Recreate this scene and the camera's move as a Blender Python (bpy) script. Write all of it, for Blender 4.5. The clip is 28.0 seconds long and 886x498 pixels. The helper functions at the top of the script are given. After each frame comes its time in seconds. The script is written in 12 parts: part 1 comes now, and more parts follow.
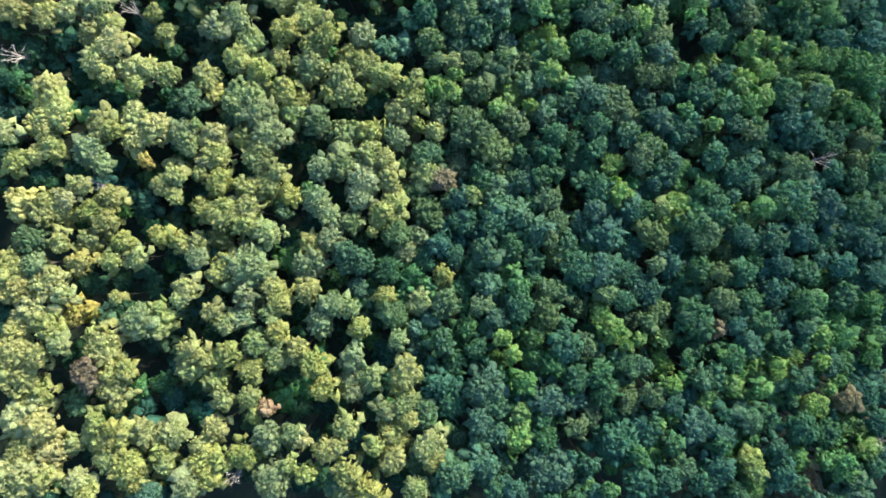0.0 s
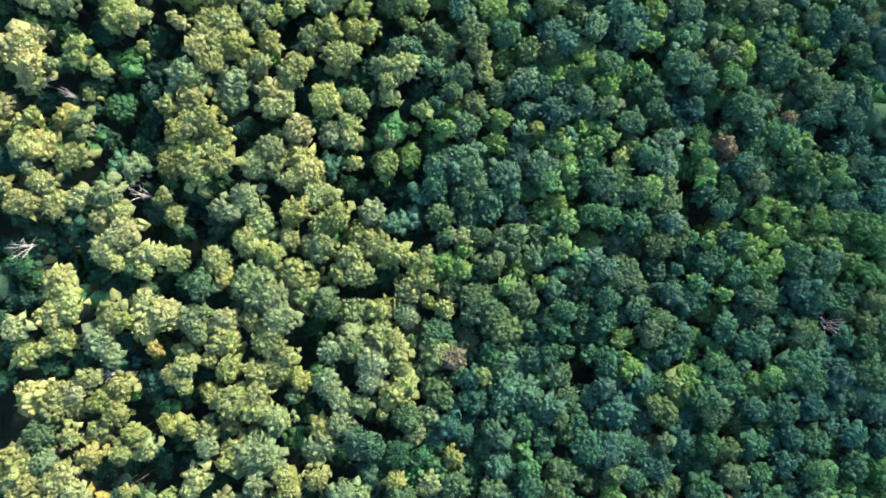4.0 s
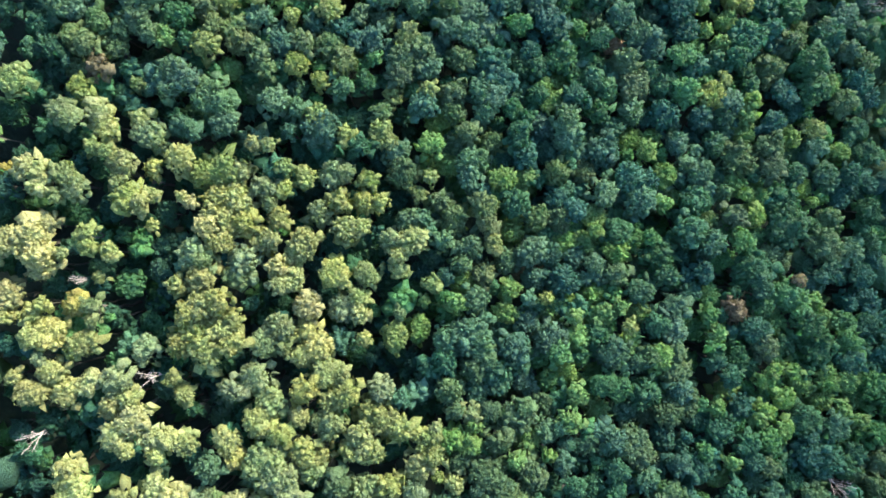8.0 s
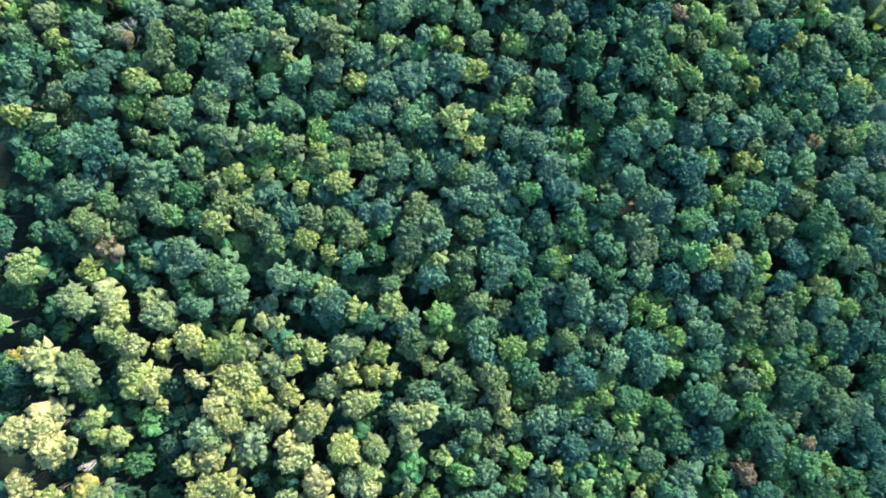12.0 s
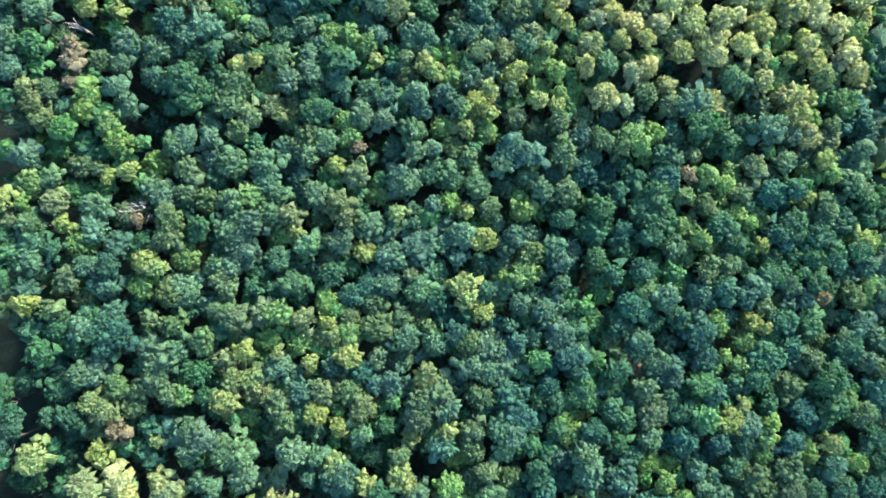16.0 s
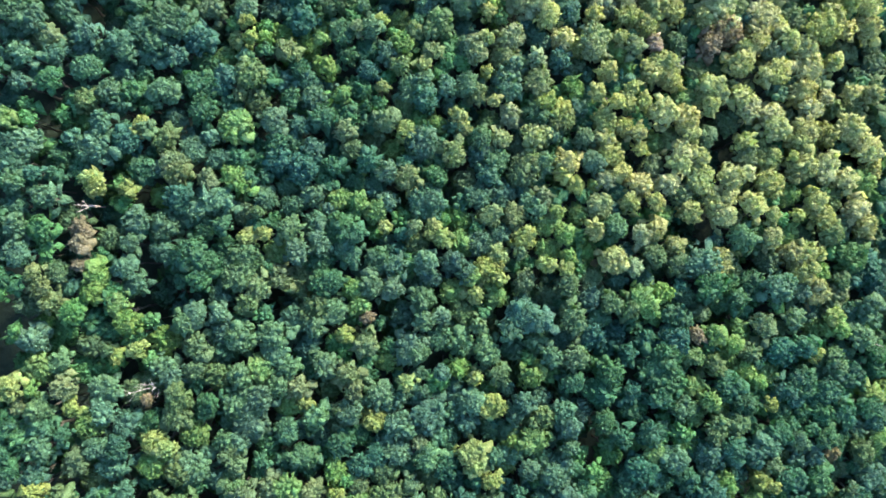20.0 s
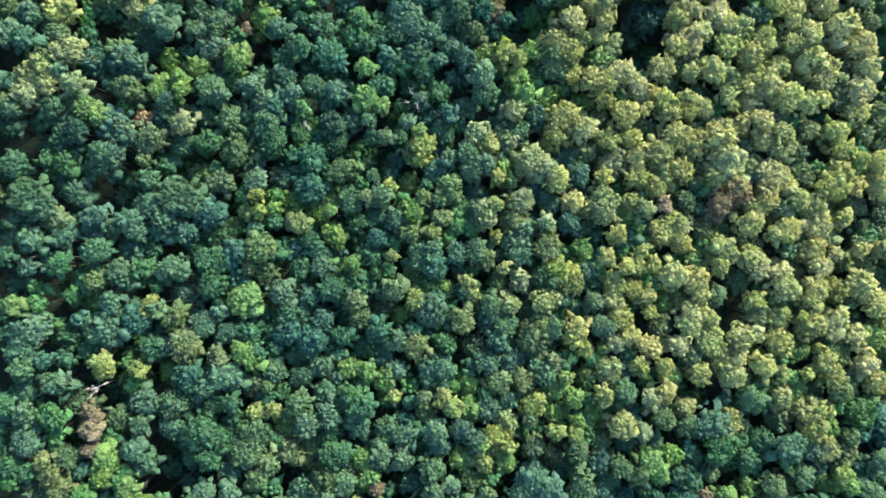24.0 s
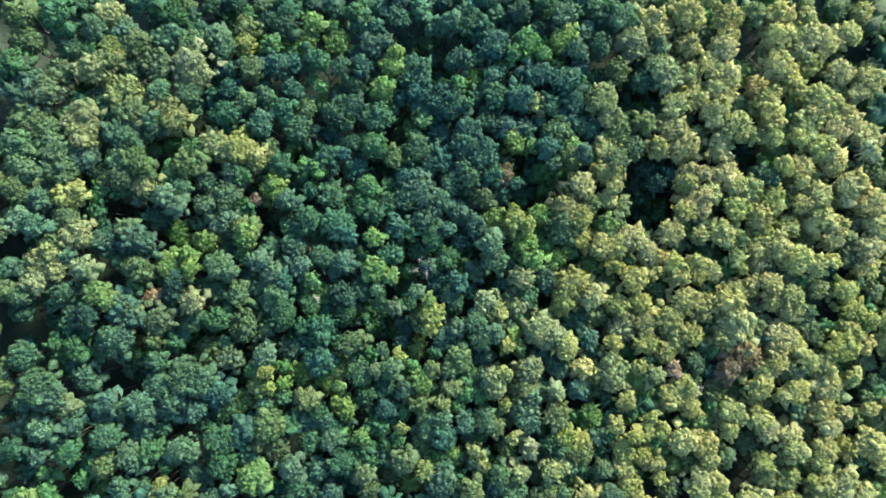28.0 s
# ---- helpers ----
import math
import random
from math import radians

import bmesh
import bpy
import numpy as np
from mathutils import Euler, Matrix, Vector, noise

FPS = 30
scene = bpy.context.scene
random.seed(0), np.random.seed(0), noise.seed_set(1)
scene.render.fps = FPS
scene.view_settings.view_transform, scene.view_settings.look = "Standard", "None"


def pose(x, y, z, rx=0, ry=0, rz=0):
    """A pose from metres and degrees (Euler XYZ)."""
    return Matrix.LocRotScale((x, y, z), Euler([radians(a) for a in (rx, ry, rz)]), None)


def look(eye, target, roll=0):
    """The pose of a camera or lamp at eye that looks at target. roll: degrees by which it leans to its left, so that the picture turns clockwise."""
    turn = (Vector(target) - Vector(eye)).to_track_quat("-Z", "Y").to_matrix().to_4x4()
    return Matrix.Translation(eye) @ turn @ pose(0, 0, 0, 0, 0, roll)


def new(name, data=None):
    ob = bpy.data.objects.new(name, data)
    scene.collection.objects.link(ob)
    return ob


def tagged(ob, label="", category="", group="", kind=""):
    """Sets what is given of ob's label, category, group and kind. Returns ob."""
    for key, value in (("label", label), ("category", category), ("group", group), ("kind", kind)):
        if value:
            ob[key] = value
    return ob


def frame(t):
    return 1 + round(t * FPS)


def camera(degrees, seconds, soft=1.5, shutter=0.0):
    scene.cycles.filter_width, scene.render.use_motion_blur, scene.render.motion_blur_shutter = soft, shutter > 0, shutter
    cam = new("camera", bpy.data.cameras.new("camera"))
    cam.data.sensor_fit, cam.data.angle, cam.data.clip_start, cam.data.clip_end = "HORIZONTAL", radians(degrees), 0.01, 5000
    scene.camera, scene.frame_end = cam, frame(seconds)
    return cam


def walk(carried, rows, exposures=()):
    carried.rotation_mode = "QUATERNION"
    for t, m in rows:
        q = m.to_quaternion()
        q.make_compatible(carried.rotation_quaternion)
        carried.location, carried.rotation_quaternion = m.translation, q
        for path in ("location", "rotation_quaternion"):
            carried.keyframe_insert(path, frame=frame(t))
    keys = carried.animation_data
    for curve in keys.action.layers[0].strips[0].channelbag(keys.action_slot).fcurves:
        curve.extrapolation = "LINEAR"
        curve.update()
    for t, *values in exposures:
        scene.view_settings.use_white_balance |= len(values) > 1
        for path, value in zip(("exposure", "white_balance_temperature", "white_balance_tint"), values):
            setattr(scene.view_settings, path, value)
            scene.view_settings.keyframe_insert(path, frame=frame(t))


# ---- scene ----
# ---- camera: a drone that looks straight down and flies on over the wood ----
cam = camera(70.0, 28.0, soft=1.65)
ROWS = [  # seconds, x, y, z
    (0.0, 0.00, 0.00, 140.00),
    (1.0, -0.46, 8.34, 139.95),
    (2.0, -0.92, 16.72, 139.90),
    (3.0, -1.38, 25.09, 139.85),
    (4.0, -1.84, 33.41, 139.80),
    (5.0, -2.30, 41.68, 139.75),
    (6.0, -2.75, 49.92, 139.70),
    (7.0, -3.20, 58.14, 139.65),
    (8.0, -3.66, 66.35, 139.60),
    (9.0, -4.11, 74.55, 139.55),
    (10.0, -4.56, 82.77, 139.50),
    (11.0, -5.00, 91.00, 139.45),
    (12.0, -5.45, 99.22, 139.40),
    (13.0, -5.90, 107.45, 139.35),
    (14.0, -6.35, 115.65, 139.30),
    (15.0, -6.79, 123.84, 139.25),
    (16.0, -7.24, 131.99, 139.20),
    (17.0, -7.68, 140.11, 139.15),
    (18.0, -8.13, 148.20, 139.10),
    (19.0, -8.57, 156.27, 139.05),
    (20.0, -9.01, 164.34, 139.00),
    (21.0, -9.46, 172.42, 138.95),
    (22.0, -9.90, 180.55, 138.90),
    (23.0, -10.34, 188.74, 138.85),
    (24.0, -10.79, 197.00, 138.80),
    (25.0, -11.23, 205.33, 138.75),
    (26.0, -11.68, 213.70, 138.70),
    (27.0, -12.12, 222.02, 138.65),
    (28.0, -12.57, 230.15, 138.60),
]
EXPOSURES = [(0.0, 2.56, 6320, 10), (5.0, 2.64, 6250, 10), (9.0, 2.78, 6100, 10), (12.0, 2.93, 5960, 10), (17.0, 3.04, 6020, 10), (20.0, 2.95, 6200, 10), (28.0, 2.66, 6380, 10)]
walk(cam, [(t, pose(x, y, z)) for t, x, y, z in ROWS], EXPOSURES)

# ---- light ----
SUN_AZIMUTH, SUN_HEIGHT = 50.0, 21.0        # degrees from +x towards +y; above the horizon
world = bpy.data.worlds.new("sky")
scene.world = world
world.use_nodes = True
wn = world.node_tree.nodes
sky = wn.new("ShaderNodeTexSky")
sky.sky_type, sky.sun_disc = "NISHITA", False
sky.sun_elevation, sky.sun_rotation = radians(SUN_HEIGHT), radians(90 - SUN_AZIMUTH)
world.node_tree.links.new(sky.outputs[0], wn["Background"].inputs[0])
sky.dust_density = 0.7
wn["Background"].inputs[1].default_value = 0.15
sun = new("sun", bpy.data.lights.new("sun", "SUN"))
sun.data.energy, sun.data.angle, sun.data.color = 3.5, radians(9.0), (1.0, 0.85, 0.58)
a, e = radians(SUN_AZIMUTH), radians(SUN_HEIGHT)
sun.matrix_world = look((math.cos(a) * math.cos(e) * 900, math.sin(a) * math.cos(e) * 900, math.sin(e) * 900), (0, 0, 0))


# ---- materials ----
def material(name):
    m = bpy.data.materials.new(name)
    m.use_nodes = True
    return m, m.node_tree.nodes, m.node_tree.links


def leaf_material(name, through_light=0.48, own=""):
    m, n, l = material(name)
    shade, out = n["Principled BSDF"], n["Material Output"]
    info, geo, coord = n.new("ShaderNodeObjectInfo"), n.new("ShaderNodeNewGeometry"), n.new("ShaderNodeTexCoord")
    grain = n.new("ShaderNodeTexNoise")
    grain.inputs["Scale"].default_value, grain.inputs["Detail"].default_value = 0.55, 3.0
    l.new(coord.outputs["Object"], grain.inputs["Vector"])
    # each spray of leaves a little lighter or darker, each side of the crown a little yellower
    value = n.new("ShaderNodeMapRange")
    value.inputs["To Min"].default_value, value.inputs["To Max"].default_value = 0.82, 1.2
    l.new(geo.outputs["Random Per Island"], value.inputs["Value"])
    hue = n.new("ShaderNodeMapRange")
    hue.inputs["From Min"].default_value, hue.inputs["From Max"].default_value = 0.3, 0.7
    hue.inputs["To Min"].default_value, hue.inputs["To Max"].default_value = 0.475, 0.52
    l.new(grain.outputs["Fac"], hue.inputs["Value"])
    tint, shades, both = n.new("ShaderNodeHueSaturation"), n.new("ShaderNodeMapRange"), n.new("ShaderNodeMath")
    shades.inputs["To Min"].default_value, shades.inputs["To Max"].default_value = 0.86, 1.16
    both.operation = "MULTIPLY"
    speck, leafy, every = n.new("ShaderNodeTexNoise"), n.new("ShaderNodeMapRange"), n.new("ShaderNodeMath")
    speck.inputs["Scale"].default_value, speck.inputs["Detail"].default_value = 5.5, 2.0
    leafy.inputs["From Min"].default_value, leafy.inputs["From Max"].default_value = 0.3, 0.7
    leafy.inputs["To Min"].default_value, leafy.inputs["To Max"].default_value = 0.8, 1.2
    every.operation = "MULTIPLY"
    l.new(coord.outputs["Object"], speck.inputs["Vector"])
    l.new(speck.outputs["Fac"], leafy.inputs["Value"])
    l.new(leafy.outputs[0], every.inputs[0])
    l.new(value.outputs[0], every.inputs[1])
    l.new(every.outputs[0], both.inputs[0])
    l.new(shades.outputs[0], both.inputs[1])
    if own:
        info = n.new("ShaderNodeAttribute")
        info.attribute_name = own
    tint.inputs["Saturation"].default_value = 1.02
    l.new(info.outputs["Color"], tint.inputs["Color"])
    l.new(hue.outputs[0], tint.inputs["Hue"])
    l.new(both.outputs[0], tint.inputs["Value"])
    l.new(tint.outputs[0], shade.inputs["Base Color"])
    # sprays of leaves stand out as rounded knobs, with fine leaf grain on them
    knob, fine, add, relief = n.new("ShaderNodeTexVoronoi"), n.new("ShaderNodeTexNoise"), n.new("ShaderNodeMath"), n.new("ShaderNodeBump")
    warp, mixed = n.new("ShaderNodeTexNoise"), n.new("ShaderNodeVectorMath")
    warp.inputs["Scale"].default_value = 1.1
    mixed.operation = "MULTIPLY_ADD"
    mixed.inputs[1].default_value = (0.5, 0.5, 0.5)
    l.new(coord.outputs["Object"], warp.inputs["Vector"])
    l.new(warp.outputs["Color"], mixed.inputs[0])
    l.new(coord.outputs["Object"], mixed.inputs[2])
    l.new(mixed.outputs[0], knob.inputs["Vector"])
    knob.inputs["Scale"].default_value = 3.2
    split = n.new("ShaderNodeSeparateColor")
    l.new(knob.outputs["Color"], split.inputs[0])
    l.new(split.outputs[0], shades.inputs["Value"])
    fine.inputs["Scale"].default_value, fine.inputs["Detail"].default_value = 5.5, 4.0
    l.new(coord.outputs["Object"], fine.inputs["Vector"])
    add.operation = "MULTIPLY_ADD"
    add.inputs[1].default_value = -0.8
    l.new(knob.outputs["Distance"], add.inputs[0])
    l.new(fine.outputs["Fac"], add.inputs[2])
    relief.inputs["Strength"].default_value, relief.inputs["Distance"].default_value = 0.7, 0.55
    l.new(add.outputs[0], relief.inputs["Height"])
    l.new(relief.outputs[0], shade.inputs["Normal"])
    shade.inputs["Roughness"].default_value = 0.6
    shade.inputs["Specular IOR Level"].default_value = 0.25
    glow, mix = n.new("ShaderNodeBsdfTranslucent"), n.new("ShaderNodeMixShader")
    warm = n.new("ShaderNodeMix")
    warm.data_type, warm.blend_type = "RGBA", "MULTIPLY"
    warm.inputs["Factor"].default_value = 1.0
    warm.inputs["B"].default_value = (0.95, 1.1, 0.66, 1)
    l.new(tint.outputs[0], warm.inputs["A"])
    l.new(warm.outputs["Result"], glow.inputs["Color"])
    mix.inputs[0].default_value = through_light
    l.new(shade.outputs[0], mix.inputs[1])
    l.new(glow.outputs[0], mix.inputs[2])
    l.new(relief.outputs[0], glow.inputs["Normal"])
    l.new(mix.outputs[0], out.inputs["Surface"])
    return m


def rough_material(name, low, high, scale, bump=0.4, distance=0.1, rough=0.9):
    m, n, l = material(name)
    shade = n["Principled BSDF"]
    coord, fine, coarse = n.new("ShaderNodeTexCoord"), n.new("ShaderNodeTexNoise"), n.new("ShaderNodeTexNoise")
    fine.inputs["Scale"].default_value, fine.inputs["Detail"].default_value = scale, 8.0
    coarse.inputs["Scale"].default_value = scale * 0.08
    both, ramp = n.new("ShaderNodeMath"), n.new("ShaderNodeValToRGB")
    both.operation = "MULTIPLY"
    for tex, slot in ((fine, 0), (coarse, 1)):
        l.new(coord.outputs["Object"], tex.inputs["Vector"])
        l.new(tex.outputs["Fac"], both.inputs[slot])
    ramp.color_ramp.elements[0].position, ramp.color_ramp.elements[1].position = 0.12, 0.42
    ramp.color_ramp.elements[0].color, ramp.color_ramp.elements[1].color = (*low, 1), (*high, 1)
    l.new(both.outputs[0], ramp.inputs[0])
    l.new(ramp.outputs[0], shade.inputs["Base Color"])
    shade.inputs["Roughness"].default_value = rough
    relief = n.new("ShaderNodeBump")
    relief.inputs["Strength"].default_value, relief.inputs["Distance"].default_value = bump, distance
    l.new(fine.outputs["Fac"], relief.inputs["Height"])
    l.new(relief.outputs[0], shade.inputs["Normal"])
    return m


LEAF = leaf_material("leaves")
BARK = rough_material("bark", (0.022, 0.024, 0.022), (0.066, 0.066, 0.058), 3.0)
DEAD = rough_material("bare_wood", (0.16, 0.15, 0.145), (0.38, 0.355, 0.34), 2.0)
# floor colour darkened for the trees' shade and tinted teal for haze
SHADED_LITTER = rough_material("shaded_leaf_litter", (0.008, 0.021, 0.016), (0.018, 0.04, 0.028), 1.4, 0.8, 0.3)
FAR_WOOD = rough_material("far_woods", (0.015, 0.03, 0.012), (0.08, 0.12, 0.04), 0.12, 1.0, 4.0)

# leaf colours of late summer; sunlit zones painted paler, shaded zones darker and bluer
LEAF_LIGHT_TONES = {
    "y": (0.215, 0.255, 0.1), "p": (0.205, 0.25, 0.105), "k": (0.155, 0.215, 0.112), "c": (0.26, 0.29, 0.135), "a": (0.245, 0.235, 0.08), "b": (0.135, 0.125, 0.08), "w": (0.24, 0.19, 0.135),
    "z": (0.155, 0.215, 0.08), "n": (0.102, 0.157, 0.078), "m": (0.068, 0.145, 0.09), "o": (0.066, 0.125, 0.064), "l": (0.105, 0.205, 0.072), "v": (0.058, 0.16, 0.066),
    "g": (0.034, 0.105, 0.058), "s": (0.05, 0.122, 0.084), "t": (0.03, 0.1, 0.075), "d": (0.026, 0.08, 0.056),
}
TONE_WORDS = {
    "y": "yellow-green", "p": "pale olive", "k": "pale sage-green", "c": "pale cream-green", "a": "golden-green", "b": "russet-brown", "w": "withered tan",
    "z": "soft yellow-green", "n": "light olive-green", "m": "sage-green", "o": "olive-green", "l": "lime-green", "v": "bright fresh green",
    "g": "mid-green", "s": "grey-green", "t": "bluish green", "d": "dark green",
}


# ---- the lie of the land ----
def canopy(x, y):
    """Height of the wood's roof: high on one side, falling to a valley floor on the other."""
    x, y = min(max(x, -110), 110) / 80, (min(max(y, -70), 310) - 115) / 140
    fall = (1.41 + 7.6 * x + 3.72 * y - 1.76 * x * x - 0.37 * x * y - 2.31 * y * y
            + 4.36 * x ** 3 - 1.27 * x * x * y - 2.87 * x * y * y + 3.88 * y ** 3)
    return 20.0 - fall


def step(a, b, v):
    v = min(max((v - a) / (b - a), 0.0), 1.0)
    return v * v * (3 - 2 * v)


def shading_hill(x, y):
    """An unseen wooded mountainside, added up-sun to cast shade on the valley's lower end."""
    a = radians(SUN_AZIMUTH)
    u, w = x * math.cos(a) + y * math.sin(a), y * math.cos(a) - x * math.sin(a)
    crest = 242.0 + 8.0 * math.sin(w * 0.021) - 200.0 * step(-30, 45, w)
    return crest * max(0.0, min(1.0, (u - 140.0) / 460.0)) ** 1.2 * (1 - 0.6 * step(640, 1600, u))


def land(x, y):
    """Height of the ground: the roof's fall, 20 m lower, and the added shading slope beyond."""
    return canopy(x, y) - 20.0 + 0.5 * noise.noise((x * 0.05, y * 0.05, 3.0)) + shading_hill(x, y)


# ---- ground: one sheet to the horizon ----
def spread(low, high):
    inner = list(np.arange(low, high + 0.1, 6.0))
    middle = [24.0 * k for k in range(1, 38)]
    outer = middle + [middle[-1] + 120 * 1.6 ** k for k in range(8)]
    return [low - d for d in reversed(outer)] + inner + [high + d for d in outer]


gx, gy = spread(-120, 120), spread(-80, 320)
verts = [(x, y, land(x, y)) for y in gy for x in gx]
w = len(gx)
faces = [(j * w + i, j * w + i + 1, (j + 1) * w + i + 1, (j + 1) * w + i) for j in range(len(gy) - 1) for i in range(w - 1)]
mesh = bpy.data.meshes.new("ground")
mesh.from_pydata(verts, [], faces)
mesh.polygons.foreach_set("use_smooth", [True] * len(faces))
mesh.materials.append(SHADED_LITTER)
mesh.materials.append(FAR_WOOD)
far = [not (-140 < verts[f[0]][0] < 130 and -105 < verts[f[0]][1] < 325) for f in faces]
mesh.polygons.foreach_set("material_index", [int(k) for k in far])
ground = tagged(new("ground", mesh), "forest floor with leaf litter, deep shade and haze painted into its dark teal colour", "ground", kind="structure")

# ---- trees: parts to build them from ----
def ball(parts):
    """A round ball whose 20 faces are each split into parts * parts triangles."""
    bm = bmesh.new()
    bmesh.ops.create_icosphere(bm, subdivisions=1, radius=1.0)
    bmesh.ops.subdivide_edges(bm, edges=bm.edges[:], cuts=parts - 1, use_grid_fill=True)
    bmesh.ops.triangulate(bm, faces=bm.faces[:])
    bm.verts.index_update()
    v = np.array([p.co.normalized()[:] for p in bm.verts])
    f = np.array([[p.index for p in q.verts] for q in bm.faces])
    bm.free()
    return v, f


def unit(v):
    return v / (np.linalg.norm(v, axis=-1, keepdims=True) + 1e-9)


def lobe_arrays(seed, radius, clump, leaves, ragged=0.34):
    """One crown or lobe: knuckled boughs merged into an uneven dome, crowded with rounded clumps of leaves and fringed with sprays. Its top is at z = 0."""
    rng = np.random.default_rng(seed)
    stretch = np.array([rng.uniform(0.86, 1.16), rng.uniform(0.86, 1.16), rng.uniform(0.62, 0.85)])
    # the boughs: smaller domes round a middle one
    count = int(4 + radius * 1.6)
    turn = rng.uniform(0, 6.28) + np.arange(count) * 2.4
    rise = rng.uniform(-0.15, 0.85, count)
    flat = np.sqrt(1 - rise ** 2)
    mids = np.stack([flat * np.cos(turn), flat * np.sin(turn), rise], axis=1) * rng.uniform(0.4, 0.62, (count, 1))
    # lower boughs that reach out under the neighbours
    skirt = rng.uniform(0, 6.28) + np.arange(6) * 1.05 + rng.uniform(-0.3, 0.3, 6)
    wide = rng.uniform(0.45, 0.72, 6)
    low = np.stack([wide * np.cos(skirt), wide * np.sin(skirt), rng.uniform(-1.05, -0.65, 6)], axis=1)
    mids = np.vstack([mids, low, [[0.0, 0.0, 0.0], [0.0, 0.0, -0.5]]])
    girth = np.concatenate([rng.uniform(0.3, 0.5, count), rng.uniform(0.42, 0.6, 6), [0.6, 0.75]])

    def surface(d):
        """How far the crown reaches along each direction, and which way it faces there."""
        along = d @ mids.T
        root = girth ** 2 - (mids ** 2).sum(axis=1) + along ** 2
        far = np.where(root > 0, along + np.sqrt(np.maximum(root, 0)), 0.0)
        best = far.argmax(axis=1)
        reach = far[np.arange(len(d)), best]
        return reach, unit((d * reach[:, None] - mids[best]) / stretch)

    # a coarse core
    v, f = ball(2)
    f = f[v[f].mean(axis=1)[:, 2] > -0.62]
    used = np.unique(f)
    index = -np.ones(len(v), int)
    index[used] = np.arange(len(used))
    v, f = v[used], index[f]
    core = v * ((np.minimum(surface(v)[0], np.where(v[:, 2] < -0.1, 0.7, 0.88)) - 0.45 * clump / radius) * (1 + rng.normal(size=len(v)) * 0.04))[:, None] * radius * stretch
    verts, faces, count = [core], [tuple(map(int, t)) for t in f], len(core)
    # the clumps of leaves
    seeds = unit(rng.normal(size=(1500, 3)) + np.array([0, 0, 0.3]))
    seeds = seeds[seeds[:, 2] > -0.6]
    reach, facing = surface(seeds)
    coarse = np.where(seeds[:, 2] > -0.05, 1.0, 1.7)
    spots = seeds * reach[:, None] * radius * stretch
    chosen = []
    for k in range(len(seeds)):
        if not chosen or (((spots[chosen] - spots[k]) ** 2).sum(axis=1) > (clump * 1.4 * coarse[k]) ** 2).all():
            chosen.append(k)
    iv, fi = ball(1)
    for k in chosen:
        out = facing[k]
        turn = np.linalg.qr(rng.normal(size=(3, 3)))[0]
        size = clump * coarse[k] * rng.uniform(0.6, 1.35)
        shape = iv * (1 + rng.normal(size=(len(iv), 1)) * ragged) * rng.uniform(0.7, 1.25, 3) @ turn
        shape += np.outer(shape @ out, out) * 0.5
        keep = fi[(shape[fi].mean(axis=1) @ out) > 0.0]
        used = np.unique(keep)
        index = -np.ones(len(iv), int)
        index[used] = np.arange(len(used)) + count
        part = spots[k] + out * rng.uniform(-1.15, -0.05) * size + shape[used] * size
        verts.append(part)
        turned = index[keep]
        flip = np.einsum("ij,ij->i", np.cross(shape[keep[:, 1]] - shape[keep[:, 0]], shape[keep[:, 2]] - shape[keep[:, 0]]), shape[keep].mean(axis=1)) < 0
        turned[flip] = turned[flip][:, ::-1]
        faces += [tuple(map(int, t)) for t in turned]
        count += len(part)
    # sprays of leaves
    d = unit(rng.normal(size=(leaves * 3, 3)) + np.array([0, 0, 0.2]))
    d = d[d[:, 2] > -0.45][:leaves]
    reach, facing = surface(d)
    at = d * (reach * radius)[:, None] * stretch + facing * clump * rng.uniform(0.05, 0.75, (len(d), 1))
    normal = unit(facing + 0.7 * rng.normal(size=d.shape))
    side = unit(np.cross(normal, rng.normal(size=d.shape)))
    up = np.cross(normal, side)
    a, b = rng.uniform(0.1, 0.27, (len(d), 1)), rng.uniform(0.08, 0.22, (len(d), 1))
    sprays = np.stack([at - side * a - up * b, at + side * a - up * b * 0.6, at + up * b * 1.6], axis=1).reshape(-1, 3)
    verts.append(sprays)
    faces += [tuple(range(count + 3 * k, count + 3 * k + 3)) for k in range(len(d))]
    verts = np.vstack(verts)
    verts[:, 2] -= verts[:-len(sprays), 2].max()
    return verts, faces


def mesh_of(name, verts, faces, material, smooth=True):
    mesh = bpy.data.meshes.new(name)
    mesh.from_pydata([tuple(map(float, v)) for v in verts], [], faces)
    mesh.polygons.foreach_set("use_smooth", [smooth and len(f) == 3 for f in faces])
    mesh.materials.append(material)
    return mesh


# four sizes of crown, several shapes of each: radius, size of a clump, sprays
LOBES = []
for radius, clump, leaves, variants in ((1.5, 0.44, 160, 10), (2.1, 0.49, 290, 14), (2.8, 0.54, 450, 14), (3.7, 0.6, 660, 10)):
    LOBES.append((radius, [lobe_arrays(int(radius * 100) + k, radius, clump, leaves) for k in range(variants)]))
LOBE_MESHES = [(radius, [mesh_of("crown", v, f, LEAF) for v, f in shapes]) for radius, shapes in LOBES]


def ring(at, along, r, sides):
    side = unit(np.cross(along, (0.31, 0.52, 0.795)))
    up = np.cross(along, side)
    return [tuple(at + (side * math.cos(2 * math.pi * k / sides) + up * math.sin(2 * math.pi * k / sides)) * r) for k in range(sides)]


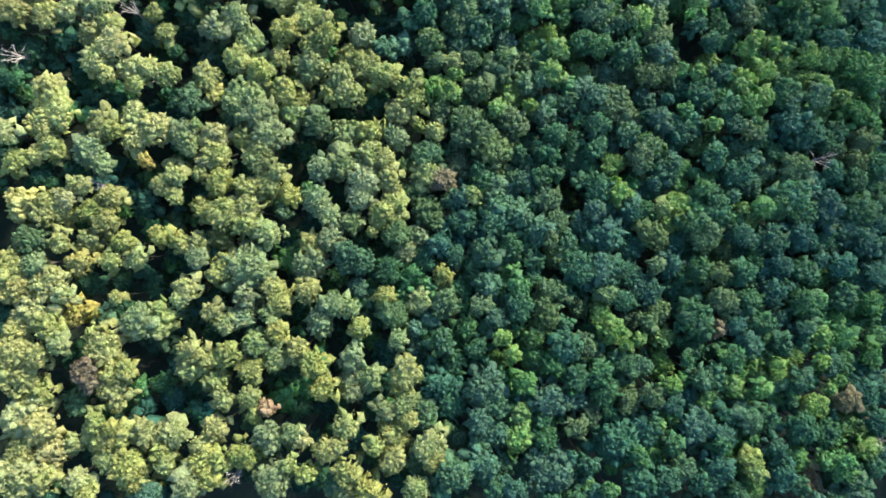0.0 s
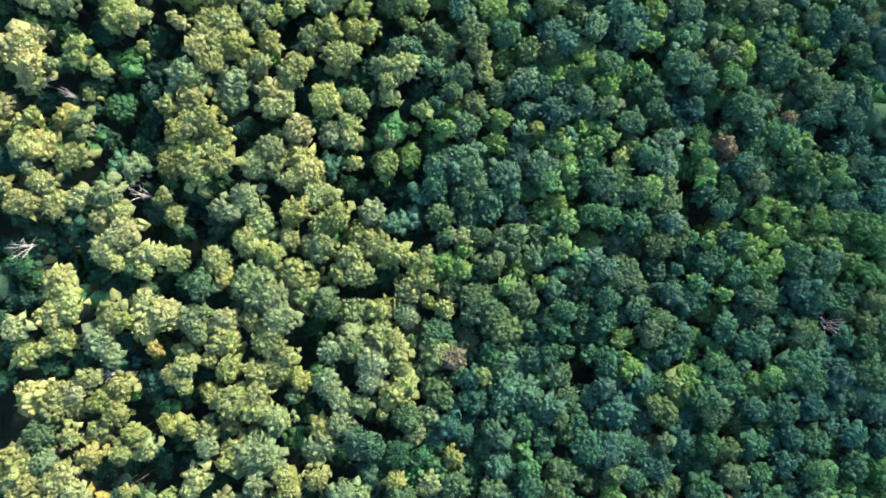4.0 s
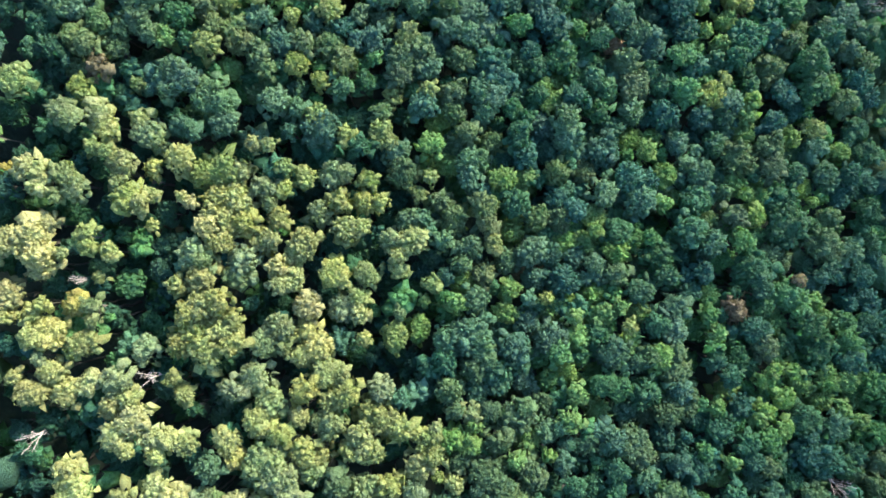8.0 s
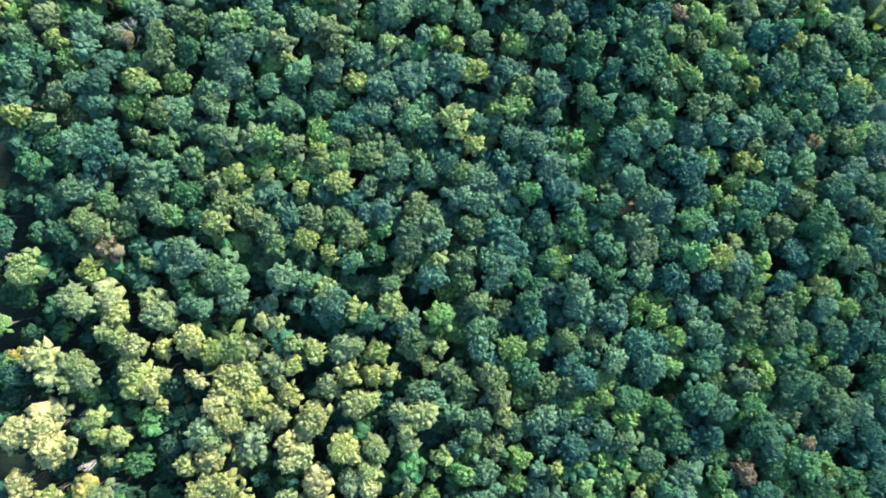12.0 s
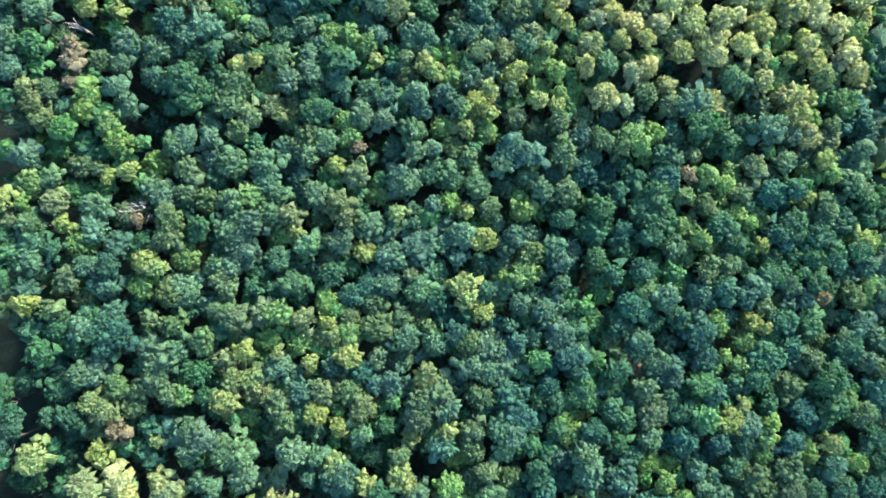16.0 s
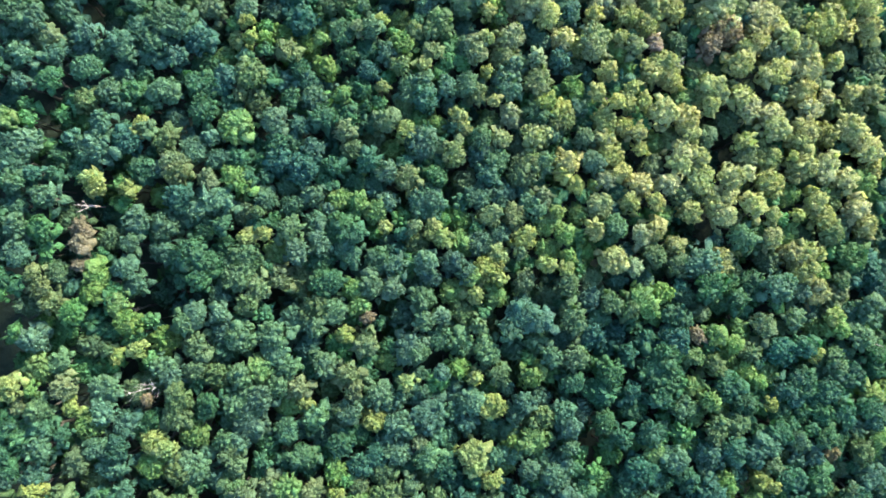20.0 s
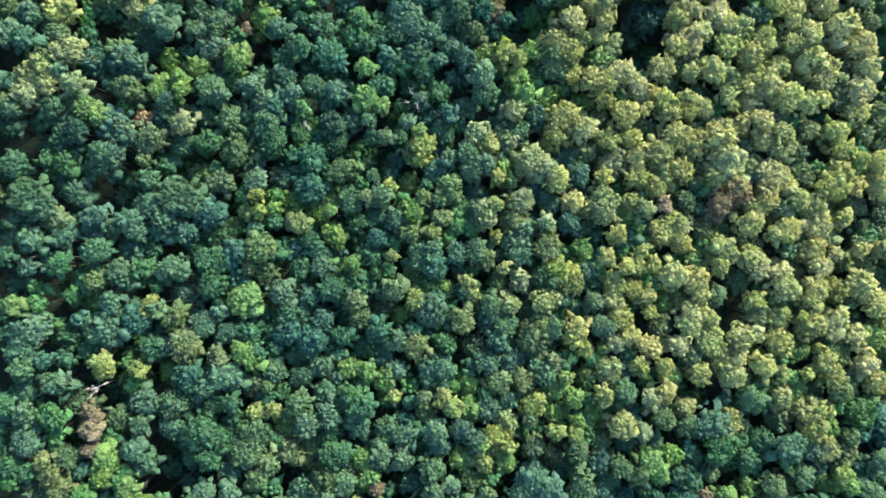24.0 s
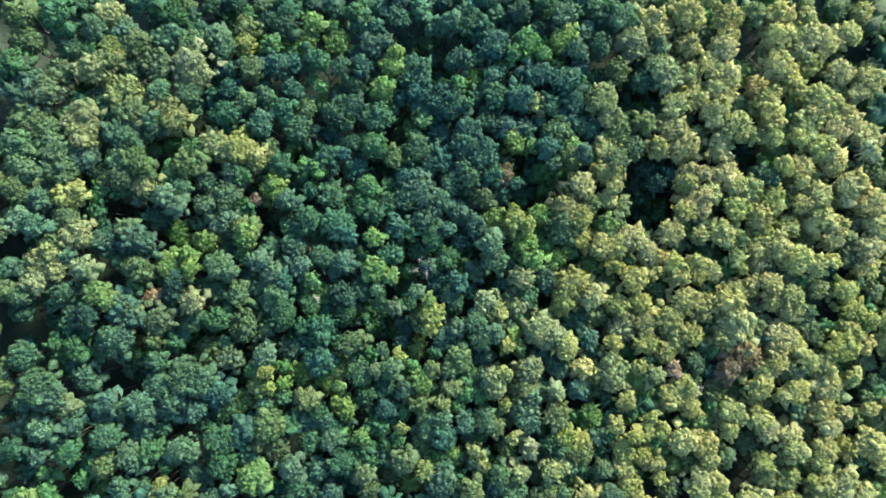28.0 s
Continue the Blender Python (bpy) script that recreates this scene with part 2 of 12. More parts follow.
def add_stem(verts, faces, start, end, thick, thin, sides=6, bends=3, rng=None):
    """A tapered, slightly crooked stem. Returns its side faces, from which limbs can grow."""
    start, end = np.array(start, float), np.array(end, float)
    along, base, quads = unit(end - start), len(verts), []
    for k in range(bends + 1):
        f = k / bends
        mid = start + (end - start) * f
        if rng is not None and 0 < k < bends:
            mid = mid + rng.normal(size=3) * np.linalg.norm(end - start) * 0.012
        verts.extend(ring(mid, along, thick + (thin - thick) * f, sides))
    for k in range(bends):
        for s in range(sides):
            a, b = base + k * sides + s, base + k * sides + (s + 1) % sides
            quads.append((a, b, b + sides, a + sides))
    faces.extend(quads)
    faces.append(tuple(base + bends * sides + s for s in range(sides)))
    return quads


def add_limb(verts, faces, quad, end, thin, bends=3, rng=None):
    """A limb that grows out of one side face of a stem or limb. Returns its own side faces."""
    faces.remove(quad)
    root = np.mean([verts[i] for i in quad], axis=0)
    end, last, quads = np.array(end, float), quad, []
    first = np.array([verts[i] for i in quad]) - root
    along = unit(end - root)
    first = first - (first @ along)[:, None] * along * 0.6
    thick = np.linalg.norm(first, axis=1).mean()
    for k in range(1, bends + 1):
        f = k / bends
        mid = root + (end - root) * f
        if rng is not None and k < bends:
            mid = mid + rng.normal(size=3) * np.linalg.norm(end - root) * 0.06
        size = min(1.0, (thin + (0.14 - thin) * (1 - f)) / thick)
        base = len(verts)
        verts.extend(tuple(mid + p * size) for p in first)
        quads += [(last[s], last[(s + 1) % 4], base + (s + 1) % 4, base + s) for s in range(4)]
        last = tuple(base + s for s in range(4))
    faces.extend(quads)
    faces.append(last)
    return quads


def trunk_mesh(seed, spread_out, limbs):
    """A trunk 20 m high with its limbs, to be scaled to the tree."""
    rng = np.random.default_rng(seed)
    verts, faces = [], []
    thick = 0.2 + 0.05 * spread_out
    quads = add_stem(verts, faces, (0, 0, -0.8), (0, 0, 17.0), thick, thick * 0.3, 5, 9, rng)
    for k in range(limbs):
        quad = quads[5 * (5 + k % 4) + (k * 3) % 5]
        out = np.mean([verts[i] for i in quad], axis=0)
        turn, far = math.atan2(out[1], out[0]), spread_out * rng.uniform(0.6, 1.0)
        add_limb(verts, faces, quad, (far * math.cos(turn), far * math.sin(turn), rng.uniform(16.3, 17.6)), 0.04, 3, rng)
    return mesh_of("trunk", verts, faces, BARK)


TRUNKS = [(1.6, [trunk_mesh(k, 1.2, 3) for k in range(3)]), (3.2, [trunk_mesh(10 + k, 2.4, 4) for k in range(3)]), (5.2, [trunk_mesh(20 + k, 4.0, 6) for k in range(3)])]
# kinds go with the tones, so they also follow the painted sun and shade
WORDS = {
    "white_oak": "oak with a broad lobed crown", "red_oak": "oak with a dense crown", "chestnut_oak": "oak with a knuckled crown", "black_oak": "oak with a close crown",
    "hickory_tree": "hickory with a ragged crown", "maple_tree": "maple with a full rounded crown", "tulip_tree": "tulip tree with a high crown", "sassafras": "sassafras with a soft crown",
    "beech_tree": "beech with a close crown", "ash_tree": "ash with a rounded crown", "elm": "elm with a spreading crown", "basswood": "basswood with a clumped crown",
    "cherry_tree": "cherry tree with withering leaves", "hornbeam": "hornbeam standing in shade", "young_tree": "young tree with a slender crown",
    "sapling": "sapling reaching into a gap", "young_oak": "young oak with a small crown",
}
tree_rng = random.Random(5)


def nearest(sizes, r):
    return min(sizes, key=lambda s: abs(s[0] - r))


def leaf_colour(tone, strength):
    c = LEAF_LIGHT_TONES[tone]
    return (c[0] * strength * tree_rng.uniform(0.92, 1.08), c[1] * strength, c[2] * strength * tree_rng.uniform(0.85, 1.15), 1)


def tree(kind, tones, low, *lobes):
    """One tree: its kind, the leaf tone of each lobe, the metres by which it stays under the wood's roof, and x, y, radius of each lobe."""
    lobes = [lobes[k:k + 3] for k in range(0, len(lobes), 3)]
    weight = sum(r * r for _, _, r in lobes)
    x, y = (sum(l[k] * l[2] ** 2 for l in lobes) / weight for k in (0, 1))
    foot, reach = land(x, y), max(math.hypot(a - x, b - y) + 0.6 * r for a, b, r in lobes)
    size = "large" if reach > 4.2 else "tall" if reach > 2.4 else "small"
    ob = new(kind)
    ob.location = (x, y, foot)
    tagged(ob, "%s %s %s" % (size, TONE_WORDS[tones[0]], WORDS[kind]), "tree", kind.replace("_", " ") + " trees of the wood" if "tree" not in kind else kind.replace("_", " ") + "s of the wood")
    top = canopy(x, y) - low + tree_rng.uniform(-0.9, 0.9) + 0.3 * (reach - 2.0)
    spread_out, trunks = nearest(TRUNKS, reach)
    trunk = new("trunk", tree_rng.choice(trunks))
    trunk.parent = ob
    trunk.matrix_basis = pose(0, 0, 0, 0, 0, tree_rng.uniform(0, 360)) @ Matrix.Diagonal((reach / spread_out,) * 2 + ((top - foot) / 20.0, 1))
    strength = tree_rng.uniform(0.88, 1.14)
    for (a, b, r), tone in zip(lobes, tones):
        base, shapes = nearest(LOBE_MESHES, r)
        crown = new("crown", tree_rng.choice(shapes))
        crown.parent = ob
        s = r / base
        dome = 0.1 * ((a - x) ** 2 + (b - y) ** 2) ** 0.5
        crown.matrix_basis = pose(a - x, b - y, top - foot - dome + tree_rng.uniform(-0.45, 0.3), tree_rng.uniform(-12, 12), tree_rng.uniform(-12, 12), tree_rng.uniform(0, 360)) @ Matrix.Diagonal((s, s, s * tree_rng.uniform(0.95, 1.2), 1))
        crown.color = leaf_colour(tone, strength * tree_rng.uniform(0.93, 1.07))
    return ob


def dead_tree(x, y, reach):
    """A bare, bleached tree with crooked branches."""
    rng = np.random.default_rng(int(abs(x * 31 + y * 7)))
    foot, top = land(x, y), canopy(x, y) - 0.3
    ob = tagged(new("dead_tree"), "bare bleached dead tree with crooked forking branches", "tree", "dead trees of the wood")
    ob.location = (x, y, foot)
    h = top - foot
    verts, faces = [], []
    add_stem(verts, faces, (0, 0, -0.8), (0.3, 0.2, h * 0.92), 0.24, 0.07, 7, 5, rng)
    trunk = new("trunk", mesh_of("trunk", verts, faces, DEAD))
    trunk.parent = ob
    for k in range(6):
        turn, far = k * 2.4 + rng.uniform(-0.5, 0.5), reach * rng.uniform(0.55, 1.15)
        tip = np.array([far * math.cos(turn), far * math.sin(turn), h * rng.uniform(0.88, 1.02)])
        root = np.array([0.2, 0.13, h * rng.uniform(0.62, 0.85)])
        verts, faces = [], []
        add_stem(verts, faces, root, tip, 0.075, 0.022, 4, 6, rng)
        for f in (0.3, 0.45, 0.6, 0.7, 0.8, 0.9):
            p = root + (tip - root) * f
            fork = p + (tip - root) * (1 - f) * 0.5 + rng.normal(size=3) * np.array([1, 1, 0.5]) * reach * 0.26
            add_stem(verts, faces, p, fork, 0.032, 0.014, 3, 3, rng)
        branch = new("branch", mesh_of("branch", verts, faces, DEAD))
        branch.parent = ob
    return ob


SHOOTS = []
SHOOT_SHAPES = [lobe_arrays(800 + k, 1.6, 0.58, 90) for k in range(8)]


def shoot(tone, low, x, y, r):
    """Young growth under the roof, joined later into one mass."""
    # strength lifts the black cracks; dark tones paint gap shade between sunlit crowns
    SHOOTS.append((tree_rng.choice(SHOOT_SHAPES), r / 1.6, tree_rng.uniform(0, 6.28), (x, y, canopy(x, y) - low), leaf_colour(tone, tree_rng.uniform(1.0, 1.3))))


CLEARINGS = []


def clearing(x, y, r):
    """A gap in the roof, through which the shaded floor shows."""
    CLEARINGS.append((x, y, r))


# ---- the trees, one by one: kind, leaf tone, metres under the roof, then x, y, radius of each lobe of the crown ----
# pale tones paint the sunlit stretches, dark ones the shaded stretches and gaps
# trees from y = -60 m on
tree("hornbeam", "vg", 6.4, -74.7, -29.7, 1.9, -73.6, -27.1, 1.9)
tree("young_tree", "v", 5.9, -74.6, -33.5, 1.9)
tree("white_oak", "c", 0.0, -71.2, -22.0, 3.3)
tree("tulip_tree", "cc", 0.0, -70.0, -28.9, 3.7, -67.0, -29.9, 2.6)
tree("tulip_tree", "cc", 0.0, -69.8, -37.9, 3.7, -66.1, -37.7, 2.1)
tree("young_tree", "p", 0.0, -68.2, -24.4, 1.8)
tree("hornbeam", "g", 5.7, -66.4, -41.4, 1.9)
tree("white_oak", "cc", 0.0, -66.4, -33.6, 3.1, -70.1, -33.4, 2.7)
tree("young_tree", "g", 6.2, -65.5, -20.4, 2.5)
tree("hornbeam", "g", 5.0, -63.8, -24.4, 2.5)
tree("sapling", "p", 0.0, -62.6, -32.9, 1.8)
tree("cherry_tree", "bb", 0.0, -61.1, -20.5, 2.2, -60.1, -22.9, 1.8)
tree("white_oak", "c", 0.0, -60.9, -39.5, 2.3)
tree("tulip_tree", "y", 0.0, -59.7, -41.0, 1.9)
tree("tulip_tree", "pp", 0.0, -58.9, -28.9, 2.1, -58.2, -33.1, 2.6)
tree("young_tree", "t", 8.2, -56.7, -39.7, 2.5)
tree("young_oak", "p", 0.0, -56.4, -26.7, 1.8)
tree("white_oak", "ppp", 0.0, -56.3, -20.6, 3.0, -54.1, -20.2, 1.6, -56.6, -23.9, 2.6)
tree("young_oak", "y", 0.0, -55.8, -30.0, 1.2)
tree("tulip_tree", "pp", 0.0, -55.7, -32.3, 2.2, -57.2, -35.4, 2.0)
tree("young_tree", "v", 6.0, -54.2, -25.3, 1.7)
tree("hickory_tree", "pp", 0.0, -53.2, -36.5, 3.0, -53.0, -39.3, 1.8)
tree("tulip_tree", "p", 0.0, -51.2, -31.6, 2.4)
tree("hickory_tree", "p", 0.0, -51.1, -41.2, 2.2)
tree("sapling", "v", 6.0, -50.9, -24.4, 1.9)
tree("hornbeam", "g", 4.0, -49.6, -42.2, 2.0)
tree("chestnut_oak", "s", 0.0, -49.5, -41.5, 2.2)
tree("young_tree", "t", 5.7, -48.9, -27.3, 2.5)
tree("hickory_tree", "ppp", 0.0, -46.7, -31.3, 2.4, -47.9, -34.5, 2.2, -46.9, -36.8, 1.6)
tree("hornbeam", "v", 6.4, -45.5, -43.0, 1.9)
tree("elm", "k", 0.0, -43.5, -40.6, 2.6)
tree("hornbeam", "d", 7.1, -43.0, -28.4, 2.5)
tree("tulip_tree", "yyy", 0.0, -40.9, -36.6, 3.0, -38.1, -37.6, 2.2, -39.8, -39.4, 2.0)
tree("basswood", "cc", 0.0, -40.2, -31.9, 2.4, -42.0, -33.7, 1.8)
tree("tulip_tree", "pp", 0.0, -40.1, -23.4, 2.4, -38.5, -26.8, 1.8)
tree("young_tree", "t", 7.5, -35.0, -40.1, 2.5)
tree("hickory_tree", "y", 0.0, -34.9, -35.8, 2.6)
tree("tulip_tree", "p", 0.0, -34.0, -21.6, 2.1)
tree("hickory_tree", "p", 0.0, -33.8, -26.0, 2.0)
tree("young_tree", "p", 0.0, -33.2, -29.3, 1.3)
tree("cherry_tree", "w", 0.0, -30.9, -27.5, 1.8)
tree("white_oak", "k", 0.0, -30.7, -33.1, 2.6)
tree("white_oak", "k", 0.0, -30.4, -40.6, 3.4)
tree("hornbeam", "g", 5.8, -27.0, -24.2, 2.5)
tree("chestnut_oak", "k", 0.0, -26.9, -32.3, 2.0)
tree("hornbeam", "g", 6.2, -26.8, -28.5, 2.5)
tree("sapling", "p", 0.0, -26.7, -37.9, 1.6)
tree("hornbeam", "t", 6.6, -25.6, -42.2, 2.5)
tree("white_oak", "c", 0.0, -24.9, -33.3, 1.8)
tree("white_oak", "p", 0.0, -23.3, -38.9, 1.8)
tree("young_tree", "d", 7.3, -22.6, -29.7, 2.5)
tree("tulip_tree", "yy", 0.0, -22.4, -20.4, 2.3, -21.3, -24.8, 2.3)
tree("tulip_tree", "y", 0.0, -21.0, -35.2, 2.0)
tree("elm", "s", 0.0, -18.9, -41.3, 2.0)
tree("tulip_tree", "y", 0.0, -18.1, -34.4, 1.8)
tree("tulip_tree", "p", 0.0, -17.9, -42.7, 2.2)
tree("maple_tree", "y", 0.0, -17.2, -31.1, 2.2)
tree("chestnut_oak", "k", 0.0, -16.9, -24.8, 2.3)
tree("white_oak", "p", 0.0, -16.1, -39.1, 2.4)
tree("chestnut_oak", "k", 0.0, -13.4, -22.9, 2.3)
tree("hickory_tree", "y", 0.0, -13.1, -41.9, 2.4)
tree("young_oak", "y", 0.0, -11.8, -34.5, 1.6)
tree("tulip_tree", "p", 0.0, -8.8, -37.4, 2.5)
tree("young_tree", "t", 5.5, -8.4, -41.9, 2.5)
tree("tulip_tree", "pp", 0.0, -8.3, -32.7, 2.7, -6.4, -30.8, 1.9)
tree("white_oak", "pp", 0.0, -6.9, -22.1, 3.1, -7.4, -25.0, 1.9)
tree("basswood", "kk", 0.0, -6.4, -27.9, 2.5, -10.4, -28.3, 2.1)
tree("chestnut_oak", "k", 0.0, -4.3, -42.1, 2.2)
tree("red_oak", "o", 0.0, -3.4, -29.9, 2.5)
tree("hickory_tree", "pp", 0.0, -2.4, -34.7, 2.9, -1.4, -37.5, 2.1)
tree("beech_tree", "t", 0.0, -1.4, -25.1, 2.3)
tree("black_oak", "g", 2.8, 1.5, -20.8, 2.5)
tree("beech_tree", "t", 1.5, 1.6, -29.0, 2.5)
tree("hornbeam", "d", 5.4, 2.1, -44.7, 2.0)
tree("red_oak", "m", 0.0, 2.6, -40.4, 3.1)
tree("chestnut_oak", "s", 2.9, 3.1, -34.7, 2.5)
tree("ash_tree", "s", 0.0, 6.6, -31.0, 2.5)
tree("ash_tree", "ss", 0.0, 7.2, -26.2, 4.2, 9.7, -28.1, 2.7)
tree("basswood", "s", 0.0, 7.5, -39.1, 2.9)
tree("sassafras", "l", 2.4, 9.3, -20.5, 2.5)
tree("maple_tree", "g", 0.0, 9.5, -42.4, 2.5)
tree("ash_tree", "s", 0.0, 9.6, -33.0, 3.1)
tree("beech_tree", "t", 0.0, 11.4, -43.3, 3.0)
tree("chestnut_oak", "s", 2.5, 11.8, -38.4, 2.5)
tree("sassafras", "l", 0.0, 13.6, -34.5, 2.3)
tree("sassafras", "v", 0.0, 14.3, -24.3, 2.1)
tree("sassafras", "l", 1.7, 14.5, -30.1, 2.5)
tree("hornbeam", "v", 3.1, 17.2, -20.9, 2.5)
tree("ash_tree", "ss", 0.0, 17.6, -38.8, 4.2, 20.5, -40.8, 2.7)
tree("black_oak", "g", 0.0, 18.7, -34.1, 2.3)
tree("elm", "s", 0.0, 18.9, -27.3, 3.2)
tree("maple_tree", "g", 1.0, 19.0, -44.5, 1.8)
tree("beech_tree", "v", 0.0, 21.1, -21.4, 2.3)
tree("sapling", "s", 0.0, 22.0, -27.4, 1.7)
tree("black_oak", "o", 0.0, 23.9, -32.3, 1.7)
tree("red_oak", "g", 0.0, 24.2, -23.4, 2.6)
tree("black_oak", "gtg", 1.9, 24.7, -45.0, 2.0, 27.2, -44.0, 1.4, 22.5, -44.6, 1.4)
tree("sapling", "t", 0.0, 25.7, -39.0, 1.7)
tree("young_tree", "o", 3.1, 27.4, -30.9, 2.5)
tree("red_oak", "g", 0.0, 28.4, -22.5, 2.4)
tree("young_tree", "v", 0.0, 29.1, -42.4, 1.7)
tree("black_oak", "g", 0.0, 29.3, -26.5, 2.8)
tree("black_oak", "t", 0.0, 31.0, -35.3, 3.8)
tree("beech_tree", "g", 0.0, 32.1, -20.6, 2.8)
tree("black_oak", "o", 2.2, 34.0, -28.6, 2.5)
tree("maple_tree", "g", 2.5, 34.0, -24.5, 2.5)
tree("ash_tree", "t", 0.0, 34.7, -42.0, 3.1)
tree("young_tree", "v", 0.0, 35.0, -37.3, 1.7)
tree("ash_tree", "t", 0.0, 36.3, -33.5, 3.0)
tree("elm", "s", 1.7, 37.5, -22.0, 2.5)
tree("sassafras", "v", 2.8, 38.5, -37.7, 2.5)
tree("black_oak", "o", 0.0, 38.7, -27.7, 2.1)
tree("beech_tree", "g", 0.0, 38.9, -32.6, 2.3)
tree("young_oak", "l", 0.0, 39.5, -32.1, 1.5)
tree("ash_tree", "t", 0.0, 40.0, -41.3, 2.3)
tree("young_oak", "s", 0.0, 40.4, -25.7, 1.5)
tree("maple_tree", "l", 2.9, 41.4, -21.5, 2.5)
tree("black_oak", "t", 0.0, 41.8, -28.7, 1.9)
tree("young_tree", "g", 0.0, 41.9, -35.6, 1.7)
tree("young_oak", "l", 0.0, 42.1, -24.8, 1.7)
tree("basswood", "s", 0.0, 43.7, -39.5, 2.3)
tree("young_oak", "g", 0.0, 45.0, -20.8, 1.5)
tree("black_oak", "t", 1.9, 45.4, -27.5, 2.5)
tree("ash_tree", "s", 0.0, 46.9, -32.8, 3.2)
tree("black_oak", "t", 0.0, 47.7, -42.5, 3.2)
tree("chestnut_oak", "s", 0.0, 48.6, -23.9, 2.6)
tree("ash_tree", "t", 0.0, 49.6, -39.7, 2.5)
tree("sassafras", "l", 1.7, 49.9, -28.7, 2.5)
tree("sapling", "g", 0.0, 51.0, -35.9, 1.7)
tree("beech_tree", "t", 0.0, 51.2, -33.9, 2.1)
tree("maple_tree", "g", 0.0, 51.9, -24.0, 2.4)
tree("red_oak", "g", 0.0, 53.5, -43.7, 1.9)
tree("sassafras", "l", 0.0, 54.0, -26.1, 2.4)
tree("red_oak", "g", 0.0, 54.4, -21.0, 2.9)
tree("sassafras", "zz", 0.0, 56.2, -38.5, 2.1, 56.6, -40.4, 1.7)
tree("elm", "s", 0.0, 56.8, -32.2, 2.8)
tree("maple_tree", "l", 1.8, 57.8, -44.1, 2.5)
tree("young_oak", "v", 0.0, 59.0, -26.2, 1.8)
tree("sassafras", "l", 2.3, 59.5, -22.2, 2.5)
tree("beech_tree", "g", 0.0, 60.3, -31.3, 2.4)
tree("ash_tree", "t", 0.0, 61.9, -37.3, 2.4)
tree("ash_tree", "t", 0.0, 62.5, -42.2, 2.6)
tree("young_tree", "l", 0.0, 62.9, -21.2, 1.1)
tree("sassafras", "v", 2.4, 63.5, -27.6, 2.5)
tree("basswood", "l", 2.4, 64.6, -23.6, 2.5)
tree("maple_tree", "g", 0.0, 66.9, -33.6, 2.8)
tree("maple_tree", "v", 2.3, 67.2, -39.4, 2.5)
tree("black_oak", "g", 0.0, 67.8, -25.5, 2.2)
tree("sassafras", "l", 2.9, 68.1, -21.4, 2.5)
tree("cherry_tree", "b", 3.0, 69.8, -44.6, 2.7)
tree("elm", "s", 1.7, 69.8, -46.9, 1.8)
tree("sassafras", "l", 1.5, 70.5, -29.6, 2.5)
tree("young_oak", "l", 0.0, 71.8, -21.5, 1.8)
tree("black_oak", "g", 0.0, 72.6, -34.8, 2.6)
tree("ash_tree", "s", 2.8, 73.8, -47.5, 1.9)
tree("ash_tree", "t", 0.0, 74.1, -22.6, 2.5)
tree("sassafras", "vv", 0.0, 74.2, -40.9, 2.8, 72.0, -39.8, 1.7)
tree("young_tree", "l", 0.0, 74.2, -26.8, 1.6)
tree("cherry_tree", "b", 0.0, 77.0, -29.5, 2.2)
tree("ash_tree", "s", 0.0, 77.3, -45.8, 2.4)
tree("chestnut_oak", "s", 0.0, 77.3, -44.0, 2.2)
tree("sassafras", "l", 2.4, 77.9, -34.1, 2.5)
tree("sassafras", "v", 2.0, 79.0, -22.0, 2.5)
tree("maple_tree", "l", 0.0, 79.4, -38.2, 2.0)
tree("elm", "s", 1.7, 79.9, -47.7, 1.8)
tree("beech_tree", "t", 0.0, 80.9, -28.1, 3.4)
tree("maple_tree", "g", 0.0, 82.0, -41.4, 2.2)
tree("sassafras", "l", 2.2, 83.0, -37.5, 2.5)
tree("ash_tree", "t", 0.0, 83.3, -33.4, 2.2)
tree("sassafras", "v", 1.4, 84.1, -20.9, 2.5)
tree("black_oak", "t", 2.1, 85.4, -25.3, 2.5)
tree("beech_tree", "t", 2.9, 86.4, -40.0, 2.0)
tree("chestnut_oak", "o", 2.2, 86.5, -36.1, 1.9)
tree("beech_tree", "t", 2.8, 87.5, -29.4, 2.0)
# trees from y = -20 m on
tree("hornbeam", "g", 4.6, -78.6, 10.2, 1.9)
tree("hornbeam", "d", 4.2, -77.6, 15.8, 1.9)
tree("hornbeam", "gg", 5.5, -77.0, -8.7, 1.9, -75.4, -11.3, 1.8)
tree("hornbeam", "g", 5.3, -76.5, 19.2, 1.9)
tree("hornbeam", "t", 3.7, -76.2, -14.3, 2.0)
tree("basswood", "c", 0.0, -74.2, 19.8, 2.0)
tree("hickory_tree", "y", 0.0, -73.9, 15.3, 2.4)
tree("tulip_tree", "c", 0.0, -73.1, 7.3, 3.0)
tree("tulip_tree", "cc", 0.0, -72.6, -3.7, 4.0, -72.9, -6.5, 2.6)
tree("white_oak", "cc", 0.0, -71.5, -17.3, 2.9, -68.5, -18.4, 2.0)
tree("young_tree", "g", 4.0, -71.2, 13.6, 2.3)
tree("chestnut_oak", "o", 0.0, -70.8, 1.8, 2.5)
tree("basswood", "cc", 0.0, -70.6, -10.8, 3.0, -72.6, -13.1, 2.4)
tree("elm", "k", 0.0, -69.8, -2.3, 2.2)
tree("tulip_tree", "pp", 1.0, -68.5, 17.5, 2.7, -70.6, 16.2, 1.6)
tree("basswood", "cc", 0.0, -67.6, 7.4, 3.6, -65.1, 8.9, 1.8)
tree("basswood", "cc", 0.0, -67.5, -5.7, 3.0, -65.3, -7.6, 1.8)
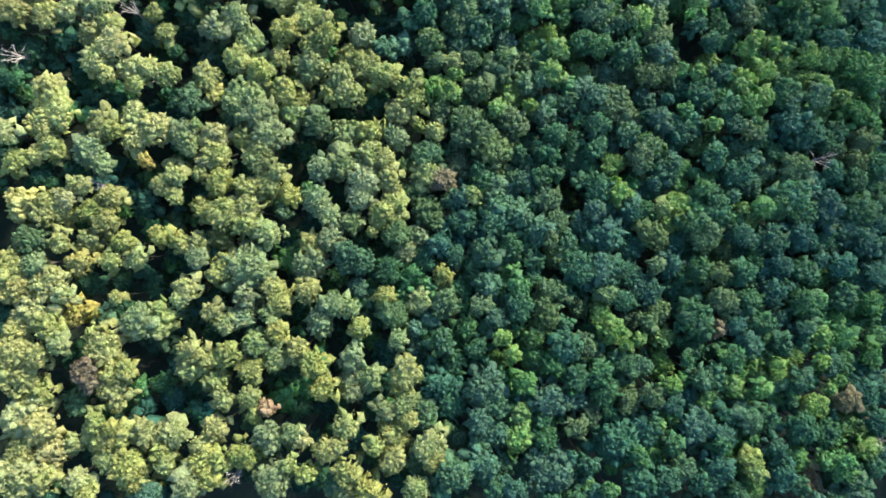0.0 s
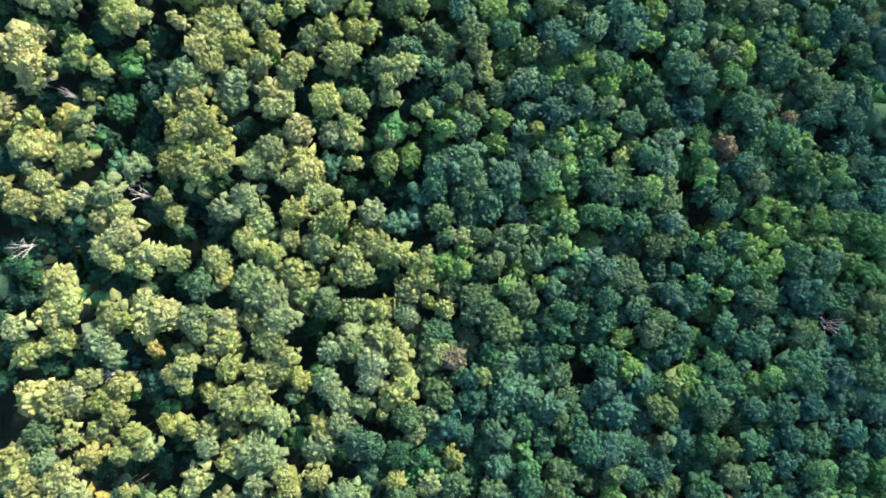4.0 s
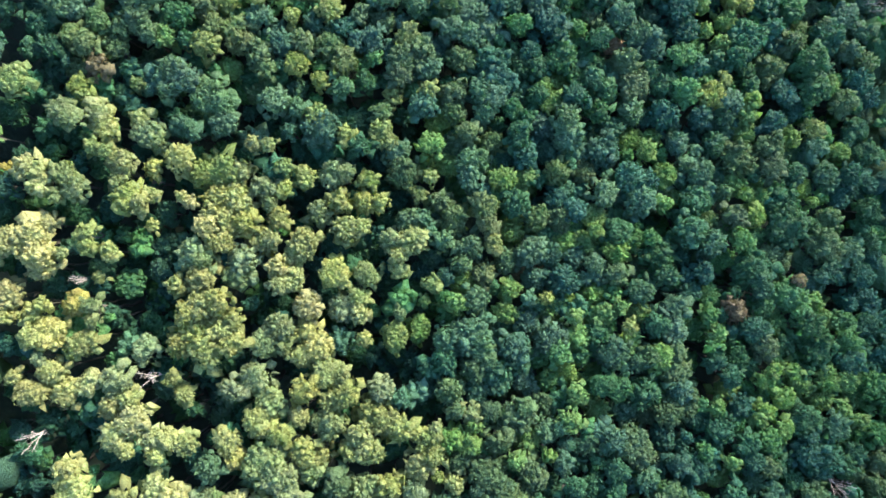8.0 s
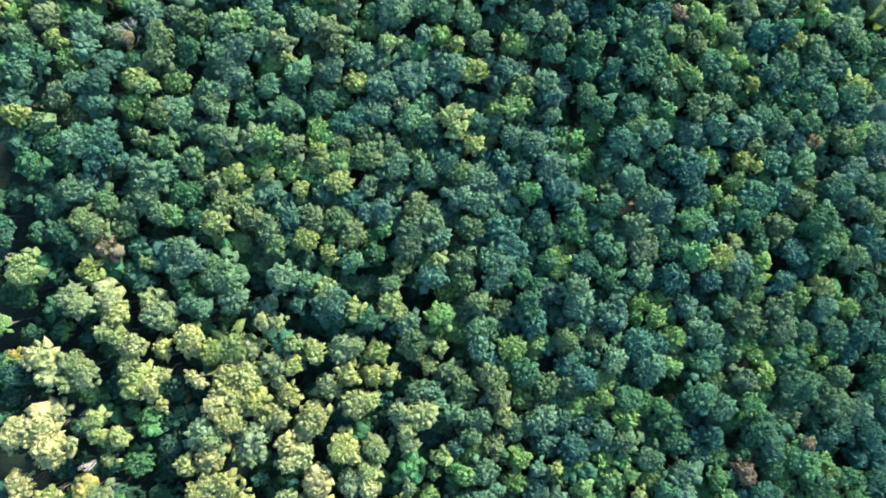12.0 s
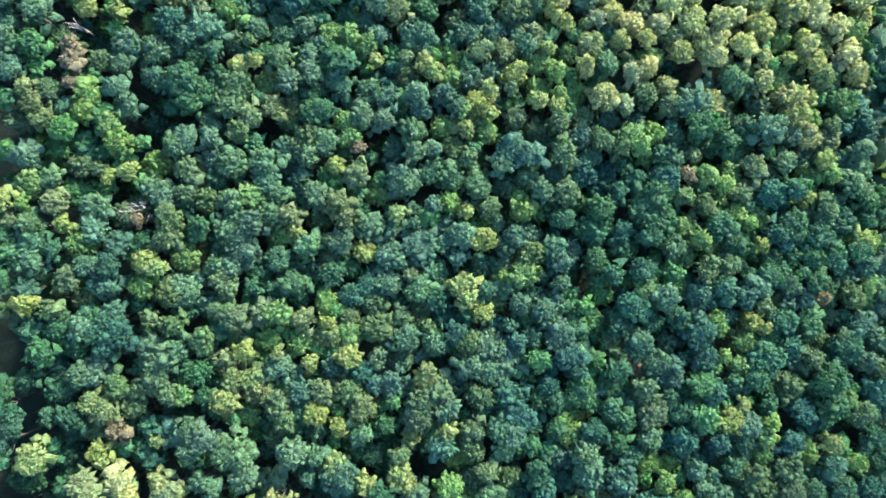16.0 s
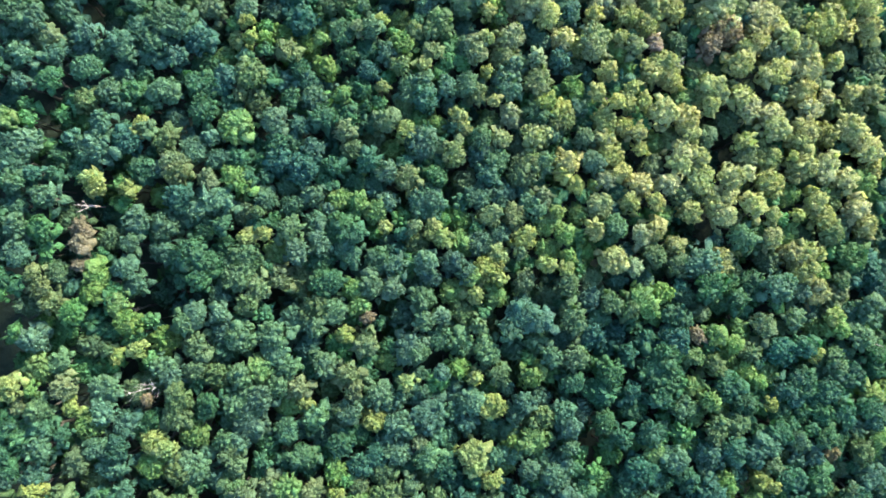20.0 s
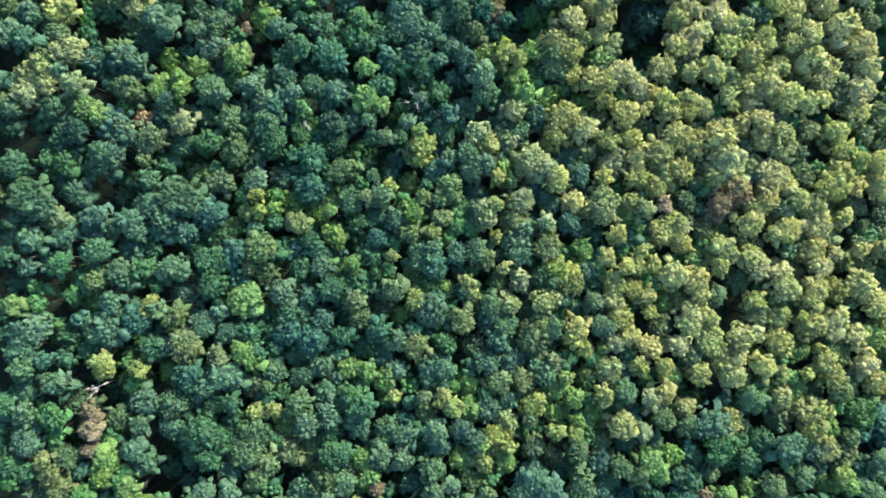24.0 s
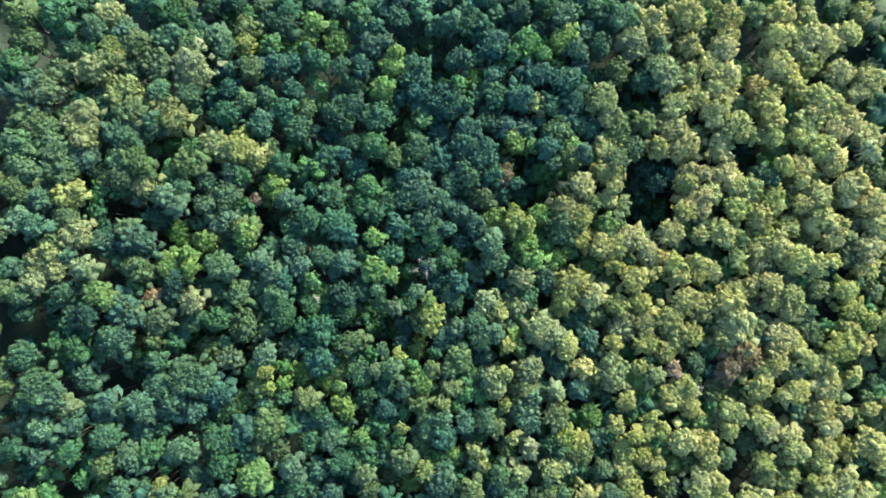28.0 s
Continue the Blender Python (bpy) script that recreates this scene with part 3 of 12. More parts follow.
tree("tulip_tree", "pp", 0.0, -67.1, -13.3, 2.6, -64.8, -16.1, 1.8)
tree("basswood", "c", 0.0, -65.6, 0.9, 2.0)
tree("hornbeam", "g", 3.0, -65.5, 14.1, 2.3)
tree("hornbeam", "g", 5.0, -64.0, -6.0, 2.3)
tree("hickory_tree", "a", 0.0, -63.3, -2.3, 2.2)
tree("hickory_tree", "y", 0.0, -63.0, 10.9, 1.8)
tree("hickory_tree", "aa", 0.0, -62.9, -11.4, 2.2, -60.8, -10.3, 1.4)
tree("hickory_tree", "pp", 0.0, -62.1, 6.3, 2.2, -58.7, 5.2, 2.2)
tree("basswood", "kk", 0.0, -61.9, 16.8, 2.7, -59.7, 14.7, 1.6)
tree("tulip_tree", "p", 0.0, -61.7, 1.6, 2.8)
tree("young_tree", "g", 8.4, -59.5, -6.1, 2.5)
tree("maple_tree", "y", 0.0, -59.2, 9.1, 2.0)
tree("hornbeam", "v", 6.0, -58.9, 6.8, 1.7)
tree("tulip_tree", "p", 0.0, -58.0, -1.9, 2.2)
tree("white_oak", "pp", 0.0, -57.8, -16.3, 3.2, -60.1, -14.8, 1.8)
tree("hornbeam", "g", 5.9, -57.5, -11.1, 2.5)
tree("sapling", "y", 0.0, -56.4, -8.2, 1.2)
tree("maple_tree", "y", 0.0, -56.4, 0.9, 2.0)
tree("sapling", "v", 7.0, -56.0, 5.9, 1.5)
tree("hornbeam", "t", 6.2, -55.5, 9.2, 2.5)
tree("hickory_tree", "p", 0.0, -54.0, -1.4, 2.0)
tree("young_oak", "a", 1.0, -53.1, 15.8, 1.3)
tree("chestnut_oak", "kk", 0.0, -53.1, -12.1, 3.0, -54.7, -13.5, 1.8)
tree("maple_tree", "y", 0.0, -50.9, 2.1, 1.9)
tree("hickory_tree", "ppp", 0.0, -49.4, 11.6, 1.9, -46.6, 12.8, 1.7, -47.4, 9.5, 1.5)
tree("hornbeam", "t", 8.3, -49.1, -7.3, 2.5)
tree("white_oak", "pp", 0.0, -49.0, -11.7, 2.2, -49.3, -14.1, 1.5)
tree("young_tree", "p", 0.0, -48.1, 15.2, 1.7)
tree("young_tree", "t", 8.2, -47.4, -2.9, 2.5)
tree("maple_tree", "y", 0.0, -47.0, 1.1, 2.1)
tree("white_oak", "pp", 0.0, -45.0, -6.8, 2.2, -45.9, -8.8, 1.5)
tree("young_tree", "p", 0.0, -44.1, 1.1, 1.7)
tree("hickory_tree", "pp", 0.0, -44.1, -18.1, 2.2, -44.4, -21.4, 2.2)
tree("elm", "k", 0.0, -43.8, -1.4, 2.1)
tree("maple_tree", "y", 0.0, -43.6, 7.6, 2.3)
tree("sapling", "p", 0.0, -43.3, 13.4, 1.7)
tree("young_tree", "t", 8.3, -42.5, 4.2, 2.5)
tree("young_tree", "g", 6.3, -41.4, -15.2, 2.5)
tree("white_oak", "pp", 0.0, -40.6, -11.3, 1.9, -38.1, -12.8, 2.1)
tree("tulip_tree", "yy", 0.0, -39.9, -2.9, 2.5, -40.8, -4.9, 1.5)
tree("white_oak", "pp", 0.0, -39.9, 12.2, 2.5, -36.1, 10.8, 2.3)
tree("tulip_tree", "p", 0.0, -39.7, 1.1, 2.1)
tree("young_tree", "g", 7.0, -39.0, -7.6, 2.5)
tree("hickory_tree", "pp", 0.0, -38.7, 6.4, 2.7, -35.8, 3.9, 2.1)
tree("hickory_tree", "pp", 0.0, -38.4, -18.2, 2.5, -42.1, -19.5, 1.8)
tree("hickory_tree", "y", 0.0, -36.7, 19.9, 2.5)
tree("elm", "kk", 0.0, -35.6, -2.9, 3.6, -32.6, -3.9, 2.3)
tree("chestnut_oak", "k", 0.0, -35.4, -8.9, 2.3)
tree("sapling", "k", 0.0, -35.3, -12.4, 1.7)
tree("basswood", "c", 0.0, -34.9, 7.0, 2.7)
tree("tulip_tree", "yy", 0.0, -33.9, 16.7, 2.8, -29.9, 14.4, 1.7)
tree("chestnut_oak", "k", 0.0, -33.7, -16.8, 2.1)
tree("white_oak", "p", 0.0, -31.8, 3.1, 2.7)
tree("tulip_tree", "p", 0.0, -31.7, 12.6, 3.0)
tree("young_tree", "k", 0.0, -31.4, -11.9, 1.7)
tree("basswood", "k", 0.0, -30.2, -19.8, 2.3)
tree("hickory_tree", "y", 0.0, -30.2, -14.9, 1.9)
tree("maple_tree", "yy", 0.0, -29.1, -8.4, 2.7, -30.6, -6.4, 1.7)
tree("young_tree", "o", 0.0, -28.9, 6.7, 1.6)
tree("young_tree", "t", 7.9, -28.8, -1.1, 2.5)
tree("maple_tree", "y", 0.0, -27.8, 9.8, 1.9)
tree("young_tree", "g", 8.1, -27.0, -12.4, 2.5)
tree("maple_tree", "y", 0.0, -26.3, -18.9, 2.1)
tree("young_tree", "g", 5.1, -25.9, 18.1, 2.5)
tree("young_tree", "d", 8.3, -25.9, 14.2, 2.5)
tree("hornbeam", "t", 6.4, -25.4, 5.0, 2.5)
tree("hickory_tree", "y", 0.0, -25.4, -17.9, 1.9)
tree("young_oak", "l", 0.0, -25.0, 10.9, 1.5)
tree("hickory_tree", "y", 0.0, -24.3, 0.6, 1.9)
tree("white_oak", "k", 0.0, -24.2, -3.4, 3.0)
tree("hickory_tree", "y", 0.0, -24.1, -8.0, 1.9)
tree("elm", "k", 0.0, -23.5, 9.3, 2.6)
tree("elm", "k", 0.0, -22.5, -13.5, 2.9)
tree("young_tree", "d", 6.6, -21.9, 18.8, 2.5)
tree("white_oak", "k", 0.0, -20.9, 6.3, 2.1)
tree("hornbeam", "g", 5.4, -20.7, -5.8, 2.5)
tree("basswood", "k", 0.0, -20.3, 1.6, 2.3)
tree("elm", "kk", 0.0, -19.6, -10.0, 2.5, -16.6, -10.5, 1.9)
tree("young_tree", "g", 6.5, -19.2, 10.0, 2.5)
tree("elm", "kk", 0.0, -19.0, 15.6, 3.2, -22.1, 14.5, 2.1)
tree("young_tree", "d", 6.7, -18.4, -16.1, 2.5)
tree("basswood", "ss", 0.0, -17.8, -1.9, 2.8, -14.7, -2.5, 1.9)
tree("elm", "k", 0.0, -16.9, 4.7, 2.1)
tree("chestnut_oak", "k", 0.0, -16.5, -19.5, 2.4)
tree("basswood", "s", 0.0, -16.2, -7.0, 1.9)
tree("hickory_tree", "y", 0.0, -15.6, -14.0, 1.9)
tree("elm", "kk", 0.0, -14.9, 12.5, 3.2, -14.9, 9.9, 2.4)
tree("hickory_tree", "pp", 0.0, -13.4, 16.8, 3.2, -10.8, 16.3, 2.0)
tree("young_tree", "t", 5.1, -13.0, -10.9, 2.5)
tree("sapling", "y", 0.0, -12.8, 3.2, 1.3)
tree("young_tree", "g", 8.4, -12.0, 0.1, 2.5)
tree("hickory_tree", "p", 0.0, -11.8, 5.8, 2.4)
tree("hornbeam", "t", 6.2, -10.9, -19.7, 2.5)
tree("maple_tree", "y", 0.0, -10.6, -8.1, 1.9)
tree("white_oak", "p", 0.0, -9.8, 12.1, 2.2)
tree("beech_tree", "g", 0.0, -9.6, -4.0, 2.6)
tree("tulip_tree", "p", 0.0, -8.7, 8.4, 2.2)
tree("black_oak", "o", 0.0, -8.7, 2.2, 2.6)
tree("chestnut_oak", "o", 0.0, -8.5, -12.1, 2.8)
tree("sapling", "k", 0.0, -8.5, -16.1, 1.7)
tree("young_oak", "p", 0.0, -8.2, 4.8, 1.5)
tree("elm", "k", 0.0, -7.1, -0.9, 2.1)
tree("maple_tree", "g", 0.0, -5.5, -5.0, 2.1)
tree("chestnut_oak", "o", 2.3, -5.4, 10.4, 2.5)
tree("young_oak", "s", 0.0, -5.0, -14.1, 1.7)
tree("elm", "s", 2.7, -4.7, -18.1, 2.5)
tree("basswood", "k", 0.0, -4.5, -10.1, 2.3)
tree("young_oak", "n", 0.0, -4.0, 2.2, 1.7)
tree("white_oak", "p", 0.0, -3.6, 14.2, 2.8)
tree("maple_tree", "g", 1.7, -3.2, -2.2, 2.5)
tree("ash_tree", "m", 0.0, -3.0, 17.9, 3.1)
tree("black_oak", "o", 0.0, -2.5, 6.9, 3.2)
tree("cherry_tree", "b", 0.0, -0.4, 12.9, 2.4)
tree("beech_tree", "t", 0.0, -0.4, 1.1, 2.2)
tree("sapling", "y", 0.0, -0.4, -5.0, 1.7)
tree("ash_tree", "s", 0.0, -0.4, -16.2, 2.3)
tree("red_oak", "o", 0.0, 0.6, -10.2, 2.8)
tree("beech_tree", "t", 1.7, 1.8, -1.9, 2.5)
tree("black_oak", "o", 2.9, 3.0, 15.9, 2.5)
tree("beech_tree", "t", 0.0, 3.8, 5.8, 2.6)
tree("young_oak", "s", 0.0, 3.8, 9.5, 1.7)
tree("red_oak", "g", 2.3, 3.9, -7.5, 2.5)
tree("sassafras", "v", 0.0, 4.2, -14.2, 2.1)
tree("sapling", "z", 0.0, 5.3, 10.1, 1.5)
tree("beech_tree", "g", 0.0, 5.7, -18.2, 2.1)
tree("red_oak", "g", 0.0, 5.8, -4.0, 2.4)
tree("red_oak", "o", 0.0, 6.8, -10.7, 1.9)
tree("chestnut_oak", "s", 0.0, 6.9, -0.9, 2.8)
tree("beech_tree", "g", 0.0, 6.9, 13.3, 2.6)
tree("ash_tree", "t", 1.5, 7.2, 3.5, 2.5)
tree("ash_tree", "s", 0.0, 8.9, -6.1, 3.0)
tree("elm", "m", 0.0, 9.0, 10.6, 2.6)
tree("ash_tree", "s", 0.0, 9.9, -12.8, 2.4)
tree("red_oak", "oo", 0.0, 10.2, 19.2, 4.0, 8.1, 21.3, 2.2)
tree("young_oak", "l", 0.0, 10.9, -16.3, 1.5)
tree("ash_tree", "ss", 0.0, 11.1, 6.4, 3.7, 14.3, 5.9, 2.4)
tree("elm", "s", 2.8, 12.1, 14.1, 2.5)
tree("maple_tree", "g", 1.3, 12.6, -0.0, 2.5)
tree("sapling", "l", 0.0, 12.9, -19.3, 1.5)
tree("beech_tree", "g", 0.0, 14.0, -11.3, 2.8)
tree("beech_tree", "v", 0.0, 14.1, -7.2, 2.2)
tree("young_tree", "g", 0.0, 14.4, 18.2, 1.3)
tree("elm", "s", 0.0, 16.0, 12.8, 2.4)
tree("sassafras", "l", 1.6, 16.6, -16.4, 2.5)
tree("beech_tree", "g", 0.0, 17.3, -2.0, 2.2)
tree("ash_tree", "s", 0.0, 17.4, 3.3, 3.1)
tree("young_oak", "gg", 0.0, 18.7, 14.4, 1.8, 21.4, 14.5, 1.5)
tree("red_oak", "o", 0.0, 19.3, -11.8, 2.8)
tree("black_oak", "o", 0.0, 19.9, -7.2, 2.8)
tree("young_oak", "o", 0.0, 20.1, 1.7, 1.5)
tree("red_oak", "o", 0.0, 20.2, 9.6, 2.6)
tree("red_oak", "o", 1.8, 21.1, -1.5, 2.5)
tree("chestnut_oak", "o", 1.7, 22.0, 4.9, 2.5)
tree("ash_tree", "t", 0.0, 22.2, -18.4, 3.0)
tree("beech_tree", "g", 0.0, 23.8, 1.2, 2.4)
tree("black_oak", "t", 0.0, 24.7, -4.1, 3.1)
tree("red_oak", "g", 2.3, 25.4, 16.7, 2.5)
tree("black_oak", "o", 0.0, 25.4, -17.5, 2.4)
tree("chestnut_oak", "o", 2.4, 25.7, -11.5, 2.5)
tree("chestnut_oak", "s", 1.5, 26.1, 4.9, 2.5)
tree("sapling", "s", 0.0, 28.3, 7.5, 1.8)
tree("elm", "s", 0.0, 29.6, -3.1, 3.3)
tree("maple_tree", "g", 0.0, 29.7, 19.5, 2.2)
tree("basswood", "l", 1.9, 29.8, -12.2, 2.5)
tree("red_oak", "o", 0.0, 30.0, -8.3, 2.0)
tree("red_oak", "g", 0.0, 30.0, 11.9, 2.9)
tree("black_oak", "t", 0.0, 30.3, 2.8, 3.5)
tree("beech_tree", "t", 0.0, 31.7, -3.1, 2.2)
tree("sassafras", "ll", 0.0, 31.8, -15.5, 2.2, 33.3, -17.6, 1.5)
tree("elm", "s", 1.9, 31.9, 7.9, 2.5)
tree("sassafras", "l", 1.7, 33.1, 16.1, 2.5)
tree("sassafras", "l", 0.0, 33.3, 11.4, 2.0)
tree("maple_tree", "g", 0.0, 34.2, -9.3, 2.2)
tree("black_oak", "o", 2.2, 35.1, -12.9, 2.5)
tree("young_oak", "l", 0.0, 35.5, 10.3, 1.6)
tree("ash_tree", "t", 2.0, 35.5, -0.0, 2.5)
tree("beech_tree", "t", 1.6, 35.6, -4.4, 2.5)
tree("ash_tree", "t", 0.0, 35.9, 7.1, 2.7)
tree("young_oak", "l", 0.0, 36.6, -17.1, 1.7)
tree("young_oak", "o", 0.0, 38.4, -13.5, 1.7)
tree("black_oak", "t", 0.0, 38.6, -7.8, 2.9)
tree("red_oak", "g", 0.0, 38.7, 7.1, 2.7)
tree("black_oak", "oo", 0.0, 39.7, 19.1, 2.9, 37.9, 16.9, 2.5)
tree("sapling", "o", 0.0, 39.9, -3.1, 1.5)
tree("chestnut_oak", "o", 0.0, 40.2, 2.2, 2.7)
tree("red_oak", "o", 2.5, 41.4, -11.7, 2.5)
tree("sassafras", "l", 2.5, 41.4, -17.3, 2.5)
tree("young_oak", "z", 0.0, 41.7, 7.6, 1.6)
tree("beech_tree", "tt", 0.0, 42.9, 14.2, 3.4, 40.6, 12.5, 1.8)
tree("beech_tree", "t", 0.0, 43.2, -3.1, 2.4)
tree("ash_tree", "t", 2.6, 44.1, -7.8, 2.5)
tree("maple_tree", "l", 2.7, 44.1, 5.2, 2.5)
tree("ash_tree", "t", 2.4, 45.1, 0.9, 2.5)
tree("sassafras", "l", 2.1, 45.5, 8.9, 2.5)
tree("black_oak", "gg", 0.0, 46.6, -13.1, 3.3, 48.2, -14.2, 2.2)
tree("hornbeam", "v", 3.1, 47.8, 15.9, 2.5)
tree("maple_tree", "g", 0.0, 48.1, 4.4, 2.7)
tree("maple_tree", "g", 2.8, 48.4, -19.1, 2.5)
tree("red_oak", "g", 2.5, 48.5, -8.5, 2.5)
tree("maple_tree", "g", 0.0, 49.3, -4.2, 2.7)
tree("beech_tree", "v", 0.0, 49.6, 11.5, 2.0)
tree("red_oak", "o", 0.0, 50.3, 2.3, 3.4)
tree("young_tree", "l", 0.0, 52.3, -19.4, 1.1)
tree("cherry_tree", "b", 0.0, 52.6, -15.3, 2.4)
tree("red_oak", "o", 0.0, 52.7, -4.2, 2.0)
tree("black_oak", "g", 0.0, 52.8, 17.7, 2.7)
tree("black_oak", "g", 0.0, 52.8, 7.2, 2.9)
tree("chestnut_oak", "o", 0.0, 53.0, -9.5, 2.9)
tree("red_oak", "g", 0.0, 53.0, 10.5, 2.5)
tree("red_oak", "o", 2.6, 54.5, -0.6, 2.5)
tree("black_oak", "t", 0.0, 56.0, -14.8, 2.0)
tree("chestnut_oak", "s", 0.0, 56.5, 10.5, 1.8)
tree("ash_tree", "t", 0.0, 57.2, 2.8, 2.3)
tree("ash_tree", "t", 0.0, 57.3, 14.4, 2.7)
tree("red_oak", "g", 0.0, 57.3, -4.2, 2.2)
tree("elm", "s", 2.1, 57.6, 19.8, 2.5)
tree("black_oak", "t", 0.0, 58.0, -18.0, 2.4)
tree("red_oak", "g", 0.0, 58.2, -9.0, 2.2)
tree("young_oak", "l", 0.0, 58.7, 7.8, 1.4)
tree("sapling", "s", 0.0, 60.4, 16.7, 1.6)
tree("sassafras", "l", 1.8, 60.7, 5.2, 2.5)
tree("beech_tree", "g", 0.0, 60.7, -13.8, 2.2)
tree("basswood", "s", 3.0, 61.3, 12.6, 2.5)
tree("hornbeam", "g", 3.0, 61.4, -2.5, 2.5)
tree("sassafras", "v", 0.0, 62.3, 8.4, 2.3)
tree("beech_tree", "t", 1.4, 64.1, -8.6, 2.5)
tree("beech_tree", "t", 0.0, 64.3, 2.3, 3.2)
tree("elm", "s", 3.0, 64.6, 15.6, 2.5)
tree("maple_tree", "g", 0.0, 64.9, -19.2, 2.2)
tree("beech_tree", "t", 2.3, 65.6, -14.0, 2.5)
tree("beech_tree", "t", 0.0, 66.3, -3.2, 2.3)
tree("beech_tree", "g", 3.0, 67.7, 19.8, 2.5)
tree("beech_tree", "ggg", 0.0, 68.5, 10.1, 4.2, 71.4, 7.9, 3.0, 65.8, 7.3, 3.0)
tree("maple_tree", "g", 0.0, 69.9, -10.8, 2.9)
tree("ash_tree", "t", 0.0, 69.9, -16.1, 2.0)
tree("chestnut_oak", "o", 0.0, 70.1, 15.2, 3.3)
tree("black_oak", "t", 0.0, 70.3, 1.8, 2.8)
tree("maple_tree", "g", 0.0, 71.1, -4.3, 3.2)
tree("red_oak", "o", 2.8, 73.1, 18.9, 2.5)
tree("sassafras", "v", 0.0, 73.6, -10.3, 1.8)
tree("basswood", "l", 1.3, 74.0, -18.5, 2.5)
tree("maple_tree", "v", 2.1, 74.4, -14.4, 2.5)
tree("ash_tree", "t", 2.5, 75.1, 13.0, 2.5)
tree("young_tree", "v", 3.1, 75.6, -7.1, 2.5)
tree("ash_tree", "t", 0.0, 75.9, 8.0, 3.3)
tree("black_oak", "t", 1.9, 75.9, 1.6, 2.5)
tree("beech_tree", "v", 0.0, 77.8, -17.4, 2.0)
tree("beech_tree", "t", 0.0, 78.7, -3.8, 2.8)
tree("ash_tree", "t", 0.0, 79.0, 14.3, 2.1)
tree("maple_tree", "g", 0.0, 79.3, -9.9, 3.0)
tree("red_oak", "o", 2.7, 80.9, 19.9, 2.5)
tree("elm", "s", 0.0, 82.0, 3.5, 3.5)
tree("hornbeam", "v", 3.2, 82.4, -15.8, 2.5)
tree("ash_tree", "t", 2.5, 83.2, -7.1, 2.5)
tree("black_oak", "g", 0.0, 83.6, 13.8, 2.1)
tree("red_oak", "g", 0.0, 83.8, 8.7, 3.6)
tree("chestnut_oak", "o", 0.0, 84.6, 17.9, 2.2)
tree("sassafras", "v", 0.0, 85.1, -11.1, 2.6)
tree("beech_tree", "v", 2.4, 86.2, -17.4, 2.5)
tree("black_oak", "t", 0.0, 86.5, -4.4, 2.6)
tree("black_oak", "t", 0.0, 87.5, 4.7, 2.9)
tree("beech_tree", "tt", 0.3, 89.3, -3.0, 1.9, 85.3, 0.7, 2.6)
tree("ash_tree", "t", 2.2, 89.4, 0.5, 2.5)
tree("black_oak", "t", 1.2, 89.4, -16.8, 1.9)
tree("sapling", "tt", 1.5, 89.4, -13.5, 1.5, 90.1, -11.4, 1.4)
tree("beech_tree", "g", 0.0, 89.5, 18.1, 2.4)
tree("beech_tree", "g", 3.0, 89.6, 12.2, 2.5)
tree("black_oak", "tt", 2.3, 90.4, -6.6, 2.0, 90.9, -8.9, 1.5)
# trees from y = 20 m on
tree("hornbeam", "ggt", 5.7, -79.8, 42.1, 2.0, -76.9, 38.7, 1.6, -78.4, 40.0, 1.4)
tree("sapling", "t", 3.8, -79.8, 49.4, 1.9)
tree("hornbeam", "g", 3.8, -79.5, 20.9, 1.9)
tree("hornbeam", "d", 5.7, -79.4, 34.2, 1.9)
tree("hornbeam", "tdt", 6.4, -79.3, 24.1, 2.0, -76.2, 23.9, 1.7, -79.9, 26.5, 1.6)
tree("sapling", "y", 0.0, -78.7, 54.7, 1.8)
tree("hornbeam", "gg", 4.1, -78.5, 30.6, 1.9, -75.8, 30.2, 1.7)
tree("white_oak", "c", 0.0, -78.4, 58.4, 2.2)
tree("sapling", "y", 0.0, -77.0, 44.5, 1.4)
tree("hornbeam", "v", 6.5, -76.0, 27.5, 1.9)
tree("hornbeam", "g", 6.4, -75.8, 32.6, 1.8)
tree("basswood", "ccc", 0.0, -75.1, 54.3, 2.2, -72.1, 52.1, 2.8, -74.2, 51.4, 2.0)
tree("hornbeam", "t", 6.5, -74.4, 59.6, 2.5)
tree("basswood", "c", 0.0, -74.1, 41.3, 2.8)
tree("hornbeam", "d", 5.1, -73.6, 36.0, 2.5)
tree("young_oak", "k", 0.0, -73.5, 47.3, 1.2)
tree("sapling", "p", 0.0, -73.0, 56.6, 1.6)
tree("hornbeam", "d", 6.7, -73.0, 25.5, 2.5)
tree("hickory_tree", "p", 0.0, -71.7, 44.9, 2.3)
tree("basswood", "c", 0.0, -70.0, 42.0, 2.5)
tree("white_oak", "cccc", 0.0, -68.7, 28.2, 2.0, -68.5, 24.5, 3.4, -70.1, 21.4, 2.6, -66.5, 22.1, 1.8)
tree("hornbeam", "d", 7.3, -68.5, 35.7, 2.5)
tree("hickory_tree", "a", 0.0, -68.3, 56.2, 2.0)
tree("hickory_tree", "pp", 0.0, -66.9, 50.3, 2.5, -68.6, 48.9, 1.6)
tree("young_tree", "g", 6.5, -66.7, 31.4, 2.5)
tree("white_oak", "c", 0.0, -66.4, 42.6, 2.1)
tree("white_oak", "kk", 0.0, -65.5, 56.0, 1.9, -65.2, 54.0, 1.2)
tree("hornbeam", "v", 5.0, -64.2, 53.8, 0.9)
tree("hornbeam", "d", 5.0, -64.0, 53.8, 2.2)
tree("young_tree", "v", 4.2, -63.8, 45.4, 1.9)
tree("hickory_tree", "y", 0.0, -62.9, 38.3, 2.6)
tree("young_tree", "t", 6.2, -62.9, 25.5, 2.5)
tree("hornbeam", "t", 8.0, -62.6, 49.4, 2.5)
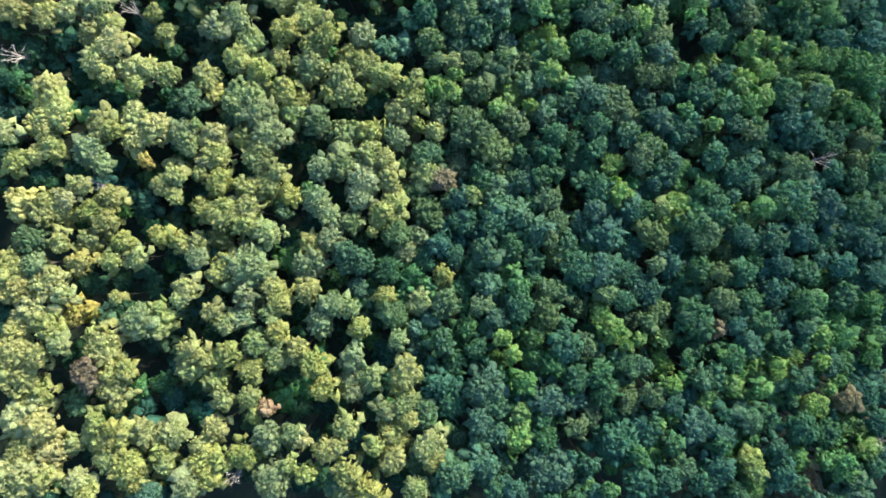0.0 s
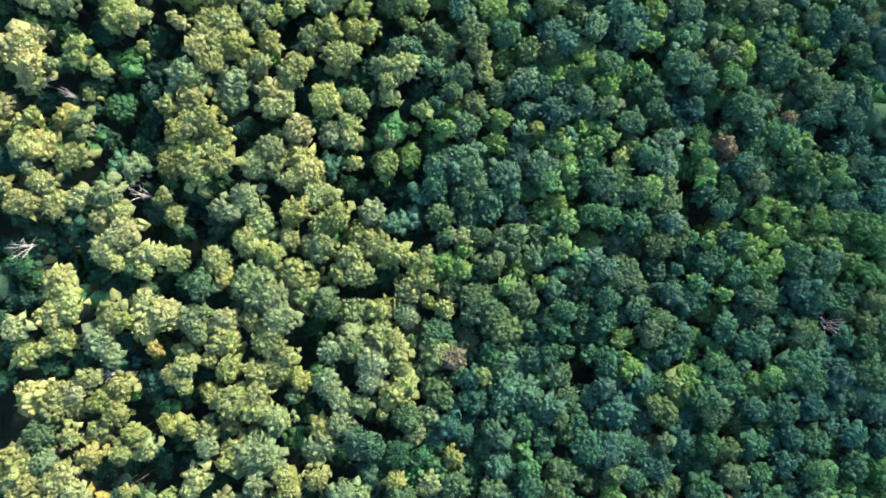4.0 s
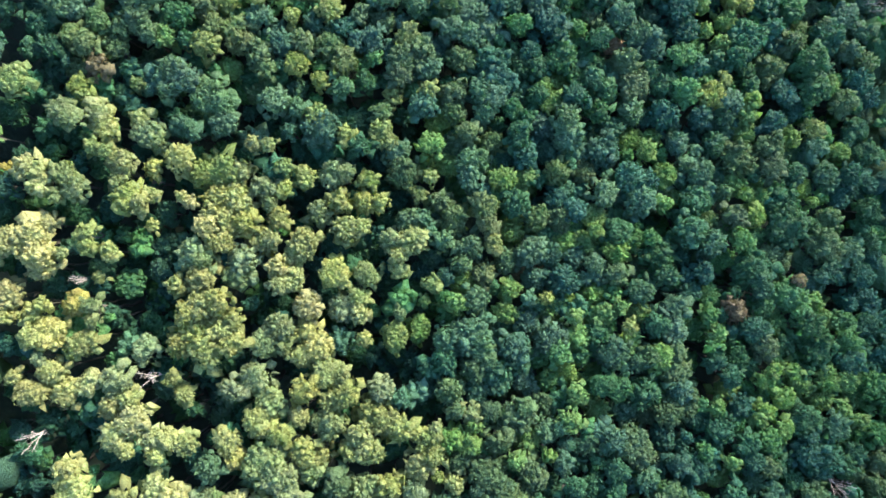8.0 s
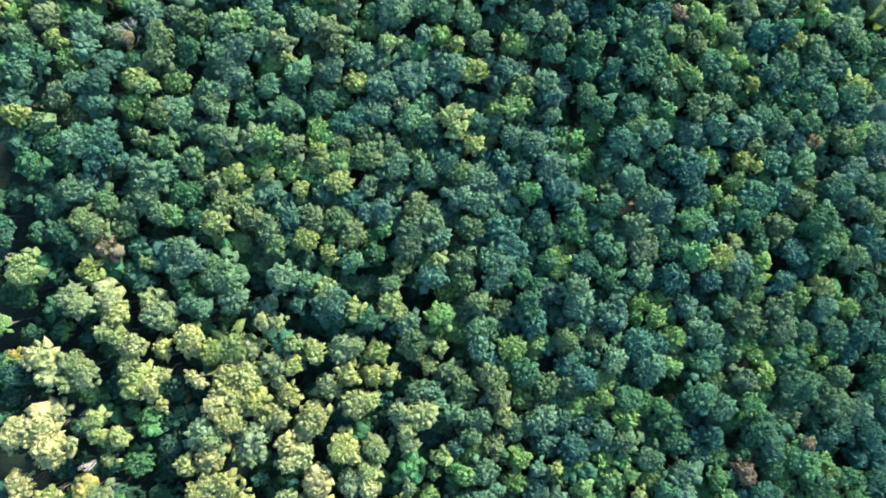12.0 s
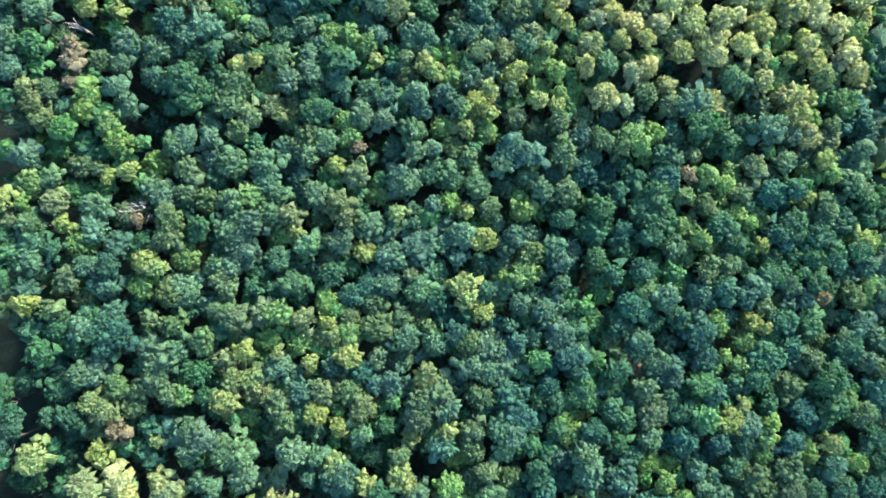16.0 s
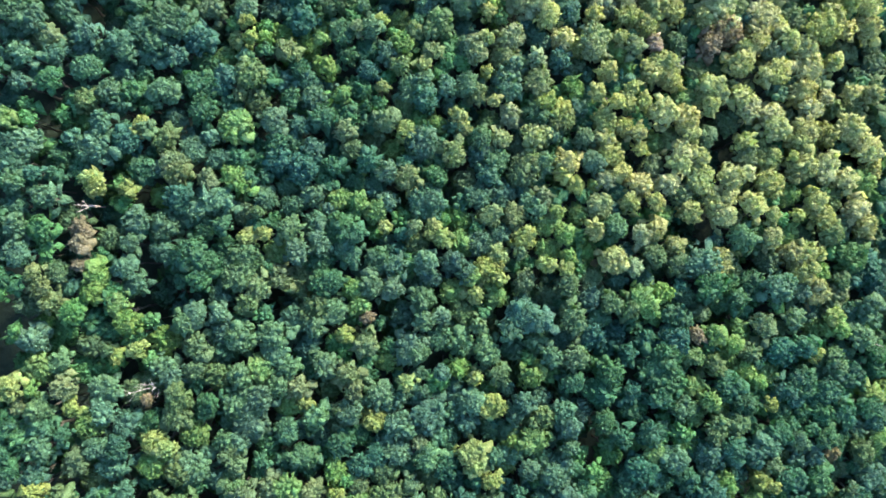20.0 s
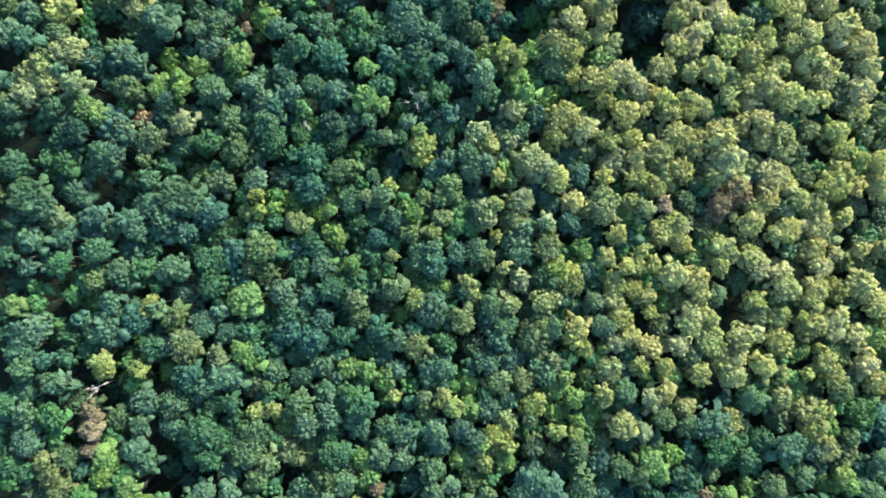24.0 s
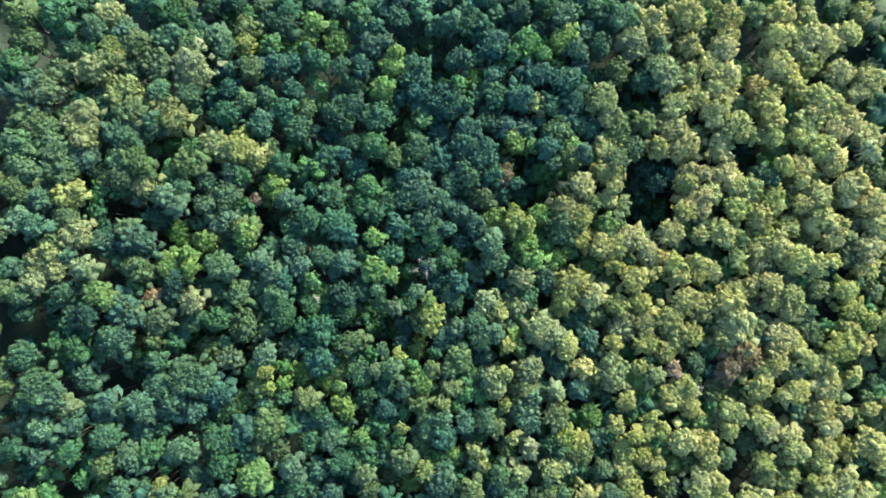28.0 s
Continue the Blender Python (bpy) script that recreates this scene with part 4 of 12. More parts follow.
tree("basswood", "cc", 0.0, -61.9, 33.0, 2.3, -59.6, 30.9, 1.5)
tree("hornbeam", "v", 5.0, -61.7, 59.8, 2.3)
tree("basswood", "k", 0.0, -61.7, 42.4, 2.7)
tree("hickory_tree", "yy", 0.0, -60.5, 21.2, 2.7, -57.9, 20.7, 1.7)
tree("hornbeam", "g", 7.2, -58.8, 52.1, 2.5)
tree("white_oak", "k", 0.0, -58.4, 48.1, 2.3)
tree("tulip_tree", "cc", 0.0, -58.4, 36.6, 2.9, -58.9, 40.1, 1.9)
tree("young_tree", "t", 6.2, -56.5, 43.7, 2.5)
tree("tulip_tree", "ccc", 0.0, -56.0, 32.4, 2.4, -54.9, 30.0, 1.7, -52.3, 32.5, 2.1)
tree("basswood", "cccc", 0.0, -55.3, 23.6, 2.4, -52.3, 21.3, 3.1, -55.4, 19.5, 2.3, -50.4, 22.0, 1.9)
tree("young_tree", "g", 5.3, -55.1, 50.1, 2.5)
tree("hornbeam", "g", 7.4, -55.0, 39.8, 2.5)
tree("young_tree", "g", 7.6, -53.4, 36.4, 2.5)
tree("young_oak", "p", 2.0, -52.7, 42.5, 1.5)
tree("tulip_tree", "p", 2.0, -51.4, 39.8, 1.9)
tree("young_tree", "t", 5.7, -50.0, 26.1, 2.5)
tree("hickory_tree", "y", 0.0, -49.8, 31.4, 1.9)
tree("young_tree", "g", 4.0, -49.5, 36.8, 1.6)
tree("red_oak", "g", 2.0, -47.4, 44.9, 3.2)
tree("hickory_tree", "yyy", 0.0, -47.3, 56.4, 2.8, -49.6, 54.5, 2.3, -44.8, 56.3, 2.3)
tree("chestnut_oak", "kkk", 0.0, -46.8, 20.8, 2.5, -45.3, 18.5, 1.9, -44.5, 22.2, 1.3)
tree("hickory_tree", "yyy", 0.0, -46.2, 48.3, 3.2, -42.3, 49.1, 2.3, -51.0, 48.6, 2.3)
tree("chestnut_oak", "o", 0.0, -45.8, 27.7, 2.3)
tree("tulip_tree", "yyy", 0.0, -44.3, 52.2, 3.2, -48.1, 51.4, 2.8, -41.4, 53.1, 1.9)
tree("white_oak", "cc", 0.0, -42.7, 30.7, 2.8, -41.4, 27.8, 1.9)
tree("young_tree", "d", 6.1, -42.6, 44.5, 2.5)
tree("white_oak", "k", 0.0, -42.0, 39.9, 2.5)
tree("tulip_tree", "ccc", 0.0, -41.2, 20.6, 2.7, -40.5, 17.1, 3.0, -42.7, 15.8, 1.7)
tree("young_tree", "g", 6.1, -41.0, 34.8, 2.5)
tree("hornbeam", "t", 4.0, -39.6, 55.9, 1.4)
tree("chestnut_oak", "o", 1.0, -39.0, 24.0, 1.9)
tree("elm", "kk", 0.0, -37.8, 42.4, 3.0, -35.7, 38.5, 3.0)
tree("maple_tree", "y", 0.0, -36.7, 34.9, 2.8)
tree("elm", "kkk", 0.0, -36.3, 27.8, 3.8, -32.8, 25.0, 3.0, -31.2, 20.9, 2.8)
tree("hornbeam", "g", 8.3, -35.4, 55.9, 2.5)
tree("basswood", "kkk", 0.0, -34.4, 51.7, 2.8, -36.4, 49.3, 2.8, -33.4, 48.6, 2.2)
tree("maple_tree", "y", 0.0, -33.2, 32.1, 2.1)
tree("young_tree", "t", 8.1, -33.1, 43.7, 2.5)
tree("white_oak", "p", 0.0, -30.3, 35.6, 1.9)
tree("maple_tree", "y", 0.0, -29.6, 39.9, 2.4)
tree("tulip_tree", "c", 0.0, -29.4, 55.6, 2.6)
tree("hickory_tree", "p", 0.0, -29.4, 29.1, 2.4)
tree("white_oak", "ccc", 0.0, -29.4, 50.5, 2.4, -26.8, 48.3, 2.8, -29.8, 46.4, 2.2)
tree("elm", "k", 0.0, -28.8, 25.7, 2.4)
tree("white_oak", "p", 0.0, -26.8, 27.6, 2.2)
tree("hornbeam", "g", 5.9, -26.0, 57.9, 2.5)
tree("hornbeam", "g", 7.9, -25.9, 52.7, 2.5)
tree("chestnut_oak", "k", 0.0, -25.4, 33.4, 3.0)
tree("hickory_tree", "pp", 0.0, -25.0, 43.6, 3.0, -22.4, 42.3, 2.0)
tree("black_oak", "o", 0.0, -23.2, 22.9, 2.6)
tree("elm", "s", 0.0, -23.2, 49.2, 2.2)
tree("chestnut_oak", "k", 0.0, -22.8, 55.4, 2.6)
tree("tulip_tree", "yy", 0.0, -21.4, 39.7, 2.4, -23.8, 37.5, 2.4)
tree("hornbeam", "g", 8.4, -21.1, 46.2, 2.5)
tree("hornbeam", "g", 8.4, -20.1, 26.2, 2.5)
tree("white_oak", "pp", 0.0, -19.7, 57.4, 2.0, -19.1, 54.2, 1.8)
tree("white_oak", "ppp", 0.0, -19.2, 31.5, 2.6, -16.9, 28.9, 2.6, -21.3, 29.3, 2.0)
tree("young_tree", "y", 0.0, -18.6, 49.6, 1.7)
tree("chestnut_oak", "k", 0.0, -18.1, 21.7, 3.0)
tree("hickory_tree", "pp", 0.0, -17.2, 35.3, 3.1, -14.1, 34.3, 2.6)
tree("chestnut_oak", "k", 0.0, -15.4, 40.0, 2.2)
tree("young_tree", "d", 7.0, -14.5, 59.4, 2.5)
tree("maple_tree", "y", 0.0, -13.5, 22.2, 2.4)
tree("hornbeam", "g", 5.4, -12.4, 28.5, 2.5)
tree("sassafras", "z", 0.0, -12.3, 49.9, 2.6)
tree("tulip_tree", "y", 0.0, -11.8, 33.0, 2.4)
tree("young_tree", "n", 0.0, -11.8, 54.0, 1.4)
tree("elm", "s", 1.0, -11.6, 38.2, 2.2)
tree("young_tree", "g", 6.4, -10.3, 58.1, 2.5)
tree("hornbeam", "d", 5.2, -9.2, 45.0, 2.5)
tree("young_tree", "y", 0.0, -8.9, 31.2, 1.5)
tree("tulip_tree", "p", 0.0, -8.8, 25.8, 2.6)
tree("chestnut_oak", "k", 0.0, -8.8, 21.1, 2.6)
tree("sassafras", "l", 1.3, -7.9, 51.1, 2.5)
tree("young_tree", "s", 3.1, -7.4, 40.3, 2.5)
tree("young_oak", "l", 0.0, -7.0, 56.5, 1.0)
tree("sapling", "zz", 0.0, -6.2, 30.7, 1.8, -7.3, 29.1, 1.5)
tree("young_oak", "z", 0.0, -5.4, 59.6, 1.6)
tree("sapling", "k", 0.0, -4.7, 32.9, 1.4)
tree("white_oak", "p", 0.0, -4.6, 27.8, 2.2)
tree("young_tree", "z", 0.0, -4.1, 23.3, 1.5)
tree("black_oak", "m", 0.0, -3.8, 49.1, 2.9)
tree("black_oak", "g", 0.0, -3.3, 45.4, 2.4)
tree("red_oak", "oo", 0.0, -2.6, 39.5, 2.4, -1.7, 35.4, 2.0)
tree("maple_tree", "l", 0.0, -2.0, 30.8, 2.2)
tree("hickory_tree", "p", 0.0, -1.5, 22.2, 2.0)
tree("young_tree", "l", 0.0, -1.1, 56.3, 1.8)
tree("chestnut_oak", "o", 1.7, -0.3, 25.9, 2.5)
tree("sassafras", "l", 2.6, 0.2, 59.5, 2.5)
tree("chestnut_oak", "mm", 0.0, 0.4, 50.0, 3.8, 3.1, 48.3, 2.2)
tree("sassafras", "ll", 0.0, 1.2, 30.4, 2.4, 2.6, 32.9, 1.5)
tree("white_oak", "k", 0.0, 1.7, 35.5, 2.0)
tree("black_oak", "o", 0.0, 1.7, 42.9, 2.4)
tree("chestnut_oak", "m", 0.0, 3.2, 56.7, 2.5)
tree("chestnut_oak", "s", 1.6, 3.2, 38.9, 2.5)
tree("elm", "m", 0.0, 4.2, 45.2, 2.7)
tree("red_oak", "oo", 0.0, 4.9, 23.9, 3.7, 3.3, 20.7, 2.2)
tree("red_oak", "o", 0.0, 6.0, 35.9, 2.0)
tree("chestnut_oak", "ss", 0.0, 6.5, 42.0, 3.2, 3.9, 45.2, 2.7)
tree("chestnut_oak", "o", 0.0, 7.0, 29.4, 2.9)
tree("sassafras", "l", 1.4, 8.0, 53.7, 2.5)
tree("sassafras", "l", 0.0, 9.1, 58.7, 2.0)
tree("sapling", "l", 0.0, 10.2, 26.7, 1.6)
tree("black_oak", "oo", 0.0, 10.3, 34.4, 3.1, 11.9, 36.6, 1.8)
tree("elm", "s", 0.0, 10.7, 48.1, 2.9)
tree("chestnut_oak", "s", 0.0, 10.9, 44.3, 2.2)
tree("chestnut_oak", "s", 2.1, 12.1, 40.6, 2.5)
tree("elm", "s", 3.0, 12.4, 52.5, 2.5)
tree("sassafras", "l", 1.4, 12.6, 29.7, 2.5)
tree("young_tree", "m", 0.0, 13.0, 56.5, 1.6)
tree("black_oak", "o", 0.0, 13.4, 24.1, 3.1)
tree("sassafras", "v", 3.0, 15.1, 44.5, 2.5)
tree("black_oak", "o", 2.1, 15.8, 35.9, 2.5)
tree("sapling", "l", 0.0, 16.5, 26.9, 1.6)
tree("sassafras", "v", 2.6, 16.7, 40.5, 2.5)
tree("black_oak", "m", 0.0, 16.7, 49.0, 3.6)
tree("ash_tree", "mm", 0.0, 16.8, 31.3, 2.9, 18.9, 31.9, 1.6)
tree("sapling", "z", 0.0, 16.8, 56.9, 1.6)
tree("beech_tree", "g", 2.9, 17.2, 20.5, 2.5)
tree("basswood", "l", 3.0, 18.1, 53.8, 2.5)
tree("maple_tree", "v", 0.0, 18.3, 46.3, 2.0)
tree("basswood", "s", 0.0, 18.9, 25.8, 2.0)
tree("maple_tree", "l", 2.9, 20.5, 42.0, 2.5)
tree("basswood", "l", 0.0, 20.6, 33.5, 2.2)
tree("basswood", "l", 2.9, 20.9, 56.7, 2.5)
tree("beech_tree", "gg", 0.0, 21.0, 21.5, 2.0, 20.4, 18.2, 2.2)
tree("young_oak", "l", 0.0, 21.7, 53.1, 1.8)
tree("basswood", "l", 1.6, 22.1, 49.5, 2.5)
tree("sassafras", "l", 0.0, 22.5, 38.2, 2.0)
tree("sassafras", "v", 2.0, 23.3, 45.2, 2.5)
tree("basswood", "s", 2.5, 24.2, 28.0, 2.5)
tree("red_oak", "g", 1.5, 25.5, 21.4, 2.5)
tree("sassafras", "l", 2.0, 25.9, 57.2, 2.5)
tree("beech_tree", "g", 0.0, 26.1, 49.7, 2.5)
tree("young_tree", "l", 3.1, 26.5, 34.6, 2.5)
tree("black_oak", "g", 0.0, 26.8, 40.4, 2.5)
tree("basswood", "l", 1.5, 28.1, 53.5, 2.5)
tree("chestnut_oak", "s", 0.0, 29.4, 29.9, 2.0)
tree("elm", "s", 0.0, 29.4, 46.4, 3.4)
tree("red_oak", "g", 0.0, 29.8, 24.4, 2.7)
tree("red_oak", "g", 0.0, 30.1, 39.4, 2.7)
tree("sapling", "l", 0.0, 31.3, 54.9, 1.4)
tree("basswood", "s", 3.0, 31.4, 34.4, 2.5)
tree("young_oak", "z", 0.0, 32.3, 51.1, 1.6)
tree("black_oak", "oo", 0.0, 33.8, 28.9, 3.8, 35.4, 26.2, 2.9)
tree("maple_tree", "l", 1.6, 34.0, 48.0, 2.5)
tree("ash_tree", "s", 0.0, 34.7, 44.0, 2.1)
tree("sassafras", "l", 2.2, 35.2, 53.5, 2.5)
tree("ash_tree", "s", 0.0, 35.3, 21.7, 2.3)
tree("ash_tree", "s", 0.0, 35.3, 58.1, 2.7)
tree("beech_tree", "g", 0.0, 35.7, 37.9, 3.0)
tree("red_oak", "o", 2.6, 36.0, 33.4, 2.5)
tree("chestnut_oak", "o", 0.0, 37.3, 46.1, 2.1)
tree("basswood", "s", 2.9, 38.0, 41.6, 2.5)
tree("maple_tree", "g", 0.0, 38.6, 51.5, 2.7)
tree("hornbeam", "d", 1.5, 39.4, 28.8, 2.5)
tree("sassafras", "l", 0.0, 39.6, 45.5, 2.5)
tree("hornbeam", "d", 0.0, 41.0, 24.6, 2.3)
tree("elm", "m", 0.0, 41.0, 54.6, 3.0)
tree("ash_tree", "m", 0.0, 42.0, 50.3, 3.1)
tree("red_oak", "oo", 0.0, 42.1, 43.2, 3.1, 42.7, 45.5, 1.9)
tree("ash_tree", "s", 0.0, 42.5, 38.1, 2.3)
tree("red_oak", "oo", 0.0, 43.0, 35.9, 3.7, 40.1, 34.1, 2.5)
tree("sapling", "t", 0.0, 44.0, 29.5, 1.4)
tree("ash_tree", "t", 0.0, 46.0, 22.5, 3.6)
tree("beech_tree", "t", 2.3, 46.5, 57.6, 2.5)
tree("ash_tree", "t", 2.0, 47.0, 32.3, 2.5)
tree("young_tree", "v", 3.1, 47.1, 50.0, 2.5)
tree("young_tree", "v", 0.0, 47.4, 27.0, 1.6)
tree("maple_tree", "v", 0.0, 49.1, 53.2, 1.9)
tree("ash_tree", "t", 0.0, 50.0, 44.5, 1.9)
tree("sapling", "v", 0.0, 50.1, 46.1, 1.6)
tree("young_tree", "l", 0.0, 50.6, 35.0, 1.6)
tree("young_tree", "l", 3.1, 50.9, 21.5, 2.5)
tree("sassafras", "v", 3.0, 51.3, 56.8, 2.5)
tree("sassafras", "l", 0.0, 51.4, 49.3, 2.3)
tree("ash_tree", "t", 0.0, 51.6, 30.5, 3.2)
tree("sapling", "l", 0.0, 53.1, 24.4, 1.6)
tree("sassafras", "l", 2.8, 53.4, 37.1, 2.5)
tree("beech_tree", "g", 0.0, 53.7, 40.9, 2.1)
tree("maple_tree", "g", 1.5, 55.2, 45.5, 2.5)
tree("cherry_tree", "b", 0.0, 55.7, 54.1, 2.6)
tree("red_oak", "g", 0.0, 56.2, 27.9, 2.3)
tree("black_oak", "t", 0.0, 56.5, 34.7, 2.3)
tree("beech_tree", "t", 0.0, 57.2, 25.1, 2.5)
tree("beech_tree", "g", 1.3, 57.4, 42.1, 2.5)
tree("ash_tree", "t", 0.0, 58.7, 50.6, 2.8)
tree("sassafras", "ll", 0.0, 60.1, 34.3, 2.1, 58.8, 32.5, 1.6)
tree("beech_tree", "g", 0.0, 60.1, 58.3, 2.6)
tree("chestnut_oak", "o", 0.0, 60.4, 47.2, 2.8)
tree("maple_tree", "v", 0.0, 60.4, 28.6, 2.3)
tree("red_oak", "o", 0.0, 60.8, 23.5, 2.1)
tree("beech_tree", "g", 2.0, 61.4, 54.4, 2.5)
tree("sassafras", "ll", 0.0, 62.2, 42.5, 1.4, 60.9, 40.1, 1.9)
tree("red_oak", "g", 0.0, 63.1, 21.9, 2.3)
tree("sassafras", "v", 2.2, 64.1, 51.4, 2.5)
tree("sassafras", "l", 0.0, 64.8, 30.5, 2.1)
tree("sassafras", "l", 2.2, 65.4, 36.0, 2.5)
tree("maple_tree", "g", 2.3, 66.1, 47.1, 2.5)
tree("maple_tree", "vv", 0.0, 66.3, 56.9, 3.3, 68.8, 54.0, 2.1)
tree("maple_tree", "l", 0.0, 66.5, 41.6, 2.1)
tree("cherry_tree", "b", 0.0, 68.4, 60.0, 1.7)
tree("hornbeam", "d", 0.0, 69.7, 28.4, 2.3)
tree("beech_tree", "g", 0.0, 69.8, 31.3, 3.3)
tree("maple_tree", "g", 0.0, 69.9, 51.1, 2.9)
tree("basswood", "l", 2.4, 70.0, 38.2, 2.5)
tree("chestnut_oak", "s", 2.5, 71.7, 59.0, 2.5)
tree("ash_tree", "tt", 0.0, 72.0, 24.4, 4.2, 68.9, 25.5, 2.3)
tree("maple_tree", "g", 0.0, 72.3, 46.5, 3.6)
tree("sassafras", "l", 0.0, 72.7, 55.5, 2.2)
tree("sassafras", "l", 1.6, 73.4, 35.0, 2.5)
tree("basswood", "ll", 0.0, 74.8, 39.7, 2.6, 79.3, 38.9, 2.6)
tree("chestnut_oak", "s", 0.0, 74.9, 30.4, 2.8)
tree("red_oak", "g", 0.0, 75.2, 24.6, 1.9)
tree("sassafras", "l", 1.7, 75.5, 51.4, 2.5)
tree("young_tree", "l", 0.0, 77.7, 33.4, 1.7)
tree("beech_tree", "g", 1.5, 77.7, 22.1, 2.5)
tree("sassafras", "l", 2.9, 78.9, 28.0, 2.5)
tree("sassafras", "v", 0.0, 78.9, 47.2, 2.6)
tree("sassafras", "v", 1.4, 79.6, 51.4, 2.5)
tree("beech_tree", "t", 0.0, 79.6, 43.6, 3.1)
tree("maple_tree", "g", 1.4, 81.4, 24.2, 2.5)
tree("sassafras", "l", 2.9, 81.5, 34.5, 2.5)
tree("young_tree", "l", 0.0, 81.5, 30.7, 1.7)
tree("black_oak", "t", 2.3, 82.4, 54.4, 2.5)
tree("ash_tree", "t", 0.0, 84.6, 50.2, 2.7)
tree("sassafras", "vv", 0.0, 84.7, 38.0, 3.2, 88.7, 35.3, 3.2)
tree("ash_tree", "t", 1.9, 85.0, 45.0, 2.5)
tree("sassafras", "vv", 0.0, 86.2, 29.2, 2.9, 88.2, 27.5, 1.7)
tree("chestnut_oak", "o", 1.2, 86.5, 22.3, 2.5)
tree("young_tree", "t", 3.1, 87.4, 55.4, 2.5)
tree("beech_tree", "t", 2.7, 90.1, 50.0, 2.5)
tree("black_oak", "t", 0.0, 90.7, 44.0, 3.2)
tree("sassafras", "v", 2.5, 91.6, 23.7, 2.5)
tree("maple_tree", "v", 1.8, 91.6, 39.1, 2.5)
tree("sassafras", "v", 1.5, 91.6, 30.4, 2.5)
tree("beech_tree", "t", 2.5, 93.5, 48.2, 2.5)
tree("ash_tree", "t", 2.3, 93.5, 53.6, 2.5)
# trees from y = 60 m on
tree("sassafras", "l", 0.7, -82.3, 86.2, 1.9)
tree("hornbeam", "v", 6.7, -82.2, 63.9, 1.8)
tree("hornbeam", "dg", 6.2, -82.0, 73.0, 2.6, -82.5, 69.7, 1.8)
tree("hornbeam", "g", 4.0, -81.0, 91.1, 2.8)
tree("hornbeam", "a", 3.0, -80.9, 79.8, 1.4)
tree("hornbeam", "ddd", 2.3, -80.3, 77.4, 1.9, -82.6, 76.8, 1.7, -82.5, 79.4, 1.6)
tree("young_tree", "d", 8.0, -80.3, 82.8, 2.7)
tree("sassafras", "z", 0.0, -78.9, 95.9, 2.6)
tree("tulip_tree", "c", 0.0, -78.6, 68.0, 2.6)
tree("hornbeam", "d", 6.5, -77.8, 62.4, 2.5)
tree("hornbeam", "g", 7.2, -76.1, 90.1, 2.5)
tree("hornbeam", "d", 5.0, -75.8, 95.2, 2.5)
tree("tulip_tree", "ccc", 0.0, -75.5, 80.4, 2.2, -73.4, 79.4, 2.0, -74.2, 76.9, 1.6)
tree("hornbeam", "d", 5.0, -75.0, 99.3, 2.3)
tree("tulip_tree", "ccc", 0.0, -74.5, 68.7, 3.2, -73.2, 65.7, 2.6, -76.1, 67.8, 2.2)
tree("tulip_tree", "c", 0.0, -74.0, 63.4, 2.4)
tree("tulip_tree", "c", 0.0, -73.3, 70.6, 2.0)
tree("basswood", "kk", 0.0, -71.0, 91.1, 2.5, -69.7, 89.1, 2.0)
tree("red_oak", "o", 2.2, -70.7, 99.2, 2.5)
tree("young_tree", "p", 0.0, -70.2, 65.6, 1.4)
tree("hornbeam", "d", 5.0, -70.0, 60.3, 1.9)
tree("hornbeam", "g", 5.7, -69.7, 72.5, 2.5)
tree("white_oak", "kkk", 0.0, -69.6, 79.3, 2.5, -68.2, 76.8, 1.9, -71.2, 75.9, 1.4)
tree("sassafras", "zz", 1.0, -69.0, 95.1, 1.9, -68.5, 93.6, 1.5)
tree("hornbeam", "g", 7.1, -67.4, 63.6, 2.5)
tree("white_oak", "pp", 0.0, -66.8, 69.3, 1.9, -66.3, 66.8, 1.4)
tree("cherry_tree", "b", 1.0, -66.6, 100.0, 2.1)
tree("young_tree", "y", 2.0, -65.9, 61.1, 1.3)
tree("young_tree", "g", 5.9, -65.4, 80.7, 2.5)
tree("tulip_tree", "zz", 0.0, -65.3, 84.3, 1.7, -63.0, 83.6, 1.3)
tree("hornbeam", "t", 5.0, -65.1, 73.5, 2.5)
tree("sapling", "d", 5.0, -65.0, 99.5, 2.2)
tree("white_oak", "cc", 0.0, -64.9, 90.6, 2.5, -63.5, 88.1, 2.3)
tree("young_tree", "g", 5.1, -63.6, 94.9, 2.5)
tree("tulip_tree", "p", 1.0, -62.8, 65.9, 1.7)
tree("white_oak", "pp", 0.0, -61.2, 82.1, 2.3, -62.0, 78.6, 2.3)
tree("tulip_tree", "yy", 0.0, -60.2, 76.0, 2.7, -58.3, 74.5, 2.1)
tree("young_oak", "n", 2.0, -59.9, 97.1, 1.5)
tree("young_tree", "t", 8.4, -57.4, 94.0, 2.5)
tree("white_oak", "kkk", 0.0, -57.1, 87.6, 2.7, -59.0, 89.6, 2.1, -55.7, 86.0, 1.9)
tree("hornbeam", "y", 3.0, -57.0, 70.9, 1.3)
tree("hornbeam", "d", 5.0, -57.0, 66.9, 2.4)
tree("sapling", "yy", 2.0, -57.0, 81.3, 1.7, -56.9, 76.2, 1.5)
tree("hornbeam", "d", 5.8, -56.2, 62.1, 2.5)
tree("hornbeam", "d", 5.0, -55.2, 73.1, 2.0)
tree("young_tree", "g", 7.7, -53.3, 79.0, 2.5)
tree("elm", "mmm", 0.0, -52.6, 99.3, 2.5, -50.2, 97.8, 2.4, -53.5, 95.7, 1.9)
tree("young_tree", "g", 7.6, -52.0, 92.5, 2.5)
tree("young_oak", "cc", 0.0, -51.4, 75.8, 1.3, -49.9, 74.7, 1.1)
tree("basswood", "c", 0.0, -51.0, 82.9, 2.6)
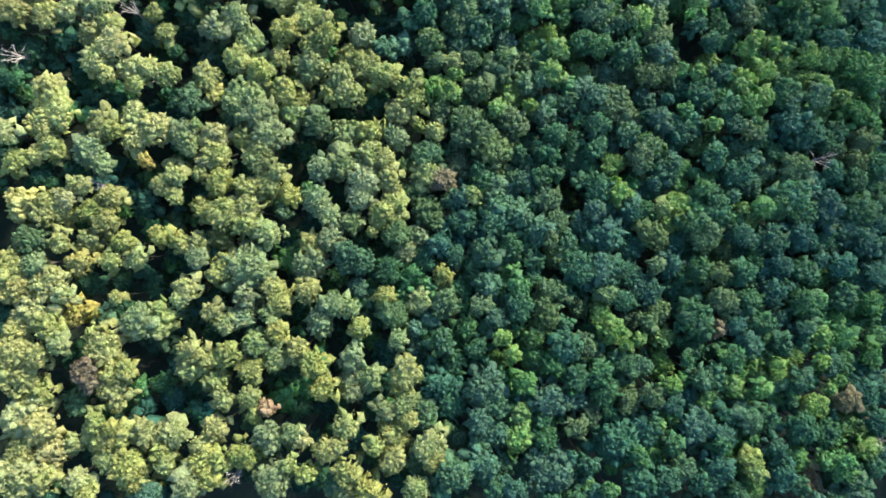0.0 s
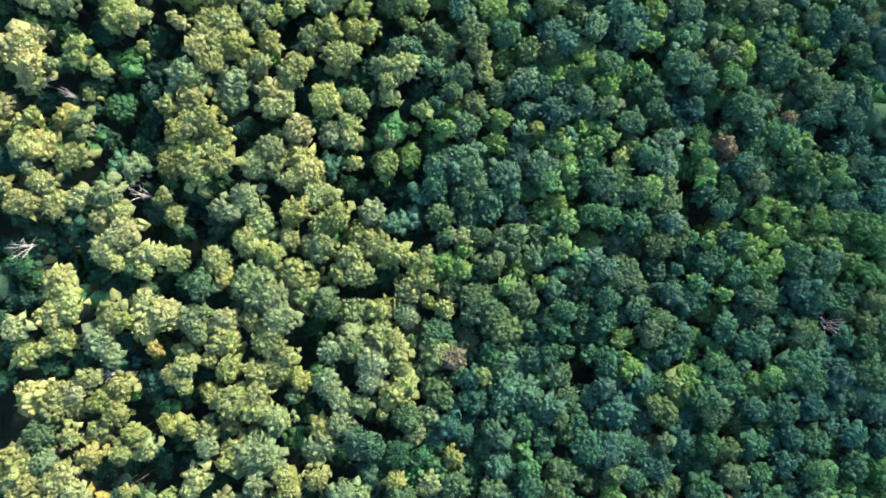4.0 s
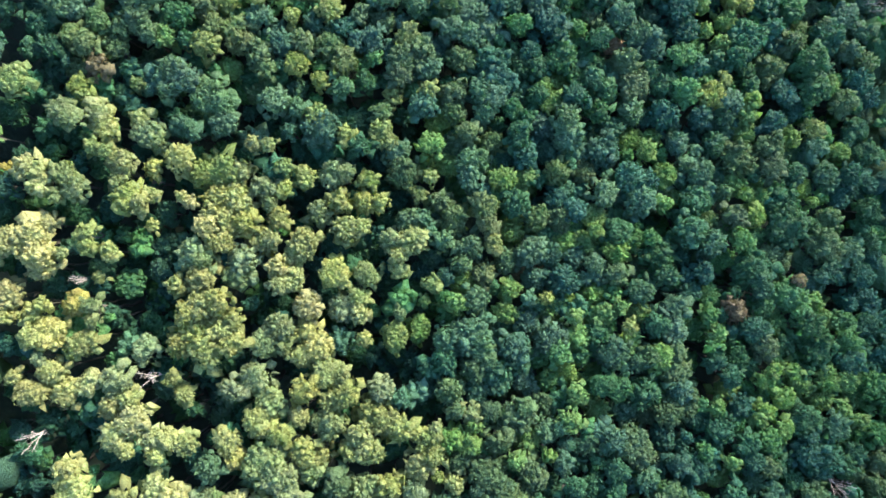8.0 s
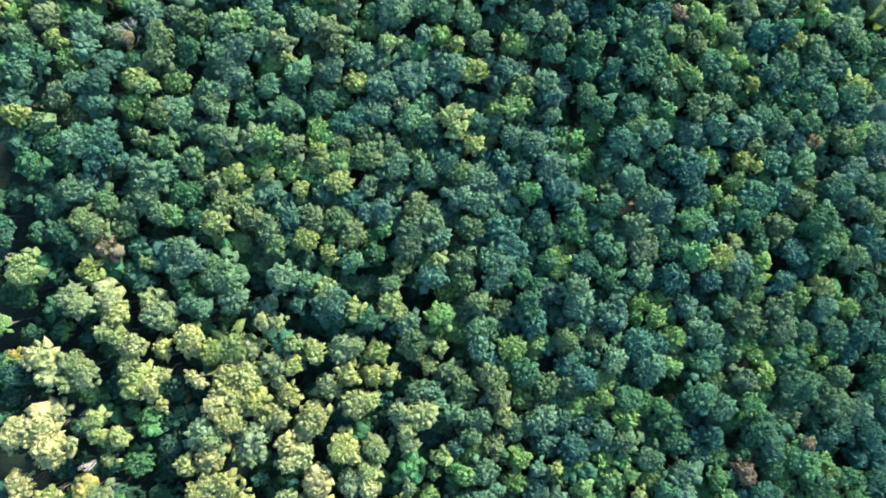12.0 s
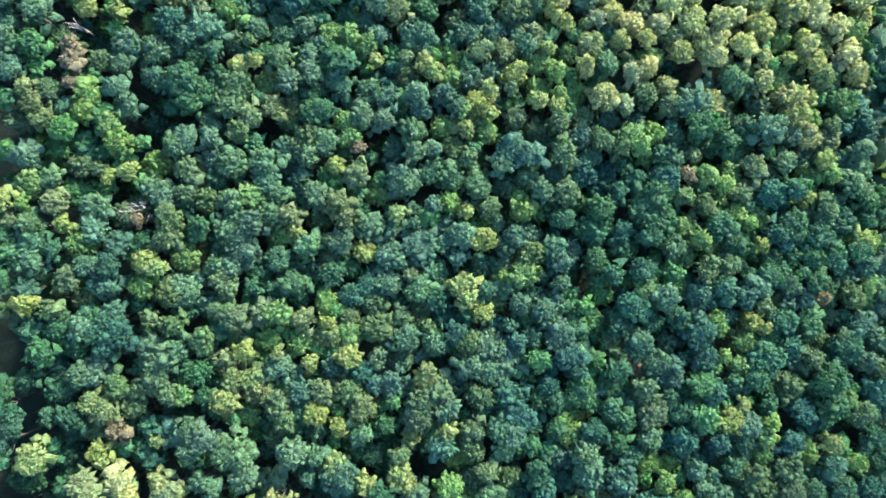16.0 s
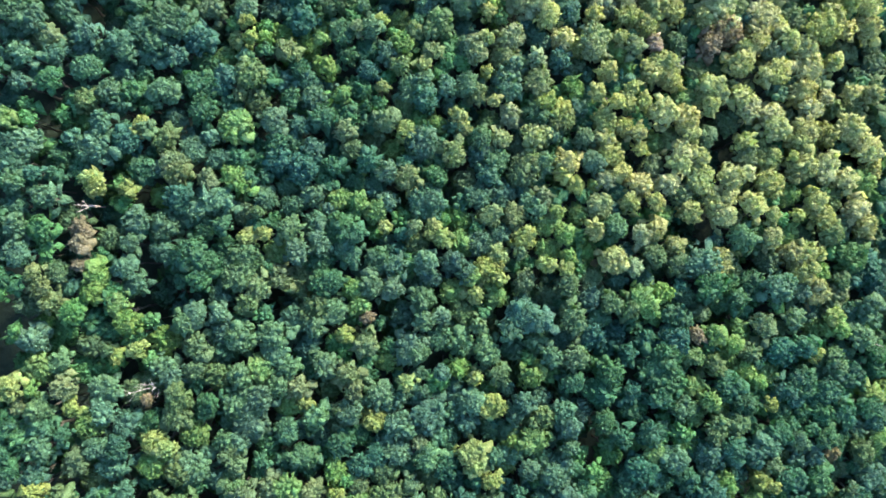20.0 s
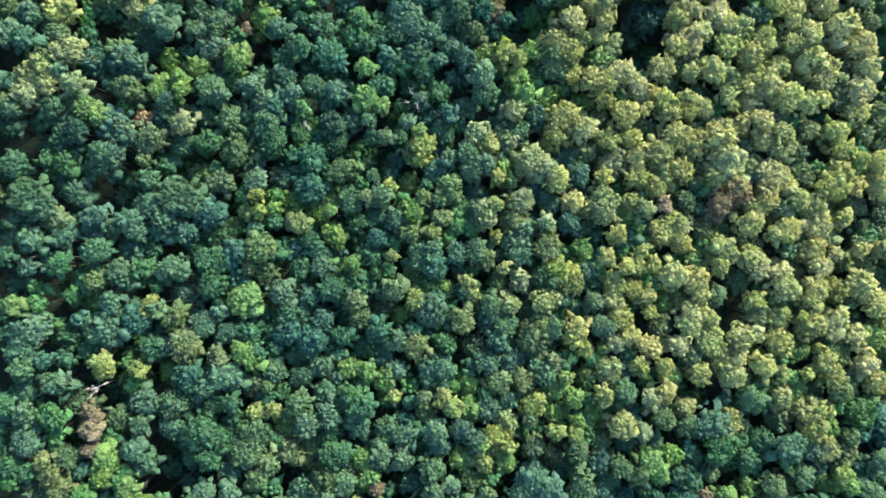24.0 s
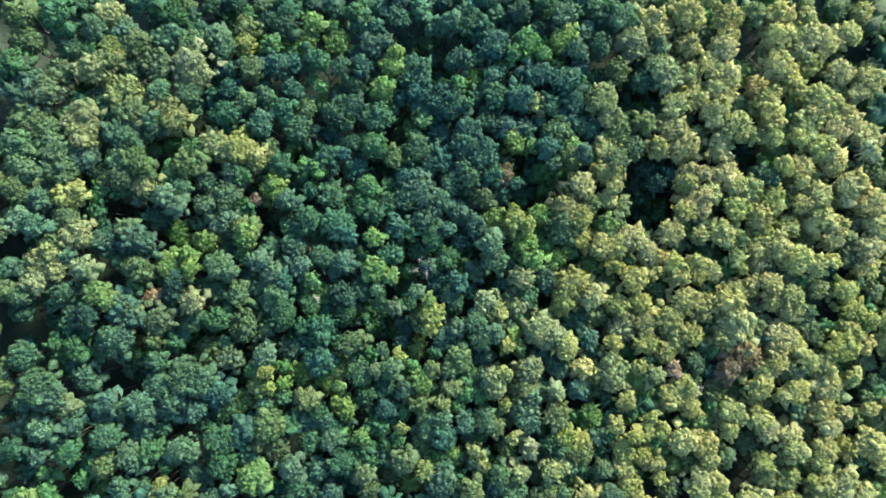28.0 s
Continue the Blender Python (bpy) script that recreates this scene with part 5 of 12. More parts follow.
tree("elm", "mm", 0.0, -50.5, 88.0, 2.3, -52.5, 89.1, 1.7)
tree("basswood", "kk", 0.0, -49.8, 65.6, 3.2, -46.9, 65.0, 2.1)
tree("hickory_tree", "yy", 0.0, -48.3, 60.5, 2.8, -52.1, 59.1, 1.9)
tree("elm", "mm", 0.0, -47.7, 94.7, 3.2, -44.8, 93.7, 2.4)
tree("hornbeam", "g", 8.5, -47.0, 85.4, 2.5)
tree("white_oak", "cc", 0.0, -47.0, 70.1, 2.1, -44.5, 67.9, 2.6)
tree("hickory_tree", "yyy", 0.0, -46.5, 72.6, 2.6, -43.6, 70.5, 2.8, -40.6, 71.4, 2.2)
tree("elm", "m", 0.0, -44.8, 89.6, 2.8)
tree("hickory_tree", "zz", 0.0, -44.7, 80.8, 3.2, -47.6, 80.3, 2.1)
tree("hornbeam", "v", 5.0, -43.4, 96.5, 2.3)
tree("hickory_tree", "yyy", 0.0, -42.7, 76.6, 3.0, -45.6, 75.7, 2.8, -40.7, 74.5, 2.2)
tree("young_tree", "g", 5.3, -42.3, 85.6, 2.5)
tree("basswood", "kk", 0.0, -41.5, 64.3, 3.0, -42.5, 61.2, 2.4)
tree("hickory_tree", "p", 0.0, -40.7, 80.7, 1.9)
tree("young_tree", "t", 8.5, -38.9, 90.7, 2.5)
tree("black_oak", "o", 2.6, -38.9, 96.0, 2.5)
tree("young_tree", "pp", 0.0, -38.8, 85.9, 1.5, -35.8, 85.3, 1.5)
tree("tulip_tree", "cc", 0.0, -38.6, 68.3, 2.8, -36.1, 67.7, 2.2)
tree("white_oak", "kk", 0.0, -37.2, 77.6, 2.4, -35.7, 74.9, 1.7)
tree("hornbeam", "d", 5.5, -36.8, 81.9, 2.5)
tree("elm", "m", 0.0, -34.8, 94.3, 2.4)
tree("white_oak", "p", 0.0, -34.6, 71.8, 2.0)
tree("white_oak", "cc", 0.0, -34.0, 62.5, 1.9, -33.5, 59.9, 1.8)
tree("young_tree", "z", 0.0, -33.2, 81.7, 1.7)
tree("young_oak", "y", 0.0, -33.2, 77.5, 1.5)
tree("young_oak", "s", 0.0, -32.8, 89.0, 1.5)
tree("elm", "s", 2.4, -32.1, 97.5, 2.5)
tree("black_oak", "m", 0.0, -31.8, 93.2, 2.2)
tree("white_oak", "c", 0.0, -31.5, 66.0, 2.8)
tree("young_tree", "t", 8.5, -31.5, 74.6, 2.5)
tree("white_oak", "c", 0.0, -31.5, 60.9, 2.6)
tree("hornbeam", "t", 6.5, -31.5, 85.6, 2.5)
tree("tulip_tree", "y", 0.0, -29.6, 80.1, 2.0)
tree("hickory_tree", "p", 0.0, -29.5, 68.0, 2.6)
tree("young_tree", "d", 5.1, -28.1, 77.0, 2.5)
tree("sassafras", "z", 0.0, -27.6, 91.6, 2.2)
tree("basswood", "k", 0.0, -27.5, 73.2, 2.4)
tree("hornbeam", "g", 7.0, -27.4, 83.4, 2.5)
tree("young_oak", "z", 0.0, -27.2, 98.0, 1.8)
tree("ash_tree", "m", 0.0, -27.1, 88.5, 3.5)
tree("tulip_tree", "yy", 0.0, -24.9, 62.2, 2.6, -22.8, 61.1, 1.8)
tree("hornbeam", "t", 5.1, -24.8, 67.0, 2.5)
tree("hickory_tree", "nn", 0.0, -24.5, 80.0, 2.6, -22.4, 80.5, 2.0)
tree("hornbeam", "g", 5.3, -24.3, 93.5, 2.5)
tree("white_oak", "p", 0.0, -23.4, 75.2, 2.2)
tree("young_tree", "d", 7.0, -23.0, 84.1, 2.5)
tree("black_oak", "m", 0.0, -22.5, 97.0, 2.2)
tree("young_oak", "z", 0.0, -22.4, 87.4, 1.8)
tree("tulip_tree", "yy", 0.0, -21.3, 69.9, 2.4, -19.2, 71.0, 1.8)
tree("young_tree", "g", 6.4, -21.1, 64.7, 2.5)
tree("hornbeam", "g", 5.3, -20.5, 92.2, 2.5)
tree("beech_tree", "g", 0.0, -19.3, 85.8, 2.4)
tree("hickory_tree", "y", 0.0, -19.2, 75.2, 2.0)
tree("maple_tree", "g", 0.0, -18.3, 98.1, 2.2)
tree("white_oak", "k", 0.0, -18.1, 61.5, 2.6)
tree("maple_tree", "z", 0.0, -17.7, 79.9, 2.0)
tree("hornbeam", "g", 6.3, -16.9, 65.3, 2.5)
tree("young_tree", "p", 0.0, -16.1, 75.1, 1.8)
tree("hornbeam", "d", 5.3, -16.0, 83.5, 2.5)
tree("young_tree", "g", 7.2, -15.2, 71.7, 2.5)
tree("red_oak", "o", 0.0, -15.1, 92.7, 1.8)
tree("sassafras", "zz", 0.0, -15.1, 88.4, 2.7, -13.5, 86.8, 1.6)
tree("white_oak", "k", 0.0, -13.9, 67.7, 2.0)
tree("young_tree", "z", 0.0, -13.0, 95.9, 1.8)
tree("hornbeam", "t", 7.5, -12.6, 76.1, 2.5)
tree("black_oak", "m", 0.0, -11.9, 84.7, 2.5)
tree("chestnut_oak", "o", 0.0, -11.9, 80.9, 3.3)
tree("sapling", "p", 0.0, -11.8, 62.4, 1.8)
tree("chestnut_oak", "o", 0.0, -11.4, 99.7, 2.2)
tree("black_oak", "o", 0.0, -10.2, 71.9, 3.1)
tree("hickory_tree", "pp", 0.0, -10.2, 67.6, 3.1, -11.8, 65.0, 1.8)
tree("young_oak", "z", 0.0, -8.1, 77.2, 1.6)
tree("hornbeam", "d", 5.5, -8.0, 61.7, 2.5)
tree("young_tree", "m", 0.0, -7.8, 72.4, 1.8)
tree("ash_tree", "s", 0.0, -7.6, 94.3, 2.5)
tree("young_tree", "l", 3.2, -7.4, 82.9, 2.5)
tree("young_tree", "z", 0.0, -6.5, 96.5, 1.6)
tree("maple_tree", "l", 0.0, -6.0, 86.8, 2.5)
tree("young_tree", "z", 0.0, -5.6, 80.3, 1.6)
tree("hornbeam", "s", 3.1, -5.5, 64.6, 2.5)
tree("maple_tree", "l", 2.3, -4.9, 90.8, 2.5)
tree("chestnut_oak", "o", 0.0, -4.4, 75.5, 2.2)
tree("sapling", "s", 0.0, -3.3, 61.1, 1.6)
tree("sapling", "m", 0.0, -3.3, 68.6, 1.8)
tree("hornbeam", "l", 3.1, -3.0, 83.1, 2.5)
tree("black_oak", "o", 2.4, -2.0, 87.0, 2.5)
tree("chestnut_oak", "o", 0.0, -1.1, 71.7, 2.9)
tree("chestnut_oak", "o", 0.0, -1.1, 93.3, 2.5)
tree("chestnut_oak", "o", 0.0, -1.1, 96.5, 2.3)
tree("chestnut_oak", "oo", 0.0, 1.0, 66.4, 2.9, -0.6, 63.2, 2.2)
tree("chestnut_oak", "m", 0.0, 1.1, 80.3, 2.2)
tree("hickory_tree", "n", 0.0, 1.1, 88.9, 2.0)
tree("elm", "m", 0.0, 2.2, 83.5, 3.2)
tree("black_oak", "n", 0.0, 4.3, 62.0, 2.2)
tree("red_oak", "nn", 0.0, 4.3, 73.8, 2.9, 4.8, 70.6, 2.0)
tree("elm", "s", 0.0, 4.4, 93.3, 2.0)
tree("elm", "ss", 0.0, 4.4, 97.7, 3.2, 6.6, 95.5, 2.5)
tree("chestnut_oak", "o", 1.4, 5.9, 87.8, 2.5)
tree("young_oak", "z", 0.0, 6.2, 67.3, 1.8)
tree("sassafras", "l", 0.0, 7.6, 80.2, 2.5)
tree("chestnut_oak", "o", 2.7, 8.6, 63.3, 2.5)
tree("ash_tree", "t", 2.9, 9.1, 84.6, 2.5)
tree("sassafras", "l", 2.8, 9.7, 70.1, 2.5)
tree("maple_tree", "g", 0.0, 9.8, 74.8, 2.7)
tree("young_oak", "g", 0.0, 9.9, 93.8, 1.8)
tree("maple_tree", "g", 0.0, 11.0, 88.9, 2.5)
tree("sassafras", "l", 1.7, 11.8, 80.3, 2.5)
tree("elm", "m", 0.0, 13.0, 66.1, 3.2)
tree("ash_tree", "t", 0.0, 13.1, 84.5, 2.3)
tree("elm", "s", 2.5, 14.1, 60.4, 2.5)
tree("red_oak", "g", 0.0, 14.3, 96.6, 2.1)
tree("chestnut_oak", "o", 0.0, 14.7, 72.6, 2.7)
tree("basswood", "l", 0.0, 16.0, 98.3, 1.8)
tree("basswood", "s", 2.5, 16.2, 90.9, 2.5)
tree("beech_tree", "t", 2.3, 16.9, 85.5, 2.5)
tree("basswood", "s", 2.9, 17.4, 64.9, 2.5)
tree("maple_tree", "l", 2.0, 17.8, 95.6, 2.5)
tree("beech_tree", "t", 1.7, 18.5, 76.3, 2.5)
tree("red_oak", "o", 0.0, 18.7, 81.2, 2.5)
tree("chestnut_oak", "o", 1.6, 18.9, 71.9, 2.5)
tree("basswood", "l", 2.8, 19.5, 99.7, 2.5)
tree("beech_tree", "t", 0.0, 19.6, 60.6, 2.9)
tree("sassafras", "l", 1.6, 20.7, 68.0, 2.5)
tree("elm", "s", 0.0, 21.0, 87.8, 3.0)
tree("black_oak", "m", 0.0, 21.0, 92.8, 2.3)
tree("beech_tree", "t", 0.0, 22.0, 74.7, 2.1)
tree("ash_tree", "t", 0.0, 22.2, 96.6, 2.5)
tree("ash_tree", "s", 2.7, 22.7, 64.1, 2.5)
tree("red_oak", "o", 2.7, 24.0, 81.5, 2.5)
tree("sassafras", "l", 2.8, 25.0, 67.5, 2.5)
tree("red_oak", "g", 2.4, 25.6, 89.6, 2.5)
tree("basswood", "l", 2.3, 26.1, 73.4, 2.5)
tree("red_oak", "g", 0.0, 26.2, 100.0, 2.1)
tree("elm", "m", 0.0, 26.3, 63.7, 2.1)
tree("sapling", "l", 0.0, 26.4, 70.2, 1.4)
tree("maple_tree", "g", 0.0, 26.7, 93.3, 2.3)
tree("elm", "m", 0.0, 28.2, 77.3, 2.8)
tree("ash_tree", "s", 0.0, 28.9, 85.6, 3.7)
tree("red_oak", "g", 1.3, 29.7, 97.6, 2.5)
tree("maple_tree", "g", 2.8, 29.8, 91.1, 2.5)
tree("black_oak", "o", 0.0, 30.3, 61.4, 2.3)
tree("sassafras", "l", 0.0, 30.9, 65.8, 2.5)
tree("maple_tree", "g", 0.0, 31.0, 70.1, 2.5)
tree("black_oak", "t", 0.0, 33.4, 81.1, 3.0)
tree("red_oak", "m", 0.0, 33.6, 94.5, 3.2)
tree("hornbeam", "l", 3.1, 34.3, 89.0, 2.5)
tree("beech_tree", "v", 2.4, 34.4, 67.7, 2.5)
tree("red_oak", "o", 2.7, 34.5, 63.0, 2.5)
tree("red_oak", "o", 0.0, 34.8, 98.9, 3.5)
tree("basswood", "s", 0.0, 35.6, 75.6, 3.0)
tree("maple_tree", "l", 0.0, 36.7, 85.2, 1.9)
tree("young_tree", "v", 0.0, 37.2, 68.9, 1.5)
tree("beech_tree", "t", 2.1, 37.5, 79.7, 2.5)
tree("hornbeam", "l", 3.1, 38.9, 89.0, 2.5)
tree("beech_tree", "gg", 0.0, 39.5, 64.5, 3.5, 40.0, 60.7, 2.1)
tree("basswood", "l", 0.0, 40.3, 75.5, 1.7)
tree("ash_tree", "t", 0.0, 40.5, 93.9, 3.0)
tree("maple_tree", "g", 0.0, 40.6, 99.0, 2.8)
tree("sassafras", "l", 2.0, 41.3, 81.4, 2.5)
tree("sassafras", "l", 2.6, 43.2, 77.4, 2.5)
tree("elm", "s", 0.0, 44.0, 87.7, 2.6)
tree("sassafras", "v", 0.0, 44.7, 97.3, 2.8)
tree("black_oak", "t", 2.8, 44.9, 64.4, 2.5)
tree("red_oak", "g", 0.0, 46.0, 69.9, 3.0)
tree("beech_tree", "g", 0.0, 47.3, 76.5, 3.0)
tree("beech_tree", "t", 0.0, 47.6, 92.8, 2.6)
tree("elm", "s", 0.0, 48.0, 82.1, 2.8)
tree("beech_tree", "t", 0.0, 48.8, 62.0, 2.1)
tree("basswood", "s", 0.0, 50.1, 67.5, 3.0)
tree("black_oak", "o", 2.0, 50.4, 72.3, 2.5)
tree("tulip_tree", "zz", 0.0, 51.0, 97.7, 2.6, 49.1, 96.8, 1.6)
tree("beech_tree", "g", 0.0, 51.1, 87.7, 2.8)
tree("young_tree", "s", 3.2, 52.4, 81.7, 2.5)
tree("elm", "m", 0.0, 53.3, 77.5, 2.1)
tree("chestnut_oak", "s", 0.0, 53.6, 93.4, 2.1)
tree("beech_tree", "v", 2.1, 54.0, 64.4, 2.5)
tree("chestnut_oak", "s", 0.0, 54.9, 96.8, 3.1)
tree("chestnut_oak", "o", 0.0, 55.1, 73.0, 2.4)
tree("sassafras", "l", 1.9, 56.1, 79.9, 2.5)
tree("maple_tree", "v", 0.0, 56.2, 68.5, 2.6)
tree("red_oak", "o", 0.0, 56.5, 84.9, 3.5)
tree("basswood", "l", 1.6, 58.2, 89.9, 2.5)
tree("sapling", "l", 0.0, 58.2, 77.5, 1.7)
tree("basswood", "l", 0.0, 58.5, 94.0, 1.9)
tree("red_oak", "g", 0.0, 59.1, 62.8, 3.5)
tree("sassafras", "l", 0.0, 59.2, 96.8, 1.7)
tree("sapling", "g", 0.0, 59.3, 99.7, 1.7)
tree("maple_tree", "l", 1.6, 60.2, 73.3, 2.5)
tree("maple_tree", "v", 2.7, 60.4, 68.9, 2.5)
tree("basswood", "l", 2.5, 61.7, 78.3, 2.5)
tree("black_oak", "oo", 0.0, 62.8, 86.5, 3.3, 63.3, 82.5, 2.6)
tree("chestnut_oak", "o", 0.0, 62.8, 64.9, 2.6)
tree("black_oak", "t", 0.0, 63.5, 92.3, 2.2)
tree("red_oak", "o", 2.0, 64.2, 61.0, 2.5)
tree("beech_tree", "gg", 0.0, 65.5, 70.5, 3.8, 68.1, 71.6, 2.4)
tree("black_oak", "g", 0.0, 66.3, 76.2, 4.1)
tree("hornbeam", "o", 3.0, 67.4, 64.1, 2.5)
tree("ash_tree", "t", 0.0, 67.4, 99.2, 2.8)
tree("basswood", "l", 2.2, 68.7, 90.1, 2.5)
tree("red_oak", "g", 0.0, 69.0, 81.9, 2.4)
tree("beech_tree", "g", 2.9, 69.5, 85.8, 2.5)
tree("beech_tree", "t", 3.0, 69.9, 95.1, 2.5)
tree("ash_tree", "s", 2.4, 71.4, 63.0, 2.5)
tree("black_oak", "g", 1.7, 71.8, 70.5, 2.5)
tree("hornbeam", "l", 3.1, 71.9, 79.1, 2.5)
tree("young_oak", "l", 0.0, 72.8, 76.0, 1.4)
tree("elm", "s", 0.0, 73.7, 87.6, 2.7)
tree("tulip_tree", "z", 0.0, 73.8, 91.7, 2.2)
tree("young_oak", "s", 0.0, 74.2, 61.1, 1.7)
tree("red_oak", "o", 0.0, 75.8, 66.7, 3.9)
tree("red_oak", "o", 0.0, 76.0, 72.5, 2.9)
tree("elm", "s", 0.0, 76.3, 81.8, 3.4)
tree("ash_tree", "t", 0.0, 76.9, 62.1, 2.4)
tree("maple_tree", "l", 2.3, 79.6, 87.2, 2.5)
tree("black_oak", "t", 1.4, 79.8, 76.5, 2.5)
tree("red_oak", "o", 0.0, 80.7, 97.6, 2.9)
tree("elm", "m", 0.0, 81.2, 65.9, 2.7)
tree("beech_tree", "t", 0.0, 81.7, 81.7, 2.2)
tree("beech_tree", "t", 0.0, 83.7, 60.6, 2.7)
tree("hornbeam", "z", 3.0, 83.8, 85.3, 1.8)
tree("beech_tree", "t", 2.8, 84.1, 78.4, 2.5)
tree("beech_tree", "g", 1.7, 85.1, 92.0, 2.5)
tree("maple_tree", "g", 0.0, 85.7, 74.5, 2.5)
tree("red_oak", "g", 0.0, 86.1, 87.6, 2.7)
tree("ash_tree", "t", 2.1, 87.4, 99.4, 2.5)
tree("red_oak", "g", 2.6, 87.5, 68.1, 2.5)
tree("beech_tree", "t", 1.9, 87.5, 63.6, 2.5)
tree("red_oak", "o", 2.9, 87.5, 95.4, 2.5)
tree("beech_tree", "t", 1.6, 87.6, 80.4, 2.5)
# trees from y = 100 m on
tree("red_oak", "g", 2.1, -86.2, 137.7, 1.9)
tree("maple_tree", "gs", 2.1, -85.8, 132.0, 1.9, -84.1, 134.3, 1.5)
tree("red_oak", "o", 1.8, -85.5, 120.9, 1.8)
tree("elm", "sgg", 1.8, -84.8, 124.6, 2.0, -84.8, 128.9, 1.7, -83.1, 126.6, 1.6)
tree("maple_tree", "gg", 1.7, -83.8, 106.6, 2.0, -82.6, 103.9, 2.0)
tree("sapling", "n", 0.0, -82.6, 137.2, 1.6)
tree("hornbeam", "dgd", 2.2, -82.3, 100.8, 2.0, -83.8, 95.5, 1.8, -84.0, 98.4, 1.7)
tree("chestnut_oak", "o", 2.9, -81.7, 119.4, 2.0)
tree("hornbeam", "g", 4.0, -81.4, 109.1, 2.1)
tree("sassafras", "vsg", 0.3, -80.7, 131.5, 3.2, -77.7, 133.3, 2.0, -75.0, 132.2, 1.5)
tree("young_oak", "l", 0.0, -80.2, 139.8, 1.2)
tree("basswood", "s", 0.0, -79.7, 125.1, 2.2)
tree("elm", "m", 0.0, -79.3, 129.5, 2.6)
tree("young_tree", "z", 0.0, -79.3, 122.7, 1.8)
tree("black_oak", "t", 0.0, -79.2, 117.3, 2.4)
tree("black_oak", "o", 0.0, -79.0, 136.3, 2.2)
tree("hornbeam", "g", 4.0, -77.9, 102.2, 1.7)
tree("hornbeam", "d", 4.0, -77.6, 111.3, 3.2)
tree("red_oak", "g", 0.0, -77.5, 114.0, 2.2)
tree("chestnut_oak", "o", 0.0, -75.6, 121.5, 1.8)
tree("maple_tree", "g", 0.0, -75.5, 118.1, 2.2)
tree("beech_tree", "g", 2.7, -75.3, 106.0, 2.5)
tree("red_oak", "n", 0.0, -75.3, 139.8, 2.0)
tree("chestnut_oak", "o", 1.9, -74.5, 125.9, 2.5)
tree("sapling", "z", 0.0, -74.0, 136.3, 1.6)
tree("hornbeam", "d", 2.2, -73.2, 102.5, 2.5)
tree("black_oak", "g", 2.3, -73.2, 114.3, 2.5)
tree("maple_tree", "l", 1.7, -72.0, 133.1, 2.5)
tree("red_oak", "o", 2.3, -71.2, 123.1, 2.5)
tree("elm", "m", 0.0, -70.9, 118.4, 2.3)
tree("chestnut_oak", "s", 0.0, -70.1, 128.9, 2.5)
tree("red_oak", "mm", 0.0, -69.9, 110.5, 2.9, -71.6, 109.4, 2.1)
tree("hickory_tree", "nn", 0.0, -69.9, 105.0, 1.9, -68.1, 103.0, 2.5)
tree("black_oak", "mm", 0.0, -69.7, 138.8, 2.7, -69.3, 135.8, 2.3)
tree("beech_tree", "ttt", 0.0, -68.3, 118.0, 3.3, -65.2, 118.0, 2.7, -67.4, 115.1, 2.2)
tree("ash_tree", "s", 0.0, -67.5, 126.2, 2.7)
tree("hornbeam", "d", 0.0, -66.6, 129.3, 2.1)
tree("elm", "s", 2.2, -66.2, 133.3, 2.5)
tree("ash_tree", "s", 0.0, -66.1, 120.7, 2.3)
tree("black_oak", "o", 2.2, -65.6, 137.8, 2.5)
tree("chestnut_oak", "o", 0.0, -65.5, 107.6, 2.1)
tree("black_oak", "o", 2.8, -63.6, 103.1, 2.5)
tree("cherry_tree", "w", 1.0, -62.5, 137.1, 1.3)
tree("sassafras", "ll", 0.0, -62.3, 125.7, 2.5, -61.9, 124.3, 1.7)
tree("maple_tree", "g", 0.0, -61.6, 133.1, 2.3)
tree("hickory_tree", "zz", 0.0, -60.5, 129.5, 2.1, -58.3, 128.9, 1.7)
tree("sapling", "n", 0.0, -60.2, 120.0, 1.7)
tree("black_oak", "oo", 0.0, -59.7, 107.8, 2.5, -62.4, 106.7, 2.1)
tree("elm", "mmm", 0.0, -59.2, 112.4, 3.6, -56.0, 113.1, 2.3, -61.1, 113.9, 2.3)
tree("chestnut_oak", "oo", 0.0, -57.0, 136.8, 2.8, -57.0, 133.7, 2.5)
tree("red_oak", "o", 0.0, -57.0, 122.8, 2.6)
tree("chestnut_oak", "o", 0.0, -56.9, 105.4, 1.7)
tree("chestnut_oak", "o", 0.0, -56.5, 117.7, 2.1)
tree("chestnut_oak", "mm", 0.0, -56.1, 124.9, 3.2, -53.7, 123.5, 2.1)
tree("maple_tree", "l", 2.1, -55.0, 129.9, 2.5)
tree("sassafras", "l", 0.0, -54.5, 105.4, 2.3)
tree("maple_tree", "g", 0.0, -52.3, 135.4, 2.5)
tree("beech_tree", "g", 0.0, -52.2, 109.6, 2.6)
tree("maple_tree", "g", 0.0, -51.2, 104.5, 2.1)
tree("elm", "s", 2.2, -50.8, 120.9, 2.5)
tree("chestnut_oak", "o", 0.0, -50.8, 114.8, 2.3)
tree("black_oak", "m", 0.0, -50.0, 128.4, 1.9)
tree("hickory_tree", "nn", 0.0, -48.4, 110.8, 2.8, -46.4, 108.2, 1.9)
tree("red_oak", "oo", 0.0, -48.0, 125.9, 2.6, -46.5, 124.4, 1.7)
tree("maple_tree", "z", 0.0, -47.3, 103.7, 2.4)
tree("black_oak", "oo", 0.0, -47.0, 120.2, 2.6, -45.0, 119.2, 2.0)
tree("black_oak", "o", 2.0, -46.9, 116.0, 2.5)
tree("elm", "mm", 0.0, -45.5, 135.0, 3.9, -43.0, 136.9, 2.6)
tree("elm", "mm", 0.0, -45.1, 131.8, 3.3, -47.1, 129.1, 2.4)
tree("sassafras", "z", 0.0, -44.0, 113.0, 2.0)
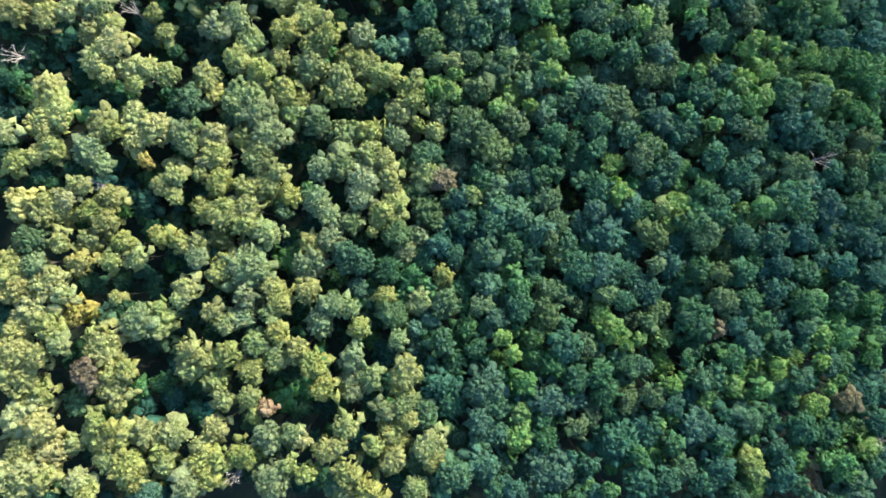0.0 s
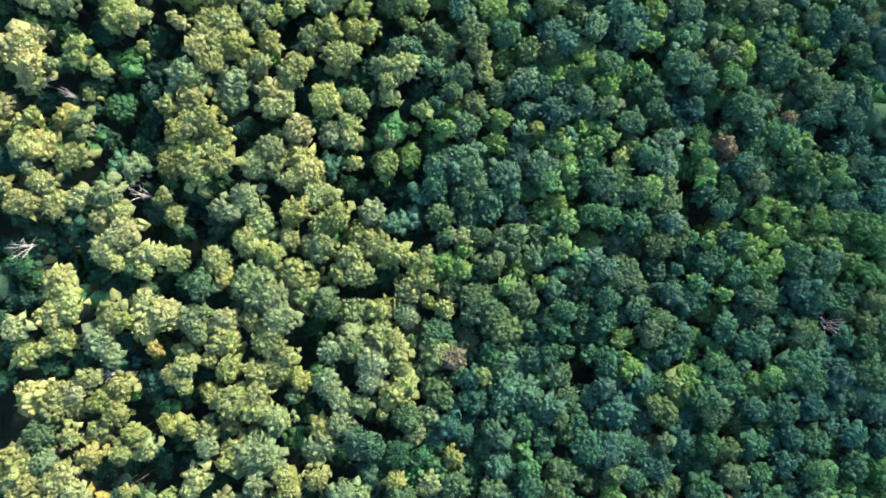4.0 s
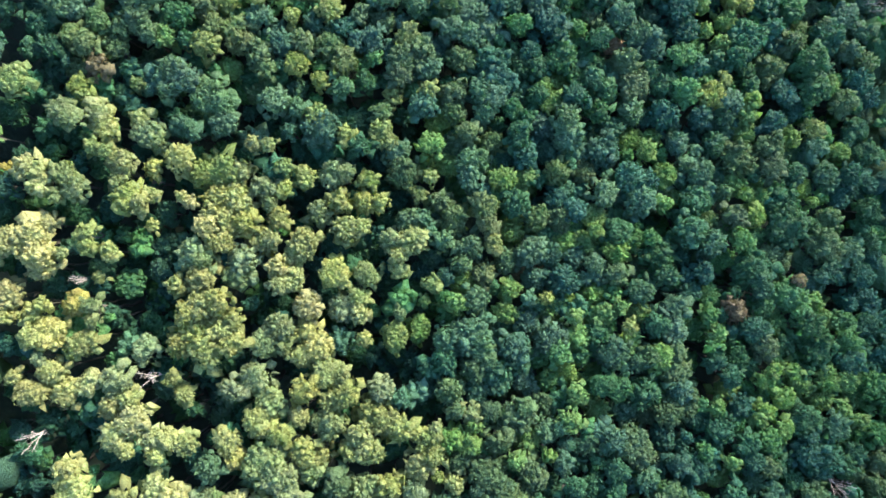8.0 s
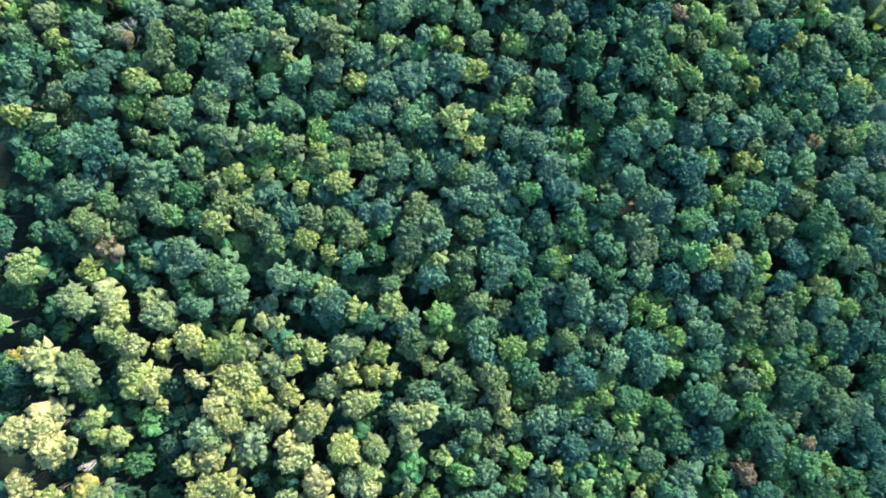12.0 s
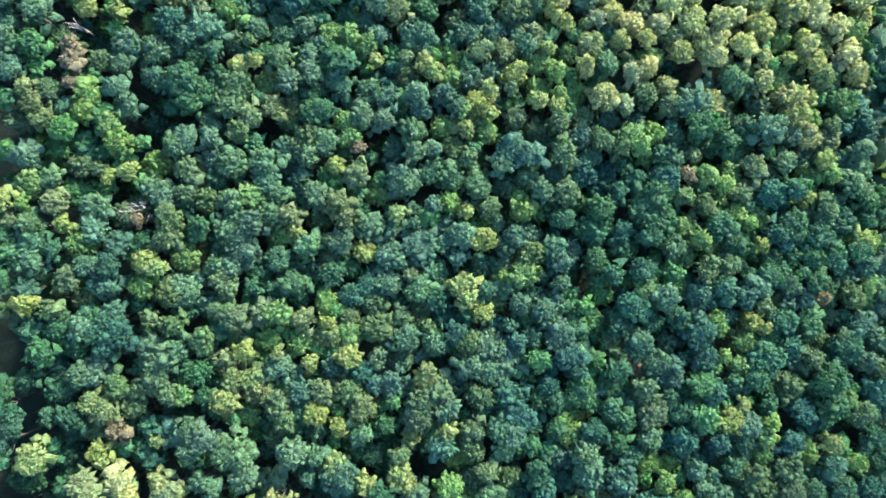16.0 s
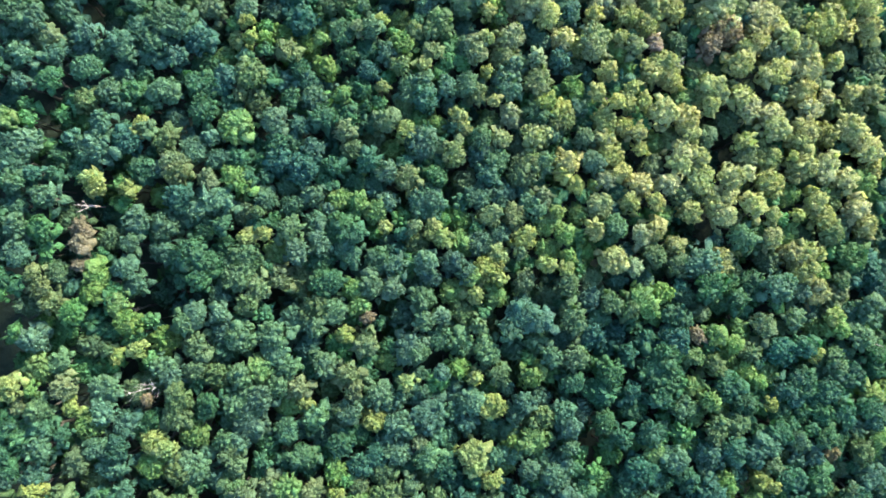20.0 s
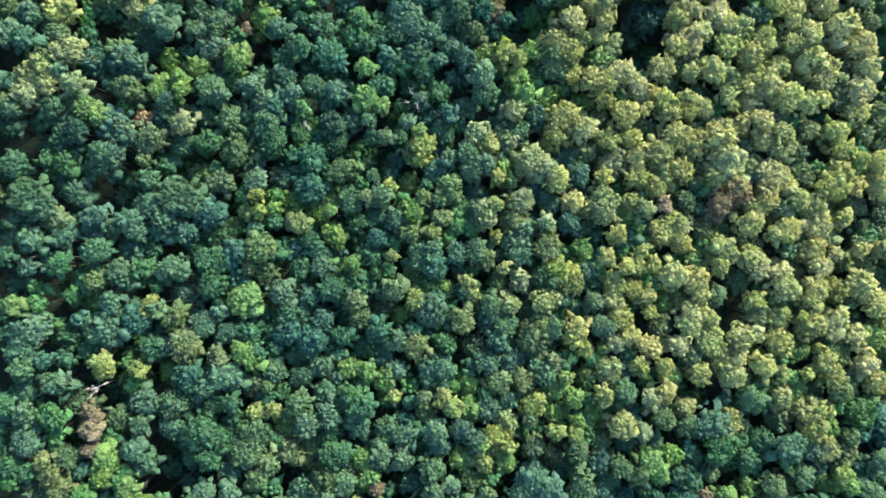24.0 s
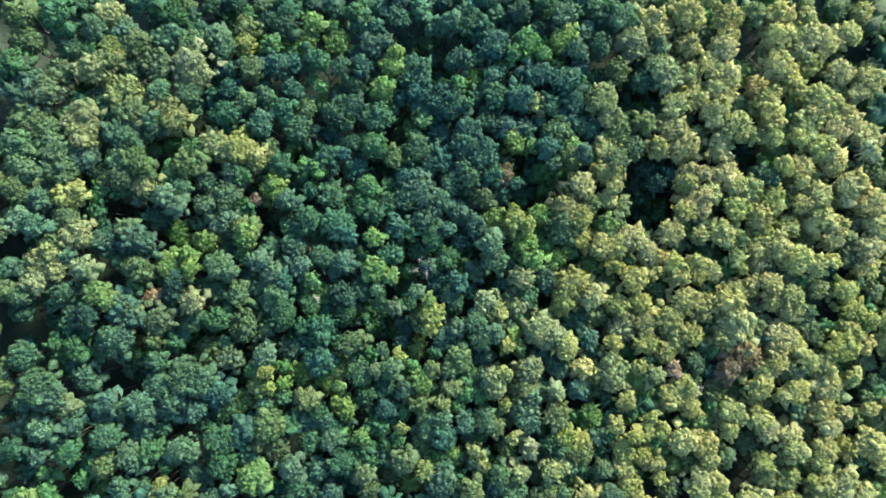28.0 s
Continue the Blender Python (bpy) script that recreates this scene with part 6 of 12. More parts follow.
tree("maple_tree", "l", 2.6, -43.9, 101.1, 2.5)
tree("black_oak", "n", 0.0, -42.9, 107.8, 2.4)
tree("young_tree", "g", 0.0, -42.6, 124.6, 1.5)
tree("beech_tree", "g", 2.4, -42.4, 128.1, 2.5)
tree("hickory_tree", "n", 0.0, -42.0, 119.4, 2.4)
tree("red_oak", "n", 0.0, -41.4, 104.7, 2.6)
tree("basswood", "l", 2.0, -40.4, 115.1, 2.5)
tree("ash_tree", "m", 0.0, -39.5, 137.8, 2.4)
tree("beech_tree", "g", 1.4, -39.1, 123.9, 2.5)
tree("ash_tree", "s", 1.9, -39.1, 129.9, 2.5)
tree("basswood", "l", 1.9, -38.4, 134.2, 2.5)
tree("sassafras", "l", 0.0, -38.0, 120.0, 2.4)
tree("red_oak", "m", 0.0, -38.0, 110.5, 2.6)
tree("red_oak", "oo", 0.0, -37.9, 102.6, 2.8, -37.4, 100.0, 2.0)
tree("sapling", "z", 0.0, -37.5, 112.7, 1.3)
tree("hickory_tree", "n", 0.0, -35.9, 138.6, 2.2)
tree("young_tree", "z", 0.0, -35.4, 135.5, 1.5)
tree("elm", "m", 0.0, -35.0, 125.5, 2.6)
tree("maple_tree", "l", 2.1, -33.9, 114.7, 2.5)
tree("hickory_tree", "n", 0.0, -33.5, 119.1, 2.2)
tree("basswood", "s", 0.0, -33.4, 104.8, 2.2)
tree("elm", "m", 0.0, -33.3, 132.2, 2.4)
tree("sapling", "z", 0.0, -32.4, 110.7, 1.8)
tree("chestnut_oak", "o", 2.4, -31.5, 137.5, 2.5)
tree("sassafras", "z", 0.0, -30.8, 101.7, 2.4)
tree("red_oak", "n", 0.0, -30.3, 105.4, 2.2)
tree("sassafras", "l", 1.3, -29.9, 122.3, 2.5)
tree("red_oak", "o", 2.4, -29.4, 131.0, 2.5)
tree("young_oak", "z", 0.0, -29.3, 118.2, 1.3)
tree("red_oak", "n", 0.0, -29.3, 116.1, 2.7)
tree("young_oak", "n", 0.0, -29.2, 134.1, 1.5)
tree("beech_tree", "g", 0.0, -28.9, 127.3, 2.2)
tree("basswood", "s", 0.0, -28.8, 109.1, 2.2)
tree("black_oak", "m", 0.0, -26.6, 134.0, 2.4)
tree("beech_tree", "g", 1.7, -25.2, 128.5, 2.5)
tree("sassafras", "l", 1.3, -24.9, 115.5, 2.5)
tree("ash_tree", "t", 0.0, -24.7, 123.2, 2.7)
tree("black_oak", "n", 0.0, -24.7, 119.4, 2.0)
tree("sassafras", "z", 0.0, -24.6, 111.9, 2.0)
tree("chestnut_oak", "o", 0.0, -24.6, 105.0, 2.7)
tree("ash_tree", "t", 0.0, -22.5, 109.3, 2.0)
tree("black_oak", "n", 0.0, -22.5, 101.8, 2.7)
tree("ash_tree", "t", 0.0, -22.1, 125.4, 2.2)
tree("sassafras", "z", 0.0, -21.5, 131.4, 2.7)
tree("chestnut_oak", "m", 0.0, -20.8, 135.9, 2.9)
tree("chestnut_oak", "oo", 0.0, -20.4, 116.3, 2.9, -18.9, 118.0, 1.8)
tree("young_tree", "s", 0.0, -20.4, 106.1, 1.6)
tree("red_oak", "o", 2.2, -20.4, 121.6, 2.5)
tree("young_tree", "o", 0.0, -19.4, 111.5, 1.8)
tree("chestnut_oak", "mm", 0.0, -17.8, 131.0, 2.7, -15.7, 129.5, 1.8)
tree("ash_tree", "m", 0.0, -17.6, 134.7, 2.2)
tree("ash_tree", "mm", 0.0, -17.3, 125.6, 2.7, -12.5, 124.7, 2.9)
tree("ash_tree", "s", 0.0, -17.2, 106.1, 2.5)
tree("young_oak", "v", 0.0, -16.7, 102.9, 1.6)
tree("young_tree", "z", 0.0, -16.6, 138.9, 1.8)
tree("sapling", "o", 0.0, -15.1, 118.6, 1.8)
tree("chestnut_oak", "o", 1.8, -15.1, 110.2, 2.5)
tree("elm", "m", 0.0, -14.1, 114.8, 2.7)
tree("young_tree", "n", 0.0, -13.5, 127.3, 1.6)
tree("sapling", "s", 0.0, -12.8, 137.2, 1.3)
tree("black_oak", "o", 1.9, -11.3, 119.9, 2.5)
tree("basswood", "s", 0.0, -11.2, 132.3, 3.4)
tree("hickory_tree", "n", 0.0, -10.8, 107.3, 2.6)
tree("young_oak", "o", 0.0, -10.3, 116.5, 1.8)
tree("elm", "m", 0.0, -9.2, 113.8, 2.8)
tree("chestnut_oak", "oo", 0.0, -9.2, 103.5, 3.8, -11.9, 102.4, 2.7)
tree("beech_tree", "t", 0.0, -8.7, 122.6, 2.3)
tree("ash_tree", "s", 1.4, -7.9, 127.9, 2.5)
tree("basswood", "s", 2.3, -7.4, 137.1, 2.5)
tree("beech_tree", "t", 2.8, -6.9, 119.1, 2.5)
tree("elm", "m", 0.0, -6.5, 100.8, 2.7)
tree("beech_tree", "t", 0.0, -4.3, 116.1, 2.0)
tree("basswood", "s", 0.0, -4.3, 130.4, 2.0)
tree("elm", "s", 2.2, -4.3, 106.2, 2.5)
tree("sassafras", "z", 0.0, -3.8, 125.4, 2.7)
tree("red_oak", "m", 0.0, -3.6, 134.2, 2.7)
tree("young_oak", "zz", 0.0, -3.3, 121.8, 1.8, 0.0, 119.7, 1.8)
tree("sapling", "z", 0.0, -2.5, 139.5, 1.8)
tree("chestnut_oak", "o", 0.0, -2.2, 114.5, 2.3)
tree("elm", "m", 0.0, -1.6, 109.1, 2.3)
tree("red_oak", "o", 0.0, -0.5, 103.1, 2.9)
tree("elm", "s", 2.7, 0.7, 129.0, 2.5)
tree("tulip_tree", "z", 0.0, 0.8, 134.0, 2.5)
tree("elm", "m", 0.0, 1.1, 112.9, 3.4)
tree("young_tree", "s", 0.0, 1.1, 124.5, 1.6)
tree("black_oak", "m", 0.0, 1.9, 139.4, 2.0)
tree("hornbeam", "l", 3.0, 3.5, 120.9, 2.5)
tree("elm", "mm", 0.0, 4.4, 111.3, 3.4, 2.2, 108.6, 2.7)
tree("basswood", "s", 0.0, 4.4, 131.8, 2.3)
tree("young_oak", "t", 0.0, 5.5, 116.9, 1.6)
tree("sapling", "s", 0.0, 5.5, 124.0, 1.6)
tree("chestnut_oak", "s", 0.0, 6.3, 134.9, 1.8)
tree("ash_tree", "tt", 0.0, 6.6, 103.1, 3.9, 7.7, 99.3, 3.4)
tree("sapling", "t", 0.0, 7.2, 114.1, 1.6)
tree("elm", "s", 0.0, 7.7, 120.8, 2.1)
tree("sassafras", "l", 0.0, 8.6, 139.2, 2.5)
tree("basswood", "ll", 0.0, 8.9, 127.4, 3.0, 5.5, 125.7, 2.3)
tree("ash_tree", "s", 2.0, 10.1, 135.3, 2.5)
tree("black_oak", "t", 1.8, 10.3, 114.5, 2.5)
tree("black_oak", "o", 0.0, 10.6, 131.4, 2.5)
tree("maple_tree", "v", 0.0, 11.0, 110.3, 2.5)
tree("black_oak", "g", 2.0, 11.7, 102.1, 2.5)
tree("basswood", "s", 0.0, 12.7, 118.7, 3.2)
tree("basswood", "s", 0.0, 14.1, 132.5, 2.3)
tree("beech_tree", "t", 0.0, 14.4, 105.4, 2.1)
tree("elm", "s", 0.0, 14.4, 122.0, 3.0)
tree("beech_tree", "g", 0.0, 15.5, 102.1, 2.3)
tree("ash_tree", "s", 0.0, 15.5, 114.8, 3.4)
tree("chestnut_oak", "ss", 0.0, 15.6, 128.7, 2.3, 16.1, 125.4, 1.7)
tree("maple_tree", "g", 0.0, 16.4, 137.9, 2.5)
tree("ash_tree", "tt", 0.0, 17.2, 111.0, 3.0, 18.9, 108.8, 2.1)
tree("beech_tree", "g", 0.0, 17.8, 117.1, 2.1)
tree("elm", "s", 2.9, 18.4, 132.2, 2.5)
tree("maple_tree", "g", 0.0, 20.0, 103.8, 3.0)
tree("sassafras", "v", 0.0, 20.6, 120.5, 1.8)
tree("beech_tree", "g", 0.0, 22.6, 135.6, 3.2)
tree("beech_tree", "g", 1.5, 22.9, 130.1, 2.5)
tree("sassafras", "v", 2.5, 23.1, 117.5, 2.5)
tree("sassafras", "v", 0.0, 23.4, 110.0, 1.7)
tree("beech_tree", "g", 0.0, 23.8, 139.9, 2.3)
tree("beech_tree", "v", 1.7, 24.6, 122.4, 2.5)
tree("black_oak", "g", 0.0, 26.3, 126.8, 2.3)
tree("beech_tree", "g", 0.0, 26.8, 107.8, 2.5)
tree("black_oak", "o", 2.8, 26.8, 113.5, 2.5)
tree("hornbeam", "g", 3.1, 27.9, 103.5, 2.5)
tree("beech_tree", "t", 0.0, 28.0, 117.9, 3.2)
tree("beech_tree", "g", 0.0, 28.1, 131.4, 2.3)
tree("young_oak", "o", 0.0, 28.5, 110.6, 1.6)
tree("beech_tree", "t", 0.0, 28.9, 135.4, 2.1)
tree("black_oak", "t", 0.0, 30.3, 121.3, 3.0)
tree("cherry_tree", "w", 4.0, 31.7, 107.6, 1.7)
tree("basswood", "ss", 0.0, 32.0, 112.3, 3.3, 34.9, 109.0, 2.6)
tree("red_oak", "o", 0.0, 32.5, 103.4, 2.8)
tree("maple_tree", "l", 0.0, 32.7, 124.7, 2.1)
tree("ash_tree", "t", 0.0, 32.7, 128.1, 2.6)
tree("beech_tree", "gg", 0.0, 33.5, 139.7, 3.7, 35.9, 142.4, 3.0)
tree("black_oak", "g", 2.3, 34.3, 117.0, 2.5)
tree("red_oak", "g", 0.0, 34.7, 134.1, 2.6)
tree("beech_tree", "g", 0.0, 35.0, 121.4, 2.3)
tree("maple_tree", "g", 0.0, 37.0, 137.3, 3.3)
tree("elm", "m", 0.0, 37.3, 122.0, 2.6)
tree("basswood", "s", 0.0, 37.7, 106.8, 3.5)
tree("basswood", "s", 2.2, 38.1, 112.8, 2.5)
tree("beech_tree", "g", 0.0, 38.3, 102.3, 2.3)
tree("sassafras", "v", 0.0, 38.5, 127.2, 2.1)
tree("chestnut_oak", "m", 0.0, 39.3, 132.8, 2.6)
tree("ash_tree", "t", 0.0, 39.6, 118.1, 3.0)
tree("sassafras", "v", 2.0, 41.1, 124.5, 2.5)
tree("maple_tree", "l", 1.7, 41.8, 136.8, 2.5)
tree("basswood", "l", 2.5, 42.8, 130.6, 2.5)
tree("beech_tree", "tt", 0.0, 43.7, 114.3, 3.5, 44.8, 110.9, 2.6)
tree("sassafras", "l", 0.0, 44.6, 133.7, 2.1)
tree("sassafras", "v", 0.0, 44.8, 105.8, 2.6)
tree("elm", "s", 0.0, 44.9, 122.3, 3.1)
tree("young_tree", "o", 0.0, 45.6, 126.3, 1.5)
tree("red_oak", "o", 0.0, 46.8, 128.0, 2.3)
tree("ash_tree", "t", 0.0, 47.1, 103.6, 2.8)
tree("sassafras", "l", 0.0, 47.9, 117.2, 2.6)
tree("sassafras", "l", 1.9, 48.0, 132.0, 2.5)
tree("maple_tree", "g", 0.0, 48.8, 136.9, 3.1)
tree("basswood", "l", 0.0, 49.6, 110.4, 1.7)
tree("black_oak", "t", 0.0, 49.7, 123.5, 2.8)
tree("red_oak", "o", 1.2, 51.1, 128.5, 2.5)
tree("ash_tree", "t", 2.2, 51.8, 118.5, 2.5)
tree("beech_tree", "g", 0.0, 52.5, 133.4, 2.8)
tree("maple_tree", "g", 0.0, 52.6, 103.6, 2.4)
tree("sassafras", "l", 1.4, 52.7, 107.8, 2.5)
tree("sassafras", "l", 1.8, 52.8, 139.6, 2.5)
tree("sapling", "z", 0.0, 53.7, 100.8, 1.4)
tree("ash_tree", "t", 0.0, 54.0, 122.0, 2.4)
tree("basswood", "l", 1.3, 54.2, 113.1, 2.5)
tree("young_oak", "l", 0.0, 55.5, 137.2, 1.4)
tree("sassafras", "zz", 0.0, 55.8, 116.9, 2.6, 58.2, 116.1, 1.4)
tree("young_tree", "z", 0.0, 57.4, 132.6, 1.3)
tree("elm", "s", 0.0, 57.7, 123.3, 2.9)
tree("beech_tree", "gg", 0.0, 58.1, 109.5, 4.3, 56.3, 106.0, 2.4)
tree("red_oak", "o", 0.0, 58.3, 119.8, 1.9)
tree("basswood", "l", 1.3, 58.5, 138.6, 2.5)
tree("maple_tree", "g", 2.0, 59.1, 103.1, 2.5)
tree("beech_tree", "g", 0.0, 60.2, 126.8, 2.6)
tree("black_oak", "t", 0.0, 61.1, 135.2, 2.4)
tree("red_oak", "g", 2.8, 61.3, 130.9, 2.5)
tree("young_tree", "o", 3.1, 61.8, 122.2, 2.5)
tree("black_oak", "t", 0.0, 62.0, 117.6, 2.9)
tree("red_oak", "o", 0.0, 63.7, 103.8, 3.6)
tree("ash_tree", "t", 0.0, 63.8, 111.9, 2.4)
tree("beech_tree", "g", 0.0, 64.9, 137.3, 3.6)
tree("chestnut_oak", "s", 1.4, 65.2, 124.5, 2.5)
tree("maple_tree", "g", 2.2, 65.9, 130.0, 2.5)
tree("basswood", "s", 0.0, 68.4, 120.8, 2.2)
tree("beech_tree", "g", 0.0, 69.0, 116.1, 3.1)
tree("chestnut_oak", "s", 2.5, 69.5, 138.9, 2.5)
tree("chestnut_oak", "o", 0.0, 69.5, 109.1, 2.4)
tree("beech_tree", "g", 0.0, 70.3, 124.9, 2.4)
tree("red_oak", "g", 1.5, 70.3, 129.4, 2.5)
tree("beech_tree", "t", 0.0, 71.4, 134.7, 3.1)
tree("black_oak", "gg", 0.0, 71.4, 103.9, 3.9, 73.3, 99.3, 3.2)
tree("cherry_tree", "b", 0.0, 71.6, 121.5, 1.9)
tree("black_oak", "o", 2.7, 72.2, 112.6, 2.5)
tree("young_tree", "s", 0.0, 74.0, 102.2, 1.7)
tree("maple_tree", "g", 2.9, 74.4, 124.7, 2.5)
tree("young_tree", "o", 3.2, 74.6, 117.4, 2.5)
tree("maple_tree", "g", 0.0, 75.0, 129.9, 2.9)
tree("black_oak", "t", 0.0, 76.8, 111.7, 3.4)
tree("sapling", "o", 0.0, 76.9, 113.5, 1.5)
tree("sassafras", "l", 0.0, 77.3, 100.5, 2.0)
tree("basswood", "s", 1.4, 77.5, 105.0, 2.5)
tree("beech_tree", "t", 0.0, 78.0, 137.8, 3.2)
tree("black_oak", "o", 0.0, 78.3, 121.8, 2.9)
tree("basswood", "s", 2.9, 78.7, 126.4, 2.5)
tree("maple_tree", "g", 0.0, 80.4, 131.4, 2.7)
tree("sassafras", "z", 0.0, 80.8, 133.5, 2.2)
tree("red_oak", "m", 0.0, 82.3, 107.7, 3.0)
tree("chestnut_oak", "s", 0.0, 82.4, 116.0, 3.7)
tree("basswood", "s", 0.0, 82.5, 128.5, 2.5)
tree("hornbeam", "l", 3.1, 82.7, 120.9, 2.5)
tree("sassafras", "l", 0.0, 83.1, 124.4, 2.0)
tree("ash_tree", "t", 0.0, 83.6, 101.8, 3.0)
tree("beech_tree", "g", 2.2, 83.8, 138.5, 2.5)
tree("sassafras", "l", 2.8, 85.6, 133.3, 2.5)
tree("red_oak", "o", 0.0, 85.7, 106.0, 2.2)
tree("basswood", "s", 0.0, 85.8, 112.0, 2.2)
tree("elm", "s", 1.9, 86.1, 119.5, 2.5)
tree("ash_tree", "s", 2.8, 86.4, 128.0, 2.5)
tree("elm", "m", 0.0, 87.4, 123.5, 2.7)
tree("sassafras", "l", 2.3, 89.4, 137.4, 2.5)
tree("ash_tree", "s", 2.5, 89.4, 110.2, 2.5)
tree("elm", "s", 2.2, 89.5, 116.8, 2.5)
tree("ash_tree", "s", 2.3, 89.7, 130.6, 2.5)
# trees from y = 140 m on
tree("maple_tree", "g", 2.8, -87.8, 163.0, 1.9)
tree("maple_tree", "g", 2.7, -87.7, 166.6, 1.9)
tree("maple_tree", "g", 1.2, -86.6, 169.7, 1.8)
tree("maple_tree", "gv", 1.8, -86.3, 159.7, 1.9, -86.1, 156.9, 1.5)
tree("beech_tree", "g", 2.7, -85.8, 176.6, 1.8)
tree("ash_tree", "s", 1.7, -84.1, 179.6, 2.5)
tree("chestnut_oak", "s", 2.6, -84.1, 172.1, 2.5)
tree("sassafras", "z", 0.0, -83.8, 140.7, 2.0)
tree("hornbeam", "v", 4.0, -83.7, 143.8, 2.3)
tree("chestnut_oak", "m", 0.0, -83.5, 167.9, 2.4)
tree("elm", "m", 0.0, -83.0, 163.1, 2.5)
tree("elm", "m", 0.0, -82.9, 175.6, 2.2)
tree("chestnut_oak", "o", 2.4, -82.8, 155.1, 2.5)
tree("hornbeam", "v", 5.0, -81.0, 151.3, 2.1)
tree("sapling", "n", 0.0, -80.5, 160.1, 1.6)
tree("young_tree", "t", 0.0, -80.5, 177.6, 1.6)
tree("elm", "m", 0.0, -80.0, 148.4, 2.2)
tree("basswood", "l", 1.5, -79.9, 142.9, 2.5)
tree("sassafras", "v", 0.0, -79.5, 167.8, 2.4)
tree("black_oak", "nn", 0.0, -79.3, 157.1, 2.0, -77.6, 154.6, 2.0)
tree("hornbeam", "v", 4.0, -79.2, 147.3, 2.1)
tree("black_oak", "m", 0.0, -78.7, 173.1, 2.4)
tree("sapling", "g", 0.0, -78.0, 177.6, 1.4)
tree("chestnut_oak", "m", 0.0, -76.9, 160.4, 2.2)
tree("young_tree", "v", 3.1, -76.4, 150.5, 2.5)
tree("black_oak", "m", 0.0, -76.2, 144.3, 2.0)
tree("red_oak", "o", 1.7, -75.9, 170.1, 2.5)
tree("sassafras", "v", 0.0, -74.2, 153.9, 2.3)
tree("hornbeam", "v", 5.0, -73.9, 142.6, 2.6)
tree("cherry_tree", "bbb", 0.0, -73.2, 167.6, 1.9, -73.1, 164.7, 1.7, -73.3, 161.7, 1.2)
tree("black_oak", "o", 2.6, -72.6, 146.6, 2.5)
tree("hornbeam", "d", 5.0, -72.2, 150.7, 2.4)
tree("young_tree", "z", 0.0, -72.2, 176.8, 1.3)
tree("sassafras", "z", 0.0, -71.6, 175.6, 2.1)
tree("hornbeam", "d", 6.0, -71.2, 170.3, 2.0)
tree("sassafras", "ll", 0.0, -70.4, 159.1, 2.5, -71.7, 156.7, 2.1)
tree("chestnut_oak", "o", 1.7, -69.7, 165.8, 2.5)
tree("sassafras", "v", 0.0, -69.1, 156.6, 2.3)
tree("young_tree", "o", 0.0, -69.0, 146.2, 1.3)
tree("maple_tree", "z", 0.0, -68.1, 145.1, 1.7)
tree("sassafras", "ll", 0.0, -67.7, 154.5, 2.3, -65.9, 151.4, 2.1)
tree("young_tree", "z", 0.0, -66.3, 175.1, 1.5)
tree("elm", "m", 0.0, -66.0, 161.5, 1.9)
tree("ash_tree", "s", 2.2, -65.4, 157.8, 2.5)
tree("ash_tree", "m", 0.0, -65.2, 165.5, 1.9)
tree("red_oak", "m", 0.0, -64.8, 169.5, 2.5)
tree("maple_tree", "g", 0.0, -64.1, 178.6, 2.3)
tree("young_tree", "z", 0.0, -64.1, 146.3, 1.5)
tree("maple_tree", "l", 2.8, -62.4, 174.2, 2.5)
tree("red_oak", "o", 2.2, -62.3, 140.5, 2.5)
tree("hornbeam", "d", 5.0, -62.0, 155.4, 2.8)
tree("elm", "s", 1.9, -61.3, 164.1, 2.5)
tree("sapling", "s", 0.0, -61.3, 178.6, 1.7)
tree("ash_tree", "m", 0.0, -60.2, 168.4, 2.6)
tree("sassafras", "l", 1.5, -60.1, 148.0, 2.5)
tree("black_oak", "m", 0.0, -59.4, 143.0, 2.1)
tree("hornbeam", "d", 6.0, -58.5, 152.9, 2.0)
tree("ash_tree", "m", 0.0, -58.0, 140.9, 2.1)
tree("black_oak", "t", 0.0, -57.5, 173.5, 2.6)
tree("beech_tree", "g", 0.0, -57.3, 163.2, 1.9)
tree("hornbeam", "d", 5.0, -55.2, 155.1, 1.4)
tree("red_oak", "ggg", 0.0, -55.0, 164.2, 3.0, -53.5, 162.1, 2.6, -53.9, 158.5, 2.3)
tree("elm", "mm", 0.0, -54.3, 151.9, 2.5, -56.2, 151.0, 1.9)
tree("chestnut_oak", "o", 0.0, -54.3, 146.8, 2.8)
tree("red_oak", "o", 0.0, -54.3, 142.7, 1.9)
tree("maple_tree", "g", 2.1, -53.4, 168.7, 2.5)
tree("hickory_tree", "n", 0.0, -52.7, 177.6, 1.9)
tree("black_oak", "o", 0.0, -51.4, 140.5, 2.6)
tree("ash_tree", "mm", 0.0, -51.2, 173.5, 3.2, -54.6, 172.5, 2.4)
tree("basswood", "s", 1.9, -50.9, 156.0, 2.5)
tree("elm", "s", 2.6, -50.6, 148.9, 2.5)
tree("young_tree", "m", 0.0, -50.5, 152.8, 1.7)
tree("beech_tree", "g", 1.7, -50.1, 164.7, 2.5)
tree("elm", "s", 1.5, -50.0, 144.7, 2.5)
tree("young_tree", "g", 0.0, -49.7, 168.3, 1.7)
tree("basswood", "l", 0.0, -48.3, 178.2, 2.0)
tree("red_oak", "o", 2.4, -46.9, 171.1, 2.5)
tree("sassafras", "l", 0.0, -46.8, 176.6, 2.2)
tree("elm", "m", 0.0, -46.5, 147.4, 2.8)
tree("ash_tree", "m", 0.0, -46.5, 141.2, 2.8)
tree("ash_tree", "mm", 0.0, -46.2, 162.0, 3.3, -47.1, 158.9, 2.8)
tree("young_oak", "g", 0.0, -45.8, 177.6, 1.5)
tree("sapling", "z", 0.0, -45.7, 166.6, 1.7)
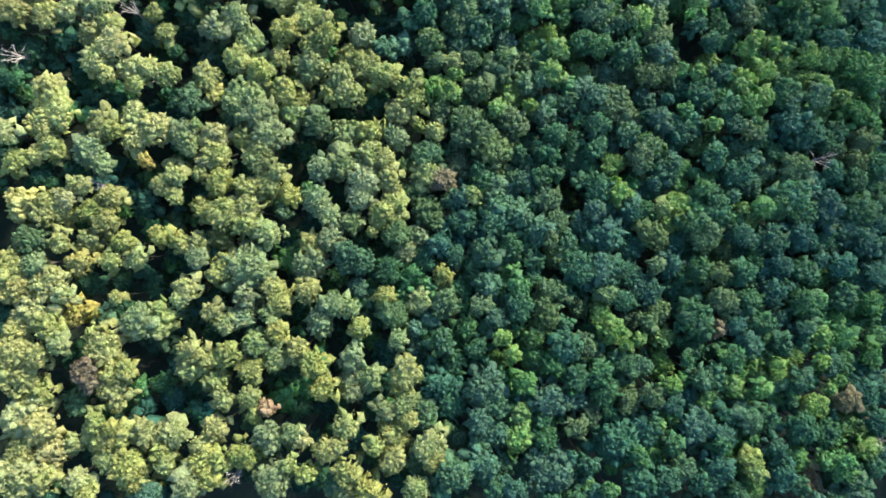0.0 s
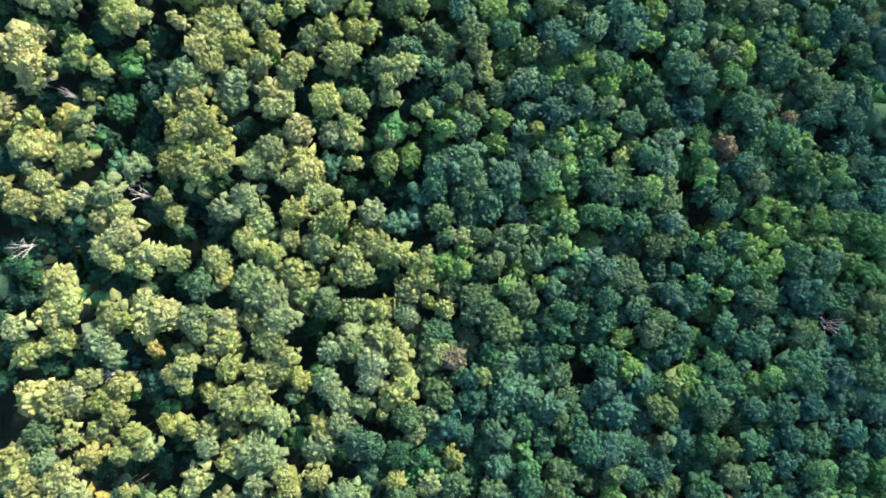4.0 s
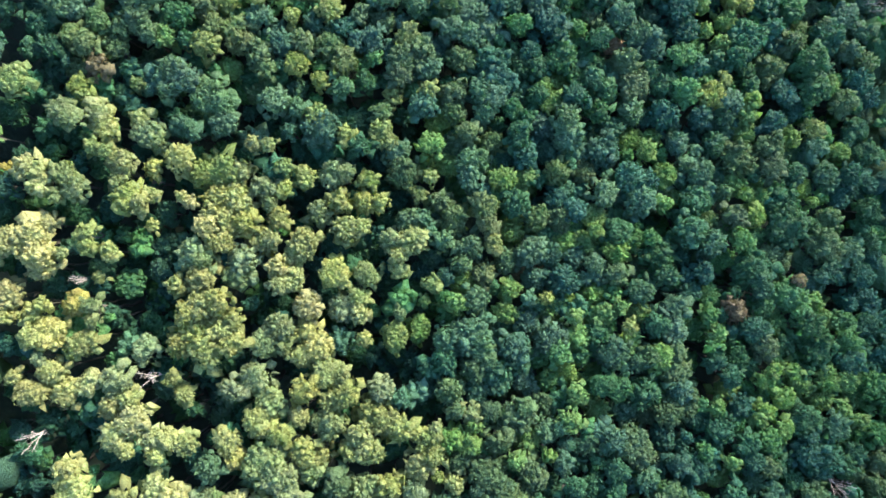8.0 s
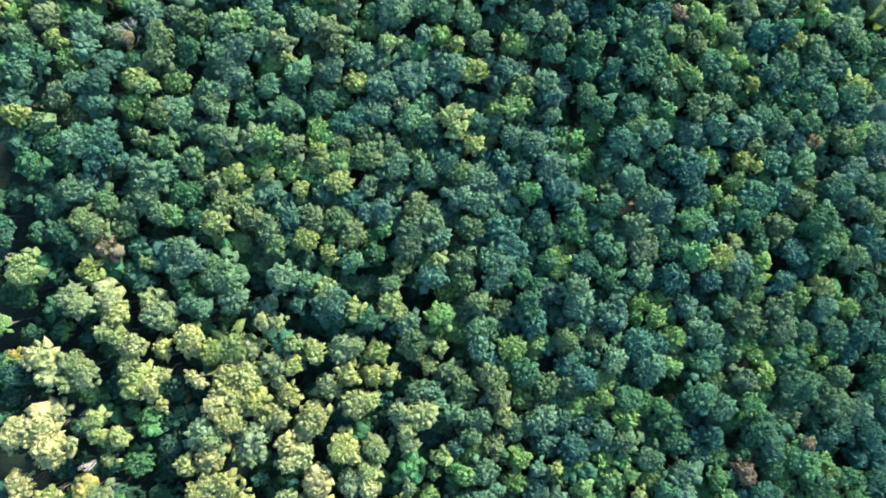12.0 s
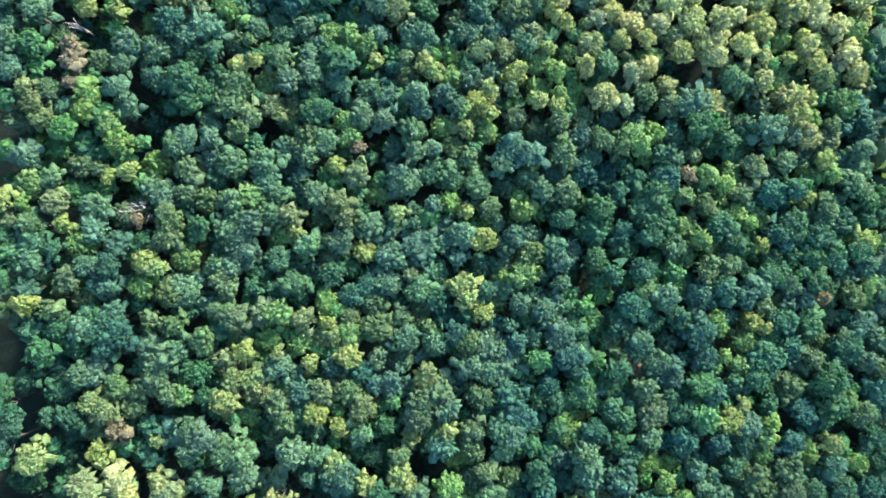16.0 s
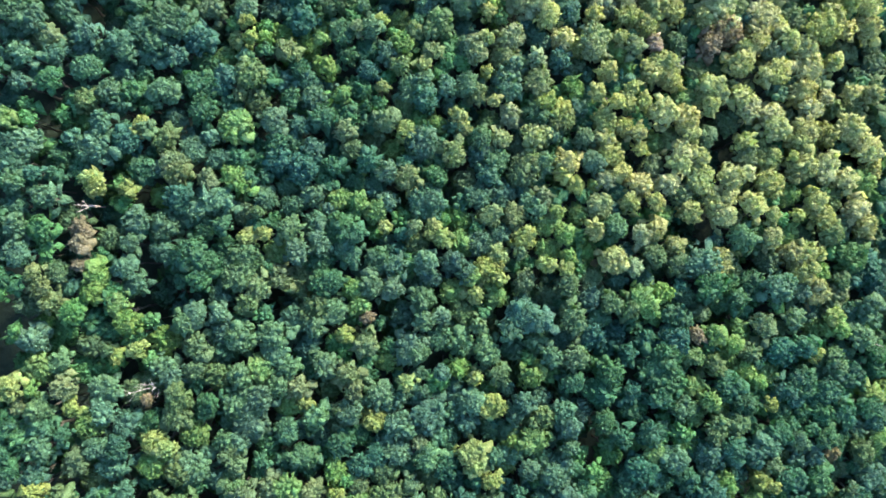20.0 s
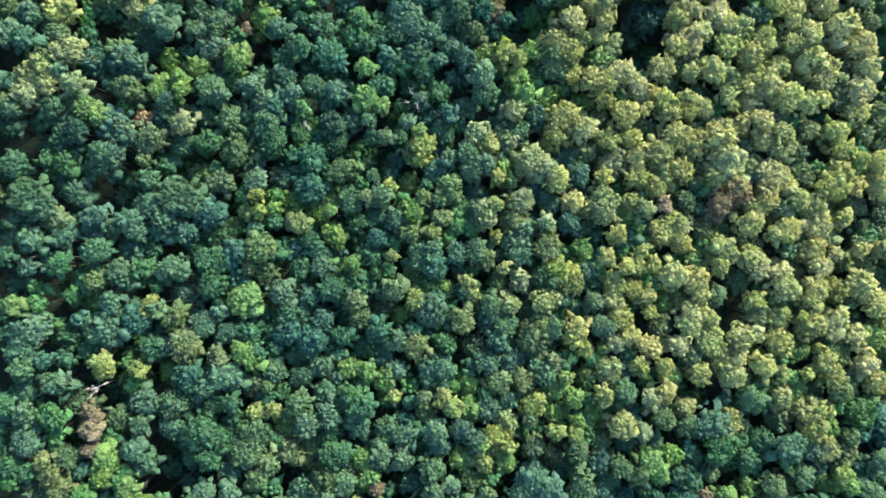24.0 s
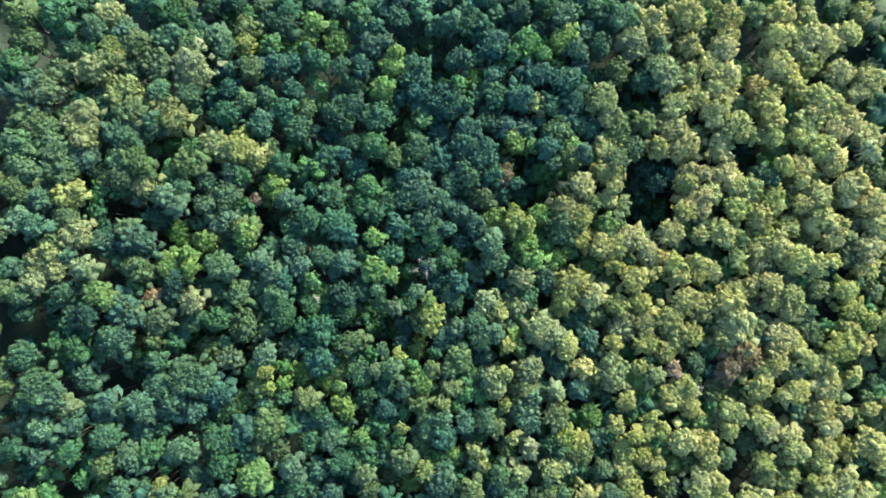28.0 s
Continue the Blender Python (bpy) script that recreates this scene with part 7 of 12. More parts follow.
tree("red_oak", "o", 0.0, -45.6, 153.6, 2.2)
tree("young_oak", "o", 0.0, -43.8, 171.3, 1.3)
tree("hickory_tree", "n", 0.0, -43.1, 156.7, 2.4)
tree("sassafras", "l", 0.0, -43.0, 142.1, 2.4)
tree("basswood", "s", 0.0, -42.3, 174.0, 2.2)
tree("young_oak", "z", 0.0, -42.2, 167.1, 1.3)
tree("red_oak", "m", 0.0, -41.6, 148.3, 3.1)
tree("basswood", "l", 2.8, -40.8, 163.3, 2.5)
tree("chestnut_oak", "m", 0.0, -40.5, 144.6, 2.4)
tree("black_oak", "n", 0.0, -39.6, 159.2, 2.2)
tree("elm", "s", 2.3, -39.3, 176.6, 2.5)
tree("elm", "s", 1.9, -38.1, 172.5, 2.5)
tree("chestnut_oak", "m", 0.0, -38.0, 141.9, 2.2)
tree("red_oak", "m", 0.0, -37.7, 168.1, 2.2)
tree("basswood", "s", 2.0, -37.7, 150.9, 2.5)
tree("black_oak", "o", 2.5, -37.1, 156.1, 2.5)
tree("red_oak", "m", 0.0, -36.6, 163.9, 2.2)
tree("ash_tree", "t", 0.0, -35.7, 179.3, 3.1)
tree("red_oak", "o", 2.4, -35.6, 159.9, 2.5)
tree("chestnut_oak", "s", 2.6, -34.9, 144.9, 2.5)
tree("elm", "s", 1.3, -33.8, 169.8, 2.5)
tree("chestnut_oak", "m", 0.0, -33.6, 174.5, 2.2)
tree("red_oak", "o", 0.0, -33.5, 153.2, 2.9)
tree("elm", "m", 0.0, -33.4, 149.0, 2.2)
tree("black_oak", "m", 0.0, -32.5, 165.4, 2.4)
tree("maple_tree", "g", 1.8, -32.0, 161.7, 2.5)
tree("maple_tree", "gg", 0.0, -31.9, 157.4, 2.4, -29.3, 159.0, 2.0)
tree("red_oak", "m", 0.0, -31.3, 142.6, 2.4)
tree("maple_tree", "g", 0.0, -30.5, 179.8, 2.0)
tree("red_oak", "m", 0.0, -30.3, 152.1, 2.7)
tree("maple_tree", "gg", 0.0, -29.4, 168.0, 3.1, -26.2, 166.9, 2.2)
tree("basswood", "l", 2.9, -29.3, 174.3, 2.5)
tree("young_oak", "z", 0.0, -27.7, 147.8, 1.6)
tree("ash_tree", "s", 0.0, -27.3, 163.7, 2.7)
tree("red_oak", "g", 2.9, -26.7, 177.9, 2.5)
tree("black_oak", "nn", 0.0, -26.6, 140.9, 2.4, -26.1, 138.2, 2.0)
tree("sassafras", "l", 1.9, -26.4, 156.6, 2.5)
tree("sassafras", "l", 0.0, -25.7, 173.4, 2.0)
tree("basswood", "l", 0.0, -25.1, 153.0, 2.0)
tree("red_oak", "n", 0.0, -23.5, 146.6, 2.2)
tree("cherry_tree", "b", 0.0, -23.0, 151.4, 1.3)
tree("sassafras", "l", 1.6, -22.5, 171.1, 2.5)
tree("chestnut_oak", "m", 0.0, -22.5, 157.8, 2.7)
tree("elm", "s", 2.6, -22.4, 176.5, 2.5)
tree("elm", "ss", 0.0, -22.0, 162.6, 3.1, -18.7, 160.9, 2.2)
tree("sassafras", "l", 2.2, -20.6, 142.2, 2.5)
tree("elm", "m", 0.0, -19.9, 179.8, 2.3)
tree("ash_tree", "m", 0.0, -19.9, 173.9, 1.8)
tree("young_tree", "z", 0.0, -19.8, 168.5, 1.6)
tree("elm", "m", 0.0, -18.7, 156.6, 2.0)
tree("beech_tree", "t", 0.0, -17.7, 164.2, 2.0)
tree("hickory_tree", "n", 0.0, -16.6, 178.2, 2.5)
tree("ash_tree", "s", 2.2, -16.4, 152.1, 2.5)
tree("ash_tree", "mm", 0.0, -15.0, 145.3, 3.4, -13.4, 144.2, 2.5)
tree("ash_tree", "s", 2.9, -14.8, 158.2, 2.5)
tree("young_oak", "n", 0.0, -14.5, 168.5, 1.6)
tree("chestnut_oak", "o", 1.4, -14.0, 164.9, 2.5)
tree("basswood", "ss", 0.0, -12.3, 172.8, 3.5, -11.2, 174.4, 2.0)
tree("elm", "m", 0.0, -12.3, 161.4, 2.5)
tree("red_oak", "mm", 0.0, -12.3, 154.4, 2.7, -12.8, 150.6, 2.3)
tree("sapling", "zz", 0.0, -11.2, 167.9, 1.8, -9.0, 166.2, 1.8)
tree("ash_tree", "s", 0.0, -11.2, 158.7, 2.0)
tree("beech_tree", "g", 0.0, -10.1, 178.8, 2.0)
tree("elm", "s", 1.5, -9.9, 146.7, 2.5)
tree("young_oak", "s", 0.0, -9.0, 140.8, 1.8)
tree("young_oak", "m", 0.0, -9.0, 151.6, 1.6)
tree("sassafras", "l", 1.9, -6.9, 155.6, 2.5)
tree("basswood", "ss", 0.0, -6.8, 161.9, 2.7, -4.7, 159.7, 2.0)
tree("elm", "m", 0.0, -5.8, 145.6, 2.9)
tree("sassafras", "l", 3.0, -5.6, 170.0, 2.5)
tree("basswood", "l", 1.2, -5.6, 165.8, 2.5)
tree("sassafras", "l", 1.2, -5.5, 141.0, 2.5)
tree("red_oak", "o", 1.7, -5.2, 151.8, 2.5)
tree("young_tree", "o", 3.0, -5.1, 177.9, 2.5)
tree("sapling", "l", 0.0, -3.6, 159.1, 1.8)
tree("sapling", "o", 0.0, -2.5, 149.3, 1.8)
tree("tulip_tree", "z", 0.0, -2.5, 155.3, 2.0)
tree("chestnut_oak", "s", 1.8, -1.9, 175.0, 2.5)
tree("elm", "s", 0.0, -1.3, 165.1, 2.5)
tree("ash_tree", "m", 0.0, -0.3, 144.9, 3.0)
tree("hickory_tree", "n", 0.0, -0.2, 171.1, 2.5)
tree("chestnut_oak", "s", 0.0, -0.2, 178.8, 2.3)
tree("tulip_tree", "zz", 0.0, 0.3, 160.1, 2.7, 2.0, 158.5, 1.6)
tree("maple_tree", "l", 2.3, 1.4, 155.0, 2.5)
tree("basswood", "k", 0.0, 2.0, 163.4, 2.3)
tree("basswood", "s", 1.4, 2.2, 167.3, 2.5)
tree("ash_tree", "s", 1.3, 3.0, 175.5, 2.5)
tree("ash_tree", "s", 1.9, 4.9, 144.5, 2.5)
tree("hickory_tree", "n", 0.0, 5.3, 171.1, 2.5)
tree("ash_tree", "sss", 0.0, 6.4, 151.3, 3.5, 4.1, 149.2, 2.3, 9.7, 150.2, 2.3)
tree("red_oak", "n", 0.0, 6.4, 163.9, 1.8)
tree("sassafras", "z", 0.0, 6.4, 166.7, 2.5)
tree("black_oak", "o", 0.0, 6.5, 179.9, 3.2)
tree("hickory_tree", "n", 0.0, 6.9, 157.9, 2.5)
tree("ash_tree", "m", 0.0, 8.7, 173.3, 2.8)
tree("black_oak", "m", 0.0, 9.7, 145.8, 3.0)
tree("sassafras", "z", 0.0, 10.9, 161.1, 1.7)
tree("hickory_tree", "n", 0.0, 10.9, 174.4, 2.1)
tree("maple_tree", "l", 1.4, 11.0, 169.0, 2.5)
tree("chestnut_oak", "o", 2.8, 11.2, 155.2, 2.5)
tree("elm", "s", 0.0, 11.9, 143.5, 2.3)
tree("young_tree", "l", 3.1, 12.1, 164.6, 2.5)
tree("young_tree", "z", 0.0, 13.7, 171.6, 1.4)
tree("maple_tree", "l", 3.0, 14.6, 175.5, 2.5)
tree("elm", "s", 1.7, 14.6, 146.4, 2.5)
tree("sassafras", "l", 0.0, 14.8, 167.2, 2.1)
tree("young_tree", "z", 0.0, 15.4, 160.0, 1.5)
tree("chestnut_oak", "o", 0.0, 15.9, 157.2, 2.5)
tree("sapling", "l", 0.0, 15.9, 162.7, 1.4)
tree("ash_tree", "m", 0.0, 16.4, 150.6, 3.0)
tree("black_oak", "o", 0.0, 17.5, 143.4, 2.3)
tree("hickory_tree", "y", 0.0, 17.7, 177.2, 1.9)
tree("maple_tree", "l", 2.6, 18.1, 171.0, 2.5)
tree("basswood", "l", 2.8, 19.6, 163.4, 2.5)
tree("elm", "s", 1.4, 19.9, 154.1, 2.5)
tree("hornbeam", "g", 3.2, 20.2, 140.7, 2.5)
tree("black_oak", "o", 1.5, 20.9, 158.3, 2.5)
tree("beech_tree", "t", 0.0, 21.0, 146.6, 2.8)
tree("maple_tree", "y", 0.0, 21.1, 167.7, 1.9)
tree("young_tree", "z", 0.0, 21.1, 177.2, 1.6)
tree("white_oak", "k", 0.0, 22.2, 173.2, 2.6)
tree("elm", "s", 2.7, 22.9, 150.5, 2.5)
tree("white_oak", "k", 0.0, 23.4, 178.8, 1.9)
tree("black_oak", "m", 0.0, 24.4, 154.3, 2.5)
tree("tulip_tree", "p", 0.0, 24.5, 162.7, 2.6)
tree("red_oak", "m", 0.0, 25.6, 168.8, 2.6)
tree("young_tree", "s", 3.1, 25.7, 158.6, 2.5)
tree("elm", "s", 3.0, 26.0, 176.2, 2.5)
tree("beech_tree", "t", 2.4, 26.1, 147.8, 2.5)
tree("hickory_tree", "y", 0.0, 26.8, 180.0, 1.9)
tree("black_oak", "t", 0.0, 27.8, 143.7, 2.1)
tree("chestnut_oak", "o", 0.0, 27.8, 152.0, 2.1)
tree("hickory_tree", "y", 0.0, 28.5, 173.2, 2.1)
tree("basswood", "k", 0.0, 29.0, 160.4, 1.9)
tree("sassafras", "ll", 0.0, 30.1, 154.2, 2.6, 31.9, 152.5, 1.9)
tree("basswood", "k", 0.0, 30.2, 166.5, 1.9)
tree("tulip_tree", "c", 0.0, 30.3, 177.7, 2.3)
tree("ash_tree", "t", 2.4, 31.6, 146.0, 2.5)
tree("hornbeam", "s", 3.0, 32.0, 158.0, 2.5)
tree("maple_tree", "y", 0.0, 33.1, 167.6, 2.6)
tree("young_oak", "y", 0.0, 33.2, 173.8, 1.6)
tree("red_oak", "o", 0.0, 33.7, 163.1, 2.7)
tree("sassafras", "l", 1.5, 34.9, 154.7, 2.5)
tree("basswood", "c", 0.0, 36.1, 177.7, 2.1)
tree("basswood", "l", 1.6, 36.4, 171.0, 2.5)
tree("beech_tree", "t", 0.0, 37.1, 146.3, 2.8)
tree("tulip_tree", "p", 0.0, 37.8, 165.3, 2.1)
tree("basswood", "s", 0.0, 38.3, 150.7, 3.0)
tree("hickory_tree", "n", 2.3, 38.9, 175.5, 2.5)
tree("chestnut_oak", "o", 1.7, 39.0, 161.7, 2.5)
tree("ash_tree", "s", 2.2, 40.0, 155.4, 2.5)
tree("white_oak", "p", 0.0, 40.7, 172.1, 2.1)
tree("black_oak", "o", 0.0, 41.7, 142.8, 2.1)
tree("cherry_tree", "b", 0.0, 41.8, 147.3, 1.6)
tree("tulip_tree", "p", 0.0, 43.1, 178.3, 3.0)
tree("elm", "mm", 0.0, 43.6, 160.8, 3.4, 45.4, 158.5, 2.4)
tree("black_oak", "o", 2.6, 44.0, 151.5, 2.5)
tree("beech_tree", "g", 0.0, 44.8, 157.3, 3.1)
tree("chestnut_oak", "o", 0.0, 45.3, 140.4, 2.4)
tree("sassafras", "l", 0.0, 46.5, 147.1, 2.4)
tree("basswood", "cc", 0.0, 46.7, 174.3, 3.1, 47.3, 170.9, 2.6)
tree("maple_tree", "g", 2.3, 47.6, 153.5, 2.5)
tree("hickory_tree", "p", 0.0, 47.8, 161.8, 2.8)
tree("maple_tree", "l", 2.4, 48.9, 141.7, 2.5)
tree("white_oak", "c", 0.0, 49.1, 174.9, 1.9)
tree("white_oak", "p", 0.0, 49.1, 178.9, 2.6)
tree("red_oak", "g", 1.9, 49.5, 157.3, 2.5)
tree("sassafras", "l", 0.0, 50.1, 144.8, 1.9)
tree("maple_tree", "g", 0.0, 51.4, 153.8, 2.3)
tree("red_oak", "m", 0.0, 51.4, 166.9, 2.8)
tree("maple_tree", "l", 1.5, 52.4, 147.4, 2.5)
tree("hickory_tree", "n", 0.0, 53.7, 143.5, 2.4)
tree("white_oak", "c", 0.0, 53.9, 173.2, 2.4)
tree("black_oak", "g", 1.6, 54.5, 158.0, 2.5)
tree("red_oak", "g", 2.0, 55.3, 153.7, 2.5)
tree("hornbeam", "l", 3.1, 55.5, 168.9, 2.5)
tree("black_oak", "o", 0.0, 56.2, 149.1, 2.4)
tree("tulip_tree", "p", 0.0, 57.6, 178.3, 3.3)
tree("black_oak", "o", 2.4, 58.2, 161.5, 2.5)
tree("maple_tree", "y", 0.0, 58.6, 171.4, 1.9)
tree("hickory_tree", "p", 0.0, 58.8, 166.3, 2.2)
tree("ash_tree", "t", 0.0, 59.9, 143.3, 3.1)
tree("sapling", "v", 0.0, 60.0, 152.5, 1.4)
tree("ash_tree", "m", 0.0, 60.0, 155.9, 3.1)
tree("chestnut_oak", "o", 2.4, 60.1, 147.9, 2.5)
tree("hornbeam", "l", 3.0, 62.4, 175.7, 2.5)
tree("young_tree", "l", 3.2, 63.1, 167.4, 2.5)
tree("chestnut_oak", "m", 0.0, 63.7, 150.1, 2.4)
tree("white_oak", "p", 0.0, 63.8, 162.7, 2.4)
tree("sapling", "y", 0.0, 63.8, 171.4, 1.7)
tree("beech_tree", "g", 0.0, 64.9, 144.3, 2.2)
tree("chestnut_oak", "m", 0.0, 65.0, 155.2, 2.6)
tree("white_oak", "p", 0.0, 65.0, 159.3, 3.4)
tree("white_oak", "p", 0.0, 66.3, 163.9, 2.2)
tree("chestnut_oak", "o", 2.9, 67.4, 178.0, 2.5)
tree("young_oak", "z", 0.0, 67.5, 143.0, 1.7)
tree("red_oak", "o", 2.7, 67.5, 167.6, 2.5)
tree("tulip_tree", "p", 0.0, 67.6, 174.3, 2.2)
tree("basswood", "s", 2.1, 67.7, 151.4, 2.5)
tree("maple_tree", "l", 1.8, 68.7, 147.5, 2.5)
tree("young_oak", "y", 0.0, 68.9, 163.2, 1.7)
tree("white_oak", "p", 0.0, 69.5, 155.7, 2.7)
tree("basswood", "l", 2.9, 70.0, 160.1, 2.5)
tree("tulip_tree", "y", 0.0, 70.2, 170.8, 2.7)
tree("hickory_tree", "n", 0.0, 71.5, 167.3, 2.2)
tree("sapling", "z", 0.0, 72.1, 150.4, 1.7)
tree("elm", "m", 0.0, 72.7, 141.6, 2.7)
tree("hickory_tree", "n", 1.5, 73.4, 174.6, 2.5)
tree("sassafras", "l", 0.0, 74.0, 147.4, 2.2)
tree("hickory_tree", "nn", 0.0, 74.1, 155.0, 2.7, 72.7, 152.1, 2.4)
tree("young_tree", "o", 0.0, 74.1, 157.9, 1.7)
tree("basswood", "c", 0.0, 75.4, 178.9, 2.4)
tree("red_oak", "o", 2.6, 75.6, 169.1, 2.5)
tree("sassafras", "v", 0.0, 76.7, 162.5, 3.3)
tree("elm", "s", 2.0, 76.9, 151.1, 2.5)
tree("chestnut_oak", "m", 0.0, 78.1, 146.0, 3.2)
tree("white_oak", "c", 0.0, 78.1, 173.1, 2.4)
tree("sassafras", "l", 1.5, 79.5, 178.0, 2.5)
tree("tulip_tree", "p", 0.0, 80.1, 169.5, 2.5)
tree("red_oak", "m", 0.0, 80.8, 153.0, 2.2)
tree("ash_tree", "t", 0.0, 80.8, 158.9, 2.2)
tree("maple_tree", "g", 0.0, 81.5, 143.5, 2.5)
tree("red_oak", "o", 2.3, 83.3, 171.3, 2.5)
tree("sassafras", "l", 2.5, 83.3, 175.8, 2.5)
tree("elm", "s", 2.4, 83.4, 148.6, 2.5)
tree("hornbeam", "o", 3.1, 83.7, 164.4, 2.5)
tree("black_oak", "t", 1.8, 83.7, 156.0, 2.5)
tree("black_oak", "g", 2.3, 87.8, 143.4, 2.5)
# trees from y = 180 m on
tree("young_tree", "oo", 1.4, -89.8, 207.9, 1.6, -87.9, 206.3, 1.5)
tree("young_tree", "dd", 1.4, -88.8, 195.1, 1.6, -86.6, 195.9, 1.6)
tree("sapling", "d", 3.0, -88.2, 218.8, 1.8)
tree("chestnut_oak", "o", 2.6, -87.9, 210.4, 1.9)
tree("red_oak", "gdg", 2.3, -86.9, 185.7, 2.0, -85.1, 183.2, 1.9, -87.1, 181.7, 1.8)
tree("hornbeam", "d", 4.0, -85.3, 187.6, 2.1)
tree("maple_tree", "g", 0.0, -85.1, 211.4, 2.2)
tree("young_oak", "l", 0.0, -84.9, 187.7, 1.6)
tree("red_oak", "g", 0.0, -84.5, 206.9, 2.2)
tree("basswood", "s", 0.0, -83.7, 193.6, 1.8)
tree("elm", "ss", 0.0, -82.9, 206.1, 3.5, -81.2, 204.2, 2.5)
tree("ash_tree", "mm", 0.0, -82.6, 198.6, 2.4, -83.9, 200.0, 1.8)
tree("black_oak", "m", 0.0, -81.8, 182.9, 2.4)
tree("hickory_tree", "n", 0.0, -79.9, 202.3, 2.3)
tree("beech_tree", "g", 2.4, -78.9, 212.4, 2.5)
tree("red_oak", "g", 0.0, -78.0, 194.4, 2.0)
tree("basswood", "s", 0.0, -77.7, 199.0, 2.1)
tree("hornbeam", "v", 3.0, -77.7, 188.8, 1.5)
tree("maple_tree", "g", 2.1, -77.6, 181.1, 2.5)
tree("elm", "s", 2.1, -76.8, 206.9, 2.5)
tree("hornbeam", "d", 0.0, -76.6, 218.4, 2.5)
tree("beech_tree", "v", 2.7, -74.5, 187.4, 2.5)
tree("basswood", "s", 0.0, -73.1, 203.3, 2.3)
tree("basswood", "s", 0.0, -72.9, 196.9, 2.7)
tree("chestnut_oak", "o", 0.0, -72.8, 191.6, 1.9)
tree("ash_tree", "mm", 0.0, -72.2, 183.6, 3.0, -73.4, 182.1, 2.3)
tree("basswood", "sss", 0.0, -71.3, 217.9, 3.6, -72.1, 213.7, 2.9, -70.3, 214.4, 2.3)
tree("hickory_tree", "n", 0.0, -70.6, 219.5, 2.1)
tree("elm", "s", 0.0, -70.5, 187.2, 1.9)
tree("ash_tree", "m", 0.0, -68.9, 192.8, 2.5)
tree("chestnut_oak", "s", 0.0, -68.3, 190.3, 1.9)
tree("ash_tree", "s", 1.9, -68.3, 197.0, 2.5)
tree("basswood", "ss", 0.0, -68.2, 202.6, 2.5, -66.8, 200.1, 1.9)
tree("black_oak", "t", 0.0, -66.4, 183.7, 2.5)
tree("maple_tree", "g", 0.0, -65.2, 193.4, 2.3)
tree("elm", "s", 1.4, -64.9, 205.5, 2.5)
tree("red_oak", "oo", 0.0, -64.9, 216.4, 3.0, -65.7, 213.7, 1.7)
tree("basswood", "s", 0.0, -64.7, 209.6, 2.3)
tree("hickory_tree", "z", 0.0, -64.2, 186.8, 1.9)
tree("sapling", "o", 0.0, -62.8, 185.8, 1.5)
tree("basswood", "ss", 0.0, -61.8, 202.9, 2.6, -58.9, 200.5, 2.3)
tree("chestnut_oak", "mm", 0.0, -60.6, 194.1, 2.5, -59.2, 192.6, 1.7)
tree("ash_tree", "s", 2.8, -60.5, 216.5, 2.5)
tree("black_oak", "o", 0.0, -60.4, 184.3, 2.1)
tree("basswood", "ss", 0.0, -59.9, 206.7, 3.7, -57.0, 205.3, 2.6)
tree("chestnut_oak", "s", 2.6, -59.4, 188.6, 2.5)
tree("hickory_tree", "nn", 0.0, -58.5, 180.7, 2.4, -57.5, 178.7, 2.1)
tree("chestnut_oak", "o", 2.5, -56.6, 210.4, 2.5)
tree("ash_tree", "s", 1.9, -55.6, 182.9, 2.5)
tree("black_oak", "g", 0.0, -54.9, 216.6, 2.4)
tree("beech_tree", "g", 2.1, -54.3, 198.8, 2.5)
tree("beech_tree", "t", 0.0, -54.1, 203.3, 2.4)
tree("maple_tree", "gg", 0.0, -53.5, 194.4, 3.0, -54.9, 195.4, 2.0)
tree("maple_tree", "g", 0.0, -52.9, 190.2, 2.5)
tree("ash_tree", "m", 0.0, -52.8, 184.9, 1.8)
tree("chestnut_oak", "o", 0.0, -52.5, 209.5, 2.2)
tree("basswood", "s", 1.8, -51.1, 181.4, 2.5)
tree("chestnut_oak", "o", 0.0, -50.9, 215.3, 3.3)
tree("maple_tree", "l", 2.6, -50.7, 201.1, 2.5)
tree("sapling", "t", 0.0, -50.5, 195.0, 1.5)
tree("elm", "s", 0.0, -49.1, 197.1, 2.2)
tree("young_tree", "z", 0.0, -48.4, 204.3, 1.5)
tree("young_oak", "n", 0.0, -47.5, 193.7, 1.5)
tree("sassafras", "ll", 0.0, -47.4, 187.6, 3.1, -48.9, 186.6, 1.7)
tree("elm", "m", 0.0, -47.1, 210.4, 2.4)
tree("maple_tree", "g", 0.0, -46.9, 180.8, 2.4)
tree("elm", "s", 0.0, -46.1, 200.4, 1.8)
tree("young_tree", "zz", 0.0, -45.7, 207.4, 1.3, -45.5, 204.0, 1.5)
tree("red_oak", "o", 0.0, -45.1, 197.3, 2.9)
tree("maple_tree", "gg", 0.0, -43.8, 216.7, 3.1, -44.9, 220.5, 2.2)
tree("black_oak", "o", 2.1, -43.7, 192.5, 2.5)
tree("young_oak", "l", 0.0, -43.1, 204.8, 1.3)
tree("chestnut_oak", "s", 2.8, -42.2, 210.9, 2.5)
tree("young_oak", "g", 0.0, -42.1, 202.2, 1.6)
tree("young_oak", "g", 0.0, -42.0, 197.3, 1.8)
tree("black_oak", "m", 0.0, -40.9, 188.3, 2.7)
tree("beech_tree", "g", 0.0, -40.9, 184.0, 2.4)
tree("young_tree", "l", 3.0, -40.2, 205.6, 2.5)
tree("beech_tree", "t", 0.0, -39.8, 180.8, 2.9)
tree("maple_tree", "v", 2.7, -38.9, 219.6, 2.5)
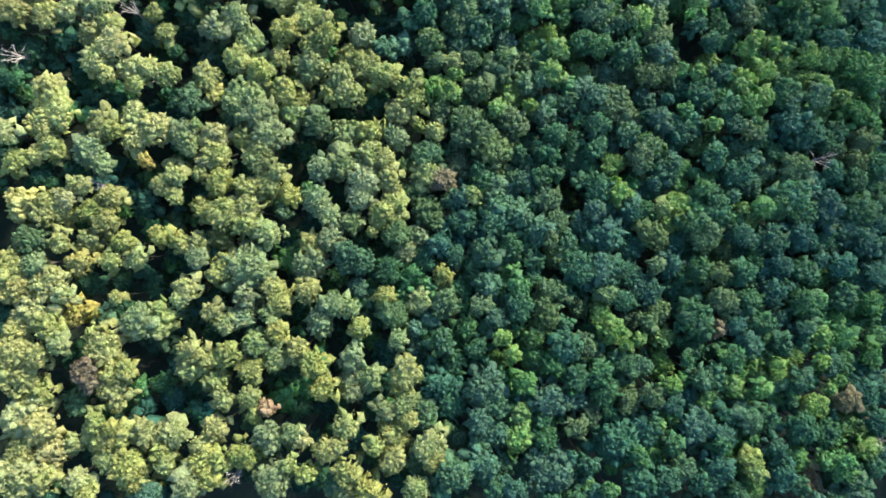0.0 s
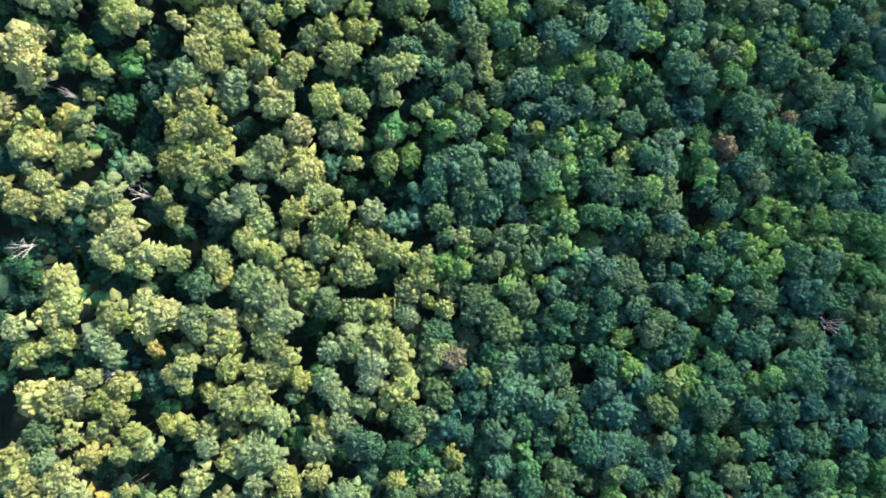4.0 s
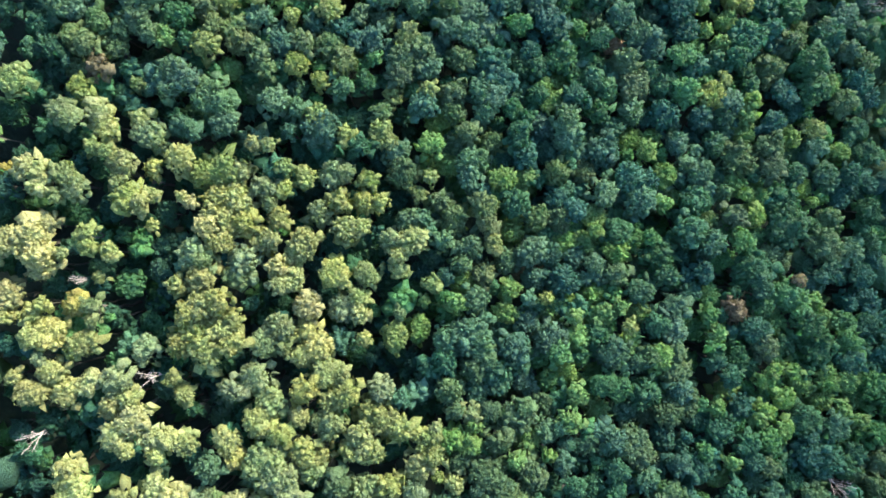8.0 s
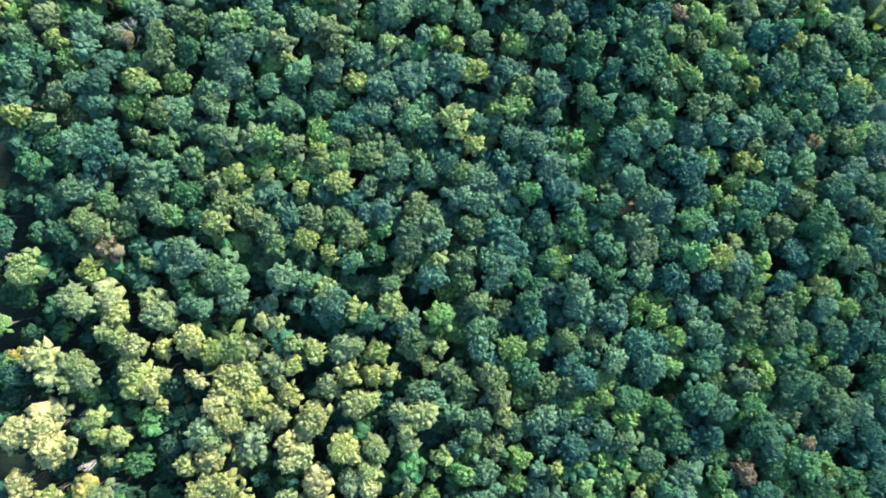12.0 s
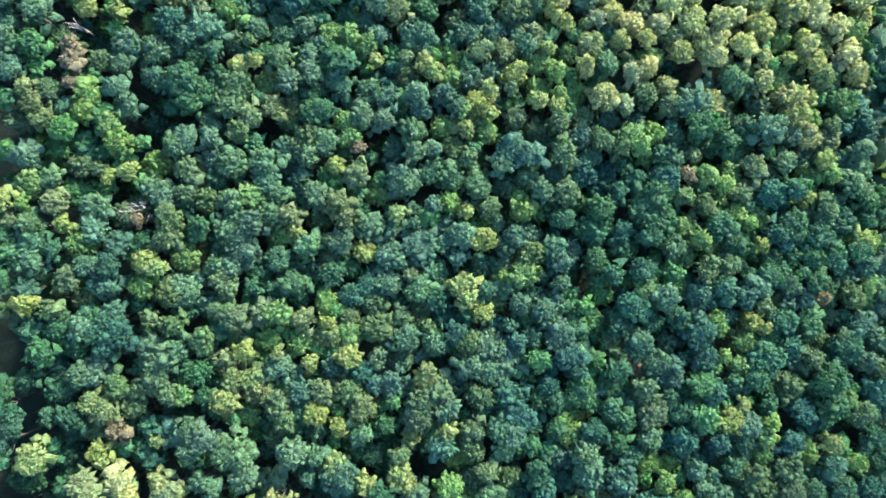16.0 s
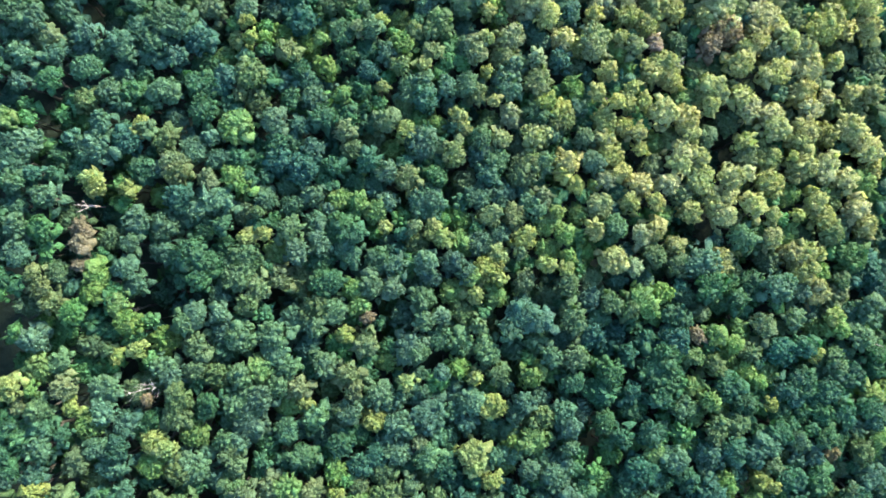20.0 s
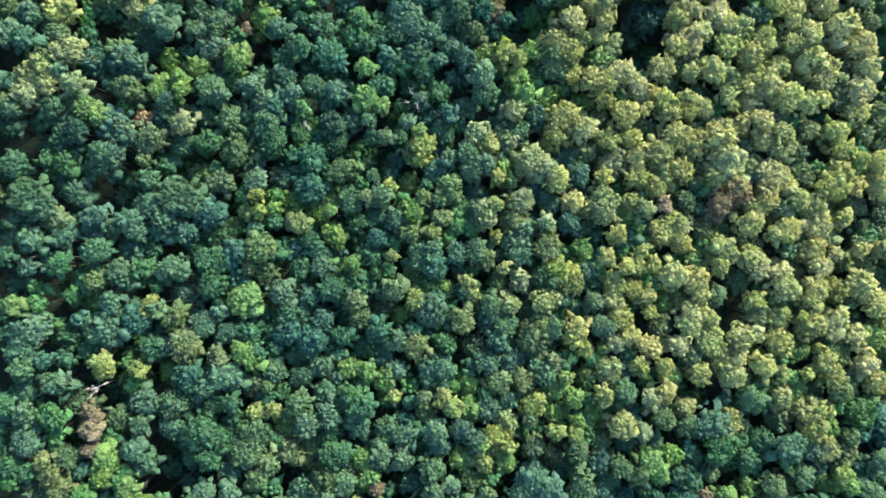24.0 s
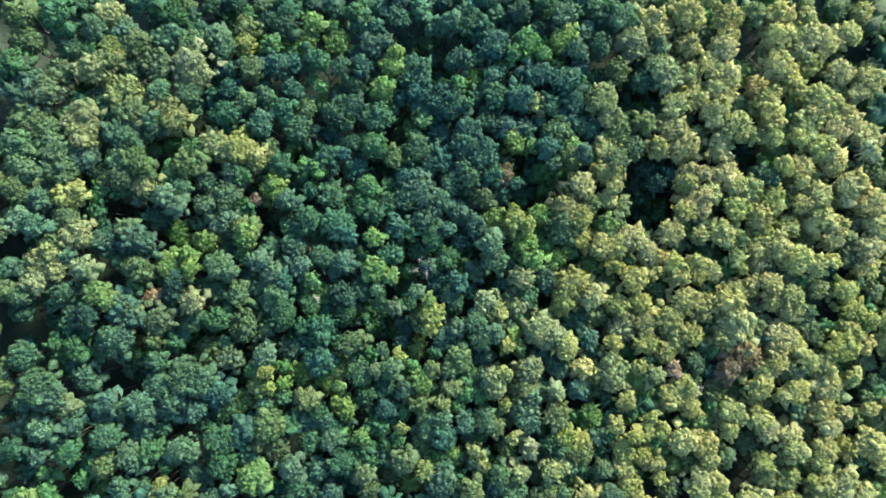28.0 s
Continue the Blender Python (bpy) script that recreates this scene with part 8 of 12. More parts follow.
tree("maple_tree", "g", 2.7, -38.5, 193.5, 2.5)
tree("black_oak", "n", 0.0, -38.5, 201.8, 2.2)
tree("ash_tree", "s", 0.0, -37.8, 185.1, 2.0)
tree("black_oak", "t", 0.0, -37.0, 208.9, 2.9)
tree("beech_tree", "g", 0.0, -36.9, 199.6, 2.0)
tree("black_oak", "t", 0.0, -36.0, 214.4, 3.1)
tree("ash_tree", "s", 0.0, -35.8, 188.3, 2.0)
tree("basswood", "l", 2.3, -35.3, 204.4, 2.5)
tree("ash_tree", "s", 1.4, -35.0, 196.4, 2.5)
tree("chestnut_oak", "s", 0.0, -33.6, 184.1, 2.0)
tree("ash_tree", "m", 0.0, -33.2, 193.2, 2.2)
tree("basswood", "l", 2.6, -32.7, 207.4, 2.5)
tree("sapling", "l", 0.0, -32.2, 204.1, 1.3)
tree("basswood", "l", 1.6, -32.0, 199.8, 2.5)
tree("hornbeam", "d", 1.3, -31.9, 217.1, 2.5)
tree("beech_tree", "g", 0.0, -31.6, 189.5, 2.7)
tree("red_oak", "o", 0.0, -29.7, 211.9, 2.5)
tree("basswood", "s", 0.0, -28.5, 205.9, 2.5)
tree("young_tree", "l", 0.0, -28.5, 193.9, 1.6)
tree("hickory_tree", "n", 0.0, -27.9, 186.8, 2.0)
tree("black_oak", "g", 0.0, -27.5, 202.1, 2.0)
tree("beech_tree", "g", 0.0, -27.4, 190.6, 3.4)
tree("red_oak", "o", 0.0, -26.8, 183.6, 2.0)
tree("young_tree", "n", 0.0, -25.4, 207.1, 1.4)
tree("maple_tree", "g", 1.9, -25.1, 195.9, 2.5)
tree("young_tree", "m", 0.0, -24.3, 211.0, 1.4)
tree("young_oak", "g", 0.0, -24.2, 192.8, 1.6)
tree("beech_tree", "g", 2.0, -24.1, 202.9, 2.5)
tree("chestnut_oak", "o", 2.8, -23.2, 185.4, 2.5)
tree("beech_tree", "t", 0.0, -23.2, 199.4, 2.0)
tree("ash_tree", "t", 0.0, -23.1, 180.9, 2.2)
tree("ash_tree", "m", 0.0, -22.7, 206.6, 2.0)
tree("sapling", "o", 0.0, -22.2, 218.8, 1.4)
tree("sapling", "z", 0.0, -21.0, 208.8, 1.4)
tree("young_oak", "z", 0.0, -20.5, 195.6, 1.1)
tree("hornbeam", "d", 5.0, -20.4, 214.2, 1.9)
tree("elm", "m", 0.0, -19.9, 202.8, 2.0)
tree("red_oak", "o", 0.0, -19.9, 189.1, 2.5)
tree("basswood", "l", 2.1, -19.1, 184.0, 2.5)
tree("sassafras", "l", 2.3, -17.7, 210.5, 2.5)
tree("chestnut_oak", "o", 0.0, -17.3, 216.2, 2.1)
tree("hickory_tree", "n", 0.0, -17.2, 200.1, 2.0)
tree("chestnut_oak", "o", 1.7, -17.1, 192.0, 2.5)
tree("sassafras", "l", 0.0, -16.7, 204.5, 2.1)
tree("sassafras", "z", 0.0, -16.1, 186.9, 2.0)
tree("elm", "m", 0.0, -15.6, 196.3, 3.0)
tree("young_oak", "l", 0.0, -15.2, 219.8, 1.6)
tree("sassafras", "zz", 0.0, -15.1, 217.9, 2.3, -15.1, 214.6, 1.8)
tree("sapling", "n", 0.0, -15.1, 207.3, 1.4)
tree("basswood", "s", 0.0, -13.4, 184.2, 3.2)
tree("young_tree", "z", 0.0, -12.9, 200.2, 1.4)
tree("elm", "m", 0.0, -12.3, 197.4, 1.8)
tree("beech_tree", "t", 0.0, -12.3, 193.0, 3.0)
tree("ash_tree", "s", 1.6, -12.0, 212.7, 2.5)
tree("black_oak", "n", 0.0, -11.2, 203.0, 1.9)
tree("basswood", "s", 2.5, -10.5, 219.4, 2.5)
tree("maple_tree", "l", 2.8, -10.3, 188.6, 2.5)
tree("red_oak", "oo", 0.0, -10.1, 208.6, 2.8, -11.2, 206.9, 1.8)
tree("red_oak", "m", 0.0, -9.6, 215.3, 1.8)
tree("basswood", "s", 0.0, -7.9, 196.4, 2.1)
tree("maple_tree", "v", 0.0, -7.9, 201.4, 1.8)
tree("beech_tree", "v", 2.4, -7.9, 205.0, 2.5)
tree("hickory_tree", "n", 0.0, -6.3, 182.6, 2.3)
tree("sassafras", "zz", 0.0, -6.3, 190.3, 1.8, -5.2, 188.1, 1.8)
tree("basswood", "s", 0.0, -5.7, 188.7, 2.7)
tree("ash_tree", "mmm", 0.0, -5.7, 216.0, 2.3, -5.7, 212.6, 2.5, -2.4, 213.8, 1.8)
tree("chestnut_oak", "m", 0.0, -4.6, 197.0, 2.8)
tree("young_tree", "s", 3.2, -4.5, 208.6, 2.5)
tree("white_oak", "k", 0.0, -4.1, 219.2, 2.5)
tree("black_oak", "m", 0.0, -4.0, 204.2, 2.5)
tree("red_oak", "n", 0.0, -2.4, 195.4, 1.9)
tree("basswood", "k", 0.0, -2.4, 203.1, 2.5)
tree("white_oak", "p", 0.0, -2.3, 217.7, 2.3)
tree("chestnut_oak", "s", 1.5, -1.9, 182.7, 2.5)
tree("chestnut_oak", "m", 0.0, -1.3, 186.5, 2.1)
tree("sapling", "z", 0.0, -0.4, 199.3, 1.4)
tree("young_oak", "z", 0.0, -0.4, 206.0, 1.5)
tree("young_tree", "y", 0.0, -0.1, 211.6, 1.6)
tree("black_oak", "n", 0.0, 0.3, 219.1, 2.3)
tree("black_oak", "o", 2.9, 0.4, 190.1, 2.5)
tree("young_tree", "p", 0.0, 0.9, 193.2, 1.4)
tree("sassafras", "ll", 0.0, 1.6, 212.2, 2.3, 2.1, 209.9, 1.8)
tree("ash_tree", "m", 0.0, 2.0, 182.1, 2.5)
tree("hickory_tree", "nn", 0.0, 2.1, 202.1, 2.8, 3.8, 203.2, 1.8)
tree("basswood", "k", 0.0, 2.1, 217.8, 2.1)
tree("white_oak", "k", 0.0, 2.6, 186.0, 2.1)
tree("chestnut_oak", "mm", 0.0, 3.7, 198.8, 3.2, 4.3, 196.0, 2.8)
tree("white_oak", "k", 0.0, 4.3, 191.0, 2.1)
tree("white_oak", "k", 0.0, 4.9, 206.1, 3.0)
tree("chestnut_oak", "o", 2.0, 6.2, 185.0, 2.5)
tree("white_oak", "kk", 0.0, 7.2, 214.0, 3.3, 10.6, 212.9, 2.3)
tree("basswood", "s", 2.6, 7.9, 209.5, 2.5)
tree("young_oak", "n", 0.0, 8.7, 183.2, 1.6)
tree("white_oak", "p", 0.0, 9.8, 186.6, 2.8)
tree("elm", "m", 0.0, 9.9, 191.0, 3.0)
tree("red_oak", "n", 0.0, 9.9, 197.7, 3.0)
tree("young_tree", "k", 0.0, 9.9, 201.7, 1.6)
tree("elm", "s", 1.7, 10.1, 205.9, 2.5)
tree("tulip_tree", "z", 0.0, 11.0, 193.3, 2.1)
tree("elm", "m", 0.0, 11.5, 181.0, 2.1)
tree("tulip_tree", "c", 0.0, 12.2, 210.1, 2.6)
tree("chestnut_oak", "m", 0.0, 13.2, 187.7, 2.5)
tree("elm", "s", 3.0, 14.3, 215.1, 2.5)
tree("hickory_tree", "n", 0.0, 14.4, 190.5, 2.5)
tree("basswood", "s", 0.0, 14.4, 201.7, 2.3)
tree("tulip_tree", "c", 0.0, 14.5, 206.8, 2.3)
tree("tulip_tree", "y", 0.0, 15.0, 192.8, 2.1)
tree("tulip_tree", "yy", 0.0, 15.5, 181.6, 2.3, 14.3, 179.4, 1.8)
tree("basswood", "s", 0.0, 16.8, 211.9, 2.3)
tree("sassafras", "l", 1.8, 17.5, 197.4, 2.5)
tree("chestnut_oak", "m", 0.0, 17.8, 192.2, 2.1)
tree("white_oak", "p", 0.0, 17.9, 204.6, 2.1)
tree("black_oak", "n", 2.6, 18.1, 216.6, 2.5)
tree("red_oak", "o", 0.0, 18.9, 186.6, 1.9)
tree("chestnut_oak", "m", 0.0, 21.1, 181.1, 2.6)
tree("white_oak", "kk", 0.0, 21.3, 206.9, 3.0, 21.3, 203.5, 2.3)
tree("tulip_tree", "y", 0.0, 21.3, 211.7, 1.9)
tree("sapling", "yy", 0.0, 21.8, 195.1, 1.6, 25.2, 193.4, 1.6)
tree("tulip_tree", "p", 0.0, 22.4, 219.0, 2.6)
tree("tulip_tree", "p", 0.0, 22.9, 189.5, 2.6)
tree("white_oak", "k", 0.0, 23.1, 213.8, 3.0)
tree("tulip_tree", "c", 0.0, 23.4, 186.7, 2.1)
tree("hickory_tree", "y", 0.0, 24.1, 199.6, 1.9)
tree("white_oak", "p", 0.0, 24.6, 183.3, 2.8)
tree("sassafras", "l", 1.5, 25.5, 203.5, 2.5)
tree("young_tree", "y", 0.0, 26.5, 207.0, 1.6)
tree("maple_tree", "y", 0.0, 27.5, 189.5, 2.1)
tree("white_oak", "p", 0.0, 27.6, 219.6, 2.3)
tree("sassafras", "l", 1.8, 27.9, 200.4, 2.5)
tree("hickory_tree", "yy", 0.0, 28.1, 193.5, 1.9, 31.0, 194.1, 1.5)
tree("tulip_tree", "p", 0.0, 28.2, 211.6, 2.6)
tree("white_oak", "c", 0.0, 28.3, 215.0, 2.6)
tree("sapling", "y", 0.0, 28.7, 196.3, 1.6)
tree("white_oak", "k", 0.0, 29.3, 204.8, 2.1)
tree("tulip_tree", "p", 0.0, 29.8, 187.3, 1.9)
tree("young_oak", "y", 0.0, 30.3, 184.5, 1.6)
tree("tulip_tree", "p", 0.0, 32.9, 216.2, 2.8)
tree("tulip_tree", "pp", 0.0, 33.5, 212.8, 3.1, 32.8, 209.4, 2.4)
tree("black_oak", "n", 2.4, 33.6, 181.4, 2.5)
tree("cherry_tree", "w", 0.0, 33.7, 206.2, 1.6)
tree("young_tree", "l", 3.1, 34.4, 186.0, 2.5)
tree("white_oak", "c", 0.0, 35.0, 191.3, 2.8)
tree("hickory_tree", "pp", 0.0, 35.1, 201.5, 3.3, 32.8, 200.9, 2.3)
tree("hickory_tree", "p", 0.0, 36.3, 219.5, 3.1)
tree("maple_tree", "y", 0.0, 37.4, 198.1, 2.1)
tree("hickory_tree", "p", 0.0, 37.5, 212.9, 2.8)
tree("white_oak", "p", 0.0, 38.8, 218.7, 3.1)
tree("basswood", "cc", 0.0, 39.1, 184.5, 2.6, 38.4, 181.7, 2.3)
tree("red_oak", "o", 1.5, 39.5, 206.6, 2.5)
tree("tulip_tree", "cc", 0.0, 40.3, 190.2, 2.8, 40.8, 187.4, 1.9)
tree("maple_tree", "l", 2.8, 40.3, 195.0, 2.5)
tree("black_oak", "o", 2.8, 41.7, 214.9, 2.5)
tree("black_oak", "o", 1.7, 42.4, 201.6, 2.5)
tree("hickory_tree", "p", 0.0, 42.6, 183.4, 2.1)
tree("red_oak", "o", 1.9, 44.4, 186.5, 2.5)
tree("tulip_tree", "p", 0.0, 44.6, 211.9, 2.6)
tree("tulip_tree", "c", 0.0, 45.3, 218.9, 3.1)
tree("white_oak", "pp", 0.0, 46.2, 196.0, 3.6, 45.0, 193.7, 1.9)
tree("red_oak", "o", 2.5, 47.0, 201.0, 2.5)
tree("white_oak", "c", 0.0, 47.0, 214.3, 3.6)
tree("cherry_tree", "bb", 0.0, 48.1, 208.0, 3.3, 45.7, 206.2, 2.4)
tree("tulip_tree", "c", 0.0, 49.3, 209.8, 1.9)
tree("chestnut_oak", "o", 1.8, 49.5, 190.6, 2.5)
tree("hickory_tree", "n", 2.6, 51.0, 218.1, 2.5)
tree("hickory_tree", "n", 2.3, 51.4, 212.4, 2.5)
tree("white_oak", "p", 0.0, 51.7, 201.8, 3.1)
tree("young_tree", "c", 0.0, 52.7, 180.0, 1.7)
tree("hickory_tree", "p", 0.0, 52.8, 186.9, 2.1)
tree("white_oak", "c", 0.0, 52.8, 194.9, 2.8)
tree("white_oak", "p", 0.0, 52.9, 205.8, 2.4)
tree("red_oak", "n", 1.2, 53.9, 183.1, 2.5)
tree("basswood", "c", 0.0, 54.0, 192.6, 2.4)
tree("tulip_tree", "cc", 0.0, 55.4, 209.9, 2.9, 54.7, 207.0, 2.1)
tree("tulip_tree", "c", 0.0, 55.9, 219.2, 2.9)
tree("basswood", "c", 0.0, 56.6, 213.4, 3.4)
tree("white_oak", "c", 0.0, 57.7, 200.2, 1.9)
tree("hickory_tree", "n", 1.3, 58.0, 204.9, 2.5)
tree("tulip_tree", "p", 0.0, 58.2, 182.3, 2.9)
tree("basswood", "c", 0.0, 58.3, 191.5, 2.4)
tree("tulip_tree", "p", 0.0, 58.9, 189.3, 2.6)
tree("tulip_tree", "c", 0.0, 59.0, 211.2, 2.6)
tree("hickory_tree", "p", 0.0, 59.1, 218.1, 2.9)
tree("tulip_tree", "p", 0.0, 59.6, 200.8, 2.9)
tree("tulip_tree", "y", 0.0, 61.5, 207.2, 2.6)
tree("young_tree", "y", 0.0, 62.0, 187.6, 1.4)
tree("young_tree", "n", 3.1, 62.5, 192.2, 2.5)
tree("sapling", "y", 0.0, 62.6, 183.3, 1.2)
tree("red_oak", "o", 1.8, 63.6, 216.8, 2.5)
tree("white_oak", "p", 0.0, 64.5, 181.2, 3.1)
tree("hickory_tree", "n", 3.0, 64.7, 212.9, 2.5)
tree("tulip_tree", "cc", 0.0, 65.2, 196.3, 3.1, 67.7, 193.4, 2.4)
tree("tulip_tree", "p", 0.0, 65.2, 206.2, 2.9)
tree("maple_tree", "yy", 0.0, 66.4, 189.4, 2.9, 63.9, 187.0, 2.2)
tree("white_oak", "c", 0.0, 66.4, 201.5, 3.1)
tree("maple_tree", "l", 1.9, 67.6, 185.2, 2.5)
tree("hornbeam", "n", 3.1, 69.8, 204.9, 2.5)
tree("tulip_tree", "yy", 0.0, 70.3, 209.8, 3.4, 71.6, 212.8, 2.4)
tree("tulip_tree", "c", 0.0, 70.8, 181.3, 3.2)
tree("basswood", "c", 0.0, 70.9, 196.4, 1.7)
tree("hickory_tree", "p", 0.0, 71.5, 187.7, 2.9)
tree("tulip_tree", "c", 0.0, 72.8, 202.9, 1.8)
tree("tulip_tree", "yy", 0.0, 72.9, 217.0, 2.8, 74.8, 215.3, 2.0)
tree("hickory_tree", "n", 2.4, 74.0, 206.9, 2.5)
tree("basswood", "c", 0.0, 75.5, 210.6, 2.4)
tree("young_oak", "c", 0.0, 75.7, 197.1, 1.5)
tree("hickory_tree", "p", 0.0, 76.7, 189.5, 3.2)
tree("black_oak", "n", 2.6, 77.9, 205.9, 2.5)
tree("young_tree", "n", 3.0, 78.0, 194.0, 2.5)
tree("white_oak", "c", 0.0, 80.1, 186.0, 3.1)
tree("tulip_tree", "c", 0.0, 80.1, 210.8, 2.5)
tree("red_oak", "o", 2.7, 80.4, 201.0, 2.5)
tree("white_oak", "c", 0.0, 80.8, 215.6, 2.7)
tree("hickory_tree", "p", 0.0, 81.4, 196.7, 2.5)
tree("maple_tree", "y", 0.0, 81.5, 181.3, 2.0)
tree("hickory_tree", "n", 2.2, 82.9, 218.8, 2.5)
tree("chestnut_oak", "o", 1.9, 83.4, 203.9, 2.5)
tree("hickory_tree", "n", 2.3, 83.5, 208.3, 2.5)
tree("red_oak", "o", 2.5, 83.6, 191.3, 2.5)
# trees from y = 220 m on
tree("red_oak", "o", 1.2, -91.0, 241.7, 1.9)
tree("chestnut_oak", "oo", 1.1, -90.7, 233.0, 1.9, -91.0, 235.3, 1.4)
tree("young_oak", "o", 0.8, -90.4, 222.3, 1.7)
tree("hornbeam", "d", 2.0, -90.4, 226.1, 1.8)
tree("ash_tree", "m", 0.0, -88.2, 249.2, 3.1)
tree("black_oak", "o", 0.0, -88.1, 240.1, 2.7)
tree("ash_tree", "m", 0.0, -87.9, 235.2, 2.4)
tree("black_oak", "m", 0.0, -87.5, 244.2, 3.1)
tree("chestnut_oak", "o", 0.0, -87.3, 253.9, 3.6)
tree("ash_tree", "m", 0.0, -87.3, 221.9, 2.0)
tree("chestnut_oak", "o", 0.0, -85.1, 251.4, 3.1)
tree("basswood", "s", 0.0, -84.8, 238.7, 2.9)
tree("red_oak", "o", 0.0, -84.6, 258.2, 2.5)
tree("ash_tree", "s", 0.0, -84.6, 234.2, 2.3)
tree("elm", "k", 0.0, -84.5, 224.1, 2.3)
tree("chestnut_oak", "kk", 0.0, -83.8, 227.1, 2.7, -81.7, 226.1, 2.1)
tree("chestnut_oak", "o", 0.0, -82.8, 248.5, 2.9)
tree("red_oak", "o", 0.0, -82.8, 231.2, 2.1)
tree("chestnut_oak", "k", 0.0, -82.7, 229.5, 2.5)
tree("black_oak", "o", 0.0, -81.3, 244.4, 2.7)
tree("elm", "s", 0.0, -80.7, 222.3, 2.1)
tree("red_oak", "o", 0.0, -80.5, 235.8, 2.5)
tree("tulip_tree", "pp", 0.0, -79.8, 239.9, 2.7, -78.1, 240.9, 1.7)
tree("young_oak", "m", 0.0, -79.7, 229.0, 1.7)
tree("basswood", "kk", 0.0, -79.2, 253.3, 3.4, -77.7, 250.8, 2.6)
tree("basswood", "k", 0.0, -78.6, 232.8, 2.7)
tree("elm", "s", 0.0, -78.4, 247.6, 3.4)
tree("elm", "k", 0.0, -77.1, 227.2, 2.3)
tree("ash_tree", "s", 2.7, -76.8, 258.6, 2.5)
tree("black_oak", "o", 1.4, -75.4, 243.5, 2.5)
tree("elm", "s", 1.4, -75.2, 230.5, 2.5)
tree("sassafras", "ll", 0.0, -75.2, 222.2, 2.1, -72.9, 221.1, 1.7)
tree("elm", "s", 0.0, -72.3, 251.1, 3.0)
tree("elm", "m", 0.0, -72.1, 246.9, 3.2)
tree("black_oak", "o", 0.0, -72.1, 255.3, 2.4)
tree("white_oak", "k", 0.0, -71.8, 259.1, 3.3)
tree("chestnut_oak", "o", 0.0, -71.6, 233.3, 2.1)
tree("chestnut_oak", "o", 0.0, -70.7, 256.0, 2.8)
tree("elm", "ss", 0.0, -70.1, 231.8, 3.4, -67.8, 231.3, 2.4)
tree("black_oak", "oo", 0.0, -69.3, 245.9, 2.8, -71.1, 243.7, 2.4)
tree("hornbeam", "d", 5.0, -69.2, 236.2, 1.8)
tree("red_oak", "o", 0.0, -68.6, 226.6, 3.1)
tree("hornbeam", "v", 4.0, -68.3, 249.2, 1.4)
tree("ash_tree", "s", 0.0, -68.2, 253.4, 2.8)
tree("hickory_tree", "p", 0.0, -67.8, 242.3, 2.6)
tree("cherry_tree", "ww", 2.0, -66.5, 221.3, 1.5, -67.9, 220.3, 1.1)
tree("hornbeam", "d", 2.0, -65.7, 235.9, 2.5)
tree("elm", "kk", 0.0, -65.0, 255.7, 3.5, -63.0, 253.6, 2.4)
tree("hornbeam", "v", 4.0, -64.9, 249.9, 2.0)
tree("elm", "mm", 0.0, -64.4, 240.2, 2.2, -62.4, 237.6, 2.0)
tree("basswood", "l", 1.6, -64.0, 227.5, 2.5)
tree("hornbeam", "d", 2.2, -62.9, 220.7, 2.5)
tree("maple_tree", "l", 2.9, -62.9, 233.0, 2.5)
tree("hornbeam", "d", 0.0, -62.4, 224.0, 1.9)
tree("elm", "s", 0.0, -61.5, 241.9, 1.8)
tree("beech_tree", "v", 1.6, -61.1, 250.1, 2.5)
tree("black_oak", "oo", 0.0, -60.7, 245.6, 2.9, -58.8, 246.8, 1.8)
tree("young_oak", "ll", 0.0, -60.7, 229.2, 1.7, -59.6, 226.7, 1.7)
tree("chestnut_oak", "k", 0.0, -59.0, 220.3, 2.2)
tree("ash_tree", "s", 2.6, -57.6, 242.6, 2.5)
tree("sassafras", "l", 2.1, -57.5, 231.9, 2.5)
tree("elm", "m", 0.0, -57.5, 238.2, 2.2)
tree("ash_tree", "t", 2.9, -57.2, 259.4, 2.5)
tree("white_oak", "kk", 0.0, -56.9, 250.6, 2.4, -54.9, 249.0, 2.0)
tree("elm", "s", 2.5, -55.6, 222.3, 2.5)
tree("black_oak", "mm", 0.0, -55.2, 227.3, 2.6, -53.4, 225.8, 2.0)
tree("ash_tree", "m", 0.0, -54.5, 236.1, 2.9)
tree("beech_tree", "g", 0.0, -54.1, 256.2, 2.4)
tree("red_oak", "o", 0.0, -53.6, 240.9, 2.6)
tree("basswood", "s", 0.0, -53.2, 245.3, 2.2)
tree("young_tree", "z", 0.0, -52.9, 251.8, 1.6)
tree("beech_tree", "g", 0.0, -51.7, 244.2, 2.0)
tree("white_oak", "pp", 0.0, -51.3, 249.1, 2.9, -48.7, 247.6, 2.3)
tree("elm", "m", 0.0, -51.1, 221.8, 2.4)
tree("red_oak", "n", 0.0, -50.9, 234.5, 2.2)
tree("ash_tree", "m", 0.0, -50.6, 259.1, 2.0)
tree("sassafras", "l", 0.0, -50.4, 232.4, 2.4)
tree("cherry_tree", "b", 3.0, -49.4, 239.6, 1.2)
tree("elm", "m", 0.0, -48.2, 227.6, 2.2)
tree("ash_tree", "s", 0.0, -47.3, 254.2, 2.3)
tree("hornbeam", "l", 3.0, -47.0, 238.9, 0.8)
tree("young_tree", "s", 0.0, -47.0, 259.8, 1.6)
tree("sassafras", "l", 2.3, -46.0, 241.9, 2.5)
tree("elm", "s", 3.0, -45.9, 230.9, 2.5)
tree("red_oak", "m", 0.0, -45.6, 225.2, 2.2)
tree("black_oak", "m", 0.0, -45.0, 220.6, 2.7)
